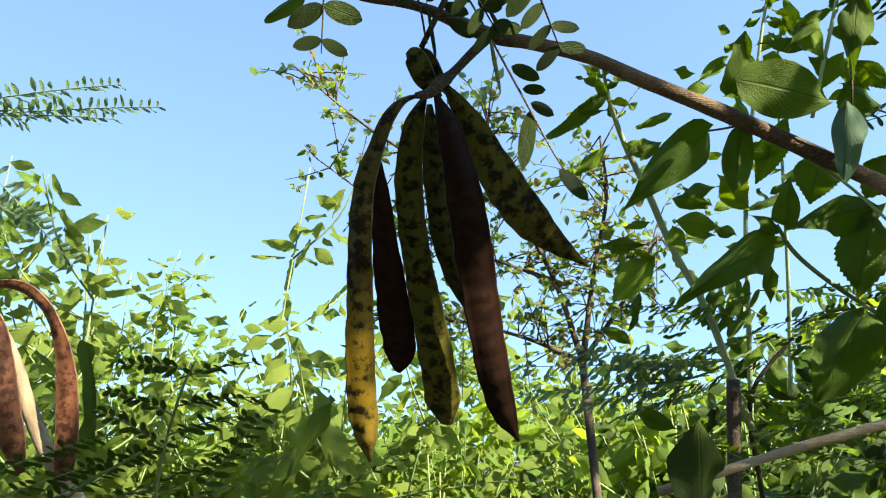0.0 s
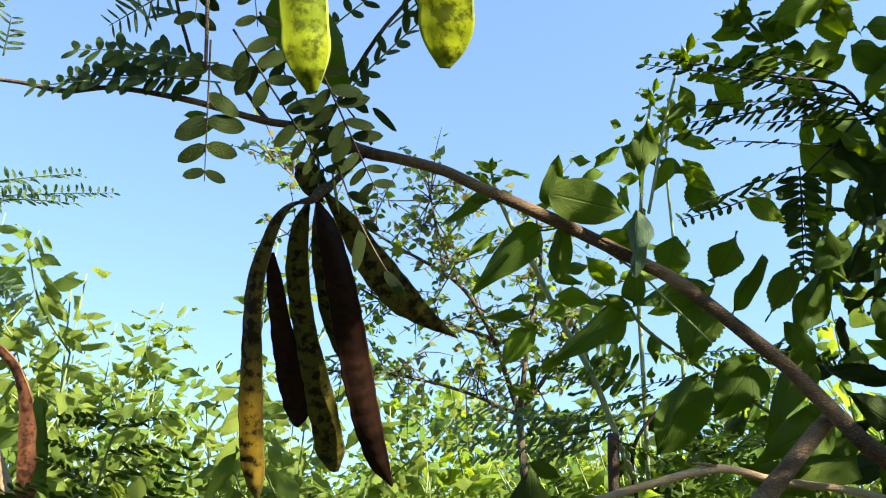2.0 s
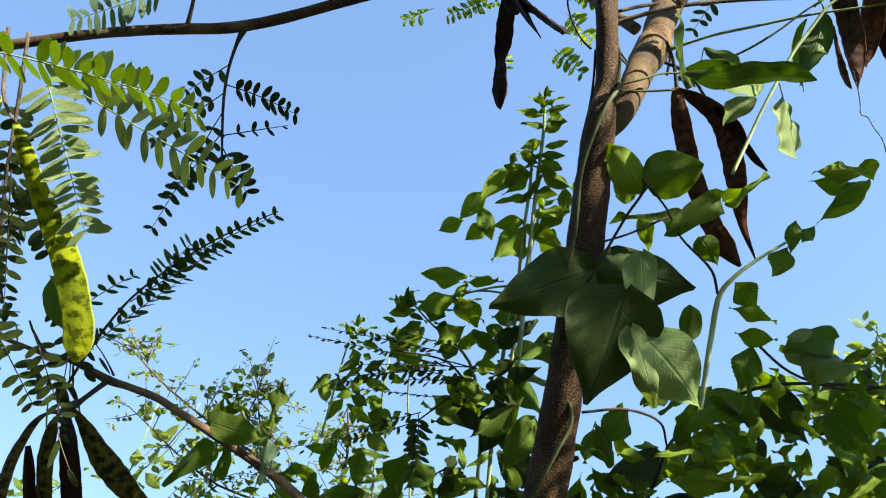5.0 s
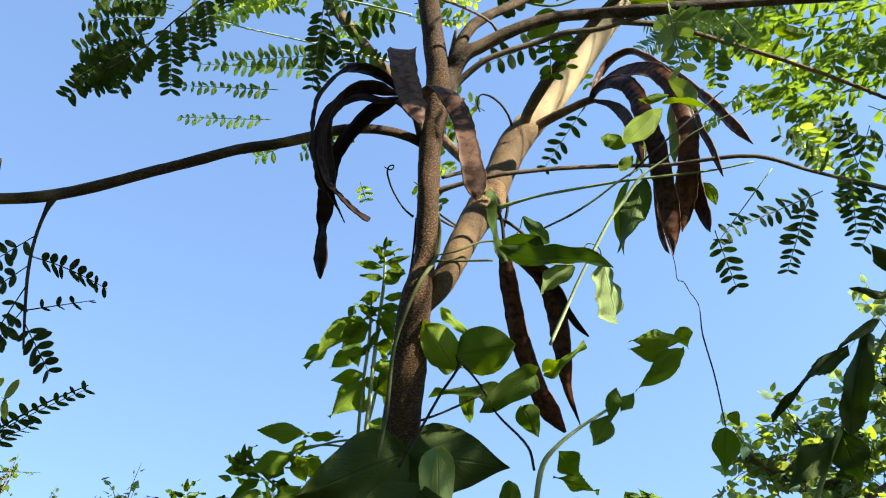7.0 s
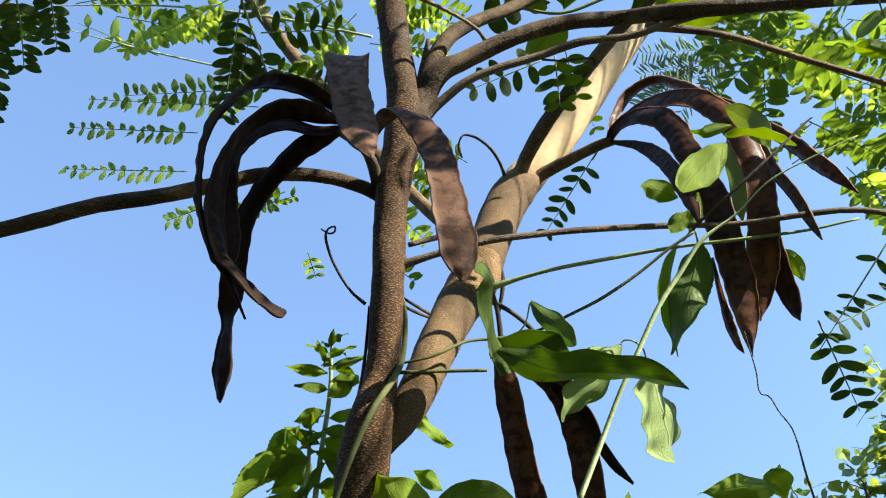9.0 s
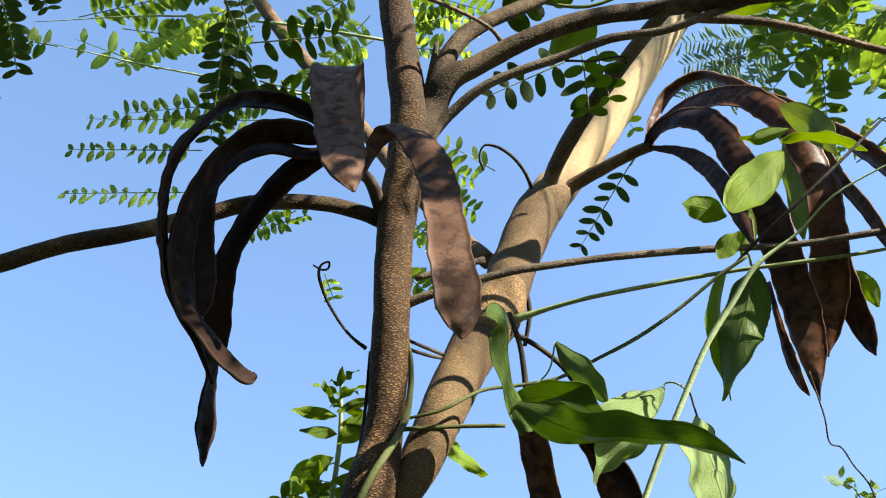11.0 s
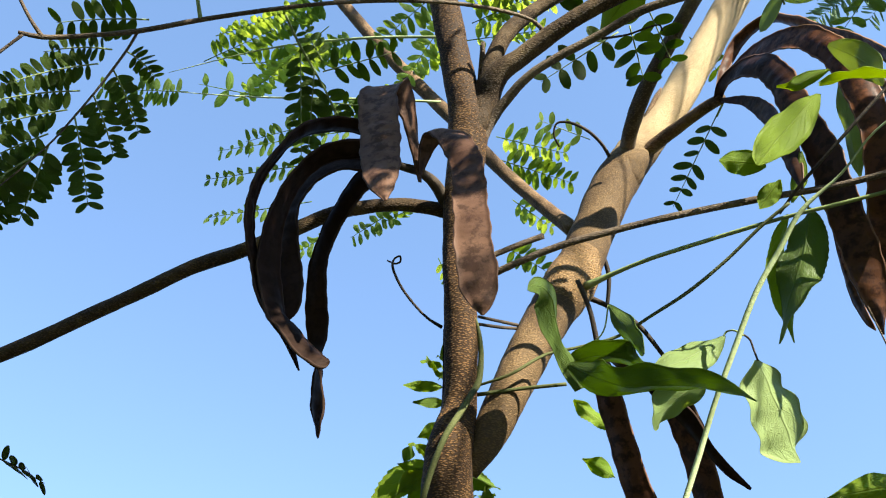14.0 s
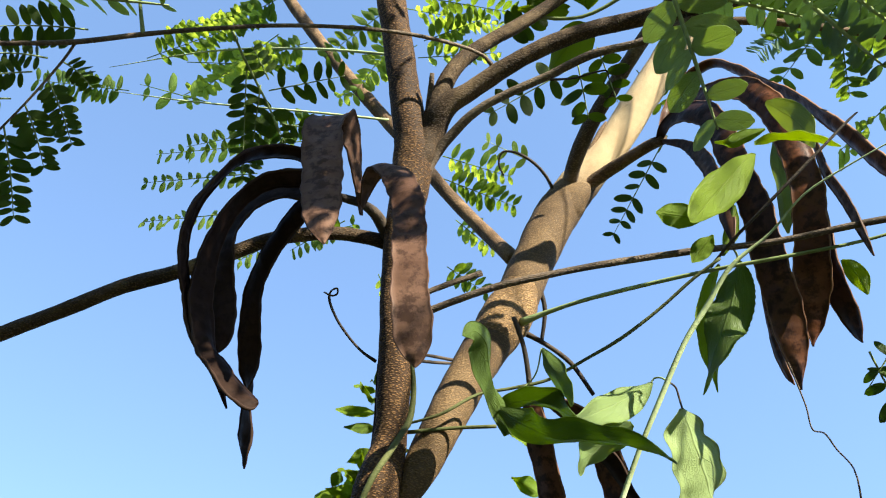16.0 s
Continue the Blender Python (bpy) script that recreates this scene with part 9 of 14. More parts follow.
ribbon(vine, [(0.5728, 0.0960, 1.7744, 0.0016, -0.63, 0.70, 0.34), (0.5698, 0.0970, 1.7644, 0.0072, -0.90, 0.43, 0.08), (0.5665, 0.0990, 1.7541, 0.0070, -0.76, 0.55, 0.34), (0.5621, 0.1000, 1.7447, 0.0011, -0.93, 0.30, 0.22)], "bright_lit_leaf", fold=0.3, seed=18)
tube(vine, "petiole", [(0.5312, 0.1300, 1.6895, 0.0005), (0.5285, 0.1340, 1.6950, 0.0005), (0.5257, 0.1370, 1.6964, 0.0005), (0.5239, 0.1380, 1.6945, 0.0005)], "green_stem", sides=6, lumps=0)
tube(vine, "petiole", [(0.5300, 0.1310, 1.6918, 0.0005), (0.5346, 0.1340, 1.6897, 0.0005), (0.5359, 0.1360, 1.6846, 0.0005), (0.5367, 0.1370, 1.6791, 0.0005)], "dark_twig", sides=6, lumps=0)
tube(vine, "petiole", [(0.5741, 0.1140, 1.7513, 0.0006), (0.5729, 0.1110, 1.7543, 0.0006), (0.5706, 0.1080, 1.7554, 0.0006)], "green_stem", sides=6, lumps=0)
tube(vine, "twig", [(0.5525, 0.0940, 1.7333, 0.0007), (0.5611, 0.0820, 1.7392, 0.0008), (0.5715, 0.0720, 1.7459, 0.0008), (0.5853, 0.0620, 1.7560, 0.0008), (0.6019, 0.0530, 1.7694, 0.0007), (0.6206, 0.0460, 1.7856, 0.0005), (0.6219, 0.0450, 1.7860, 0.0003)], "dark_twig", sides=6, lumps=0)
tube(vine, "petiole", [(0.4687, 0.1120, 1.7005, 0.0004), (0.4650, 0.1150, 1.6877, 0.0004), (0.4580, 0.1170, 1.6808, 0.0004)], "green_stem", sides=6, lumps=0)
leaf(vine, (0.5876, 0.1412, 1.6183), (0.5508, 0.1429, 1.6145), 0.0152, (-0.03, -0.99, -0.14), "bright_lit_leaf", "ovate")
leaf(vine, (0.5907, 0.1465, 1.6109), (0.5620, 0.1579, 1.5930), 0.0143, (-0.35, -0.94, -0.03), "bright_lit_leaf", "ovate")
leaf(vine, (0.6279, 0.1793, 1.5614), (0.6261, 0.1969, 1.5305), 0.0194, (-0.72, -0.62, -0.31), "vine_leaf", "ovate")
leaf(vine, (0.6314, 0.1711, 1.5715), (0.6350, 0.1723, 1.5610), 0.0101, (-0.73, -0.60, -0.32), "bright_lit_leaf", "ovate")
shoot = thing("leafy_shoot", (0.7029, 0.0451, 1.5986), "leafy green shoot at the edge of the undergrowth", "plant")
tube(shoot, "stem", [(0.7128, 0.0259, 1.6217, 0.0013), (0.7000, 0.0454, 1.5986, 0.0015), (0.6849, 0.0720, 1.5668, 0.0015), (0.6716, 0.0939, 1.5408, 0.0015), (0.6592, 0.1179, 1.5118, 0.0017), (0.6505, 0.1414, 1.4828, 0.0018)], "green_stem", sides=8, lumps=0)
leaf(shoot, (0.6794, 0.0615, 1.5815), (0.6591, 0.0948, 1.5253), 0.0269, (-0.81, -0.59, -0.05), "dark_shade_leaf", "serrate")
leaf(shoot, (0.6673, 0.0693, 1.5735), (0.6113, 0.0876, 1.5434), 0.0131, (-0.46, -0.81, 0.37), "dark_shade_leaf", "serrate")
leaf(shoot, (0.6973, 0.0368, 1.6103), (0.6697, 0.0198, 1.6210), 0.0146, (-0.08, -0.43, -0.90), "dark_shade_leaf", "serrate")
leaf(shoot, (0.7009, 0.0543, 1.5869), (0.7146, 0.0350, 1.5929), 0.0182, (-0.55, -0.58, -0.60), "dark_shade_leaf", "serrate")
leaf(shoot, (0.6650, 0.1014, 1.5321), (0.6755, 0.1147, 1.4964), 0.0291, (-0.65, -0.63, -0.43), "dark_shade_leaf", "serrate")
leaf(shoot, (0.6618, 0.1063, 1.5263), (0.6291, 0.1205, 1.4973), 0.0218, (-0.41, -0.91, 0.01), "dark_shade_leaf", "serrate")
leaf(shoot, (0.6927, 0.0463, 1.5987), (0.6641, 0.0370, 1.5996), 0.0087, (0.27, -0.86, -0.44), "dark_shade_leaf", "serrate")
leaf(shoot, (0.6908, 0.0645, 1.5754), (0.7103, 0.0642, 1.5558), 0.0146, (-0.65, -0.42, -0.63), "dark_shade_leaf", "serrate")
leaf(shoot, (0.6863, 0.0561, 1.5872), (0.6556, 0.0600, 1.5712), 0.0095, (-0.18, -0.98, 0.11), "dark_shade_leaf", "serrate")

# broad vine leaves round the trunk
vine2 = thing("climbing_vine", (0.3898, 0.1694, 1.5316), "vine with large heart-shaped leaves hugging the trunk, light and shade put in their colours", "vine")
tube(vine2, "stem", [(0.3802, 0.1654, 1.5196, 0.0012), (0.3948, 0.1607, 1.5453, 0.0010), (0.4085, 0.1514, 1.5689, 0.0010), (0.4193, 0.1412, 1.5847, 0.0010), (0.4180, 0.1370, 1.5914, 0.0010)], "dark_twig", sides=6, lumps=0)
tube(vine2, "stem", [(0.4189, 0.1380, 1.5898, 0.0008), (0.4362, 0.1475, 1.5733, 0.0008), (0.4491, 0.1615, 1.5594, 0.0008), (0.4729, 0.1729, 1.5396, 0.0010), (0.4779, 0.1811, 1.5260, 0.0010)], "dark_twig", sides=6, lumps=0)
tube(vine2, "stem", [(0.3886, 0.1589, 1.5485, 0.0008), (0.4094, 0.1587, 1.5570, 0.0008), (0.4366, 0.1507, 1.5682, 0.0008)], "dark_twig", sides=6, lumps=0)
tube(vine2, "stem", [(0.4781, 0.2706, 1.4387, 0.0017), (0.4823, 0.2524, 1.4679, 0.0019), (0.4868, 0.2250, 1.5116, 0.0021), (0.4918, 0.2067, 1.5408, 0.0021), (0.5017, 0.1993, 1.5521, 0.0017), (0.5179, 0.1916, 1.5635, 0.0013), (0.5383, 0.1836, 1.5752, 0.0011)], "pale_stem", sides=8, lumps=0)
tube(vine2, "stem", [(0.3842, 0.2221, 1.4469, 0.0010), (0.4186, 0.2286, 1.4533, 0.0010), (0.4467, 0.2419, 1.4491, 0.0010), (0.4519, 0.2503, 1.4352, 0.0008)], "dark_twig", sides=6, lumps=0)
leaf(vine2, (0.4186, 0.1474, 1.5842), (0.3937, 0.1221, 1.6075), 0.0256, (0.04, -0.70, -0.72), "bright_lit_leaf", "round")
leaf(vine2, (0.4180, 0.1372, 1.5911), (0.4569, 0.1218, 1.5945), 0.0349, (-0.30, -0.85, -0.44), "vine_leaf", "round")
leaf(vine2, (0.4538, 0.1627, 1.5762), (0.4062, 0.1526, 1.5765), 0.0139, (0.21, -0.98, 0.03), "vine_leaf", "ovate")
leaf(vine2, (0.4761, 0.1453, 1.5838), (0.4354, 0.1502, 1.5596), 0.0248, (-0.13, -0.99, 0.02), "vine_leaf", "ovate")
# three big leaves take the dark tone that stands for their shade
leaf(vine2, (0.3835, 0.1607, 1.5271), (0.3126, 0.1691, 1.4990), 0.0509, (-0.03, -0.97, -0.23), "dark_shade_leaf", "ovate")
leaf(vine2, (0.3870, 0.1648, 1.5297), (0.4561, 0.1569, 1.5189), 0.0483, (-0.16, -0.93, -0.32), "dark_shade_leaf", "ovate")
leaf(vine2, (0.3904, 0.1145, 1.4871), (0.3691, 0.1438, 1.4223), 0.0602, (-0.06, -0.92, -0.40), "dark_shade_leaf", "ovate")
# sunlit leaves below, made pale by colour
leaf(vine2, (0.4001, 0.1065, 1.5089), (0.4025, 0.1253, 1.4596), 0.0228, (0.05, -0.93, -0.35), "pale_lit_vine_leaf", "ovate")
leaf(vine2, (0.3939, 0.1222, 1.4651), (0.4101, 0.1372, 1.4208), 0.0210, (0.12, -0.95, -0.28), "pale_lit_vine_leaf", "ovate")
leaf(vine2, (0.4033, 0.1290, 1.4629), (0.4421, 0.1400, 1.4237), 0.0438, (-0.02, -0.96, -0.29), "pale_lit_vine_leaf", "ovate")
leaf(vine2, (0.4627, 0.1952, 1.5232), (0.4607, 0.2005, 1.4958), 0.0163, (-0.34, -0.93, -0.16), "vine_leaf", "round")
leaf(vine2, (0.4085, 0.1724, 1.6014), (0.4220, 0.1579, 1.6049), 0.0211, (-0.46, -0.59, -0.66), "bright_lit_leaf", "ovate")
leaf(vine2, (0.4308, 0.1801, 1.5876), (0.4314, 0.1839, 1.5624), 0.0144, (-0.48, -0.86, -0.14), "bright_lit_leaf", "ovate")
leaf(vine2, (0.4743, 0.1853, 1.5765), (0.4845, 0.1873, 1.5536), 0.0194, (-0.48, -0.83, -0.29), "vine_leaf", "ovate")
leaf(vine2, (0.5040, 0.2058, 1.5510), (0.5179, 0.2063, 1.5304), 0.0256, (-0.68, -0.55, -0.47), "vine_leaf", "serrate")
leaf(vine2, (0.5009, 0.2162, 1.5344), (0.5334, 0.2109, 1.5219), 0.0154, (-0.38, -0.44, -0.81), "bright_lit_leaf", "serrate")
leaf(vine2, (0.5065, 0.2261, 1.5181), (0.5345, 0.2202, 1.5069), 0.0188, (-0.41, -0.46, -0.79), "bright_lit_leaf", "serrate")
leaf(vine2, (0.5199, 0.2298, 1.5113), (0.5091, 0.2392, 1.4779), 0.0256, (-0.49, -0.87, -0.09), "weed_leaf", "serrate")
leaf(vine2, (0.5702, 0.2016, 1.5061), (0.5326, 0.1970, 1.4970), 0.0237, (0.12, -0.99, 0.01), "weed_leaf", "ovate")
leaf(vine2, (0.5440, 0.2073, 1.4891), (0.5889, 0.1952, 1.4867), 0.0251, (-0.26, -0.96, -0.06), "pale_lit_vine_leaf", "ovate")
leaf(vine2, (0.4878, 0.1627, 1.5930), (0.5169, 0.1436, 1.6030), 0.0125, (-0.03, -0.50, -0.86), "bright_lit_leaf", "ovate")
leaf(vine2, (0.5407, 0.1857, 1.5716), (0.5266, 0.1873, 1.5509), 0.0228, (-0.12, -0.99, 0.00), "weed_leaf", "serrate")
leaf(vine2, (0.5458, 0.1741, 1.5900), (0.5380, 0.1773, 1.5663), 0.0152, (-0.33, -0.94, -0.02), "weed_leaf", "serrate")
leaf(vine2, (0.5588, 0.1755, 1.5868), (0.5461, 0.1746, 1.5701), 0.0127, (-0.04, -1.00, 0.08), "weed_leaf", "serrate")
leaf(vine2, (0.5881, 0.1539, 1.6103), (0.5515, 0.1495, 1.6103), 0.0152, (0.11, -0.92, -0.36), "bright_lit_leaf", "ovate")
leaf(vine2, (0.5905, 0.1560, 1.6068), (0.5575, 0.1639, 1.5866), 0.0143, (-0.23, -0.97, -0.01), "bright_lit_leaf", "ovate")
leaf(vine2, (0.5911, 0.1437, 1.6266), (0.5955, 0.1472, 1.6111), 0.0152, (-0.81, -0.47, -0.34), "bright_lit_leaf", "ovate")
# leaf colours paint the light: shaded copies left of the trunk, sunlit ones right
mass = thing("vine_thicket", (0.4993, 0.3124, 1.4079), "dense thicket of vine leaves round the trunk, its shade put in darker leaf colours", "thicket")
tube(mass, "stem", [(0.4356, 0.3350, 1.3756, 0.0018), (0.4584, 0.3033, 1.4252, 0.0015), (0.4696, 0.2863, 1.4519, 0.0013), (0.5287, 0.2617, 1.4878, 0.0013), (0.5944, 0.2553, 1.4940, 0.0013), (0.6475, 0.2543, 1.4921, 0.0013)], "dark_twig", sides=6, lumps=0)
tube(mass, "stem", [(0.5262, 0.2409, 1.5215, 0.0011), (0.5587, 0.2528, 1.5002, 0.0011), (0.6035, 0.2571, 1.4905, 0.0011), (0.6472, 0.2520, 1.4959, 0.0011)], "dark_twig", sides=6, lumps=0)
leaf(mass, (0.4536, 0.3433, 1.4364), (0.4693, 0.3557, 1.4169), 0.0139, (0.37, -0.89, -0.26), "vine_leaf", "serrate")
leaf(mass, (0.4636, 0.2095, 1.4152), (0.4305, 0.1905, 1.4176), 0.0111, (0.46, -0.73, 0.51), "bright_lit_leaf", "serrate")
leaf(mass, (0.4568, 0.2137, 1.4284), (0.4779, 0.1972, 1.4109), 0.0194, (-0.62, -0.78, -0.01), "bright_lit_leaf", "serrate")
leaf(mass, (0.4660, 0.2275, 1.4352), (0.4728, 0.2362, 1.4526), 0.0059, (0.69, -0.72, 0.09), "bright_lit_leaf", "ovate")
leaf(mass, (0.5412, 0.2723, 1.4421), (0.5640, 0.2718, 1.4456), 0.0099, (0.13, -0.37, -0.92), "bright_lit_leaf", "serrate")
leaf(mass, (0.4662, 0.2445, 1.4407), (0.4380, 0.2297, 1.4097), 0.0125, (0.01, -0.91, 0.42), "bright_lit_leaf", "ovate")
leaf(mass, (0.6043, 0.3735, 1.5223), (0.6003, 0.4007, 1.5166), 0.0094, (-0.97, -0.18, -0.17), "vine_leaf", "serrate")
leaf(mass, (0.6091, 0.2830, 1.4151), (0.6473, 0.3146, 1.4083), 0.0131, (-0.28, 0.14, -0.95), "bright_lit_leaf", "ovate")
leaf(mass, (0.5828, 0.4000, 1.4627), (0.5579, 0.3913, 1.4677), 0.0132, (-0.13, -0.19, -0.97), "vine_leaf", "serrate")
leaf(mass, (0.5726, 0.2004, 1.4085), (0.5835, 0.2127, 1.4303), 0.0094, (-0.82, -0.21, 0.53), "dark_shade_leaf", "ovate")
leaf(mass, (0.4634, 0.4002, 1.4595), (0.4862, 0.4001, 1.4429), 0.0126, (-0.07, -0.99, -0.09), "weed_leaf", "serrate")
leaf(mass, (0.5410, 0.2779, 1.3997), (0.5486, 0.3029, 1.3801), 0.0159, (0.56, -0.61, -0.56), "bright_lit_leaf", "serrate")
leaf(mass, (0.5888, 0.3379, 1.4153), (0.6011, 0.3772, 1.4034), 0.0131, (0.31, -0.36, -0.88), "bright_lit_leaf", "serrate")
leaf(mass, (0.5883, 0.2195, 1.4151), (0.5608, 0.2099, 1.3944), 0.0100, (0.26, -0.96, 0.10), "bright_lit_leaf", "ovate")
leaf(mass, (0.6313, 0.3805, 1.4233), (0.6336, 0.3979, 1.3910), 0.0148, (-0.86, -0.42, -0.29), "weed_leaf", "serrate")
leaf(mass, (0.4742, 0.3597, 1.3963), (0.5101, 0.3936, 1.3882), 0.0176, (0.10, -0.33, -0.94), "weed_leaf", "ovate")
leaf(mass, (0.4259, 0.3093, 1.4401), (0.4148, 0.3054, 1.4697), 0.0168, (-0.16, -0.97, -0.19), "vine_leaf", "serrate")
leaf(mass, (0.6087, 0.2948, 1.3879), (0.6084, 0.2614, 1.3935), 0.0082, (-0.32, -0.15, -0.93), "weed_leaf", "ovate")
leaf(mass, (0.5772, 0.2883, 1.4681), (0.5923, 0.2726, 1.4612), 0.0094, (-0.74, -0.67, -0.08), "dark_shade_leaf", "serrate")
leaf(mass, (0.6225, 0.3643, 1.4289), (0.6049, 0.3822, 1.4162), 0.0171, (0.04, -0.55, -0.83), "weed_leaf", "ovate")
leaf(mass, (0.5743, 0.3952, 1.4517), (0.5833, 0.4256, 1.4213), 0.0229, (-0.69, -0.40, -0.61), "bright_lit_leaf", "serrate")
leaf(mass, (0.4608, 0.3061, 1.3919), (0.5003, 0.3379, 1.3940), 0.0112, (0.62, -0.78, 0.07), "vine_leaf", "serrate")
leaf(mass, (0.4539, 0.3251, 1.4596), (0.4887, 0.3534, 1.4675), 0.0107, (0.65, -0.75, -0.15), "bright_lit_leaf", "serrate")
leaf(mass, (0.4741, 0.2348, 1.4238), (0.4859, 0.2401, 1.4162), 0.0088, (-0.52, -0.08, -0.85), "bright_lit_leaf", "ovate")
leaf(mass, (0.4381, 0.2577, 1.4262), (0.4153, 0.2529, 1.4281), 0.0116, (0.08, -0.67, -0.73), "bright_lit_leaf", "serrate")
leaf(mass, (0.4744, 0.2112, 1.4615), (0.5089, 0.2315, 1.4500), 0.0133, (0.19, -0.71, -0.67), "weed_leaf", "serrate")
leaf(mass, (0.5390, 0.2512, 1.4147), (0.5434, 0.2355, 1.4179), 0.0064, (-0.16, -0.24, -0.96), "vine_leaf", "serrate")
leaf(mass, (0.4579, 0.3944, 1.4321), (0.4306, 0.3653, 1.4451), 0.0145, (0.40, -0.66, -0.63), "vine_leaf", "ovate")
leaf(mass, (0.6785, 0.4090, 1.4374), (0.6787, 0.4550, 1.4088), 0.0240, (-0.94, -0.18, -0.30), "dark_shade_leaf", "serrate")
leaf(mass, (0.4228, 0.3500, 1.4157), (0.4223, 0.3850, 1.3935), 0.0145, (0.15, -0.53, -0.84), "vine_leaf", "serrate")
leaf(mass, (0.5119, 0.3903, 1.4636), (0.4873, 0.3724, 1.4586), 0.0081, (0.34, -0.22, -0.91), "bright_lit_leaf", "serrate")
leaf(mass, (0.5514, 0.3405, 1.4423), (0.5618, 0.3764, 1.4328), 0.0100, (-0.16, -0.21, -0.96), "bright_lit_leaf", "ovate")
leaf(mass, (0.5478, 0.2019, 1.4259), (0.5749, 0.2108, 1.4136), 0.0158, (0.30, -0.95, -0.02), "bright_lit_leaf", "serrate")
leaf(mass, (0.5646, 0.3337, 1.5350), (0.5430, 0.3373, 1.4984), 0.0218, (-0.76, -0.52, 0.40), "bright_lit_leaf", "ovate")
leaf(mass, (0.6382, 0.3005, 1.3915), (0.6308, 0.2878, 1.3567), 0.0165, (-0.69, -0.62, 0.37), "bright_lit_leaf", "serrate")
leaf(mass, (0.5658, 0.2280, 1.4174), (0.5806, 0.2209, 1.3945), 0.0202, (-0.65, -0.74, -0.19), "weed_leaf", "ovate")
leaf(mass, (0.6666, 0.4172, 1.4186), (0.6573, 0.4185, 1.4367), 0.0139, (-0.37, -0.92, -0.13), "weed_leaf", "serrate")
leaf(mass, (0.7348, 0.4100, 1.4568), (0.7427, 0.3916, 1.4897), 0.0182, (0.40, -0.76, -0.52), "vine_leaf", "ovate")
leaf(mass, (0.4508, 0.3363, 1.4390), (0.4536, 0.3309, 1.4123), 0.0115, (0.29, -0.93, 0.22), "weed_leaf", "serrate")
leaf(mass, (0.5341, 0.2801, 1.4927), (0.5597, 0.3071, 1.4819), 0.0148, (-0.21, -0.18, -0.96), "vine_leaf", "serrate")
leaf(mass, (0.5904, 0.2737, 1.3987), (0.5590, 0.2792, 1.3902), 0.0192, (-0.17, -0.99, -0.02), "weed_leaf", "serrate")
leaf(mass, (0.6212, 0.2784, 1.4579), (0.6092, 0.2980, 1.4491), 0.0141, (-0.86, -0.50, 0.07), "vine_leaf", "ovate")
leaf(mass, (0.4913, 0.3847, 1.4332), (0.5221, 0.3619, 1.4200), 0.0185, (-0.65, -0.65, -0.39), "dark_shade_leaf", "serrate")
leaf(mass, (0.4359, 0.3403, 1.4470), (0.4118, 0.3532, 1.4587), 0.0145, (-0.51, -0.18, -0.84), "vine_leaf", "ovate")
leaf(mass, (0.5971, 0.2200, 1.4704), (0.6014, 0.2373, 1.4435), 0.0199, (0.03, -0.84, -0.54), "bright_lit_leaf", "serrate")
leaf(mass, (0.5375, 0.3058, 1.4556), (0.5231, 0.3345, 1.4615), 0.0109, (-0.84, -0.34, -0.42), "weed_leaf", "ovate")
leaf(mass, (0.5888, 0.3267, 1.4342), (0.6264, 0.3476, 1.4373), 0.0151, (0.24, -0.30, -0.92), "bright_lit_leaf", "serrate")
leaf(mass, (0.6416, 0.3660, 1.5255), (0.5979, 0.3360, 1.5209), 0.0123, (0.22, -0.18, -0.96), "bright_lit_leaf", "ovate")
leaf(mass, (0.4532, 0.3378, 1.4427), (0.4417, 0.3184, 1.4197), 0.0101, (0.55, -0.75, 0.35), "bright_lit_leaf", "serrate")
leaf(mass, (0.6458, 0.3673, 1.4120), (0.6385, 0.4120, 1.3927), 0.0218, (-0.94, -0.26, -0.24), "weed_leaf", "ovate")
leaf(mass, (0.5106, 0.3157, 1.4134), (0.5082, 0.3086, 1.3973), 0.0074, (0.12, -0.91, 0.39), "bright_lit_leaf", "serrate")
leaf(mass, (0.5063, 0.3424, 1.4433), (0.5244, 0.3241, 1.4475), 0.0101, (-0.71, -0.70, 0.01), "weed_leaf", "ovate")
leaf(mass, (0.4263, 0.2999, 1.4277), (0.4443, 0.3180, 1.4192), 0.0106, (0.35, -0.66, -0.67), "bright_lit_leaf", "serrate")
leaf(mass, (0.5645, 0.2852, 1.4394), (0.5409, 0.2981, 1.4205), 0.0138, (0.05, -0.80, -0.60), "vine_leaf", "serrate")
leaf(mass, (0.4214, 0.4011, 1.4351), (0.3772, 0.3909, 1.4192), 0.0235, (-0.05, -0.77, 0.63), "dark_shade_leaf", "serrate")
leaf(mass, (0.5164, 0.3623, 1.4088), (0.5157, 0.3886, 1.3933), 0.0092, (0.39, -0.46, -0.80), "bright_lit_leaf", "serrate")
leaf(mass, (0.5254, 0.3837, 1.5093), (0.5498, 0.3882, 1.5149), 0.0097, (0.13, -0.97, 0.22), "bright_lit_leaf", "serrate")
leaf(mass, (0.5462, 0.2417, 1.4175), (0.5462, 0.2613, 1.4347), 0.0096, (-0.75, -0.43, 0.49), "bright_lit_leaf", "ovate")
leaf(mass, (0.5569, 0.2376, 1.4044), (0.5579, 0.2227, 1.3915), 0.0077, (-0.95, -0.24, 0.20), "bright_lit_leaf", "serrate")
leaf(mass, (0.5311, 0.3318, 1.4891), (0.5453, 0.3517, 1.4791), 0.0109, (-0.70, 0.14, -0.70), "vine_leaf", "serrate")
leaf(mass, (0.5909, 0.3151, 1.5010), (0.5494, 0.3116, 1.4925), 0.0202, (0.00, -0.93, 0.37), "vine_leaf", "serrate")
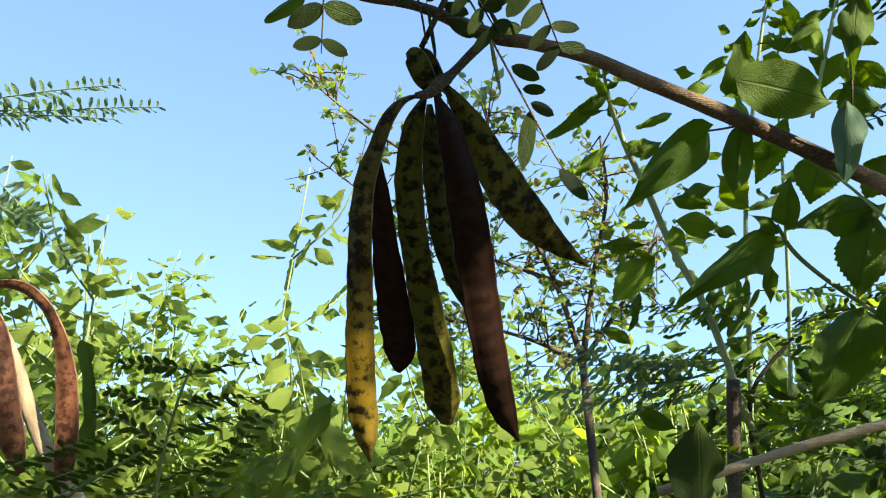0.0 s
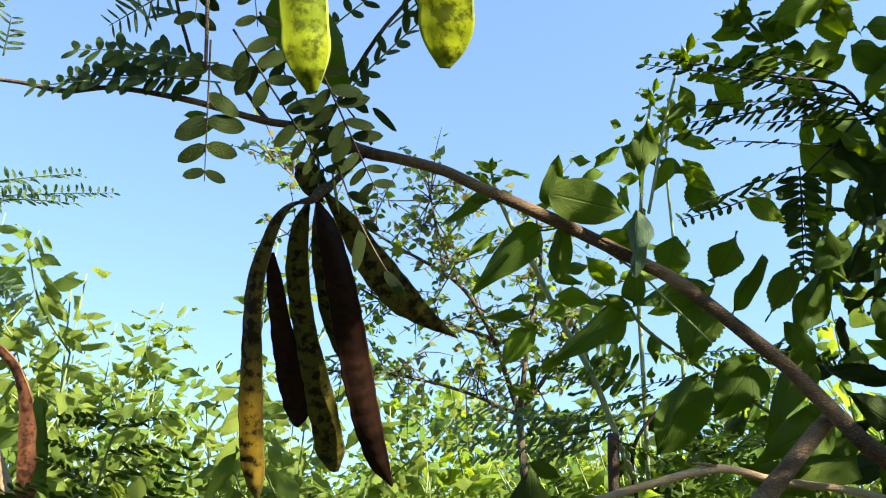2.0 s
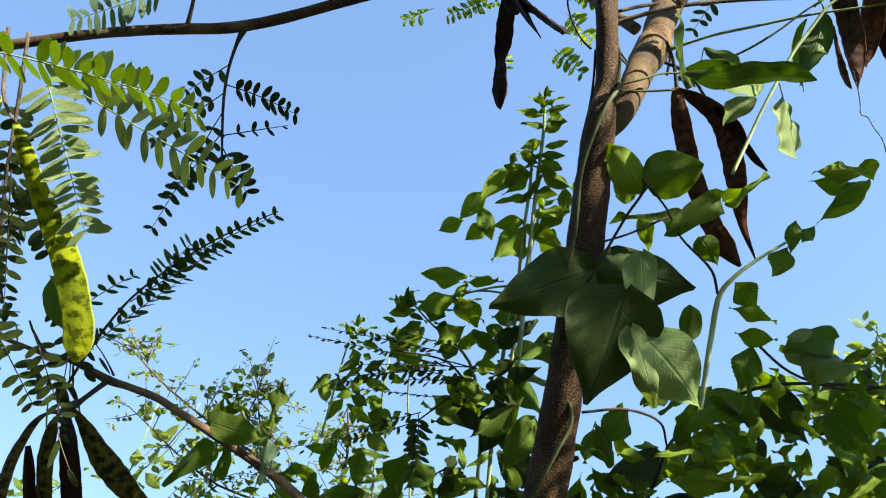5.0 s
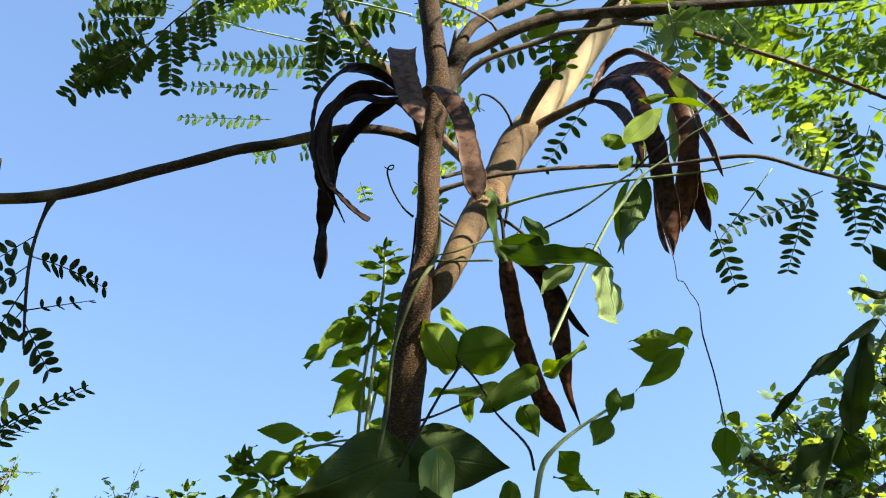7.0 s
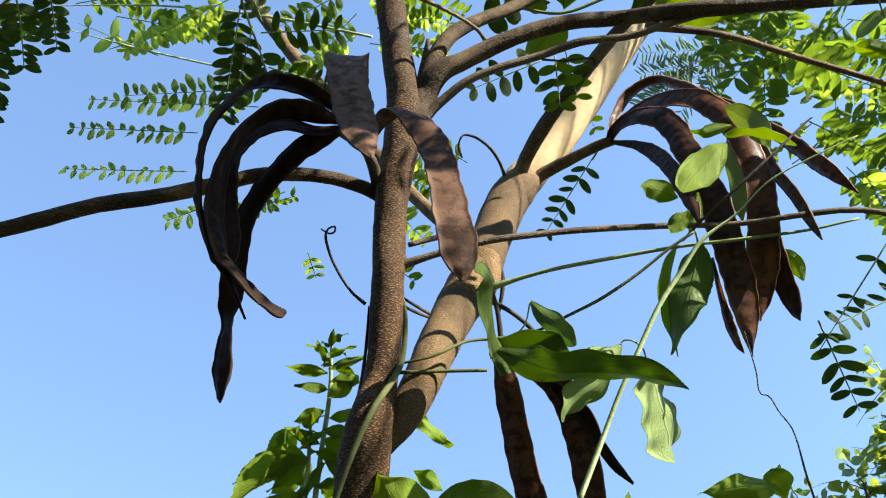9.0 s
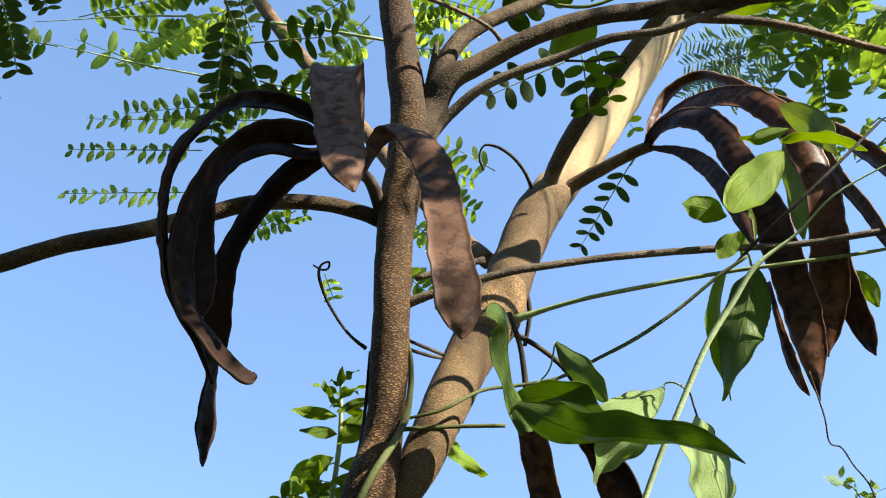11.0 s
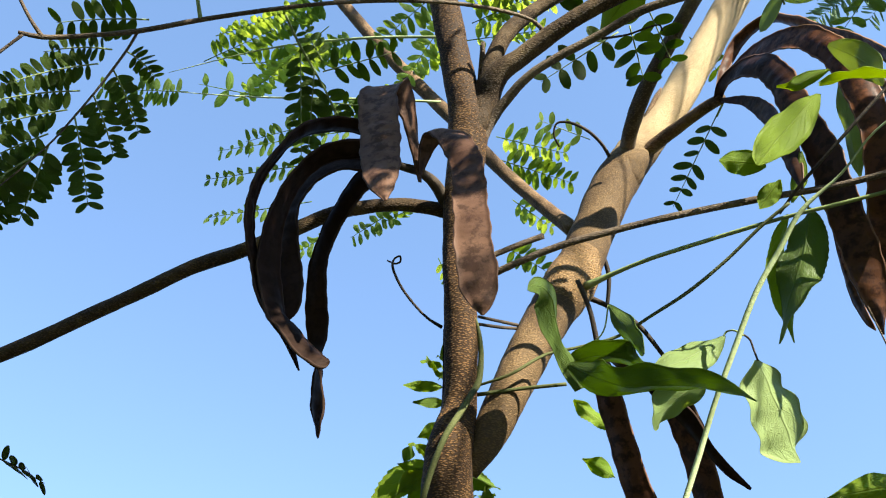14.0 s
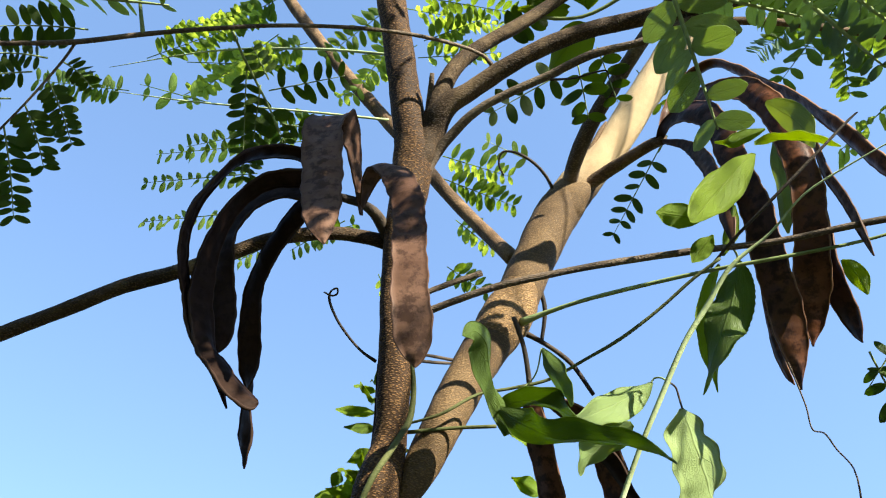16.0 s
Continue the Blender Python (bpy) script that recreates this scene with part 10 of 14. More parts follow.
leaf(mass, (0.6258, 0.2737, 1.5118), (0.6483, 0.2919, 1.4949), 0.0123, (-0.50, -0.17, -0.85), "weed_leaf", "ovate")
leaf(mass, (0.6177, 0.2186, 1.4673), (0.6440, 0.2285, 1.4830), 0.0107, (0.48, -0.83, -0.28), "bright_lit_leaf", "serrate")
leaf(mass, (0.5104, 0.3682, 1.4928), (0.5374, 0.3468, 1.5210), 0.0244, (0.11, -0.74, -0.67), "vine_leaf", "ovate")
leaf(mass, (0.6154, 0.4161, 1.4112), (0.6021, 0.4500, 1.3820), 0.0212, (-0.96, -0.24, 0.16), "dark_shade_leaf", "serrate")
leaf(mass, (0.5815, 0.1912, 1.4120), (0.5622, 0.2076, 1.4120), 0.0107, (-0.55, -0.65, 0.52), "weed_leaf", "ovate")
leaf(mass, (0.5661, 0.3010, 1.4853), (0.5619, 0.3027, 1.4599), 0.0141, (0.15, -0.98, -0.09), "bright_lit_leaf", "serrate")
leaf(mass, (0.4698, 0.2450, 1.4759), (0.4547, 0.2584, 1.4589), 0.0104, (0.35, -0.56, -0.75), "weed_leaf", "ovate")
leaf(mass, (0.5258, 0.2937, 1.4619), (0.5131, 0.2662, 1.4723), 0.0105, (-0.45, -0.12, -0.88), "bright_lit_leaf", "serrate")
leaf(mass, (0.5041, 0.2294, 1.4475), (0.5029, 0.1946, 1.4673), 0.0167, (0.44, -0.45, -0.77), "vine_leaf", "ovate")
leaf(mass, (0.7029, 0.3236, 1.5348), (0.6974, 0.3085, 1.5596), 0.0119, (-0.33, -0.77, -0.54), "bright_lit_leaf", "serrate")
leaf(mass, (0.5742, 0.1996, 1.4213), (0.6052, 0.1927, 1.4312), 0.0189, (-0.06, -0.90, -0.43), "bright_lit_leaf", "serrate")
leaf(mass, (0.6377, 0.4085, 1.4083), (0.6374, 0.3764, 1.4250), 0.0149, (0.30, -0.44, -0.85), "weed_leaf", "serrate")
leaf(mass, (0.6128, 0.2478, 1.4240), (0.5804, 0.2275, 1.4341), 0.0163, (-0.13, -0.26, -0.96), "bright_lit_leaf", "serrate")
leaf(mass, (0.4738, 0.3420, 1.3932), (0.4720, 0.3347, 1.3664), 0.0161, (-0.88, -0.44, 0.18), "dark_shade_leaf", "serrate")
leaf(mass, (0.5448, 0.2510, 1.3858), (0.5301, 0.2481, 1.4033), 0.0100, (-0.75, -0.11, -0.65), "bright_lit_leaf", "serrate")
leaf(mass, (0.5850, 0.2254, 1.4290), (0.5667, 0.2310, 1.3987), 0.0192, (-0.85, -0.23, 0.47), "bright_lit_leaf", "serrate")
leaf(mass, (0.6734, 0.3001, 1.4883), (0.6441, 0.2732, 1.4901), 0.0103, (0.48, -0.57, -0.67), "weed_leaf", "ovate")
leaf(mass, (0.6124, 0.3559, 1.4731), (0.6175, 0.3861, 1.4528), 0.0181, (-0.51, -0.42, -0.75), "vine_leaf", "serrate")
leaf(mass, (0.4809, 0.2562, 1.4432), (0.4707, 0.2699, 1.4396), 0.0092, (-0.81, -0.58, 0.09), "bright_lit_leaf", "ovate")
leaf(mass, (0.4722, 0.2099, 1.4077), (0.4670, 0.1935, 1.4314), 0.0128, (0.27, -0.82, -0.51), "weed_leaf", "serrate")
leaf(mass, (0.6536, 0.3846, 1.4167), (0.6616, 0.3562, 1.4266), 0.0121, (-0.33, -0.39, -0.86), "vine_leaf", "ovate")
leaf(mass, (0.4865, 0.2400, 1.3733), (0.5146, 0.2719, 1.3710), 0.0091, (0.18, -0.22, -0.96), "weed_leaf", "serrate")
leaf(mass, (0.4681, 0.2064, 1.4227), (0.4533, 0.2336, 1.4082), 0.0122, (-0.40, -0.59, -0.70), "weed_leaf", "ovate")
leaf(mass, (0.5432, 0.3066, 1.3917), (0.5446, 0.2855, 1.3785), 0.0085, (-0.93, 0.15, -0.33), "bright_lit_leaf", "serrate")
leaf(mass, (0.4343, 0.2624, 1.3983), (0.4198, 0.2679, 1.3715), 0.0148, (-0.54, -0.84, 0.12), "vine_leaf", "ovate")
leaf(mass, (0.6888, 0.4045, 1.4401), (0.7391, 0.4121, 1.4538), 0.0247, (0.30, -0.55, -0.78), "weed_leaf", "serrate")
leaf(mass, (0.4896, 0.2794, 1.4714), (0.4750, 0.2960, 1.4501), 0.0126, (-0.87, -0.39, 0.29), "bright_lit_leaf", "ovate")
leaf(mass, (0.5058, 0.3236, 1.3934), (0.5423, 0.3393, 1.3871), 0.0147, (0.39, -0.92, -0.04), "dark_shade_leaf", "serrate")
leaf(mass, (0.4350, 0.4286, 1.4090), (0.3985, 0.4108, 1.4015), 0.0170, (0.44, -0.64, -0.62), "bright_lit_leaf", "ovate")
leaf(mass, (0.4922, 0.3739, 1.4459), (0.4540, 0.3738, 1.4457), 0.0214, (0.01, -0.70, -0.72), "weed_leaf", "serrate")
leaf(mass, (0.6044, 0.2812, 1.4844), (0.6215, 0.2986, 1.4705), 0.0110, (-0.25, -0.44, -0.86), "weed_leaf", "ovate")
leaf(mass, (0.4290, 0.4412, 1.4075), (0.4145, 0.4621, 1.4123), 0.0078, (-0.52, -0.52, 0.68), "bright_lit_leaf", "serrate")
leaf(mass, (0.5632, 0.3751, 1.4599), (0.5477, 0.3651, 1.4365), 0.0115, (0.34, -0.93, 0.17), "bright_lit_leaf", "serrate")
leaf(mass, (0.4558, 0.2250, 1.4484), (0.4665, 0.2616, 1.4283), 0.0147, (-0.32, -0.38, -0.87), "vine_leaf", "serrate")
leaf(mass, (0.5530, 0.3197, 1.4442), (0.5323, 0.2884, 1.4567), 0.0095, (0.21, -0.48, -0.85), "bright_lit_leaf", "ovate")
leaf(mass, (0.6374, 0.2920, 1.5231), (0.6529, 0.3048, 1.5038), 0.0133, (-0.53, -0.45, -0.72), "vine_leaf", "serrate")
leaf(mass, (0.5769, 0.1918, 1.4253), (0.5960, 0.1878, 1.4221), 0.0098, (-0.21, -0.26, -0.94), "vine_leaf", "ovate")
leaf(mass, (0.4917, 0.3460, 1.5080), (0.4696, 0.3448, 1.5049), 0.0131, (-0.01, -0.91, 0.41), "vine_leaf", "serrate")
leaf(mass, (0.6415, 0.2933, 1.5119), (0.6450, 0.2888, 1.5319), 0.0118, (-0.97, -0.21, 0.12), "dark_shade_leaf", "ovate")
leaf(mass, (0.5018, 0.2544, 1.4334), (0.4706, 0.2336, 1.4480), 0.0145, (-0.09, -0.47, -0.88), "bright_lit_leaf", "serrate")
leaf(mass, (0.5315, 0.2886, 1.4105), (0.4963, 0.2702, 1.3879), 0.0157, (0.64, -0.49, -0.60), "vine_leaf", "serrate")
leaf(mass, (0.4112, 0.2478, 1.3982), (0.4178, 0.2431, 1.3720), 0.0153, (-0.93, -0.33, -0.18), "dark_shade_leaf", "serrate")
leaf(mass, (0.5482, 0.2012, 1.4793), (0.5600, 0.2225, 1.4646), 0.0110, (0.56, -0.66, -0.50), "weed_leaf", "ovate")
leaf(mass, (0.4839, 0.2236, 1.4198), (0.5168, 0.2341, 1.4274), 0.0111, (0.18, -0.89, 0.42), "bright_lit_leaf", "serrate")
leaf(mass, (0.6132, 0.3215, 1.4110), (0.6353, 0.3433, 1.3996), 0.0088, (-0.05, -0.42, -0.90), "bright_lit_leaf", "ovate")
leaf(mass, (0.5337, 0.3055, 1.4953), (0.5616, 0.3161, 1.5219), 0.0144, (0.11, -0.96, 0.27), "weed_leaf", "serrate")
leaf(mass, (0.5623, 0.2824, 1.4086), (0.5991, 0.2933, 1.4297), 0.0141, (0.18, -0.97, 0.19), "weed_leaf", "ovate")
leaf(mass, (0.6790, 0.3456, 1.5070), (0.6726, 0.3625, 1.5218), 0.0115, (-0.73, -0.58, 0.36), "vine_leaf", "serrate")
leaf(mass, (0.5545, 0.3696, 1.4577), (0.5278, 0.3560, 1.4286), 0.0168, (0.66, -0.70, -0.27), "vine_leaf", "serrate")
leaf(mass, (0.6686, 0.3839, 1.4668), (0.6518, 0.3883, 1.4301), 0.0194, (-0.89, -0.28, 0.37), "dark_shade_leaf", "serrate")
leaf(mass, (0.4542, 0.2540, 1.3905), (0.4580, 0.2940, 1.3677), 0.0188, (0.09, -0.50, -0.86), "weed_leaf", "ovate")
leaf(mass, (0.4733, 0.2175, 1.4391), (0.4792, 0.2039, 1.4136), 0.0148, (-0.53, -0.79, 0.30), "bright_lit_leaf", "serrate")
leaf(mass, (0.4535, 0.3784, 1.4683), (0.4410, 0.3394, 1.4970), 0.0222, (-0.81, -0.16, -0.57), "bright_lit_leaf", "ovate")
leaf(mass, (0.6263, 0.3940, 1.4724), (0.5816, 0.3937, 1.4565), 0.0215, (0.04, -0.99, -0.09), "weed_leaf", "serrate")
leaf(mass, (0.5089, 0.4006, 1.4084), (0.5060, 0.4295, 1.4028), 0.0080, (-0.99, -0.07, 0.14), "vine_leaf", "serrate")
leaf(mass, (0.3948, 0.2716, 1.3938), (0.3994, 0.3143, 1.3787), 0.0124, (0.48, -0.34, -0.81), "dark_shade_leaf", "serrate")
leaf(mass, (0.6795, 0.3475, 1.5524), (0.6667, 0.3743, 1.5508), 0.0140, (-0.10, -0.10, -0.99), "bright_lit_leaf", "ovate")
leaf(mass, (0.6759, 0.3455, 1.4987), (0.6638, 0.3595, 1.4769), 0.0174, (-0.63, -0.76, -0.14), "weed_leaf", "serrate")
leaf(mass, (0.4122, 0.3175, 1.4367), (0.4409, 0.3502, 1.4156), 0.0163, (-0.13, -0.45, -0.88), "vine_leaf", "serrate")
leaf(mass, (0.6132, 0.4032, 1.4518), (0.5732, 0.3993, 1.4399), 0.0173, (0.11, -0.99, -0.05), "vine_leaf", "serrate")
leaf(mass, (0.6082, 0.3888, 1.4571), (0.6041, 0.4293, 1.4463), 0.0132, (-0.99, -0.06, 0.15), "weed_leaf", "serrate")
leaf(mass, (0.5414, 0.1937, 1.4401), (0.5432, 0.2197, 1.4334), 0.0070, (-0.62, -0.16, -0.77), "bright_lit_leaf", "serrate")
leaf(mass, (0.6316, 0.4201, 1.4190), (0.6627, 0.4494, 1.4063), 0.0118, (-0.41, 0.04, -0.91), "bright_lit_leaf", "ovate")
leaf(mass, (0.4810, 0.4112, 1.4120), (0.4438, 0.3995, 1.4040), 0.0183, (0.31, -0.39, -0.87), "weed_leaf", "serrate")
leaf(mass, (0.3969, 0.2913, 1.3944), (0.4010, 0.2841, 1.3664), 0.0115, (-0.18, -0.96, 0.22), "dark_shade_leaf", "ovate")
leaf(mass, (0.5108, 0.2432, 1.3720), (0.4683, 0.2140, 1.3740), 0.0162, (0.50, -0.69, 0.52), "dark_shade_leaf", "serrate")
leaf(mass, (0.5605, 0.2280, 1.3987), (0.5762, 0.2207, 1.3863), 0.0135, (-0.55, -0.80, -0.24), "bright_lit_leaf", "ovate")
leaf(mass, (0.6685, 0.3489, 1.5240), (0.6832, 0.3441, 1.4984), 0.0196, (-0.87, -0.16, -0.47), "bright_lit_leaf", "serrate")
leaf(mass, (0.5271, 0.3902, 1.4319), (0.4894, 0.3973, 1.4303), 0.0196, (-0.03, -0.37, -0.93), "weed_leaf", "ovate")
leaf(mass, (0.5975, 0.3625, 1.4765), (0.6060, 0.3758, 1.4568), 0.0126, (0.45, -0.82, -0.36), "bright_lit_leaf", "serrate")
leaf(mass, (0.5821, 0.2232, 1.4779), (0.5865, 0.2011, 1.4586), 0.0093, (-0.95, 0.07, -0.29), "vine_leaf", "ovate")
leaf(mass, (0.7070, 0.3531, 1.5470), (0.7351, 0.3844, 1.5315), 0.0149, (-0.03, -0.42, -0.91), "dark_shade_leaf", "serrate")
leaf(mass, (0.6276, 0.2182, 1.4542), (0.6394, 0.2167, 1.4907), 0.0201, (-0.95, -0.13, 0.30), "bright_lit_leaf", "serrate")
leaf(mass, (0.5244, 0.1992, 1.4477), (0.5320, 0.1866, 1.4193), 0.0152, (-0.96, 0.07, -0.29), "weed_leaf", "serrate")
leaf(mass, (0.4534, 0.3673, 1.4506), (0.4351, 0.3554, 1.4223), 0.0109, (-0.62, -0.49, 0.61), "vine_leaf", "ovate")
leaf(mass, (0.5029, 0.2538, 1.3962), (0.4762, 0.2409, 1.3839), 0.0108, (-0.14, -0.52, 0.84), "vine_leaf", "serrate")
leaf(mass, (0.5615, 0.3885, 1.4968), (0.5343, 0.3688, 1.4748), 0.0090, (0.34, -0.87, 0.35), "dark_shade_leaf", "serrate")
leaf(mass, (0.5768, 0.3738, 1.4923), (0.5769, 0.3994, 1.4652), 0.0172, (-0.59, -0.59, -0.56), "bright_lit_leaf", "serrate")
leaf(mass, (0.6276, 0.2511, 1.4017), (0.6188, 0.2189, 1.4041), 0.0075, (0.07, -0.09, -0.99), "vine_leaf", "serrate")
leaf(mass, (0.6066, 0.2291, 1.3796), (0.6077, 0.2101, 1.3727), 0.0062, (-0.96, 0.04, -0.28), "bright_lit_leaf", "serrate")
leaf(mass, (0.5925, 0.3503, 1.5030), (0.5948, 0.3533, 1.4837), 0.0107, (-0.74, -0.64, -0.19), "weed_leaf", "serrate")
leaf(mass, (0.5521, 0.3687, 1.4800), (0.5608, 0.3498, 1.4778), 0.0091, (-0.69, -0.23, -0.69), "vine_leaf", "serrate")
leaf(mass, (0.4671, 0.2662, 1.3737), (0.4741, 0.2657, 1.3449), 0.0156, (0.10, -0.99, 0.04), "vine_leaf", "ovate")
leaf(mass, (0.5158, 0.2233, 1.4172), (0.4984, 0.2427, 1.4227), 0.0159, (-0.75, -0.66, -0.04), "bright_lit_leaf", "serrate")
leaf(mass, (0.5457, 0.2056, 1.4169), (0.5647, 0.2194, 1.4107), 0.0075, (-0.15, -0.22, -0.96), "dark_shade_leaf", "ovate")
leaf(mass, (0.4807, 0.2180, 1.4026), (0.4960, 0.1969, 1.4017), 0.0136, (-0.73, -0.54, 0.42), "bright_lit_leaf", "serrate")
leaf(mass, (0.5469, 0.3619, 1.5010), (0.5616, 0.3774, 1.4813), 0.0112, (0.12, -0.82, -0.56), "weed_leaf", "serrate")
leaf(mass, (0.4582, 0.2602, 1.4260), (0.4750, 0.2417, 1.4484), 0.0199, (-0.83, -0.52, 0.20), "bright_lit_leaf", "serrate")
leaf(mass, (0.4422, 0.2997, 1.4131), (0.4586, 0.3012, 1.4173), 0.0080, (-0.00, -0.94, 0.34), "bright_lit_leaf", "ovate")
leaf(mass, (0.5841, 0.4427, 1.4185), (0.5558, 0.4360, 1.4120), 0.0119, (0.23, -0.97, -0.02), "bright_lit_leaf", "serrate")
leaf(mass, (0.6160, 0.3621, 1.4055), (0.6212, 0.3806, 1.3886), 0.0097, (0.05, -0.68, -0.73), "bright_lit_leaf", "serrate")
leaf(mass, (0.5771, 0.3873, 1.4763), (0.5819, 0.4192, 1.4675), 0.0109, (-0.89, 0.01, -0.46), "bright_lit_leaf", "serrate")
leaf(mass, (0.4945, 0.2316, 1.4595), (0.4589, 0.2171, 1.4433), 0.0178, (0.20, -0.91, 0.37), "bright_lit_leaf", "ovate")
leaf(mass, (0.5436, 0.3571, 1.4423), (0.4963, 0.3325, 1.4333), 0.0153, (0.45, -0.65, -0.61), "vine_leaf", "serrate")
leaf(mass, (0.5401, 0.2458, 1.4432), (0.5635, 0.2566, 1.4474), 0.0072, (0.41, -0.66, -0.63), "weed_leaf", "ovate")
leaf(mass, (0.6817, 0.3081, 1.4680), (0.6894, 0.2849, 1.4842), 0.0163, (-0.89, -0.42, -0.18), "vine_leaf", "serrate")
leaf(mass, (0.4527, 0.2153, 1.4031), (0.4379, 0.2158, 1.4131), 0.0085, (-0.45, -0.62, -0.64), "bright_lit_leaf", "serrate")
leaf(mass, (0.5644, 0.1927, 1.4833), (0.5793, 0.1758, 1.4874), 0.0094, (-0.66, -0.67, -0.35), "vine_leaf", "serrate")
leaf(mass, (0.4940, 0.4140, 1.4675), (0.5311, 0.4219, 1.4554), 0.0169, (-0.14, -0.57, -0.81), "dark_shade_leaf", "ovate")
leaf(mass, (0.5922, 0.2802, 1.4356), (0.5796, 0.2881, 1.4285), 0.0095, (-0.49, -0.87, -0.09), "bright_lit_leaf", "serrate")
leaf(mass, (0.5400, 0.2808, 1.4771), (0.5325, 0.3020, 1.4683), 0.0101, (0.22, -0.30, -0.93), "weed_leaf", "ovate")
leaf(mass, (0.4202, 0.3760, 1.4570), (0.4257, 0.3631, 1.4930), 0.0176, (-0.71, -0.70, -0.14), "vine_leaf", "serrate")
leaf(mass, (0.7039, 0.3518, 1.4515), (0.7088, 0.3426, 1.4669), 0.0091, (0.21, -0.81, -0.55), "weed_leaf", "ovate")
leaf(mass, (0.4012, 0.3130, 1.4427), (0.3742, 0.3263, 1.4336), 0.0142, (0.17, -0.30, -0.94), "dark_shade_leaf", "serrate")
leaf(mass, (0.5833, 0.1801, 1.4558), (0.6027, 0.1843, 1.4527), 0.0072, (0.07, -0.79, -0.61), "bright_lit_leaf", "ovate")
leaf(mass, (0.5201, 0.2446, 1.4270), (0.5229, 0.2522, 1.4516), 0.0095, (-0.47, -0.83, 0.31), "dark_shade_leaf", "serrate")
leaf(mass, (0.4617, 0.4215, 1.4171), (0.4442, 0.4006, 1.4260), 0.0110, (-0.20, -0.24, -0.95), "bright_lit_leaf", "serrate")
leaf(mass, (0.6286, 0.3017, 1.3992), (0.6531, 0.3019, 1.3789), 0.0210, (-0.28, -0.89, -0.35), "weed_leaf", "serrate")
leaf(mass, (0.5258, 0.4115, 1.4552), (0.4833, 0.3863, 1.4626), 0.0237, (-0.10, -0.12, -0.99), "bright_lit_leaf", "ovate")
leaf(mass, (0.6085, 0.4095, 1.4640), (0.6479, 0.4362, 1.4408), 0.0267, (0.41, -0.86, -0.30), "vine_leaf", "serrate")
leaf(mass, (0.6588, 0.2861, 1.5009), (0.6302, 0.2666, 1.4953), 0.0084, (0.51, -0.57, -0.64), "bright_lit_leaf", "ovate")
leaf(mass, (0.5801, 0.3444, 1.5210), (0.5989, 0.3808, 1.5179), 0.0083, (0.74, -0.43, -0.51), "bright_lit_leaf", "serrate")
leaf(mass, (0.5103, 0.1922, 1.4406), (0.4944, 0.1538, 1.4560), 0.0157, (0.55, -0.50, -0.67), "bright_lit_leaf", "serrate")
leaf(mass, (0.6224, 0.1902, 1.4843), (0.5919, 0.1736, 1.4856), 0.0131, (0.09, -0.25, -0.96), "weed_leaf", "serrate")
leaf(mass, (0.6760, 0.3164, 1.4049), (0.6883, 0.3377, 1.3833), 0.0126, (-0.72, -0.24, -0.65), "vine_leaf", "serrate")
leaf(mass, (0.6389, 0.3342, 1.4994), (0.5983, 0.3093, 1.5028), 0.0161, (0.37, -0.69, -0.62), "weed_leaf", "serrate")
leaf(mass, (0.4527, 0.3456, 1.4008), (0.4581, 0.3366, 1.4145), 0.0085, (0.17, -0.79, -0.59), "dark_shade_leaf", "ovate")
leaf(mass, (0.5184, 0.2307, 1.4259), (0.5001, 0.2244, 1.4057), 0.0120, (-0.05, -0.94, 0.34), "vine_leaf", "serrate")
leaf(mass, (0.5496, 0.3412, 1.4056), (0.5548, 0.3405, 1.4325), 0.0162, (0.50, -0.86, -0.12), "vine_leaf", "ovate")
leaf(mass, (0.5585, 0.2756, 1.5136), (0.5767, 0.3013, 1.4850), 0.0202, (0.56, -0.76, -0.33), "weed_leaf", "serrate")
leaf(mass, (0.6351, 0.3196, 1.5372), (0.5984, 0.2884, 1.5506), 0.0163, (0.38, -0.71, -0.60), "bright_lit_leaf", "ovate")
leaf(mass, (0.5213, 0.3132, 1.5013), (0.4730, 0.3040, 1.4974), 0.0265, (0.16, -0.47, -0.87), "bright_lit_leaf", "serrate")
leaf(mass, (0.5445, 0.3441, 1.4919), (0.5177, 0.3797, 1.4702), 0.0264, (-0.77, -0.63, -0.08), "weed_leaf", "serrate")
leaf(mass, (0.5707, 0.4091, 1.5110), (0.6036, 0.4376, 1.4829), 0.0281, (0.02, -0.71, -0.70), "vine_leaf", "serrate")
leaf(mass, (0.5962, 0.3261, 1.5162), (0.5606, 0.3390, 1.5322), 0.0273, (-0.50, -0.52, -0.69), "bright_lit_leaf", "serrate")
leaf(mass, (0.7075, 0.2987, 1.5455), (0.6925, 0.3167, 1.5125), 0.0179, (-0.41, -0.87, -0.29), "weed_leaf", "serrate")
leaf(mass, (0.5645, 0.3709, 1.5184), (0.6087, 0.3943, 1.5174), 0.0145, (0.45, -0.86, -0.25), "weed_leaf", "serrate")
leaf(mass, (0.6430, 0.3032, 1.5306), (0.6161, 0.3085, 1.5018), 0.0177, (-0.37, -0.91, 0.17), "weed_leaf", "serrate")
leaf(mass, (0.6608, 0.3596, 1.5404), (0.6680, 0.3808, 1.5063), 0.0210, (-0.89, -0.28, -0.36), "bright_lit_leaf", "ovate")
leaf(mass, (0.7224, 0.3414, 1.5303), (0.7214, 0.3156, 1.5535), 0.0161, (0.33, -0.64, -0.69), "vine_leaf", "serrate")
leaf(mass, (0.7203, 0.3203, 1.5598), (0.7405, 0.3061, 1.5291), 0.0255, (-0.03, -0.91, 0.40), "bright_lit_leaf", "ovate")
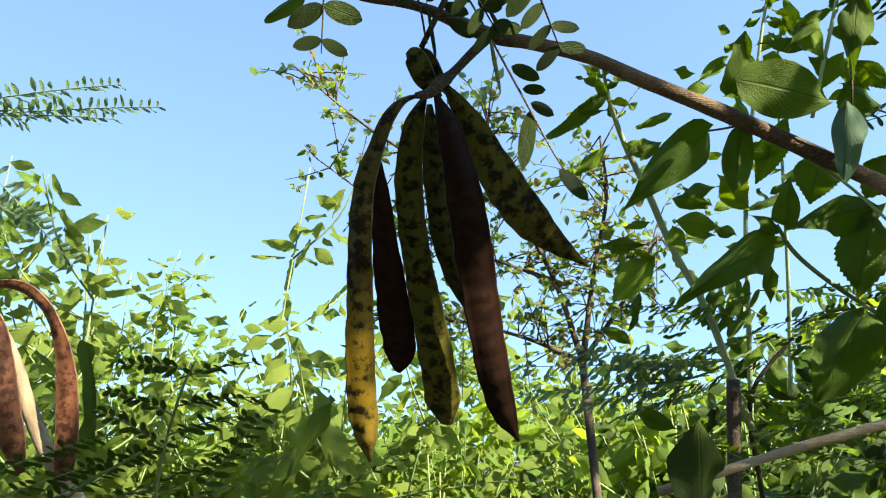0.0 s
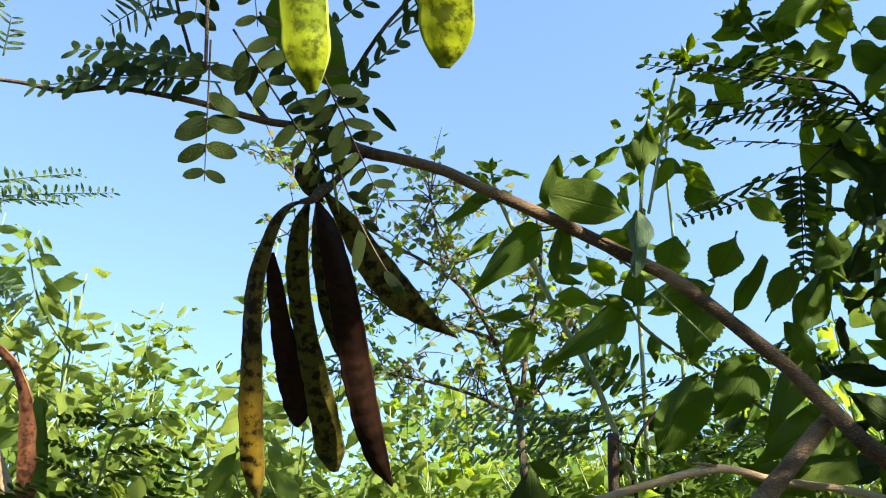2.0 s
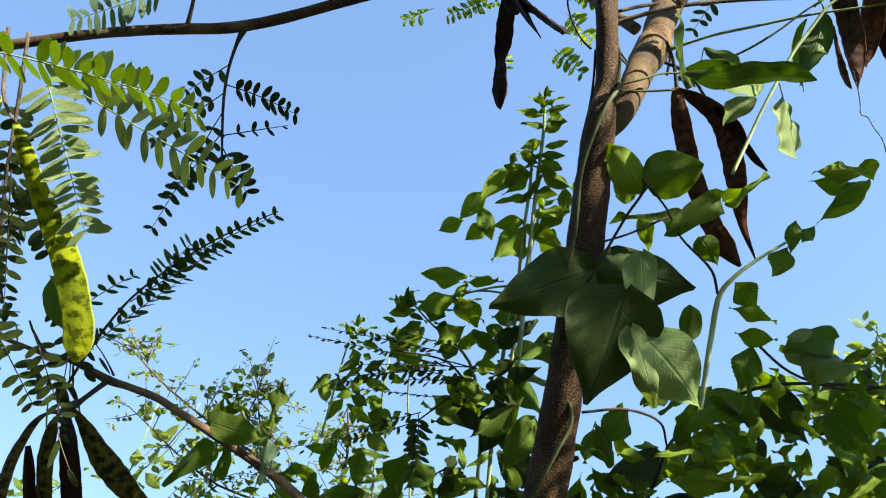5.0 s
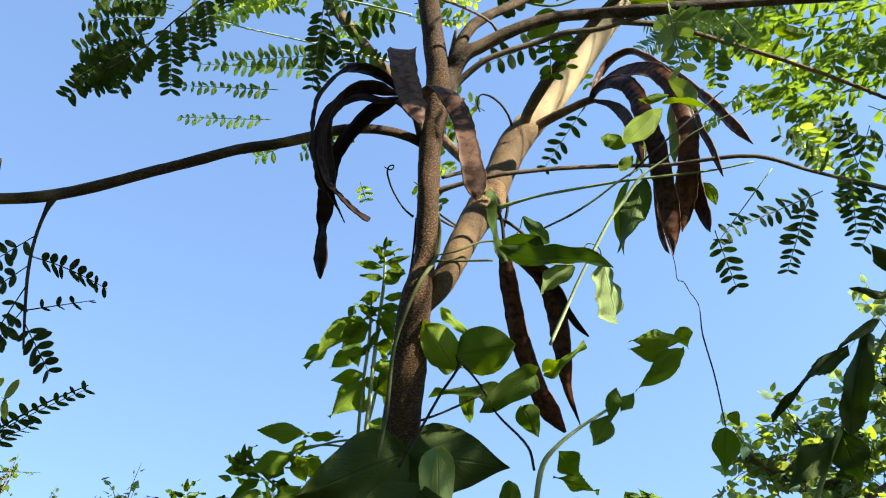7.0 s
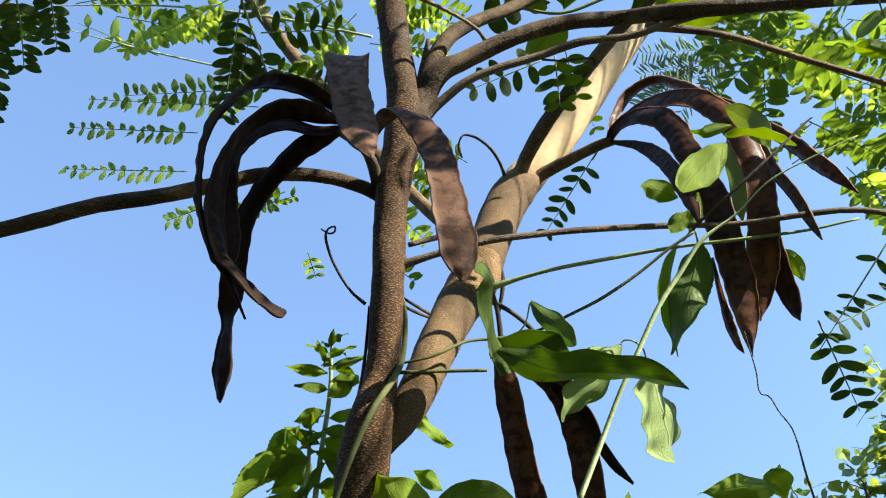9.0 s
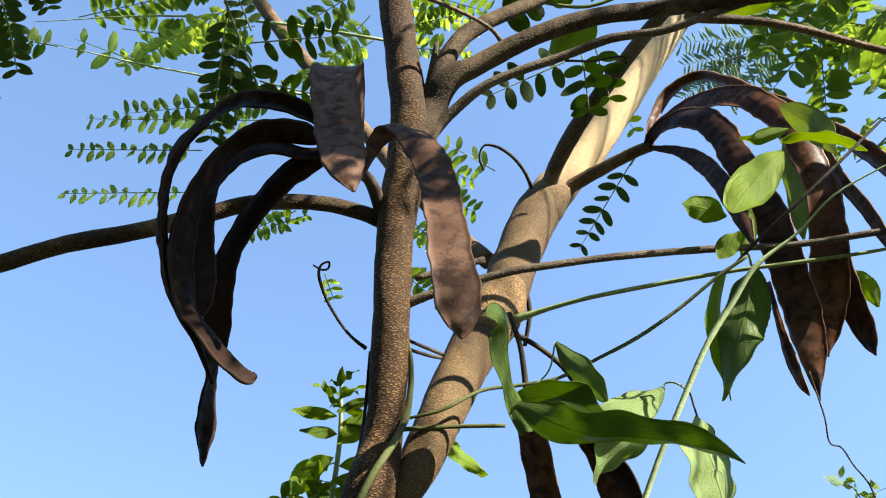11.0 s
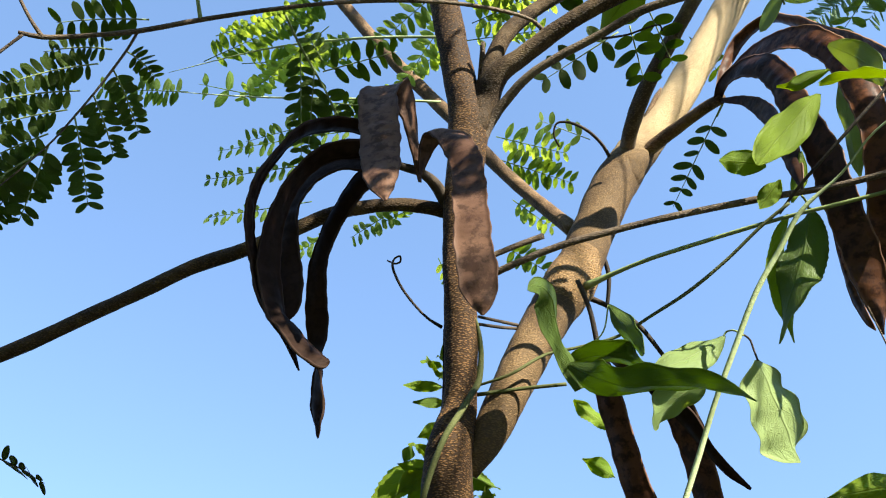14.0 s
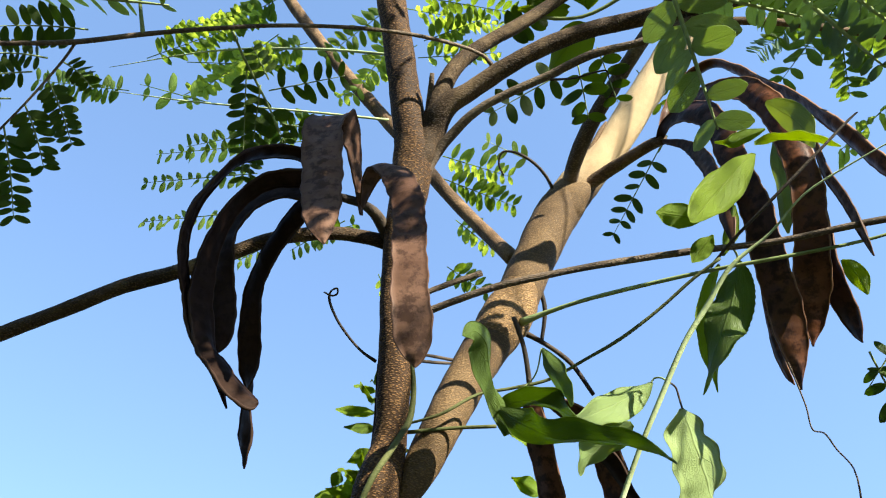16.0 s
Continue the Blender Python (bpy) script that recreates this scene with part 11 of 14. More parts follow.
leaf(mass, (0.6471, 0.3109, 1.4860), (0.6335, 0.3439, 1.4577), 0.0261, (-0.86, -0.49, -0.15), "weed_leaf", "serrate")
leaf(mass, (0.6260, 0.2836, 1.5123), (0.6423, 0.3218, 1.4845), 0.0183, (-0.89, 0.05, -0.46), "weed_leaf", "serrate")
leaf(mass, (0.5278, 0.3514, 1.5253), (0.5406, 0.3521, 1.4821), 0.0257, (-0.92, -0.26, -0.28), "vine_leaf", "serrate")
leaf(mass, (0.6994, 0.2947, 1.5469), (0.6589, 0.2906, 1.5284), 0.0174, (-0.22, -0.73, 0.65), "bright_lit_leaf", "ovate")
leaf(mass, (0.5621, 0.3808, 1.5068), (0.6042, 0.3695, 1.5001), 0.0181, (-0.28, -0.61, -0.74), "vine_leaf", "serrate")
leaf(mass, (0.6011, 0.3895, 1.5134), (0.5581, 0.3655, 1.5222), 0.0177, (0.44, -0.87, -0.22), "bright_lit_leaf", "serrate")
leaf(mass, (0.6408, 0.3894, 1.5439), (0.6697, 0.4192, 1.5246), 0.0154, (-0.15, -0.43, -0.89), "vine_leaf", "serrate")
leaf(mass, (0.6448, 0.3344, 1.5504), (0.6025, 0.3425, 1.5663), 0.0227, (-0.04, -0.93, 0.37), "weed_leaf", "ovate")
leaf(mass, (0.6513, 0.3922, 1.5328), (0.6259, 0.4234, 1.5134), 0.0210, (-0.71, -0.68, -0.16), "bright_lit_leaf", "serrate")
leaf(mass, (0.5580, 0.3293, 1.4902), (0.5328, 0.3470, 1.5005), 0.0159, (-0.25, -0.73, 0.64), "vine_leaf", "ovate")
leaf(mass, (0.5818, 0.3498, 1.5057), (0.5543, 0.3425, 1.4688), 0.0144, (-0.01, -0.98, 0.20), "bright_lit_leaf", "serrate")
leaf(mass, (0.6726, 0.3687, 1.5324), (0.6468, 0.3966, 1.4972), 0.0205, (0.15, -0.72, -0.68), "weed_leaf", "serrate")
leaf(mass, (0.5024, 0.3671, 1.5142), (0.5227, 0.3385, 1.5110), 0.0156, (-0.43, -0.20, -0.88), "bright_lit_leaf", "serrate")
leaf(mass, (0.6850, 0.3857, 1.5560), (0.6435, 0.3922, 1.5289), 0.0232, (-0.39, -0.83, 0.40), "bright_lit_leaf", "serrate")
leaf(mass, (0.3286, 0.3673, 1.4337), (0.3104, 0.3520, 1.4226), 0.0094, (0.41, -0.80, 0.43), "weed_leaf", "serrate")
leaf(mass, (0.3849, 0.2996, 1.4891), (0.3987, 0.3203, 1.4736), 0.0097, (-0.41, -0.36, -0.84), "bright_lit_leaf", "ovate")
leaf(mass, (0.3321, 0.3515, 1.5172), (0.3609, 0.3712, 1.5360), 0.0136, (0.01, -0.70, 0.71), "dark_shade_leaf", "serrate")
leaf(mass, (0.2901, 0.3880, 1.4710), (0.3053, 0.3994, 1.4824), 0.0090, (0.03, -0.72, 0.69), "bright_lit_leaf", "serrate")
leaf(mass, (0.3352, 0.3932, 1.3981), (0.3045, 0.3831, 1.4179), 0.0224, (0.47, -0.82, 0.31), "bright_lit_leaf", "serrate")
leaf(mass, (0.3881, 0.3841, 1.4753), (0.4145, 0.4048, 1.4550), 0.0161, (-0.26, -0.49, -0.83), "weed_leaf", "ovate")
leaf(mass, (0.3993, 0.3815, 1.4433), (0.3887, 0.3387, 1.4587), 0.0138, (-0.42, -0.21, -0.88), "bright_lit_leaf", "serrate")
leaf(mass, (0.3127, 0.4005, 1.5380), (0.3223, 0.3757, 1.5437), 0.0094, (-0.59, -0.39, -0.71), "dark_shade_leaf", "ovate")
leaf(mass, (0.3398, 0.3334, 1.4431), (0.3520, 0.3191, 1.4138), 0.0142, (-0.81, -0.59, -0.05), "bright_lit_leaf", "serrate")
leaf(mass, (0.3145, 0.3118, 1.4795), (0.3321, 0.3083, 1.4970), 0.0136, (-0.59, -0.67, 0.46), "bright_lit_leaf", "ovate")
leaf(mass, (0.3425, 0.3526, 1.5197), (0.3574, 0.3834, 1.5056), 0.0156, (0.87, -0.48, -0.14), "bright_lit_leaf", "serrate")
leaf(mass, (0.3049, 0.3379, 1.4993), (0.3233, 0.3333, 1.4794), 0.0142, (-0.64, -0.63, -0.44), "weed_leaf", "serrate")
leaf(mass, (0.3956, 0.4077, 1.5169), (0.4006, 0.4425, 1.5053), 0.0113, (-0.47, -0.22, -0.86), "bright_lit_leaf", "serrate")
leaf(mass, (0.3932, 0.4059, 1.4717), (0.3569, 0.3965, 1.4450), 0.0210, (0.27, -0.96, -0.03), "dark_shade_leaf", "serrate")
leaf(mass, (0.2872, 0.3347, 1.4844), (0.3096, 0.3323, 1.4723), 0.0136, (-0.12, -0.99, -0.03), "weed_leaf", "serrate")
leaf(mass, (0.2912, 0.3206, 1.4244), (0.3091, 0.3221, 1.4329), 0.0089, (0.03, -0.99, 0.11), "weed_leaf", "serrate")
leaf(mass, (0.3070, 0.3387, 1.4749), (0.2826, 0.3392, 1.4727), 0.0104, (0.07, -0.48, -0.87), "weed_leaf", "serrate")
leaf(mass, (0.3599, 0.4593, 1.4452), (0.3915, 0.4800, 1.4393), 0.0153, (0.56, -0.83, 0.08), "bright_lit_leaf", "serrate")
leaf(mass, (0.3115, 0.3351, 1.3996), (0.3222, 0.3309, 1.3930), 0.0051, (-0.36, -0.93, 0.01), "bright_lit_leaf", "serrate")
leaf(mass, (0.2950, 0.3924, 1.4345), (0.2841, 0.4066, 1.4237), 0.0076, (0.24, -0.46, -0.85), "bright_lit_leaf", "serrate")
leaf(mass, (0.3937, 0.3412, 1.4834), (0.3963, 0.3518, 1.4616), 0.0120, (-0.91, -0.33, -0.27), "weed_leaf", "serrate")
leaf(mass, (0.3222, 0.3385, 1.3805), (0.3123, 0.3389, 1.3634), 0.0101, (-0.31, -0.94, 0.16), "bright_lit_leaf", "serrate")
leaf(mass, (0.3340, 0.3606, 1.3952), (0.3623, 0.3502, 1.3919), 0.0129, (-0.36, -0.85, -0.38), "dark_shade_leaf", "serrate")
leaf(mass, (0.3030, 0.4106, 1.4322), (0.2998, 0.4058, 1.4510), 0.0103, (0.81, -0.59, -0.01), "dark_shade_leaf", "serrate")
leaf(mass, (0.3260, 0.2782, 1.4964), (0.3128, 0.2764, 1.4979), 0.0074, (0.11, -0.97, -0.22), "bright_lit_leaf", "serrate")
leaf(mass, (0.3489, 0.2778, 1.5105), (0.3280, 0.2859, 1.4915), 0.0125, (0.45, -0.53, -0.72), "dark_shade_leaf", "serrate")
leaf(mass, (0.3033, 0.3735, 1.5097), (0.2973, 0.3638, 1.5261), 0.0111, (-0.14, -0.83, -0.54), "bright_lit_leaf", "serrate")
leaf(mass, (0.3154, 0.3859, 1.4694), (0.2904, 0.3833, 1.4808), 0.0117, (0.18, -0.97, 0.18), "bright_lit_leaf", "ovate")
leaf(mass, (0.3496, 0.4213, 1.5052), (0.3674, 0.4310, 1.4724), 0.0235, (-0.30, -0.86, -0.42), "dark_shade_leaf", "serrate")
leaf(mass, (0.3395, 0.3868, 1.4460), (0.3398, 0.3719, 1.4219), 0.0082, (-0.58, -0.70, 0.42), "weed_leaf", "ovate")
leaf(mass, (0.3321, 0.3434, 1.4106), (0.3139, 0.3598, 1.4119), 0.0076, (-0.63, -0.72, 0.29), "weed_leaf", "serrate")
leaf(mass, (0.3382, 0.3320, 1.4883), (0.3187, 0.3707, 1.4737), 0.0211, (-0.72, -0.53, -0.44), "dark_shade_leaf", "serrate")
leaf(mass, (0.3843, 0.3387, 1.3963), (0.3866, 0.3239, 1.3673), 0.0146, (-0.34, -0.85, 0.41), "weed_leaf", "serrate")
leaf(mass, (0.3668, 0.2572, 1.5185), (0.4016, 0.2877, 1.5229), 0.0116, (0.64, -0.75, 0.16), "dark_shade_leaf", "serrate")
leaf(mass, (0.3863, 0.3894, 1.4478), (0.3704, 0.3554, 1.4625), 0.0118, (-0.56, -0.09, -0.82), "bright_lit_leaf", "serrate")
leaf(mass, (0.3019, 0.3056, 1.4354), (0.2978, 0.3036, 1.4142), 0.0086, (0.84, -0.52, -0.11), "dark_shade_leaf", "ovate")
leaf(mass, (0.3091, 0.3328, 1.4875), (0.2958, 0.3250, 1.4984), 0.0099, (0.02, -0.82, -0.56), "bright_lit_leaf", "serrate")
leaf(mass, (0.3691, 0.3554, 1.4793), (0.3516, 0.3340, 1.4751), 0.0063, (0.60, -0.35, -0.72), "dark_shade_leaf", "ovate")
leaf(mass, (0.3091, 0.3136, 1.4280), (0.3056, 0.3078, 1.4461), 0.0086, (0.11, -0.95, -0.29), "weed_leaf", "serrate")
leaf(mass, (0.3109, 0.3938, 1.4046), (0.3197, 0.4112, 1.3831), 0.0108, (0.10, -0.79, -0.60), "dark_shade_leaf", "serrate")
leaf(mass, (0.3014, 0.2919, 1.4883), (0.3124, 0.2907, 1.4921), 0.0048, (0.26, -0.41, -0.88), "bright_lit_leaf", "serrate")
leaf(mass, (0.3428, 0.4096, 1.4739), (0.3254, 0.3961, 1.4556), 0.0102, (0.67, -0.74, -0.08), "bright_lit_leaf", "serrate")
leaf(mass, (0.3657, 0.3873, 1.4507), (0.3541, 0.3797, 1.4261), 0.0094, (0.22, -0.96, 0.19), "bright_lit_leaf", "serrate")
leaf(mass, (0.4040, 0.4368, 1.4256), (0.4244, 0.4723, 1.4231), 0.0076, (0.05, -0.10, -0.99), "bright_lit_leaf", "serrate")
leaf(mass, (0.3269, 0.3524, 1.4168), (0.3162, 0.3731, 1.4006), 0.0099, (0.02, -0.61, -0.79), "dark_shade_leaf", "serrate")
leaf(mass, (0.3479, 0.3411, 1.5189), (0.3718, 0.3239, 1.5204), 0.0160, (-0.46, -0.69, -0.56), "dark_shade_leaf", "ovate")
leaf(mass, (0.3056, 0.3187, 1.4215), (0.3298, 0.3255, 1.4185), 0.0124, (0.18, -0.86, -0.48), "bright_lit_leaf", "serrate")
leaf(mass, (0.2968, 0.3578, 1.3993), (0.3061, 0.3356, 1.4058), 0.0088, (-0.05, -0.30, -0.95), "dark_shade_leaf", "ovate")
leaf(mass, (0.3409, 0.3574, 1.5420), (0.3727, 0.3516, 1.5307), 0.0158, (-0.22, -0.97, -0.11), "weed_leaf", "serrate")
leaf(mass, (0.3813, 0.3342, 1.4014), (0.3665, 0.3593, 1.3888), 0.0128, (-0.89, -0.42, 0.21), "bright_lit_leaf", "ovate")
leaf(mass, (0.3037, 0.2882, 1.4700), (0.2891, 0.2824, 1.4612), 0.0070, (0.39, -0.92, -0.05), "bright_lit_leaf", "serrate")
leaf(mass, (0.3395, 0.2897, 1.4837), (0.3528, 0.3097, 1.4755), 0.0074, (0.34, -0.54, -0.77), "dark_shade_leaf", "ovate")
leaf(mass, (0.2976, 0.3508, 1.4397), (0.2865, 0.3583, 1.4368), 0.0044, (-0.58, -0.69, 0.43), "dark_shade_leaf", "serrate")
leaf(mass, (0.3549, 0.3423, 1.5145), (0.3805, 0.3402, 1.4877), 0.0205, (-0.10, -0.99, -0.02), "weed_leaf", "ovate")
leaf(mass, (0.3297, 0.3833, 1.4902), (0.3283, 0.3801, 1.4761), 0.0060, (-0.16, -0.96, 0.23), "weed_leaf", "serrate")
leaf(mass, (0.4017, 0.3893, 1.5311), (0.3640, 0.3616, 1.5402), 0.0177, (0.61, -0.76, 0.22), "dark_shade_leaf", "serrate")
leaf(mass, (0.3903, 0.3938, 1.4032), (0.3664, 0.3951, 1.4122), 0.0146, (-0.07, -1.00, -0.03), "weed_leaf", "serrate")
leaf(mass, (0.3534, 0.3682, 1.4470), (0.3587, 0.3878, 1.4183), 0.0138, (0.05, -0.83, -0.56), "dark_shade_leaf", "serrate")
leaf(mass, (0.3199, 0.2998, 1.4679), (0.3089, 0.2924, 1.4783), 0.0074, (-0.55, -0.29, -0.79), "bright_lit_leaf", "serrate")
leaf(mass, (0.2986, 0.3371, 1.4519), (0.2905, 0.3452, 1.4615), 0.0041, (0.02, -0.76, 0.65), "dark_shade_leaf", "serrate")
leaf(mass, (0.3858, 0.3892, 1.4724), (0.4158, 0.3645, 1.4719), 0.0143, (-0.56, -0.69, 0.46), "weed_leaf", "serrate")
leaf(mass, (0.3663, 0.4393, 1.4688), (0.4062, 0.4325, 1.4790), 0.0252, (-0.28, -0.74, 0.62), "bright_lit_leaf", "ovate")
leaf(mass, (0.3082, 0.4024, 1.5033), (0.3354, 0.3919, 1.5109), 0.0119, (-0.20, -0.85, -0.48), "dark_shade_leaf", "serrate")
leaf(mass, (0.3356, 0.3357, 1.5134), (0.3420, 0.3543, 1.4886), 0.0172, (-0.40, -0.68, -0.61), "dark_shade_leaf", "ovate")
leaf(mass, (0.4196, 0.3964, 1.3664), (0.4344, 0.3833, 1.3616), 0.0107, (-0.68, -0.73, -0.09), "dark_shade_leaf", "serrate")
leaf(mass, (0.4154, 0.4177, 1.3057), (0.3740, 0.3898, 1.3084), 0.0175, (0.56, -0.82, 0.10), "dark_shade_leaf", "ovate")
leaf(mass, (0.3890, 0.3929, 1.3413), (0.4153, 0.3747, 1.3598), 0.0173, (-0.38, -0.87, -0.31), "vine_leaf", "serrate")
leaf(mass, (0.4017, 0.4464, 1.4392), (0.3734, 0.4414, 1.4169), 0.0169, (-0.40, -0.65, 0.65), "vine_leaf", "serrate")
leaf(mass, (0.3467, 0.3793, 1.3012), (0.3508, 0.3541, 1.3321), 0.0212, (-0.04, -0.78, -0.63), "dark_shade_leaf", "serrate")
leaf(mass, (0.3895, 0.3470, 1.3922), (0.3869, 0.3808, 1.3702), 0.0182, (0.29, -0.51, -0.81), "dark_shade_leaf", "serrate")
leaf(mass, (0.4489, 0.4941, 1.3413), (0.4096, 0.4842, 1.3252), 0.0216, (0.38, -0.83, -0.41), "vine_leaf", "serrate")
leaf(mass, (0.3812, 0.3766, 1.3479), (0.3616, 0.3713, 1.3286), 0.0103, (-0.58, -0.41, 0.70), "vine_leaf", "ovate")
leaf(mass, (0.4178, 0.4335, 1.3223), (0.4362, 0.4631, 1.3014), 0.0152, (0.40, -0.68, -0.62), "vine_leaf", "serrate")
leaf(mass, (0.4212, 0.4487, 1.4078), (0.4153, 0.4290, 1.4262), 0.0126, (-0.43, -0.55, -0.72), "dark_shade_leaf", "ovate")
leaf(mass, (0.3776, 0.3859, 1.4291), (0.3490, 0.3836, 1.4029), 0.0140, (0.25, -0.95, -0.19), "dark_shade_leaf", "serrate")
leaf(mass, (0.3473, 0.4123, 1.3485), (0.3443, 0.4364, 1.3248), 0.0170, (-0.82, -0.45, -0.35), "dark_shade_leaf", "serrate")
leaf(mass, (0.3672, 0.4297, 1.3063), (0.3688, 0.4277, 1.2820), 0.0144, (0.52, -0.85, 0.11), "dark_shade_leaf", "serrate")
leaf(mass, (0.4161, 0.4483, 1.3829), (0.3835, 0.4609, 1.3962), 0.0209, (-0.14, -0.86, 0.48), "dark_shade_leaf", "serrate")
leaf(mass, (0.4046, 0.3734, 1.3437), (0.3764, 0.3589, 1.3238), 0.0127, (-0.18, -0.65, 0.74), "dark_shade_leaf", "serrate")
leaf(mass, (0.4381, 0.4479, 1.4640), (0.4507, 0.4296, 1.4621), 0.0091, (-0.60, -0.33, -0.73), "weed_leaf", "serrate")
leaf(mass, (0.3822, 0.4149, 1.4238), (0.3965, 0.3790, 1.4454), 0.0225, (-0.73, -0.54, -0.42), "dark_shade_leaf", "serrate")
leaf(mass, (0.3314, 0.3835, 1.3318), (0.2923, 0.3649, 1.3482), 0.0166, (-0.04, -0.62, -0.79), "dark_shade_leaf", "ovate")
leaf(mass, (0.3407, 0.4225, 1.3186), (0.3073, 0.4517, 1.3094), 0.0215, (-0.63, -0.76, -0.13), "dark_shade_leaf", "serrate")
leaf(mass, (0.4039, 0.4370, 1.4354), (0.4188, 0.4545, 1.3977), 0.0268, (-0.36, -0.78, -0.51), "dark_shade_leaf", "ovate")
leaf(mass, (0.4121, 0.4270, 1.3471), (0.3934, 0.4352, 1.3088), 0.0201, (-0.72, -0.65, 0.21), "dark_shade_leaf", "serrate")
leaf(mass, (0.4280, 0.4675, 1.3908), (0.4510, 0.5007, 1.3636), 0.0197, (0.12, -0.68, -0.72), "dark_shade_leaf", "serrate")
leaf(mass, (0.3578, 0.4275, 1.3997), (0.3990, 0.4380, 1.3793), 0.0226, (-0.27, -0.51, -0.82), "dark_shade_leaf", "serrate")
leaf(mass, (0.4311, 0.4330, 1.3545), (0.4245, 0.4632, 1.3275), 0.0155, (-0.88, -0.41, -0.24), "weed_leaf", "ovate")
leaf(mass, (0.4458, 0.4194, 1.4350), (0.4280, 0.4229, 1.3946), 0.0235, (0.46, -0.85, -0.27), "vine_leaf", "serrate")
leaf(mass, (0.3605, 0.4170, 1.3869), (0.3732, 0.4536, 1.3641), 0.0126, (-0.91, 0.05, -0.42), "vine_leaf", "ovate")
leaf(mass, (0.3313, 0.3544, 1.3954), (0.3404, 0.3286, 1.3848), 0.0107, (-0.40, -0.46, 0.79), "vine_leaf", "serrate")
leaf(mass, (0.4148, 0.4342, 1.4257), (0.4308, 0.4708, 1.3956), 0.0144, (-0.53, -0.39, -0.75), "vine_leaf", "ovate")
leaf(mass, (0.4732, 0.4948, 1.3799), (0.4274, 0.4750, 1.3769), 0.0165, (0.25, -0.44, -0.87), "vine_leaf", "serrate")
leaf(mass, (0.3968, 0.3817, 1.4233), (0.3742, 0.3683, 1.3824), 0.0212, (0.23, -0.96, 0.18), "dark_shade_leaf", "ovate")
leaf(mass, (0.3825, 0.4692, 1.3165), (0.4110, 0.4755, 1.2979), 0.0159, (0.45, -0.79, 0.42), "dark_shade_leaf", "serrate")
leaf(mass, (0.3282, 0.3818, 1.3668), (0.3436, 0.3661, 1.3824), 0.0140, (0.20, -0.59, -0.78), "dark_shade_leaf", "serrate")
leaf(mass, (0.4525, 0.4728, 1.3834), (0.4736, 0.5068, 1.3651), 0.0136, (0.25, -0.57, -0.78), "weed_leaf", "serrate")
leaf(mass, (0.4490, 0.4479, 1.4301), (0.4329, 0.4165, 1.4457), 0.0105, (-0.61, -0.08, -0.79), "vine_leaf", "serrate")
leaf(mass, (0.3555, 0.3014, 1.4868), (0.3176, 0.3083, 1.4549), 0.0260, (-0.27, -0.96, 0.11), "vine_leaf", "serrate")
leaf(mass, (0.3657, 0.3093, 1.4714), (0.3418, 0.3194, 1.4287), 0.0260, (0.05, -0.97, -0.25), "weed_leaf", "ovate")
leaf(mass, (0.2570, 0.3274, 1.4205), (0.2427, 0.3350, 1.3884), 0.0172, (0.15, -0.95, -0.29), "vine_leaf", "serrate")
leaf(mass, (0.3053, 0.3395, 1.4008), (0.3227, 0.3478, 1.3704), 0.0172, (0.18, -0.97, -0.16), "vine_leaf", "ovate")
leaf(mass, (0.2873, 0.3341, 1.4099), (0.2696, 0.3123, 1.4370), 0.0162, (0.35, -0.83, -0.44), "vine_leaf", "serrate")
leaf(mass, (0.3533, 0.3344, 1.4170), (0.3769, 0.3468, 1.3747), 0.0260, (0.12, -0.97, -0.22), "dark_shade_leaf", "ovate")
leaf(mass, (0.2287, 0.3108, 1.4522), (0.2489, 0.3109, 1.4374), 0.0145, (-0.26, -0.89, -0.37), "bright_lit_leaf", "serrate")
leaf(mass, (0.3938, 0.2819, 1.5325), (0.3475, 0.2787, 1.5104), 0.0262, (0.02, -1.00, 0.10), "weed_leaf", "ovate")
leaf(mass, (0.3152, 0.2887, 1.5089), (0.3356, 0.2854, 1.5013), 0.0127, (-0.35, -0.69, -0.64), "bright_lit_leaf", "serrate")
leaf(mass, (0.3024, 0.2958, 1.4923), (0.3231, 0.2945, 1.4808), 0.0174, (-0.32, -0.83, -0.47), "weed_leaf", "ovate")
leaf(mass, (0.4439, 0.3081, 1.4830), (0.4208, 0.3091, 1.4550), 0.0306, (0.03, -1.00, -0.06), "vine_leaf", "serrate")
leaf(mass, (0.4714, 0.3261, 1.4484), (0.4236, 0.3203, 1.4316), 0.0306, (0.03, -0.97, 0.24), "dark_shade_leaf", "ovate")
leaf(mass, (0.4238, 0.3377, 1.4183), (0.4595, 0.3401, 1.3941), 0.0437, (0.01, -1.00, -0.08), "bright_lit_leaf", "serrate")
leaf(mass, (0.4989, 0.3440, 1.4138), (0.4600, 0.3476, 1.3784), 0.0481, (-0.37, -0.87, 0.32), "weed_leaf", "ovate")
leaf(mass, (0.4292, 0.3531, 1.3866), (0.3956, 0.3547, 1.3558), 0.0394, (-0.22, -0.96, 0.19), "vine_leaf", "serrate")
leaf(mass, (0.2845, 0.3236, 1.4317), (0.2634, 0.3225, 1.4147), 0.0174, (-0.01, -1.00, 0.08), "weed_leaf", "ovate")
leaf(mass, (0.2527, 0.3415, 1.3904), (0.2681, 0.3454, 1.3671), 0.0191, (0.05, -0.99, -0.13), "vine_leaf", "serrate")
leaf(mass, (0.4957, 0.2947, 1.5173), (0.4523, 0.2949, 1.4924), 0.0260, (-0.12, -0.97, 0.21), "vine_leaf", "ovate")
leaf(mass, (0.3725, 0.4367, 1.3220), (0.3327, 0.4667, 1.3209), 0.0289, (-0.58, -0.78, -0.21), "vine_leaf", "serrate")
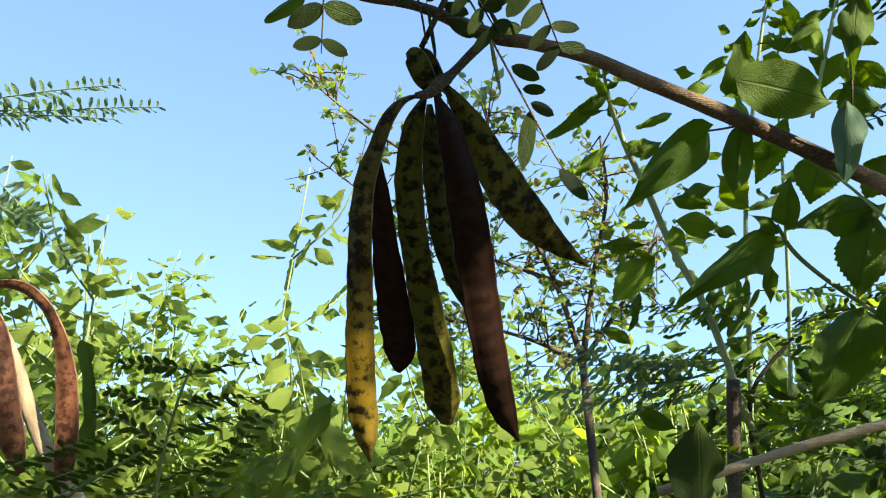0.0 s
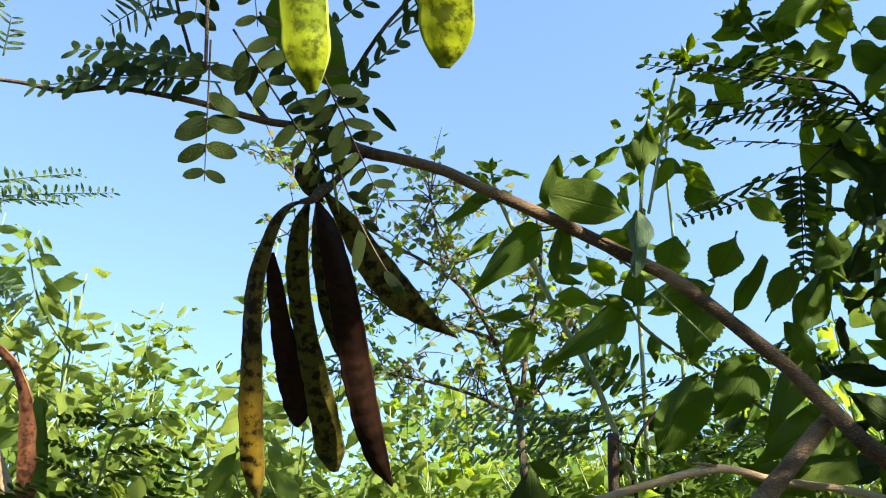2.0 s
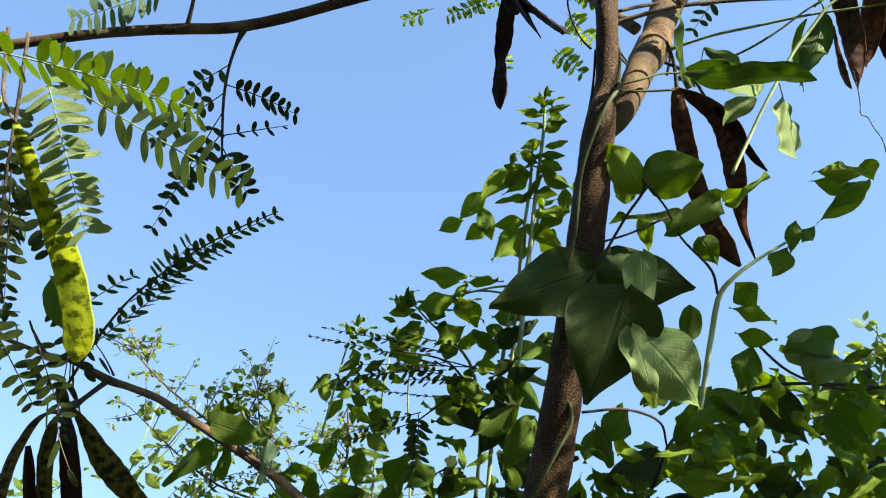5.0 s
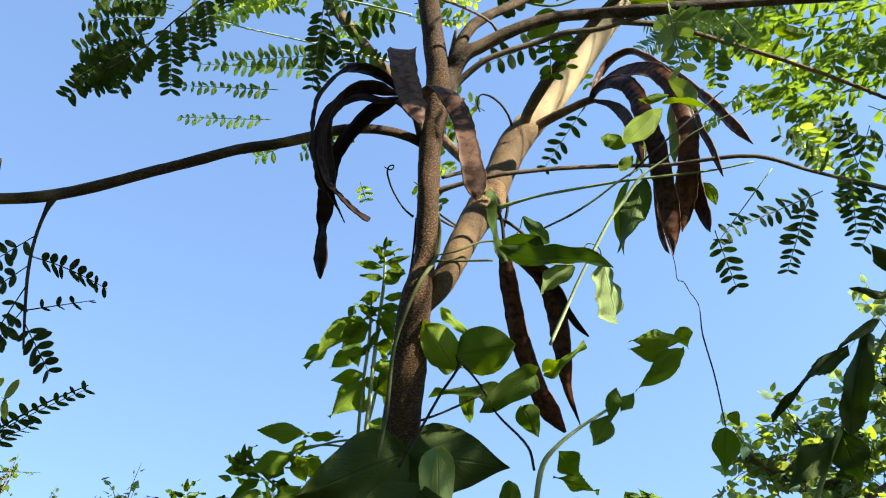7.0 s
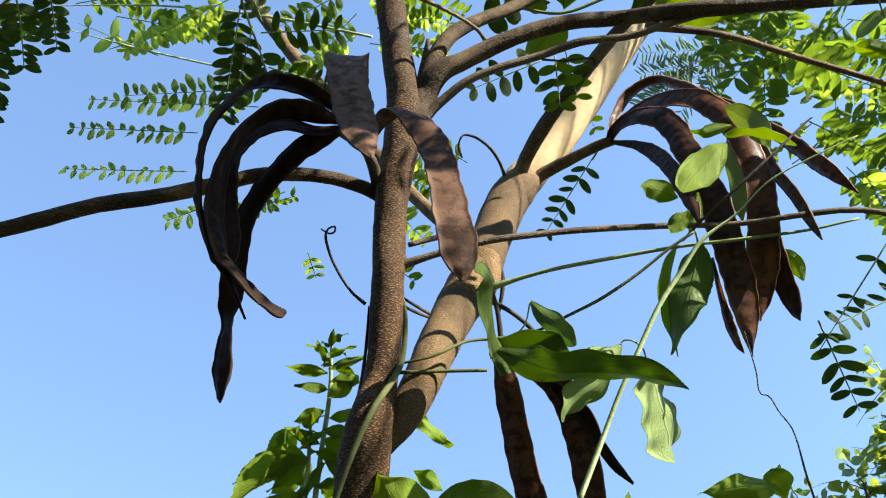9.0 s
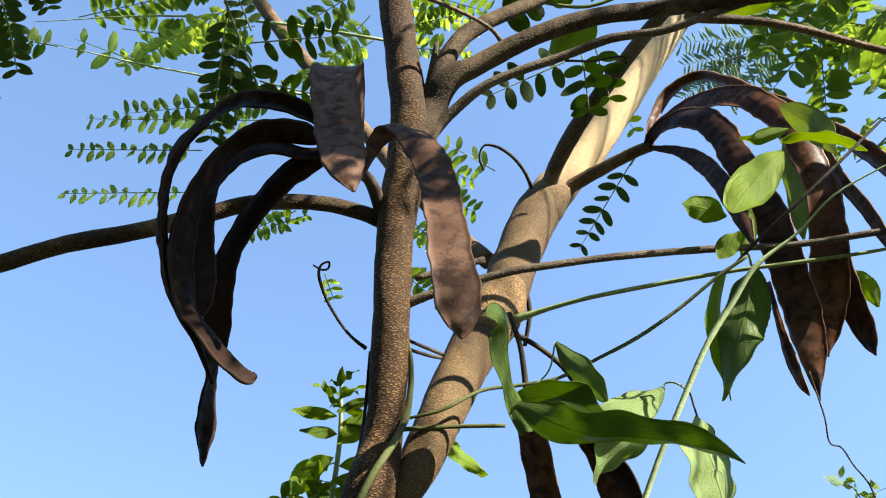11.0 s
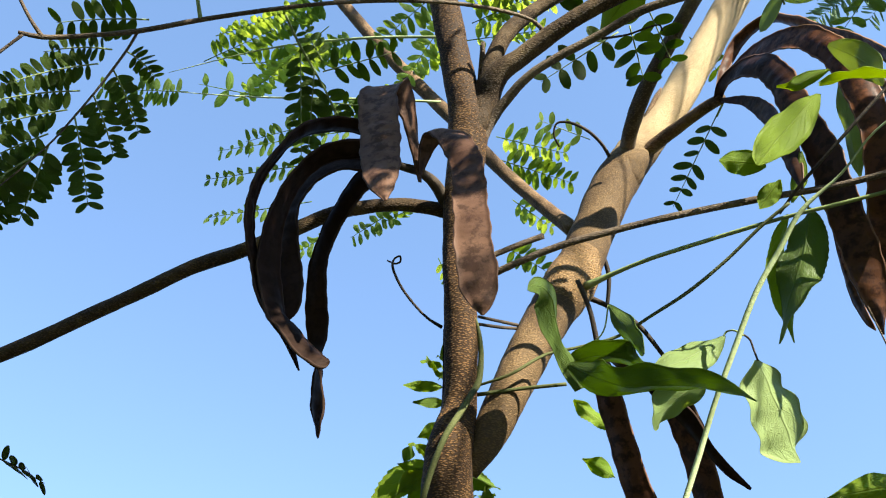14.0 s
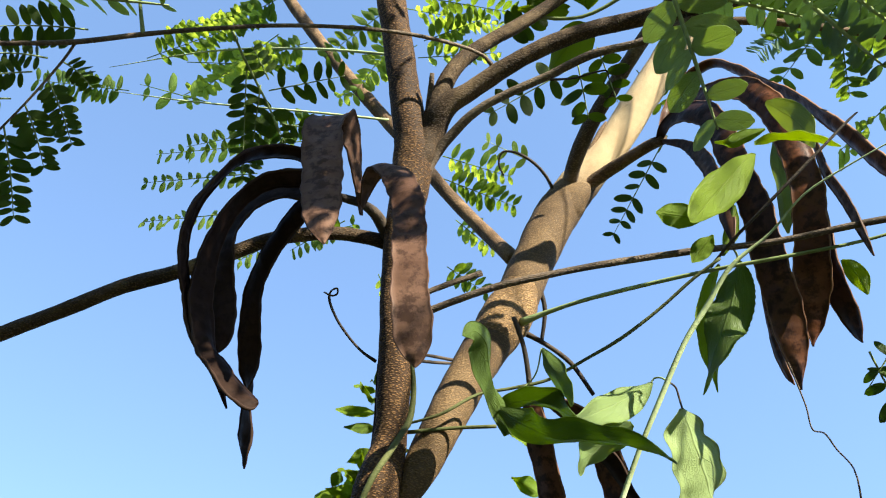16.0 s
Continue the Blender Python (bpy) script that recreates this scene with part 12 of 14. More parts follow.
leaf(mass, (0.3343, 0.3653, 1.3261), (0.3098, 0.3973, 1.2965), 0.0242, (-0.81, -0.58, 0.04), "dark_shade_leaf", "ovate")
leaf(mass, (0.3124, 0.4773, 1.3183), (0.3056, 0.4777, 1.2879), 0.0119, (-0.84, -0.51, 0.18), "vine_leaf", "serrate")
leaf(mass, (0.4817, 0.4225, 1.3626), (0.5198, 0.4402, 1.3693), 0.0173, (0.38, -0.90, 0.22), "dark_shade_leaf", "ovate")
leaf(mass, (0.3153, 0.4671, 1.3857), (0.2979, 0.4685, 1.3662), 0.0128, (0.37, -0.84, -0.39), "dark_shade_leaf", "serrate")
leaf(mass, (0.3389, 0.4722, 1.3852), (0.2982, 0.4872, 1.4036), 0.0247, (-0.29, -0.95, 0.12), "dark_shade_leaf", "ovate")
leaf(mass, (0.3444, 0.4700, 1.4527), (0.3669, 0.4583, 1.4281), 0.0193, (0.10, -0.86, 0.50), "dark_shade_leaf", "serrate")
leaf(mass, (0.3177, 0.4972, 1.3712), (0.2985, 0.4836, 1.3487), 0.0105, (0.47, -0.87, 0.13), "dark_shade_leaf", "serrate")
leaf(mass, (0.3430, 0.3985, 1.3299), (0.3314, 0.4248, 1.2874), 0.0208, (-0.27, -0.85, -0.45), "vine_leaf", "serrate")
leaf(mass, (0.4078, 0.3576, 1.4068), (0.4160, 0.3748, 1.3763), 0.0208, (0.29, -0.86, -0.41), "vine_leaf", "ovate")
leaf(mass, (0.4556, 0.5033, 1.3760), (0.4128, 0.4851, 1.3577), 0.0215, (0.38, -0.93, 0.04), "bright_lit_leaf", "serrate")
leaf(mass, (0.4207, 0.4309, 1.4263), (0.4230, 0.4125, 1.4589), 0.0185, (-0.56, -0.74, -0.37), "vine_leaf", "ovate")
leaf(mass, (0.4958, 0.4599, 1.4229), (0.4735, 0.4458, 1.3819), 0.0188, (-0.53, -0.67, 0.52), "weed_leaf", "serrate")
leaf(mass, (0.4113, 0.4394, 1.3978), (0.4278, 0.4746, 1.3676), 0.0203, (-0.73, -0.21, -0.65), "vine_leaf", "ovate")
leaf(mass, (0.3553, 0.4290, 1.3690), (0.3107, 0.4249, 1.3776), 0.0207, (-0.03, -0.83, -0.56), "dark_shade_leaf", "serrate")
leaf(mass, (0.4118, 0.4911, 1.3611), (0.3797, 0.4794, 1.3246), 0.0250, (-0.55, -0.53, 0.65), "vine_leaf", "serrate")
leaf(mass, (0.4674, 0.4012, 1.3728), (0.4859, 0.4334, 1.3393), 0.0160, (-0.84, -0.08, -0.54), "dark_shade_leaf", "serrate")
leaf(mass, (0.5157, 0.4596, 1.3251), (0.5162, 0.4857, 1.2824), 0.0256, (-0.66, -0.64, -0.40), "bright_lit_leaf", "serrate")
leaf(mass, (0.2916, 0.3434, 1.4119), (0.2994, 0.3254, 1.4426), 0.0147, (-0.80, -0.59, -0.14), "dark_shade_leaf", "serrate")
leaf(mass, (0.5117, 0.4382, 1.3759), (0.5636, 0.4368, 1.3788), 0.0239, (0.01, -0.85, -0.52), "vine_leaf", "ovate")
leaf(mass, (0.3226, 0.4507, 1.3346), (0.3439, 0.4348, 1.3474), 0.0102, (-0.58, -0.82, -0.06), "dark_shade_leaf", "serrate")
leaf(mass, (0.4019, 0.5111, 1.3713), (0.4284, 0.5226, 1.3440), 0.0186, (-0.19, -0.82, -0.54), "dark_shade_leaf", "serrate")
leaf(mass, (0.4115, 0.3976, 1.3615), (0.4302, 0.4322, 1.3323), 0.0171, (-0.71, -0.19, -0.68), "dark_shade_leaf", "serrate")
leaf(mass, (0.3703, 0.3760, 1.3687), (0.3967, 0.3589, 1.3986), 0.0202, (-0.27, -0.92, -0.29), "dark_shade_leaf", "ovate")
leaf(mass, (0.3166, 0.4561, 1.3982), (0.3127, 0.4787, 1.3705), 0.0121, (-0.80, -0.52, -0.31), "vine_leaf", "serrate")
leaf(mass, (0.3381, 0.4268, 1.3248), (0.3715, 0.4103, 1.3136), 0.0163, (-0.30, -0.87, 0.39), "vine_leaf", "ovate")
leaf(mass, (0.2930, 0.3986, 1.3241), (0.2782, 0.4237, 1.3000), 0.0143, (-0.90, -0.41, 0.12), "vine_leaf", "serrate")
leaf(mass, (0.4624, 0.3846, 1.3944), (0.4821, 0.3995, 1.3602), 0.0165, (-0.59, -0.56, -0.58), "dark_shade_leaf", "serrate")
leaf(mass, (0.5001, 0.4597, 1.3819), (0.4917, 0.4713, 1.3469), 0.0181, (-0.93, -0.35, 0.11), "bright_lit_leaf", "serrate")
leaf(mass, (0.4540, 0.4079, 1.3718), (0.4757, 0.4063, 1.3552), 0.0172, (-0.25, -0.94, -0.24), "weed_leaf", "ovate")
leaf(mass, (0.5024, 0.4448, 1.4188), (0.5269, 0.4573, 1.3903), 0.0178, (-0.65, -0.30, -0.69), "vine_leaf", "serrate")
leaf(mass, (0.3966, 0.3839, 1.3288), (0.4002, 0.4174, 1.2919), 0.0197, (-0.46, -0.64, -0.62), "dark_shade_leaf", "ovate")
leaf(mass, (0.3288, 0.4011, 1.3729), (0.3438, 0.3899, 1.3566), 0.0095, (-0.62, -0.78, -0.03), "dark_shade_leaf", "serrate")
leaf(mass, (0.3433, 0.4661, 1.3761), (0.3748, 0.4776, 1.4077), 0.0203, (0.18, -0.97, 0.17), "vine_leaf", "serrate")
leaf(mass, (0.3809, 0.4125, 1.4329), (0.3670, 0.3945, 1.4718), 0.0190, (-0.23, -0.85, -0.48), "vine_leaf", "serrate")
leaf(mass, (0.3740, 0.4498, 1.4489), (0.3417, 0.4668, 1.4579), 0.0209, (-0.33, -0.85, 0.41), "dark_shade_leaf", "serrate")
leaf(mass, (0.3545, 0.4047, 1.3420), (0.3297, 0.3808, 1.3635), 0.0129, (0.11, -0.72, -0.68), "dark_shade_leaf", "serrate")
leaf(mass, (0.5054, 0.4394, 1.3357), (0.4834, 0.4726, 1.3214), 0.0154, (-0.20, -0.50, -0.84), "dark_shade_leaf", "ovate")
leaf(mass, (0.3667, 0.3470, 1.3228), (0.3719, 0.3600, 1.3523), 0.0151, (-0.36, -0.83, 0.43), "dark_shade_leaf", "serrate")
leaf(mass, (0.4128, 0.4704, 1.3836), (0.3762, 0.4897, 1.4092), 0.0251, (-0.40, -0.91, 0.12), "vine_leaf", "ovate")
leaf(mass, (0.4104, 0.4724, 1.3849), (0.4559, 0.4670, 1.3750), 0.0235, (-0.11, -0.99, 0.05), "dark_shade_leaf", "serrate")
leaf(mass, (0.4260, 0.4790, 1.3499), (0.4222, 0.4718, 1.3873), 0.0220, (-0.49, -0.84, -0.21), "vine_leaf", "serrate")
leaf(mass, (0.4864, 0.4172, 1.3582), (0.4650, 0.4252, 1.3422), 0.0111, (0.17, -0.78, -0.61), "vine_leaf", "serrate")
leaf(mass, (0.3085, 0.4277, 1.3134), (0.3176, 0.4514, 1.2878), 0.0103, (0.40, -0.74, -0.54), "vine_leaf", "serrate")
leaf(mass, (0.4501, 0.2538, 1.4107), (0.4989, 0.2432, 1.4120), 0.0224, (-0.21, -0.98, 0.00), "bright_lit_leaf", "serrate")
leaf(mass, (0.5373, 0.2037, 1.5049), (0.5830, 0.2044, 1.4845), 0.0260, (-0.12, -0.94, -0.31), "pale_lit_vine_leaf", "ovate")
leaf(mass, (0.5679, 0.2516, 1.4637), (0.6144, 0.2523, 1.4406), 0.0338, (-0.15, -0.93, -0.32), "vine_leaf", "serrate")
leaf(mass, (0.5328, 0.2447, 1.4770), (0.5640, 0.2532, 1.4423), 0.0296, (-0.19, -0.90, -0.39), "dark_shade_leaf", "ovate")
leaf(mass, (0.6060, 0.2528, 1.4403), (0.5626, 0.2598, 1.4164), 0.0260, (-0.25, -0.95, 0.17), "bright_lit_leaf", "serrate")
leaf(mass, (0.5089, 0.2597, 1.4543), (0.4731, 0.2677, 1.4248), 0.0296, (-0.24, -0.97, 0.03), "weed_leaf", "ovate")
leaf(mass, (0.5950, 0.2599, 1.4865), (0.6343, 0.2617, 1.4621), 0.0306, (-0.19, -0.91, -0.37), "vine_leaf", "serrate")
leaf(mass, (0.6344, 0.2924, 1.4315), (0.5910, 0.2984, 1.4075), 0.0260, (-0.25, -0.95, 0.21), "vine_leaf", "ovate")
leaf(mass, (0.5329, 0.2964, 1.4317), (0.5773, 0.2950, 1.4120), 0.0350, (-0.13, -0.97, -0.22), "dark_shade_leaf", "serrate")
leaf(mass, (0.4866, 0.2521, 1.4680), (0.5156, 0.2363, 1.4727), 0.0237, (-0.45, -0.88, -0.18), "weed_leaf", "ovate")
leaf(mass, (0.2992, 0.3353, 1.4977), (0.3214, 0.3434, 1.4695), 0.0255, (-0.21, -0.88, -0.42), "dark_shade_leaf", "serrate")
leaf(mass, (0.3482, 0.3374, 1.4912), (0.3258, 0.3541, 1.4497), 0.0260, (0.04, -0.92, -0.39), "dark_shade_leaf", "ovate")
leaf(mass, (0.3410, 0.3584, 1.4579), (0.3800, 0.3637, 1.4278), 0.0385, (-0.21, -0.88, -0.43), "dark_shade_leaf", "serrate")
leaf(mass, (0.3132, 0.3704, 1.4403), (0.2933, 0.3752, 1.4201), 0.0255, (-0.15, -0.98, -0.09), "vine_leaf", "ovate")

# toothed weeds beside the trunk
weedR = thing("weed_plant", (0.3635, 0.3331, 1.5541), "tall toothed weed with fresh green leaves beside the trunk", "weed")
tube(weedR, "stem", [(0.3546, 0.3668, 1.4814, 0.0022), (0.3590, 0.3182, 1.5689, 0.0023), (0.3632, 0.2795, 1.6404, 0.0020), (0.3662, 0.2592, 1.6824, 0.0018), (0.3695, 0.2413, 1.7207, 0.0015), (0.3685, 0.2250, 1.7469, 0.0008)], "pale_stem", sides=8, lumps=0)
tube(weedR, "stem", [(0.3516, 0.3606, 1.5104, 0.0018), (0.3553, 0.2854, 1.6315, 0.0015), (0.3590, 0.2610, 1.6705, 0.0015), (0.3589, 0.2436, 1.6986, 0.0010)], "pale_stem", sides=8, lumps=0)
leaf(weedR, (0.3676, 0.2270, 1.7248), (0.3424, 0.2221, 1.7248), 0.0101, (0.15, -0.77, -0.62), "bright_lit_leaf", "serrate")
leaf(weedR, (0.3675, 0.2257, 1.7270), (0.3908, 0.2164, 1.7308), 0.0081, (-0.16, -0.70, -0.70), "weed_leaf", "serrate")
leaf(weedR, (0.3690, 0.2296, 1.7205), (0.3883, 0.2246, 1.7179), 0.0121, (-0.27, -0.67, -0.70), "bright_lit_leaf", "serrate")
leaf(weedR, (0.3683, 0.2323, 1.7162), (0.3481, 0.2271, 1.7164), 0.0091, (0.24, -0.94, -0.25), "weed_leaf", "serrate")
leaf(weedR, (0.3681, 0.2350, 1.7119), (0.3856, 0.2234, 1.7199), 0.0131, (-0.27, -0.79, -0.55), "bright_lit_leaf", "serrate")
leaf(weedR, (0.3675, 0.2391, 1.7054), (0.3496, 0.2395, 1.6964), 0.0121, (0.24, -0.82, -0.52), "bright_lit_leaf", "serrate")
leaf(weedR, (0.3704, 0.2416, 1.7012), (0.3894, 0.2338, 1.7029), 0.0111, (-0.35, -0.91, -0.22), "bright_lit_leaf", "serrate")
leaf(weedR, (0.3677, 0.2484, 1.6903), (0.3859, 0.2473, 1.6814), 0.0182, (-0.13, -0.98, -0.14), "bright_lit_leaf", "serrate")
leaf(weedR, (0.3663, 0.2499, 1.6880), (0.3473, 0.2417, 1.6928), 0.0101, (0.27, -0.87, -0.40), "weed_leaf", "serrate")
leaf(weedR, (0.3658, 0.2459, 1.6945), (0.3877, 0.2406, 1.6921), 0.0101, (-0.25, -0.82, -0.52), "weed_leaf", "serrate")
leaf(weedR, (0.3641, 0.2527, 1.6837), (0.3995, 0.2545, 1.6690), 0.0152, (0.01, -1.00, -0.09), "weed_leaf", "serrate")
leaf(weedR, (0.3514, 0.2535, 1.6832), (0.3045, 0.2726, 1.6459), 0.0222, (0.38, -0.53, -0.75), "bright_lit_leaf", "serrate")
leaf(weedR, (0.3540, 0.2533, 1.6833), (0.3342, 0.2585, 1.6666), 0.0172, (0.45, -0.54, -0.71), "bright_lit_leaf", "serrate")
leaf(weedR, (0.3593, 0.2556, 1.6792), (0.3354, 0.2478, 1.6838), 0.0152, (0.20, -0.88, -0.44), "bright_lit_leaf", "serrate")
leaf(weedR, (0.3616, 0.2528, 1.6836), (0.3398, 0.2635, 1.6583), 0.0142, (0.47, -0.59, -0.66), "bright_lit_leaf", "serrate")
leaf(weedR, (0.3508, 0.2696, 1.6573), (0.3687, 0.2511, 1.6765), 0.0131, (-0.60, -0.78, -0.19), "weed_leaf", "serrate")
leaf(weedR, (0.3595, 0.2784, 1.6425), (0.3283, 0.2940, 1.6098), 0.0283, (-0.29, -0.94, -0.17), "bright_lit_leaf", "serrate")
leaf(weedR, (0.3568, 0.2772, 1.6445), (0.3288, 0.2775, 1.6364), 0.0172, (0.13, -0.87, -0.48), "bright_lit_leaf", "serrate")
leaf(weedR, (0.3616, 0.2743, 1.6490), (0.3946, 0.2649, 1.6525), 0.0182, (-0.27, -0.96, -0.04), "bright_lit_leaf", "serrate")
leaf(weedR, (0.3572, 0.2799, 1.6402), (0.3879, 0.2845, 1.6214), 0.0243, (-0.38, -0.54, -0.75), "bright_lit_leaf", "serrate")
leaf(weedR, (0.3654, 0.2847, 1.6319), (0.3910, 0.2683, 1.6472), 0.0182, (0.30, -0.36, -0.88), "weed_leaf", "serrate")
leaf(weedR, (0.3454, 0.2458, 1.6959), (0.3404, 0.2475, 1.6840), 0.0101, (0.66, -0.66, -0.37), "weed_leaf", "serrate")
leaf(weedR, (0.3903, 0.2591, 1.6716), (0.3910, 0.2683, 1.6472), 0.0152, (-0.11, -0.93, -0.35), "weed_leaf", "serrate")
leaf(weedR, (0.3581, 0.2664, 1.6618), (0.3298, 0.2641, 1.6579), 0.0121, (0.09, -1.00, -0.03), "bright_lit_leaf", "serrate")
leaf(weedR, (0.3628, 0.2635, 1.6663), (0.3849, 0.2594, 1.6620), 0.0131, (-0.25, -0.40, -0.88), "weed_leaf", "serrate")
leaf(weedR, (0.4497, 0.4685, 1.8360), (0.4879, 0.4871, 1.8091), 0.0217, (0.33, -0.93, -0.18), "bright_lit_leaf", "serrate")
leaf(weedR, (0.3434, 0.4711, 1.8199), (0.3082, 0.4888, 1.7853), 0.0282, (-0.15, -0.93, -0.33), "bright_lit_leaf", "serrate")
leaf(weedR, (0.3361, 0.4840, 1.8027), (0.3538, 0.5065, 1.7684), 0.0293, (0.09, -0.85, -0.51), "weed_leaf", "serrate")
leaf(weedR, (0.3176, 0.4944, 1.7874), (0.2861, 0.4984, 1.7705), 0.0239, (0.25, -0.72, -0.64), "bright_lit_leaf", "serrate")
leaf(weedR, (0.4532, 0.5036, 1.7922), (0.4822, 0.5128, 1.7760), 0.0217, (-0.11, -0.76, -0.64), "bright_lit_leaf", "serrate")
leaf(weedR, (0.3485, 0.4969, 1.7880), (0.3202, 0.5065, 1.7644), 0.0249, (0.24, -0.76, -0.60), "bright_lit_leaf", "serrate")
# brightness of this weed comes from lit leaf colours
weedM = thing("weed_plant", (0.3152, 0.4082, 1.4930), "leafy toothed weed with sunlight put in its leaf colour", "weed")
tube(weedM, "stem", [(0.3324, 0.4669, 1.4353, 0.0022), (0.3320, 0.4169, 1.4969, 0.0019), (0.3165, 0.3746, 1.5471, 0.0016), (0.2770, 0.3484, 1.5728, 0.0010), (0.2547, 0.3374, 1.5920, 0.0008)], "green_stem", sides=6, lumps=0)
tube(weedM, "stem", [(0.3483, 0.3303, 1.5976, 0.0010), (0.3221, 0.3305, 1.5989, 0.0010), (0.2964, 0.3348, 1.5935, 0.0010), (0.2812, 0.3399, 1.5863, 0.0008)], "green_stem", sides=6, lumps=0)
leaf(weedM, (0.3033, 0.3275, 1.6049), (0.2727, 0.3218, 1.6066), 0.0177, (0.17, -0.97, -0.16), "bright_lit_leaf", "serrate")
leaf(weedM, (0.3059, 0.3274, 1.6050), (0.3368, 0.3224, 1.6014), 0.0104, (-0.16, -0.34, -0.93), "bright_lit_leaf", "serrate")
leaf(weedM, (0.2573, 0.3373, 1.5921), (0.2451, 0.3391, 1.5805), 0.0135, (0.09, -0.97, -0.25), "weed_leaf", "serrate")
leaf(weedM, (0.2545, 0.3360, 1.5942), (0.2630, 0.3366, 1.5833), 0.0094, (-0.50, -0.75, -0.43), "weed_leaf", "serrate")
leaf(weedM, (0.2684, 0.3421, 1.5836), (0.2921, 0.3403, 1.5755), 0.0229, (-0.26, -0.76, -0.60), "weed_leaf", "serrate")
leaf(weedM, (0.3121, 0.3352, 1.5919), (0.3186, 0.3441, 1.5677), 0.0260, (-0.45, -0.79, -0.41), "bright_lit_leaf", "serrate")
leaf(weedM, (0.2633, 0.3438, 1.5812), (0.2401, 0.3407, 1.5781), 0.0156, (0.13, -0.99, -0.03), "bright_lit_leaf", "serrate")
leaf(weedM, (0.2458, 0.3504, 1.5717), (0.2352, 0.3438, 1.5735), 0.0073, (0.50, -0.85, -0.18), "bright_lit_leaf", "serrate")
leaf(weedM, (0.2825, 0.3509, 1.5686), (0.2982, 0.3481, 1.5625), 0.0208, (-0.38, -0.54, -0.75), "weed_leaf", "serrate")
leaf(weedM, (0.2692, 0.3489, 1.5725), (0.2469, 0.3540, 1.5563), 0.0156, (0.37, -0.61, -0.70), "weed_leaf", "serrate")
leaf(weedM, (0.3294, 0.3480, 1.5703), (0.3499, 0.3449, 1.5644), 0.0229, (-0.07, -0.97, 0.25), "weed_leaf", "serrate")
leaf(weedM, (0.3245, 0.3510, 1.5656), (0.3044, 0.3559, 1.5495), 0.0208, (0.36, -0.67, -0.65), "bright_lit_leaf", "serrate")
leaf(weedM, (0.3405, 0.3528, 1.5618), (0.3706, 0.3436, 1.5651), 0.0177, (-0.11, -0.64, -0.76), "bright_lit_leaf", "serrate")
leaf(weedM, (0.3519, 0.3604, 1.5488), (0.3819, 0.3511, 1.5523), 0.0260, (-0.09, -0.60, -0.80), "weed_leaf", "serrate")
leaf(weedM, (0.2988, 0.3554, 1.5603), (0.2947, 0.3620, 1.5403), 0.0208, (0.31, -0.88, -0.36), "weed_leaf", "serrate")
leaf(weedM, (0.3340, 0.3422, 1.5793), (0.3645, 0.3358, 1.5781), 0.0198, (-0.20, -0.97, 0.13), "weed_leaf", "serrate")
leaf(weedM, (0.2415, 0.3589, 1.5582), (0.2640, 0.3667, 1.5348), 0.0187, (-0.21, -0.85, -0.48), "bright_lit_leaf", "serrate")
leaf(weedM, (0.2172, 0.3742, 1.5351), (0.1929, 0.3820, 1.5146), 0.0104, (0.41, -0.58, -0.71), "bright_lit_leaf", "serrate")
leaf(weedM, (0.2240, 0.3876, 1.5131), (0.2411, 0.3927, 1.4943), 0.0135, (-0.33, -0.79, -0.52), "bright_lit_leaf", "serrate")
leaf(weedM, (0.2081, 0.3858, 1.5170), (0.1821, 0.3786, 1.5208), 0.0094, (0.25, -0.96, -0.13), "weed_leaf", "serrate")
leaf(weedM, (0.2178, 0.3797, 1.5262), (0.2446, 0.3788, 1.5165), 0.0125, (-0.11, -0.97, -0.23), "bright_lit_leaf", "serrate")
leaf(weedM, (0.2247, 0.3931, 1.5043), (0.2088, 0.3838, 1.5108), 0.0135, (0.18, -0.75, -0.63), "weed_leaf", "serrate")
leaf(weedM, (0.2520, 0.4024, 1.4875), (0.2253, 0.3910, 1.4981), 0.0312, (0.30, -0.92, -0.24), "weed_leaf", "serrate")
leaf(weedM, (0.2637, 0.4127, 1.4701), (0.2505, 0.4277, 1.4373), 0.0364, (0.49, -0.70, -0.52), "weed_leaf", "serrate")
leaf(weedM, (0.1999, 0.4056, 1.4856), (0.1820, 0.4210, 1.4524), 0.0208, (-0.43, -0.88, -0.18), "bright_lit_leaf", "serrate")
leaf(weedM, (0.2221, 0.4153, 1.4686), (0.2140, 0.4273, 1.4404), 0.0312, (-0.51, -0.84, -0.21), "weed_leaf", "serrate")
leaf(weedM, (0.1961, 0.4169, 1.4677), (0.1703, 0.4108, 1.4697), 0.0135, (0.17, -0.86, -0.49), "bright_lit_leaf", "serrate")
leaf(weedM, (0.1824, 0.4343, 1.4405), (0.1610, 0.4196, 1.4561), 0.0208, (-0.03, -0.71, -0.71), "bright_lit_leaf", "serrate")
fl18 = thing("feathery_leaf", (0.2969, 0.3065, 1.5063), "dark feathery leaf reaching out from the thicket", "leaf", "feathery compound leaves")
tube(fl18, "rachis", [(0.3482, 0.3374, 1.4912, 0.0015), (0.3124, 0.3199, 1.5026, 0.0012), (0.2919, 0.3065, 1.5162, 0.0009), (0.2488, 0.2995, 1.5206, 0.0007)], "dark_twig", sides=6, lumps=0)
pinna(fl18, (0.2969, 0.3087, 1.5123), (0.1760, 0.2930, 1.5263), 18, 0.0122, 0.34, (0.21, -0.24, 0.95), 0.0009, "leaflet", "dark_twig")
pinna(fl18, (0.2923, 0.3102, 1.5101), (0.2014, 0.3097, 1.4978), 15, 0.0122, 0.34, (0.01, -0.07, 1.00), 0.0009, "leaflet", "dark_twig")
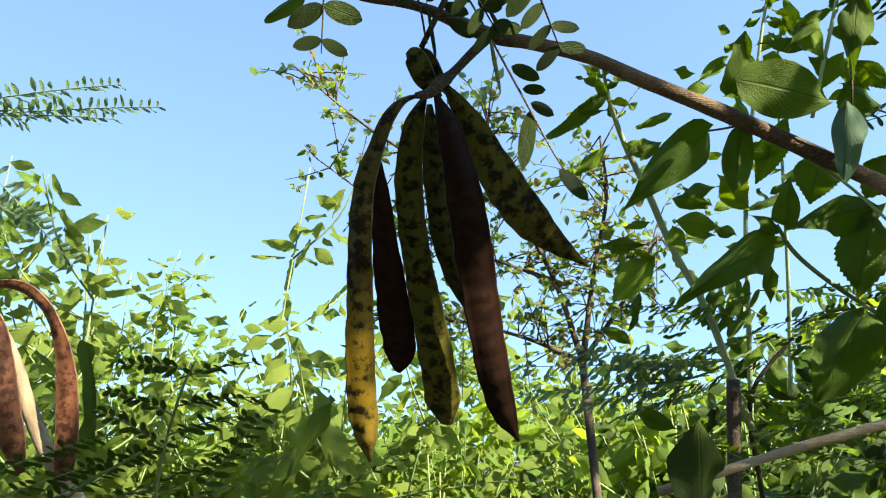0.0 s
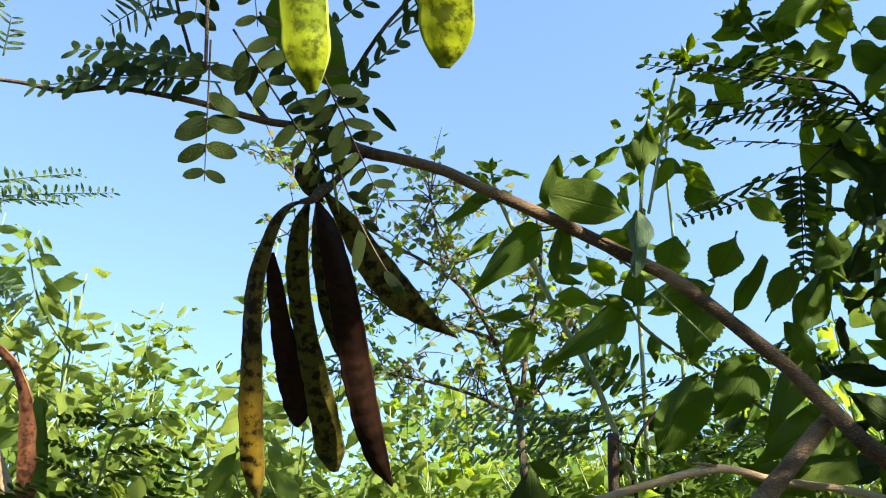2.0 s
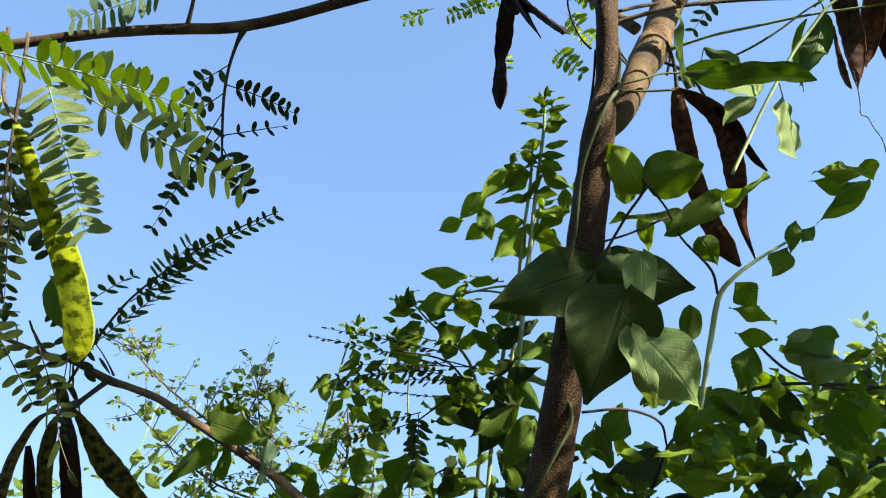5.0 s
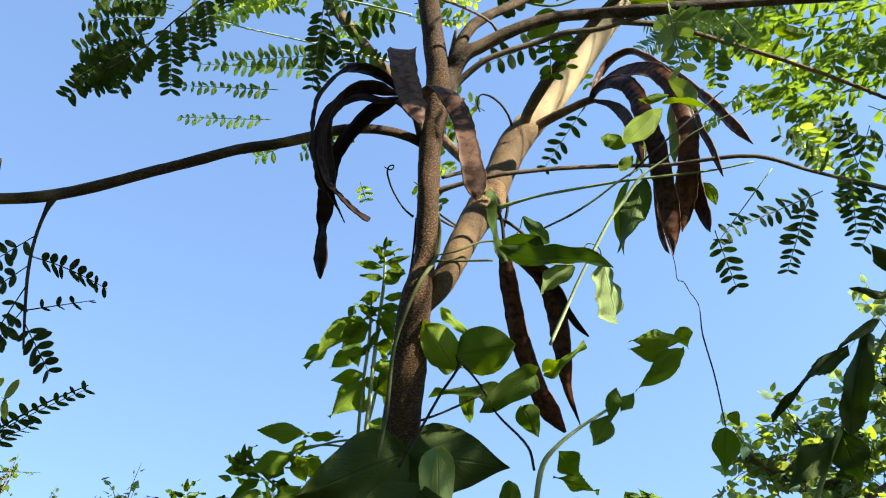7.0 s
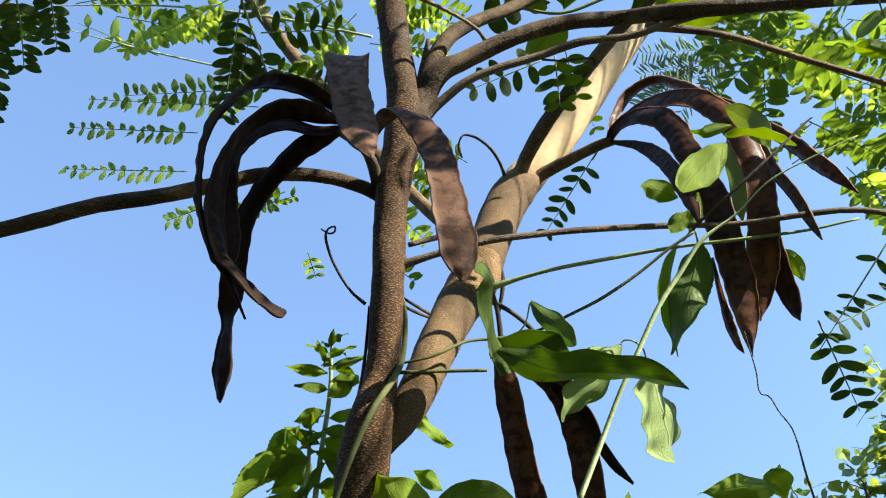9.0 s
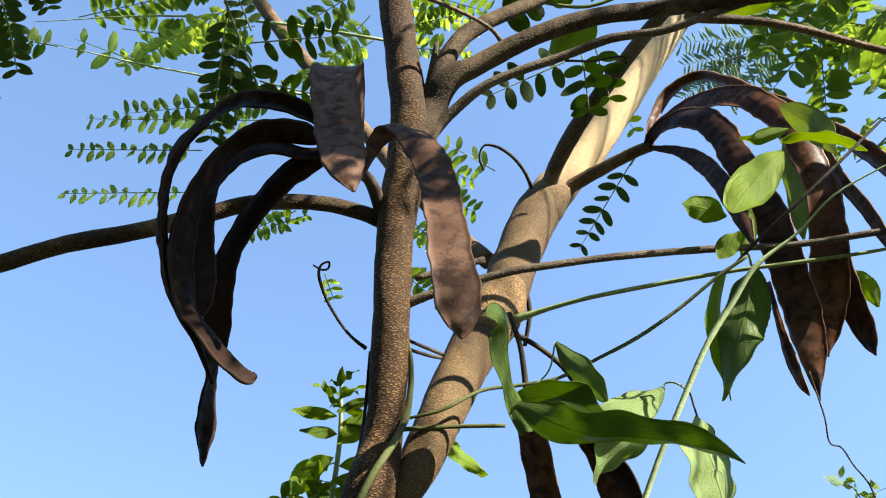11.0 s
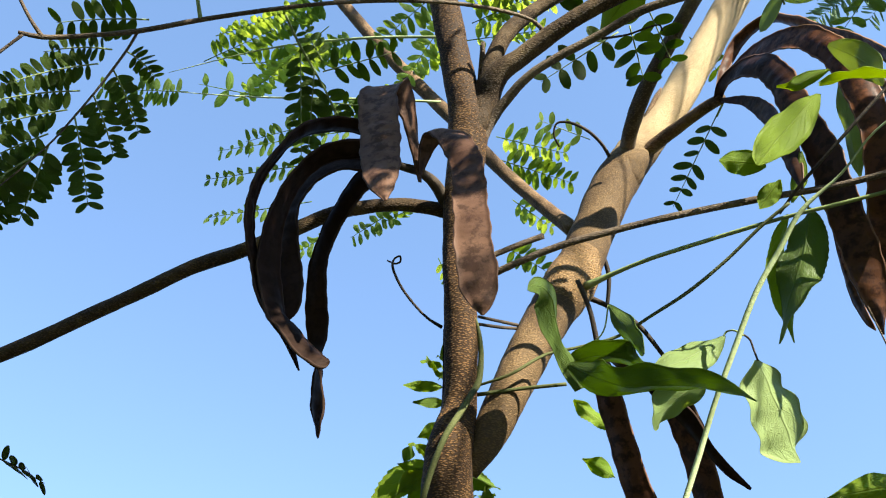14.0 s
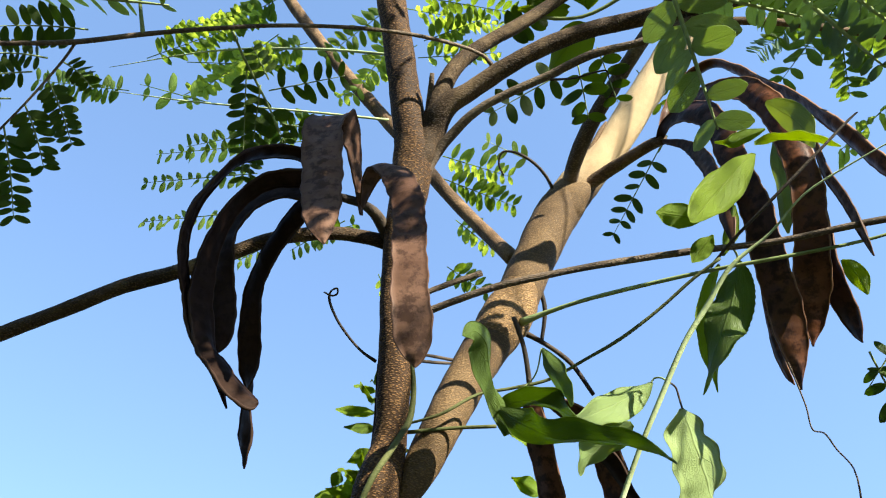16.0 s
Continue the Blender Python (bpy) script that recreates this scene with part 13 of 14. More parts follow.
pinna(fl18, (0.2733, 0.3302, 1.4792), (0.2068, 0.3350, 1.4566), 12, 0.0122, 0.34, (-0.18, -0.11, 0.98), 0.0009, "leaflet", "dark_twig")
pinna(fl18, (0.2709, 0.3303, 1.4791), (0.2750, 0.3481, 1.4313), 11, 0.0141, 0.34, (0.15, -0.10, 0.98), 0.0009, "leaflet", "dark_twig")
pinna(fl18, (0.3265, 0.3169, 1.4972), (0.2495, 0.2998, 1.5106), 12, 0.0132, 0.34, (0.09, -0.04, 0.99), 0.0009, "leaflet", "dark_twig")

# vine and leaves along the bough
vine3 = thing("climbing_vine", (0.1297, 0.3057, 1.4361), "thin vine with dark oval leaves clinging to the bough", "vine")
tube(vine3, "stem", [(0.0700, 0.2973, 1.4661, 0.0005), (0.0808, 0.2938, 1.4602, 0.0006), (0.0972, 0.2966, 1.4500, 0.0006), (0.1120, 0.2936, 1.4422, 0.0006), (0.1250, 0.2940, 1.4335, 0.0006), (0.1443, 0.2945, 1.4204, 0.0006), (0.1621, 0.2935, 1.4058, 0.0006), (0.1765, 0.2930, 1.3889, 0.0006), (0.1933, 0.2933, 1.3694, 0.0006)], "green_stem", sides=6, lumps=0)
tube(vine3, "stem", [(0.1621, 0.2935, 1.4058, 0.0005), (0.1635, 0.2833, 1.4234, 0.0004), (0.1621, 0.2739, 1.4384, 0.0004), (0.1618, 0.2710, 1.4490, 0.0004), (0.1682, 0.2639, 1.4743, 0.0004)], "grey_twig", sides=6, lumps=0)
tube(vine3, "petiole", [(0.1262, 0.2963, 1.4327, 0.0005), (0.1194, 0.2985, 1.4324, 0.0005), (0.1140, 0.3014, 1.4329, 0.0005)], "grey_twig", sides=5, lumps=0)
leaf(vine3, (0.1143, 0.3014, 1.4329), (0.0781, 0.3044, 1.4036), 0.0190, (-0.04, -1.00, -0.05), "vine_leaf", "ovate", "dark oval leaf with a pale bloom")
leaf(vine3, (0.1258, 0.2963, 1.4327), (0.1206, 0.2990, 1.4044), 0.0126, (-0.32, -0.95, -0.03), "vine_leaf", "round")
leaf(vine3, (0.1168, 0.2729, 1.4419), (0.1536, 0.2710, 1.4304), 0.0219, (-0.16, -0.93, -0.34), "vine_leaf", "round", "dark oval leaf with a pale bloom")
leaf(vine3, (0.1172, 0.2790, 1.4389), (0.1236, 0.2679, 1.4600), 0.0125, (0.08, -0.87, -0.48), "vine_leaf", "ovate")
leaf(vine3, (0.1601, 0.2756, 1.4325), (0.1543, 0.2793, 1.4007), 0.0131, (-0.64, -0.77, 0.03), "grey_leaflet", "lance")
leaf(vine3, (0.1661, 0.2633, 1.4765), (0.1585, 0.2682, 1.4403), 0.0105, (-0.63, -0.77, 0.03), "vine_leaf", "lance")

# broad toothed leaves before the thicket
broad = thing("broad_leaf_plant", (0.2411, 0.4175, 1.3709), "plant with broad dark toothed leaves on a slender stem", "plant")
tube(broad, "stem", [(0.1788, 0.3938, 1.4181, 0.0009), (0.1859, 0.3973, 1.4057, 0.0012), (0.2045, 0.4064, 1.3918, 0.0012), (0.2410, 0.4179, 1.3694, 0.0012), (0.2809, 0.4253, 1.3429, 0.0014)], "green_stem", sides=8, lumps=0)
leaf(broad, (0.2280, 0.3819, 1.4237), (0.1778, 0.3751, 1.4111), 0.0192, (0.13, -0.99, 0.03), "vine_leaf", "ovate")
leaf(broad, (0.2256, 0.3827, 1.4210), (0.2091, 0.3843, 1.3780), 0.0363, (-0.45, -0.88, 0.14), "vine_leaf", "serrate")
leaf(broad, (0.2185, 0.3969, 1.3702), (0.1850, 0.3985, 1.3274), 0.0325, (-0.38, -0.88, 0.27), "vine_leaf", "ovate")
leaf(broad, (0.1770, 0.3963, 1.4095), (0.1242, 0.3932, 1.3834), 0.0208, (-0.05, -0.98, 0.21), "vine_leaf", "ovate")
leaf(broad, (0.1827, 0.3940, 1.4174), (0.1826, 0.3781, 1.4371), 0.0149, (-0.27, -0.75, -0.61), "vine_leaf", "ovate")
leaf(broad, (0.2574, 0.4045, 1.3802), (0.2265, 0.4039, 1.3450), 0.0328, (-0.24, -0.94, 0.23), "vine_leaf", "ovate")
leaf(broad, (0.1802, 0.3948, 1.4146), (0.1644, 0.3827, 1.4207), 0.0089, (0.51, -0.81, -0.28), "vine_leaf", "ovate")
leaf(broad, (0.1072, 0.3497, 1.2791), (0.1059, 0.3291, 1.3155), 0.0237, (0.10, -0.87, -0.49), "dark_shade_leaf", "ovate")
leaf(broad, (0.1238, 0.5127, 1.3275), (0.1462, 0.5060, 1.3141), 0.0146, (-0.53, -0.63, -0.57), "vine_leaf", "ovate")
leaf(broad, (0.2856, 0.3549, 1.4235), (0.2570, 0.3613, 1.3742), 0.0165, (-0.59, -0.77, 0.24), "vine_leaf", "ovate")
leaf(broad, (0.2761, 0.3710, 1.3755), (0.2434, 0.3749, 1.3341), 0.0204, (-0.40, -0.88, 0.24), "vine_leaf", "ovate")
leaf(broad, (0.2635, 0.3809, 1.4418), (0.2381, 0.3813, 1.4103), 0.0128, (-0.41, -0.86, 0.31), "vine_leaf", "ovate")
leaf(broad, (0.2887, 0.3825, 1.3398), (0.2430, 0.3785, 1.3233), 0.0284, (-0.02, -0.96, 0.29), "vine_leaf", "ovate")
leaf(broad, (0.3065, 0.3985, 1.3223), (0.2566, 0.3935, 1.3088), 0.0316, (-0.03, -0.89, 0.45), "vine_leaf", "ovate")
leaf(broad, (0.2833, 0.4380, 1.2999), (0.2457, 0.4216, 1.3200), 0.0284, (0.26, -0.93, -0.28), "vine_leaf", "ovate")

# bright weeds behind the bough
weedC = thing("weed_plant", (0.1703, 0.4942, 1.3933), "fresh yellow-green toothed weed on a pale stem", "weed")
tube(weedC, "stem", [(0.2049, 0.5364, 1.3170, 0.0025), (0.1719, 0.4995, 1.3932, 0.0024), (0.1495, 0.4836, 1.4312, 0.0022), (0.1319, 0.4641, 1.4638, 0.0022), (0.1139, 0.4413, 1.4895, 0.0017), (0.1027, 0.4205, 1.5082, 0.0014), (0.0988, 0.4117, 1.5212, 0.0008)], "pale_stem", sides=8, lumps=0)
leaf(weedC, (0.1030, 0.4287, 1.5161), (0.0712, 0.4317, 1.4868), 0.0158, (0.36, -0.80, -0.48), "weed_leaf", "serrate")
leaf(weedC, (0.1026, 0.4264, 1.5245), (0.0875, 0.4191, 1.5318), 0.0076, (0.26, -0.90, -0.35), "weed_leaf", "serrate")
leaf(weedC, (0.1078, 0.4262, 1.5250), (0.1260, 0.4232, 1.5174), 0.0076, (-0.41, -0.44, -0.80), "weed_leaf", "serrate")
leaf(weedC, (0.1037, 0.4315, 1.5061), (0.0838, 0.4267, 1.5045), 0.0055, (0.23, -0.97, 0.05), "bright_lit_leaf", "serrate")
leaf(weedC, (0.1086, 0.4334, 1.4993), (0.1027, 0.4260, 1.5072), 0.0069, (-0.43, -0.48, -0.77), "weed_leaf", "serrate")
leaf(weedC, (0.1206, 0.4347, 1.4946), (0.1424, 0.4283, 1.4990), 0.0089, (-0.06, -0.71, -0.70), "bright_lit_leaf", "serrate")
leaf(weedC, (0.1047, 0.4372, 1.4858), (0.0817, 0.4379, 1.4648), 0.0096, (0.23, -0.93, -0.28), "bright_lit_leaf", "serrate")
leaf(weedC, (0.1133, 0.4372, 1.4858), (0.1239, 0.4340, 1.4785), 0.0117, (-0.49, -0.79, -0.37), "bright_lit_leaf", "serrate")
leaf(weedC, (0.1358, 0.4371, 1.4861), (0.1136, 0.4344, 1.4772), 0.0151, (0.17, -0.98, -0.14), "weed_leaf", "serrate")
leaf(weedC, (0.1319, 0.4551, 1.4220), (0.0970, 0.4579, 1.3931), 0.0227, (-0.35, -0.88, 0.33), "bright_lit_leaf", "serrate")
leaf(weedC, (0.1268, 0.4538, 1.4265), (0.0879, 0.4490, 1.4250), 0.0089, (0.12, -0.99, -0.00), "weed_leaf", "serrate")
leaf(weedC, (0.1428, 0.4502, 1.4393), (0.1689, 0.4466, 1.4336), 0.0179, (-0.19, -0.94, -0.29), "bright_lit_leaf", "serrate")
leaf(weedC, (0.1410, 0.4510, 1.4367), (0.1475, 0.4508, 1.4185), 0.0151, (0.13, -0.99, 0.05), "bright_lit_leaf", "serrate")
leaf(weedC, (0.1416, 0.4465, 1.4526), (0.1610, 0.4438, 1.4438), 0.0124, (-0.38, -0.69, -0.62), "weed_leaf", "serrate")
leaf(weedC, (0.1273, 0.4504, 1.4388), (0.1122, 0.4459, 1.4361), 0.0076, (0.29, -0.96, -0.05), "bright_lit_leaf", "serrate")
leaf(weedC, (0.1451, 0.4463, 1.4532), (0.1678, 0.4390, 1.4607), 0.0103, (-0.35, -0.92, 0.18), "weed_leaf", "serrate")
leaf(weedC, (0.1299, 0.4574, 1.4137), (0.1152, 0.4496, 1.4228), 0.0103, (-0.25, -0.50, -0.83), "bright_lit_leaf", "serrate")
weedD = thing("weed_plant", (0.2322, 0.5683, 1.4255), "tall bright weed with pointed leaves", "weed")
tube(weedD, "stem", [(0.2363, 0.6188, 1.3194, 0.0020), (0.2331, 0.5851, 1.4027, 0.0020), (0.2296, 0.5545, 1.4749, 0.0017), (0.2321, 0.5269, 1.5363, 0.0015), (0.2361, 0.5022, 1.5874, 0.0012), (0.2437, 0.4912, 1.6269, 0.0010)], "pale_stem", sides=8, lumps=0)
tube(weedD, "stem", [(0.2770, 0.6323, 1.3454, 0.0018), (0.2733, 0.5979, 1.4310, 0.0016), (0.2674, 0.5643, 1.5139, 0.0013), (0.2612, 0.5339, 1.5857, 0.0011), (0.2668, 0.5234, 1.6231, 0.0009)], "pale_stem", sides=8, lumps=0)
leaf(weedD, (0.2176, 0.5087, 1.6014), (0.2096, 0.5025, 1.6049), 0.0108, (0.45, -0.80, -0.39), "bright_lit_leaf", "serrate")
leaf(weedD, (0.2215, 0.5104, 1.5952), (0.2111, 0.5076, 1.5869), 0.0083, (0.16, -0.98, 0.13), "bright_lit_leaf", "serrate")
leaf(weedD, (0.2170, 0.5132, 1.5852), (0.1938, 0.5130, 1.5674), 0.0125, (0.13, -0.98, -0.16), "bright_lit_leaf", "serrate")
leaf(weedD, (0.2603, 0.5023, 1.6242), (0.2633, 0.5058, 1.5932), 0.0184, (-0.84, -0.52, -0.14), "bright_lit_leaf", "serrate")
leaf(weedD, (0.2421, 0.5135, 1.5844), (0.2543, 0.5108, 1.5755), 0.0167, (-0.59, -0.48, -0.65), "bright_lit_leaf", "serrate")
leaf(weedD, (0.2592, 0.5108, 1.5940), (0.2487, 0.5057, 1.5937), 0.0108, (0.41, -0.83, -0.37), "bright_lit_leaf", "serrate")
leaf(weedD, (0.1915, 0.5164, 1.5739), (0.1733, 0.5111, 1.5741), 0.0108, (0.27, -0.95, -0.16), "bright_lit_leaf", "serrate")
leaf(weedD, (0.2037, 0.5188, 1.5655), (0.1811, 0.5151, 1.5598), 0.0125, (0.11, -0.98, 0.19), "bright_lit_leaf", "serrate")
leaf(weedD, (0.2329, 0.5201, 1.5605), (0.2121, 0.5165, 1.5548), 0.0125, (0.23, -0.94, -0.25), "bright_lit_leaf", "serrate")
leaf(weedD, (0.2511, 0.5090, 1.6003), (0.2381, 0.5078, 1.5860), 0.0125, (0.18, -0.98, -0.08), "bright_lit_leaf", "serrate")
leaf(weedD, (0.1570, 0.6453, 1.3839), (0.1785, 0.6736, 1.3615), 0.0167, (0.17, -0.69, -0.70), "weed_leaf", "serrate")
leaf(weedD, (0.1472, 0.5895, 1.3652), (0.1457, 0.5765, 1.3423), 0.0094, (0.53, -0.75, 0.39), "bright_lit_leaf", "serrate")
leaf(weedD, (0.2064, 0.5409, 1.4470), (0.2203, 0.5291, 1.4394), 0.0110, (-0.69, -0.71, -0.16), "bright_lit_leaf", "serrate")
leaf(weedD, (0.2613, 0.5375, 1.4800), (0.2232, 0.5126, 1.4732), 0.0133, (0.47, -0.81, 0.34), "weed_leaf", "serrate")
leaf(weedD, (0.2287, 0.5216, 1.4260), (0.2340, 0.5453, 1.4055), 0.0139, (-0.21, -0.61, -0.76), "weed_leaf", "serrate")
leaf(weedD, (0.2026, 0.6425, 1.3890), (0.1778, 0.6342, 1.3892), 0.0110, (0.31, -0.94, 0.15), "weed_leaf", "serrate")
leaf(weedD, (0.2301, 0.6169, 1.5015), (0.2604, 0.6203, 1.5111), 0.0179, (-0.05, -0.89, 0.46), "bright_lit_leaf", "serrate")
leaf(weedD, (0.2270, 0.6131, 1.5031), (0.1977, 0.5868, 1.5033), 0.0116, (0.22, -0.25, -0.94), "weed_leaf", "serrate")
leaf(weedD, (0.1853, 0.5899, 1.4437), (0.1862, 0.6069, 1.4780), 0.0166, (-0.94, -0.30, 0.17), "bright_lit_leaf", "serrate")
leaf(weedD, (0.1548, 0.5970, 1.4285), (0.1487, 0.5972, 1.4132), 0.0076, (-0.45, -0.87, 0.17), "weed_leaf", "serrate")
leaf(weedD, (0.2420, 0.5847, 1.3775), (0.2152, 0.5603, 1.3636), 0.0117, (0.26, -0.68, 0.69), "bright_lit_leaf", "serrate")
leaf(weedD, (0.2397, 0.5148, 1.4588), (0.2604, 0.5444, 1.4552), 0.0082, (-0.38, 0.15, -0.91), "weed_leaf", "serrate")
leaf(weedD, (0.2823, 0.6113, 1.5015), (0.3039, 0.6248, 1.5006), 0.0077, (0.53, -0.85, -0.06), "bright_lit_leaf", "serrate")
leaf(weedD, (0.1683, 0.5932, 1.3902), (0.1879, 0.5986, 1.3937), 0.0070, (0.09, -0.76, 0.65), "weed_leaf", "serrate")
leaf(weedD, (0.1963, 0.6455, 1.3750), (0.1772, 0.6444, 1.3537), 0.0123, (-0.29, -0.91, 0.31), "weed_leaf", "serrate")
leaf(weedD, (0.1853, 0.5019, 1.4516), (0.2073, 0.5174, 1.4428), 0.0114, (0.01, -0.51, -0.86), "weed_leaf", "serrate")
leaf(weedD, (0.1990, 0.5279, 1.3922), (0.1914, 0.5185, 1.3760), 0.0057, (-0.26, -0.78, 0.57), "weed_leaf", "serrate")
leaf(weedD, (0.1305, 0.5207, 1.4018), (0.1307, 0.5468, 1.3870), 0.0105, (-0.72, -0.34, -0.61), "weed_leaf", "serrate")
leaf(weedD, (0.2276, 0.5981, 1.3898), (0.2427, 0.6287, 1.3735), 0.0113, (0.57, -0.59, -0.57), "weed_leaf", "serrate")
leaf(weedD, (0.2060, 0.5601, 1.4604), (0.1781, 0.5367, 1.4516), 0.0110, (0.62, -0.52, -0.59), "weed_leaf", "serrate")
leaf(weedD, (0.2442, 0.5238, 1.4965), (0.2138, 0.4942, 1.4972), 0.0119, (0.70, -0.71, 0.06), "weed_leaf", "serrate")
leaf(weedD, (0.1945, 0.6342, 1.4449), (0.2312, 0.6602, 1.4615), 0.0159, (0.18, -0.70, 0.70), "bright_lit_leaf", "serrate")
leaf(weedD, (0.1366, 0.5671, 1.3825), (0.1141, 0.5590, 1.3933), 0.0150, (-0.06, -0.74, -0.67), "weed_leaf", "serrate")
leaf(weedD, (0.2796, 0.6492, 1.3987), (0.2593, 0.6394, 1.3895), 0.0066, (0.55, -0.66, -0.51), "bright_lit_leaf", "serrate")
leaf(weedD, (0.2323, 0.5498, 1.4028), (0.2327, 0.5698, 1.3932), 0.0083, (-0.41, -0.39, -0.83), "weed_leaf", "serrate")
leaf(weedD, (0.1606, 0.6402, 1.3815), (0.1883, 0.6534, 1.3704), 0.0122, (0.01, -0.65, -0.76), "weed_leaf", "serrate")
leaf(weedD, (0.1420, 0.5612, 1.3663), (0.1213, 0.5721, 1.3727), 0.0105, (-0.51, -0.83, -0.23), "bright_lit_leaf", "serrate")
leaf(weedD, (0.2306, 0.6550, 1.3690), (0.2017, 0.6531, 1.3757), 0.0133, (-0.09, -0.79, -0.60), "weed_leaf", "serrate")
leaf(weedD, (0.1314, 0.5140, 1.4294), (0.1180, 0.5275, 1.4269), 0.0074, (-0.54, -0.64, -0.55), "weed_leaf", "serrate")
leaf(weedD, (0.2466, 0.5028, 1.4833), (0.2312, 0.5150, 1.4798), 0.0089, (-0.63, -0.69, 0.37), "weed_leaf", "serrate")
leaf(weedD, (0.2510, 0.5297, 1.4931), (0.2820, 0.5458, 1.5041), 0.0118, (0.48, -0.39, -0.78), "weed_leaf", "serrate")
leaf(weedD, (0.2575, 0.5521, 1.4525), (0.2379, 0.5654, 1.4528), 0.0139, (-0.47, -0.68, -0.57), "weed_leaf", "serrate")
leaf(weedD, (0.2099, 0.5130, 1.5290), (0.2134, 0.4941, 1.5421), 0.0098, (-0.53, -0.55, -0.65), "bright_lit_leaf", "serrate")
leaf(weedD, (0.2560, 0.4366, 1.5165), (0.2458, 0.4450, 1.5143), 0.0082, (-0.50, -0.73, -0.47), "bright_lit_leaf", "serrate")
leaf(weedD, (0.2264, 0.4635, 1.4649), (0.2341, 0.4570, 1.4757), 0.0074, (-0.54, -0.83, -0.12), "bright_lit_leaf", "serrate")
leaf(weedD, (0.2506, 0.4287, 1.5659), (0.2450, 0.4050, 1.5703), 0.0099, (0.24, -0.23, -0.94), "weed_leaf", "serrate")
leaf(weedD, (0.2340, 0.4671, 1.5634), (0.2304, 0.4741, 1.5812), 0.0077, (-0.90, -0.43, -0.01), "bright_lit_leaf", "serrate")
leaf(weedD, (0.2348, 0.4917, 1.6038), (0.2293, 0.5134, 1.6065), 0.0068, (-0.51, -0.02, -0.86), "bright_lit_leaf", "serrate")
leaf(weedD, (0.2766, 0.5110, 1.5547), (0.2906, 0.5363, 1.5521), 0.0072, (-0.47, 0.17, -0.87), "weed_leaf", "serrate")
leaf(weedD, (0.2121, 0.4615, 1.5394), (0.2035, 0.4471, 1.5501), 0.0101, (0.29, -0.68, -0.68), "weed_leaf", "serrate")
leaf(weedD, (0.2319, 0.5316, 1.4874), (0.2485, 0.5528, 1.4848), 0.0073, (0.77, -0.62, -0.12), "weed_leaf", "serrate")
leaf(weedD, (0.1840, 0.4416, 1.5448), (0.1834, 0.4680, 1.5466), 0.0063, (-0.88, 0.01, -0.48), "bright_lit_leaf", "serrate")
leaf(weedD, (0.2056, 0.4873, 1.5386), (0.2042, 0.4686, 1.5132), 0.0083, (-0.56, -0.65, 0.51), "bright_lit_leaf", "serrate")
leaf(weedD, (0.2044, 0.5177, 1.5093), (0.1935, 0.5312, 1.5124), 0.0074, (-0.78, -0.56, -0.29), "weed_leaf", "serrate")

# leafy weed tops against the sky
weedE = thing("weed_plant", (0.3490, 0.3779, 1.4567), "bright green weed with broad pointed leaves on a pale stem", "weed")
tube(weedE, "stem", [(0.3348, 0.3981, 1.4027, 0.0019), (0.3392, 0.3658, 1.4873, 0.0019), (0.3494, 0.3339, 1.5712, 0.0019), (0.3602, 0.3207, 1.6066, 0.0019), (0.3690, 0.3062, 1.6452, 0.0016), (0.3769, 0.2917, 1.6836, 0.0014)], "pale_stem", sides=8, lumps=0)
tube(weedE, "stem", [(0.3581, 0.3224, 1.6020, 0.0012), (0.3355, 0.3226, 1.5995, 0.0010), (0.3046, 0.3250, 1.5908, 0.0008)], "green_stem", sides=6, lumps=0)
leaf(weedE, (0.3082, 0.3104, 1.6011), (0.2675, 0.3038, 1.6009), 0.0201, (0.15, -0.95, -0.29), "bright_lit_leaf", "serrate")
leaf(weedE, (0.3090, 0.3125, 1.5959), (0.2890, 0.3138, 1.5767), 0.0105, (-0.27, -0.94, 0.22), "bright_lit_leaf", "serrate")
leaf(weedE, (0.3414, 0.3120, 1.5999), (0.3100, 0.3056, 1.5997), 0.0072, (0.19, -0.96, 0.21), "bright_lit_leaf", "serrate")
leaf(weedE, (0.2989, 0.3162, 1.5852), (0.2630, 0.3166, 1.5672), 0.0233, (0.08, -0.98, -0.18), "bright_lit_leaf", "serrate")
leaf(weedE, (0.3009, 0.3163, 1.5852), (0.3090, 0.3211, 1.5593), 0.0209, (-0.56, -0.76, -0.32), "bright_lit_leaf", "serrate")
leaf(weedE, (0.3089, 0.3259, 1.5608), (0.2809, 0.3275, 1.5404), 0.0193, (-0.07, -1.00, 0.02), "bright_lit_leaf", "serrate")
leaf(weedE, (0.2725, 0.3267, 1.5556), (0.2448, 0.3287, 1.5341), 0.0209, (-0.07, -1.00, -0.00), "bright_lit_leaf", "serrate")
leaf(weedE, (0.3555, 0.3143, 1.5951), (0.3933, 0.3018, 1.6168), 0.0282, (-0.10, -0.93, -0.35), "bright_lit_leaf", "serrate")
leaf(weedE, (0.3515, 0.3163, 1.5894), (0.3812, 0.3172, 1.5756), 0.0161, (-0.37, -0.43, -0.82), "weed_leaf", "serrate")
leaf(weedE, (0.3150, 0.3275, 1.5570), (0.3370, 0.3310, 1.5360), 0.0209, (-0.44, -0.69, -0.57), "weed_leaf", "serrate")
leaf(weedE, (0.3311, 0.3331, 1.5439), (0.3771, 0.3221, 1.5625), 0.0250, (0.13, -0.67, -0.73), "dark_shade_leaf", "serrate")
leaf(weedE, (0.3637, 0.3007, 1.6310), (0.3453, 0.2986, 1.6209), 0.0185, (0.20, -0.97, -0.16), "bright_lit_leaf", "serrate")
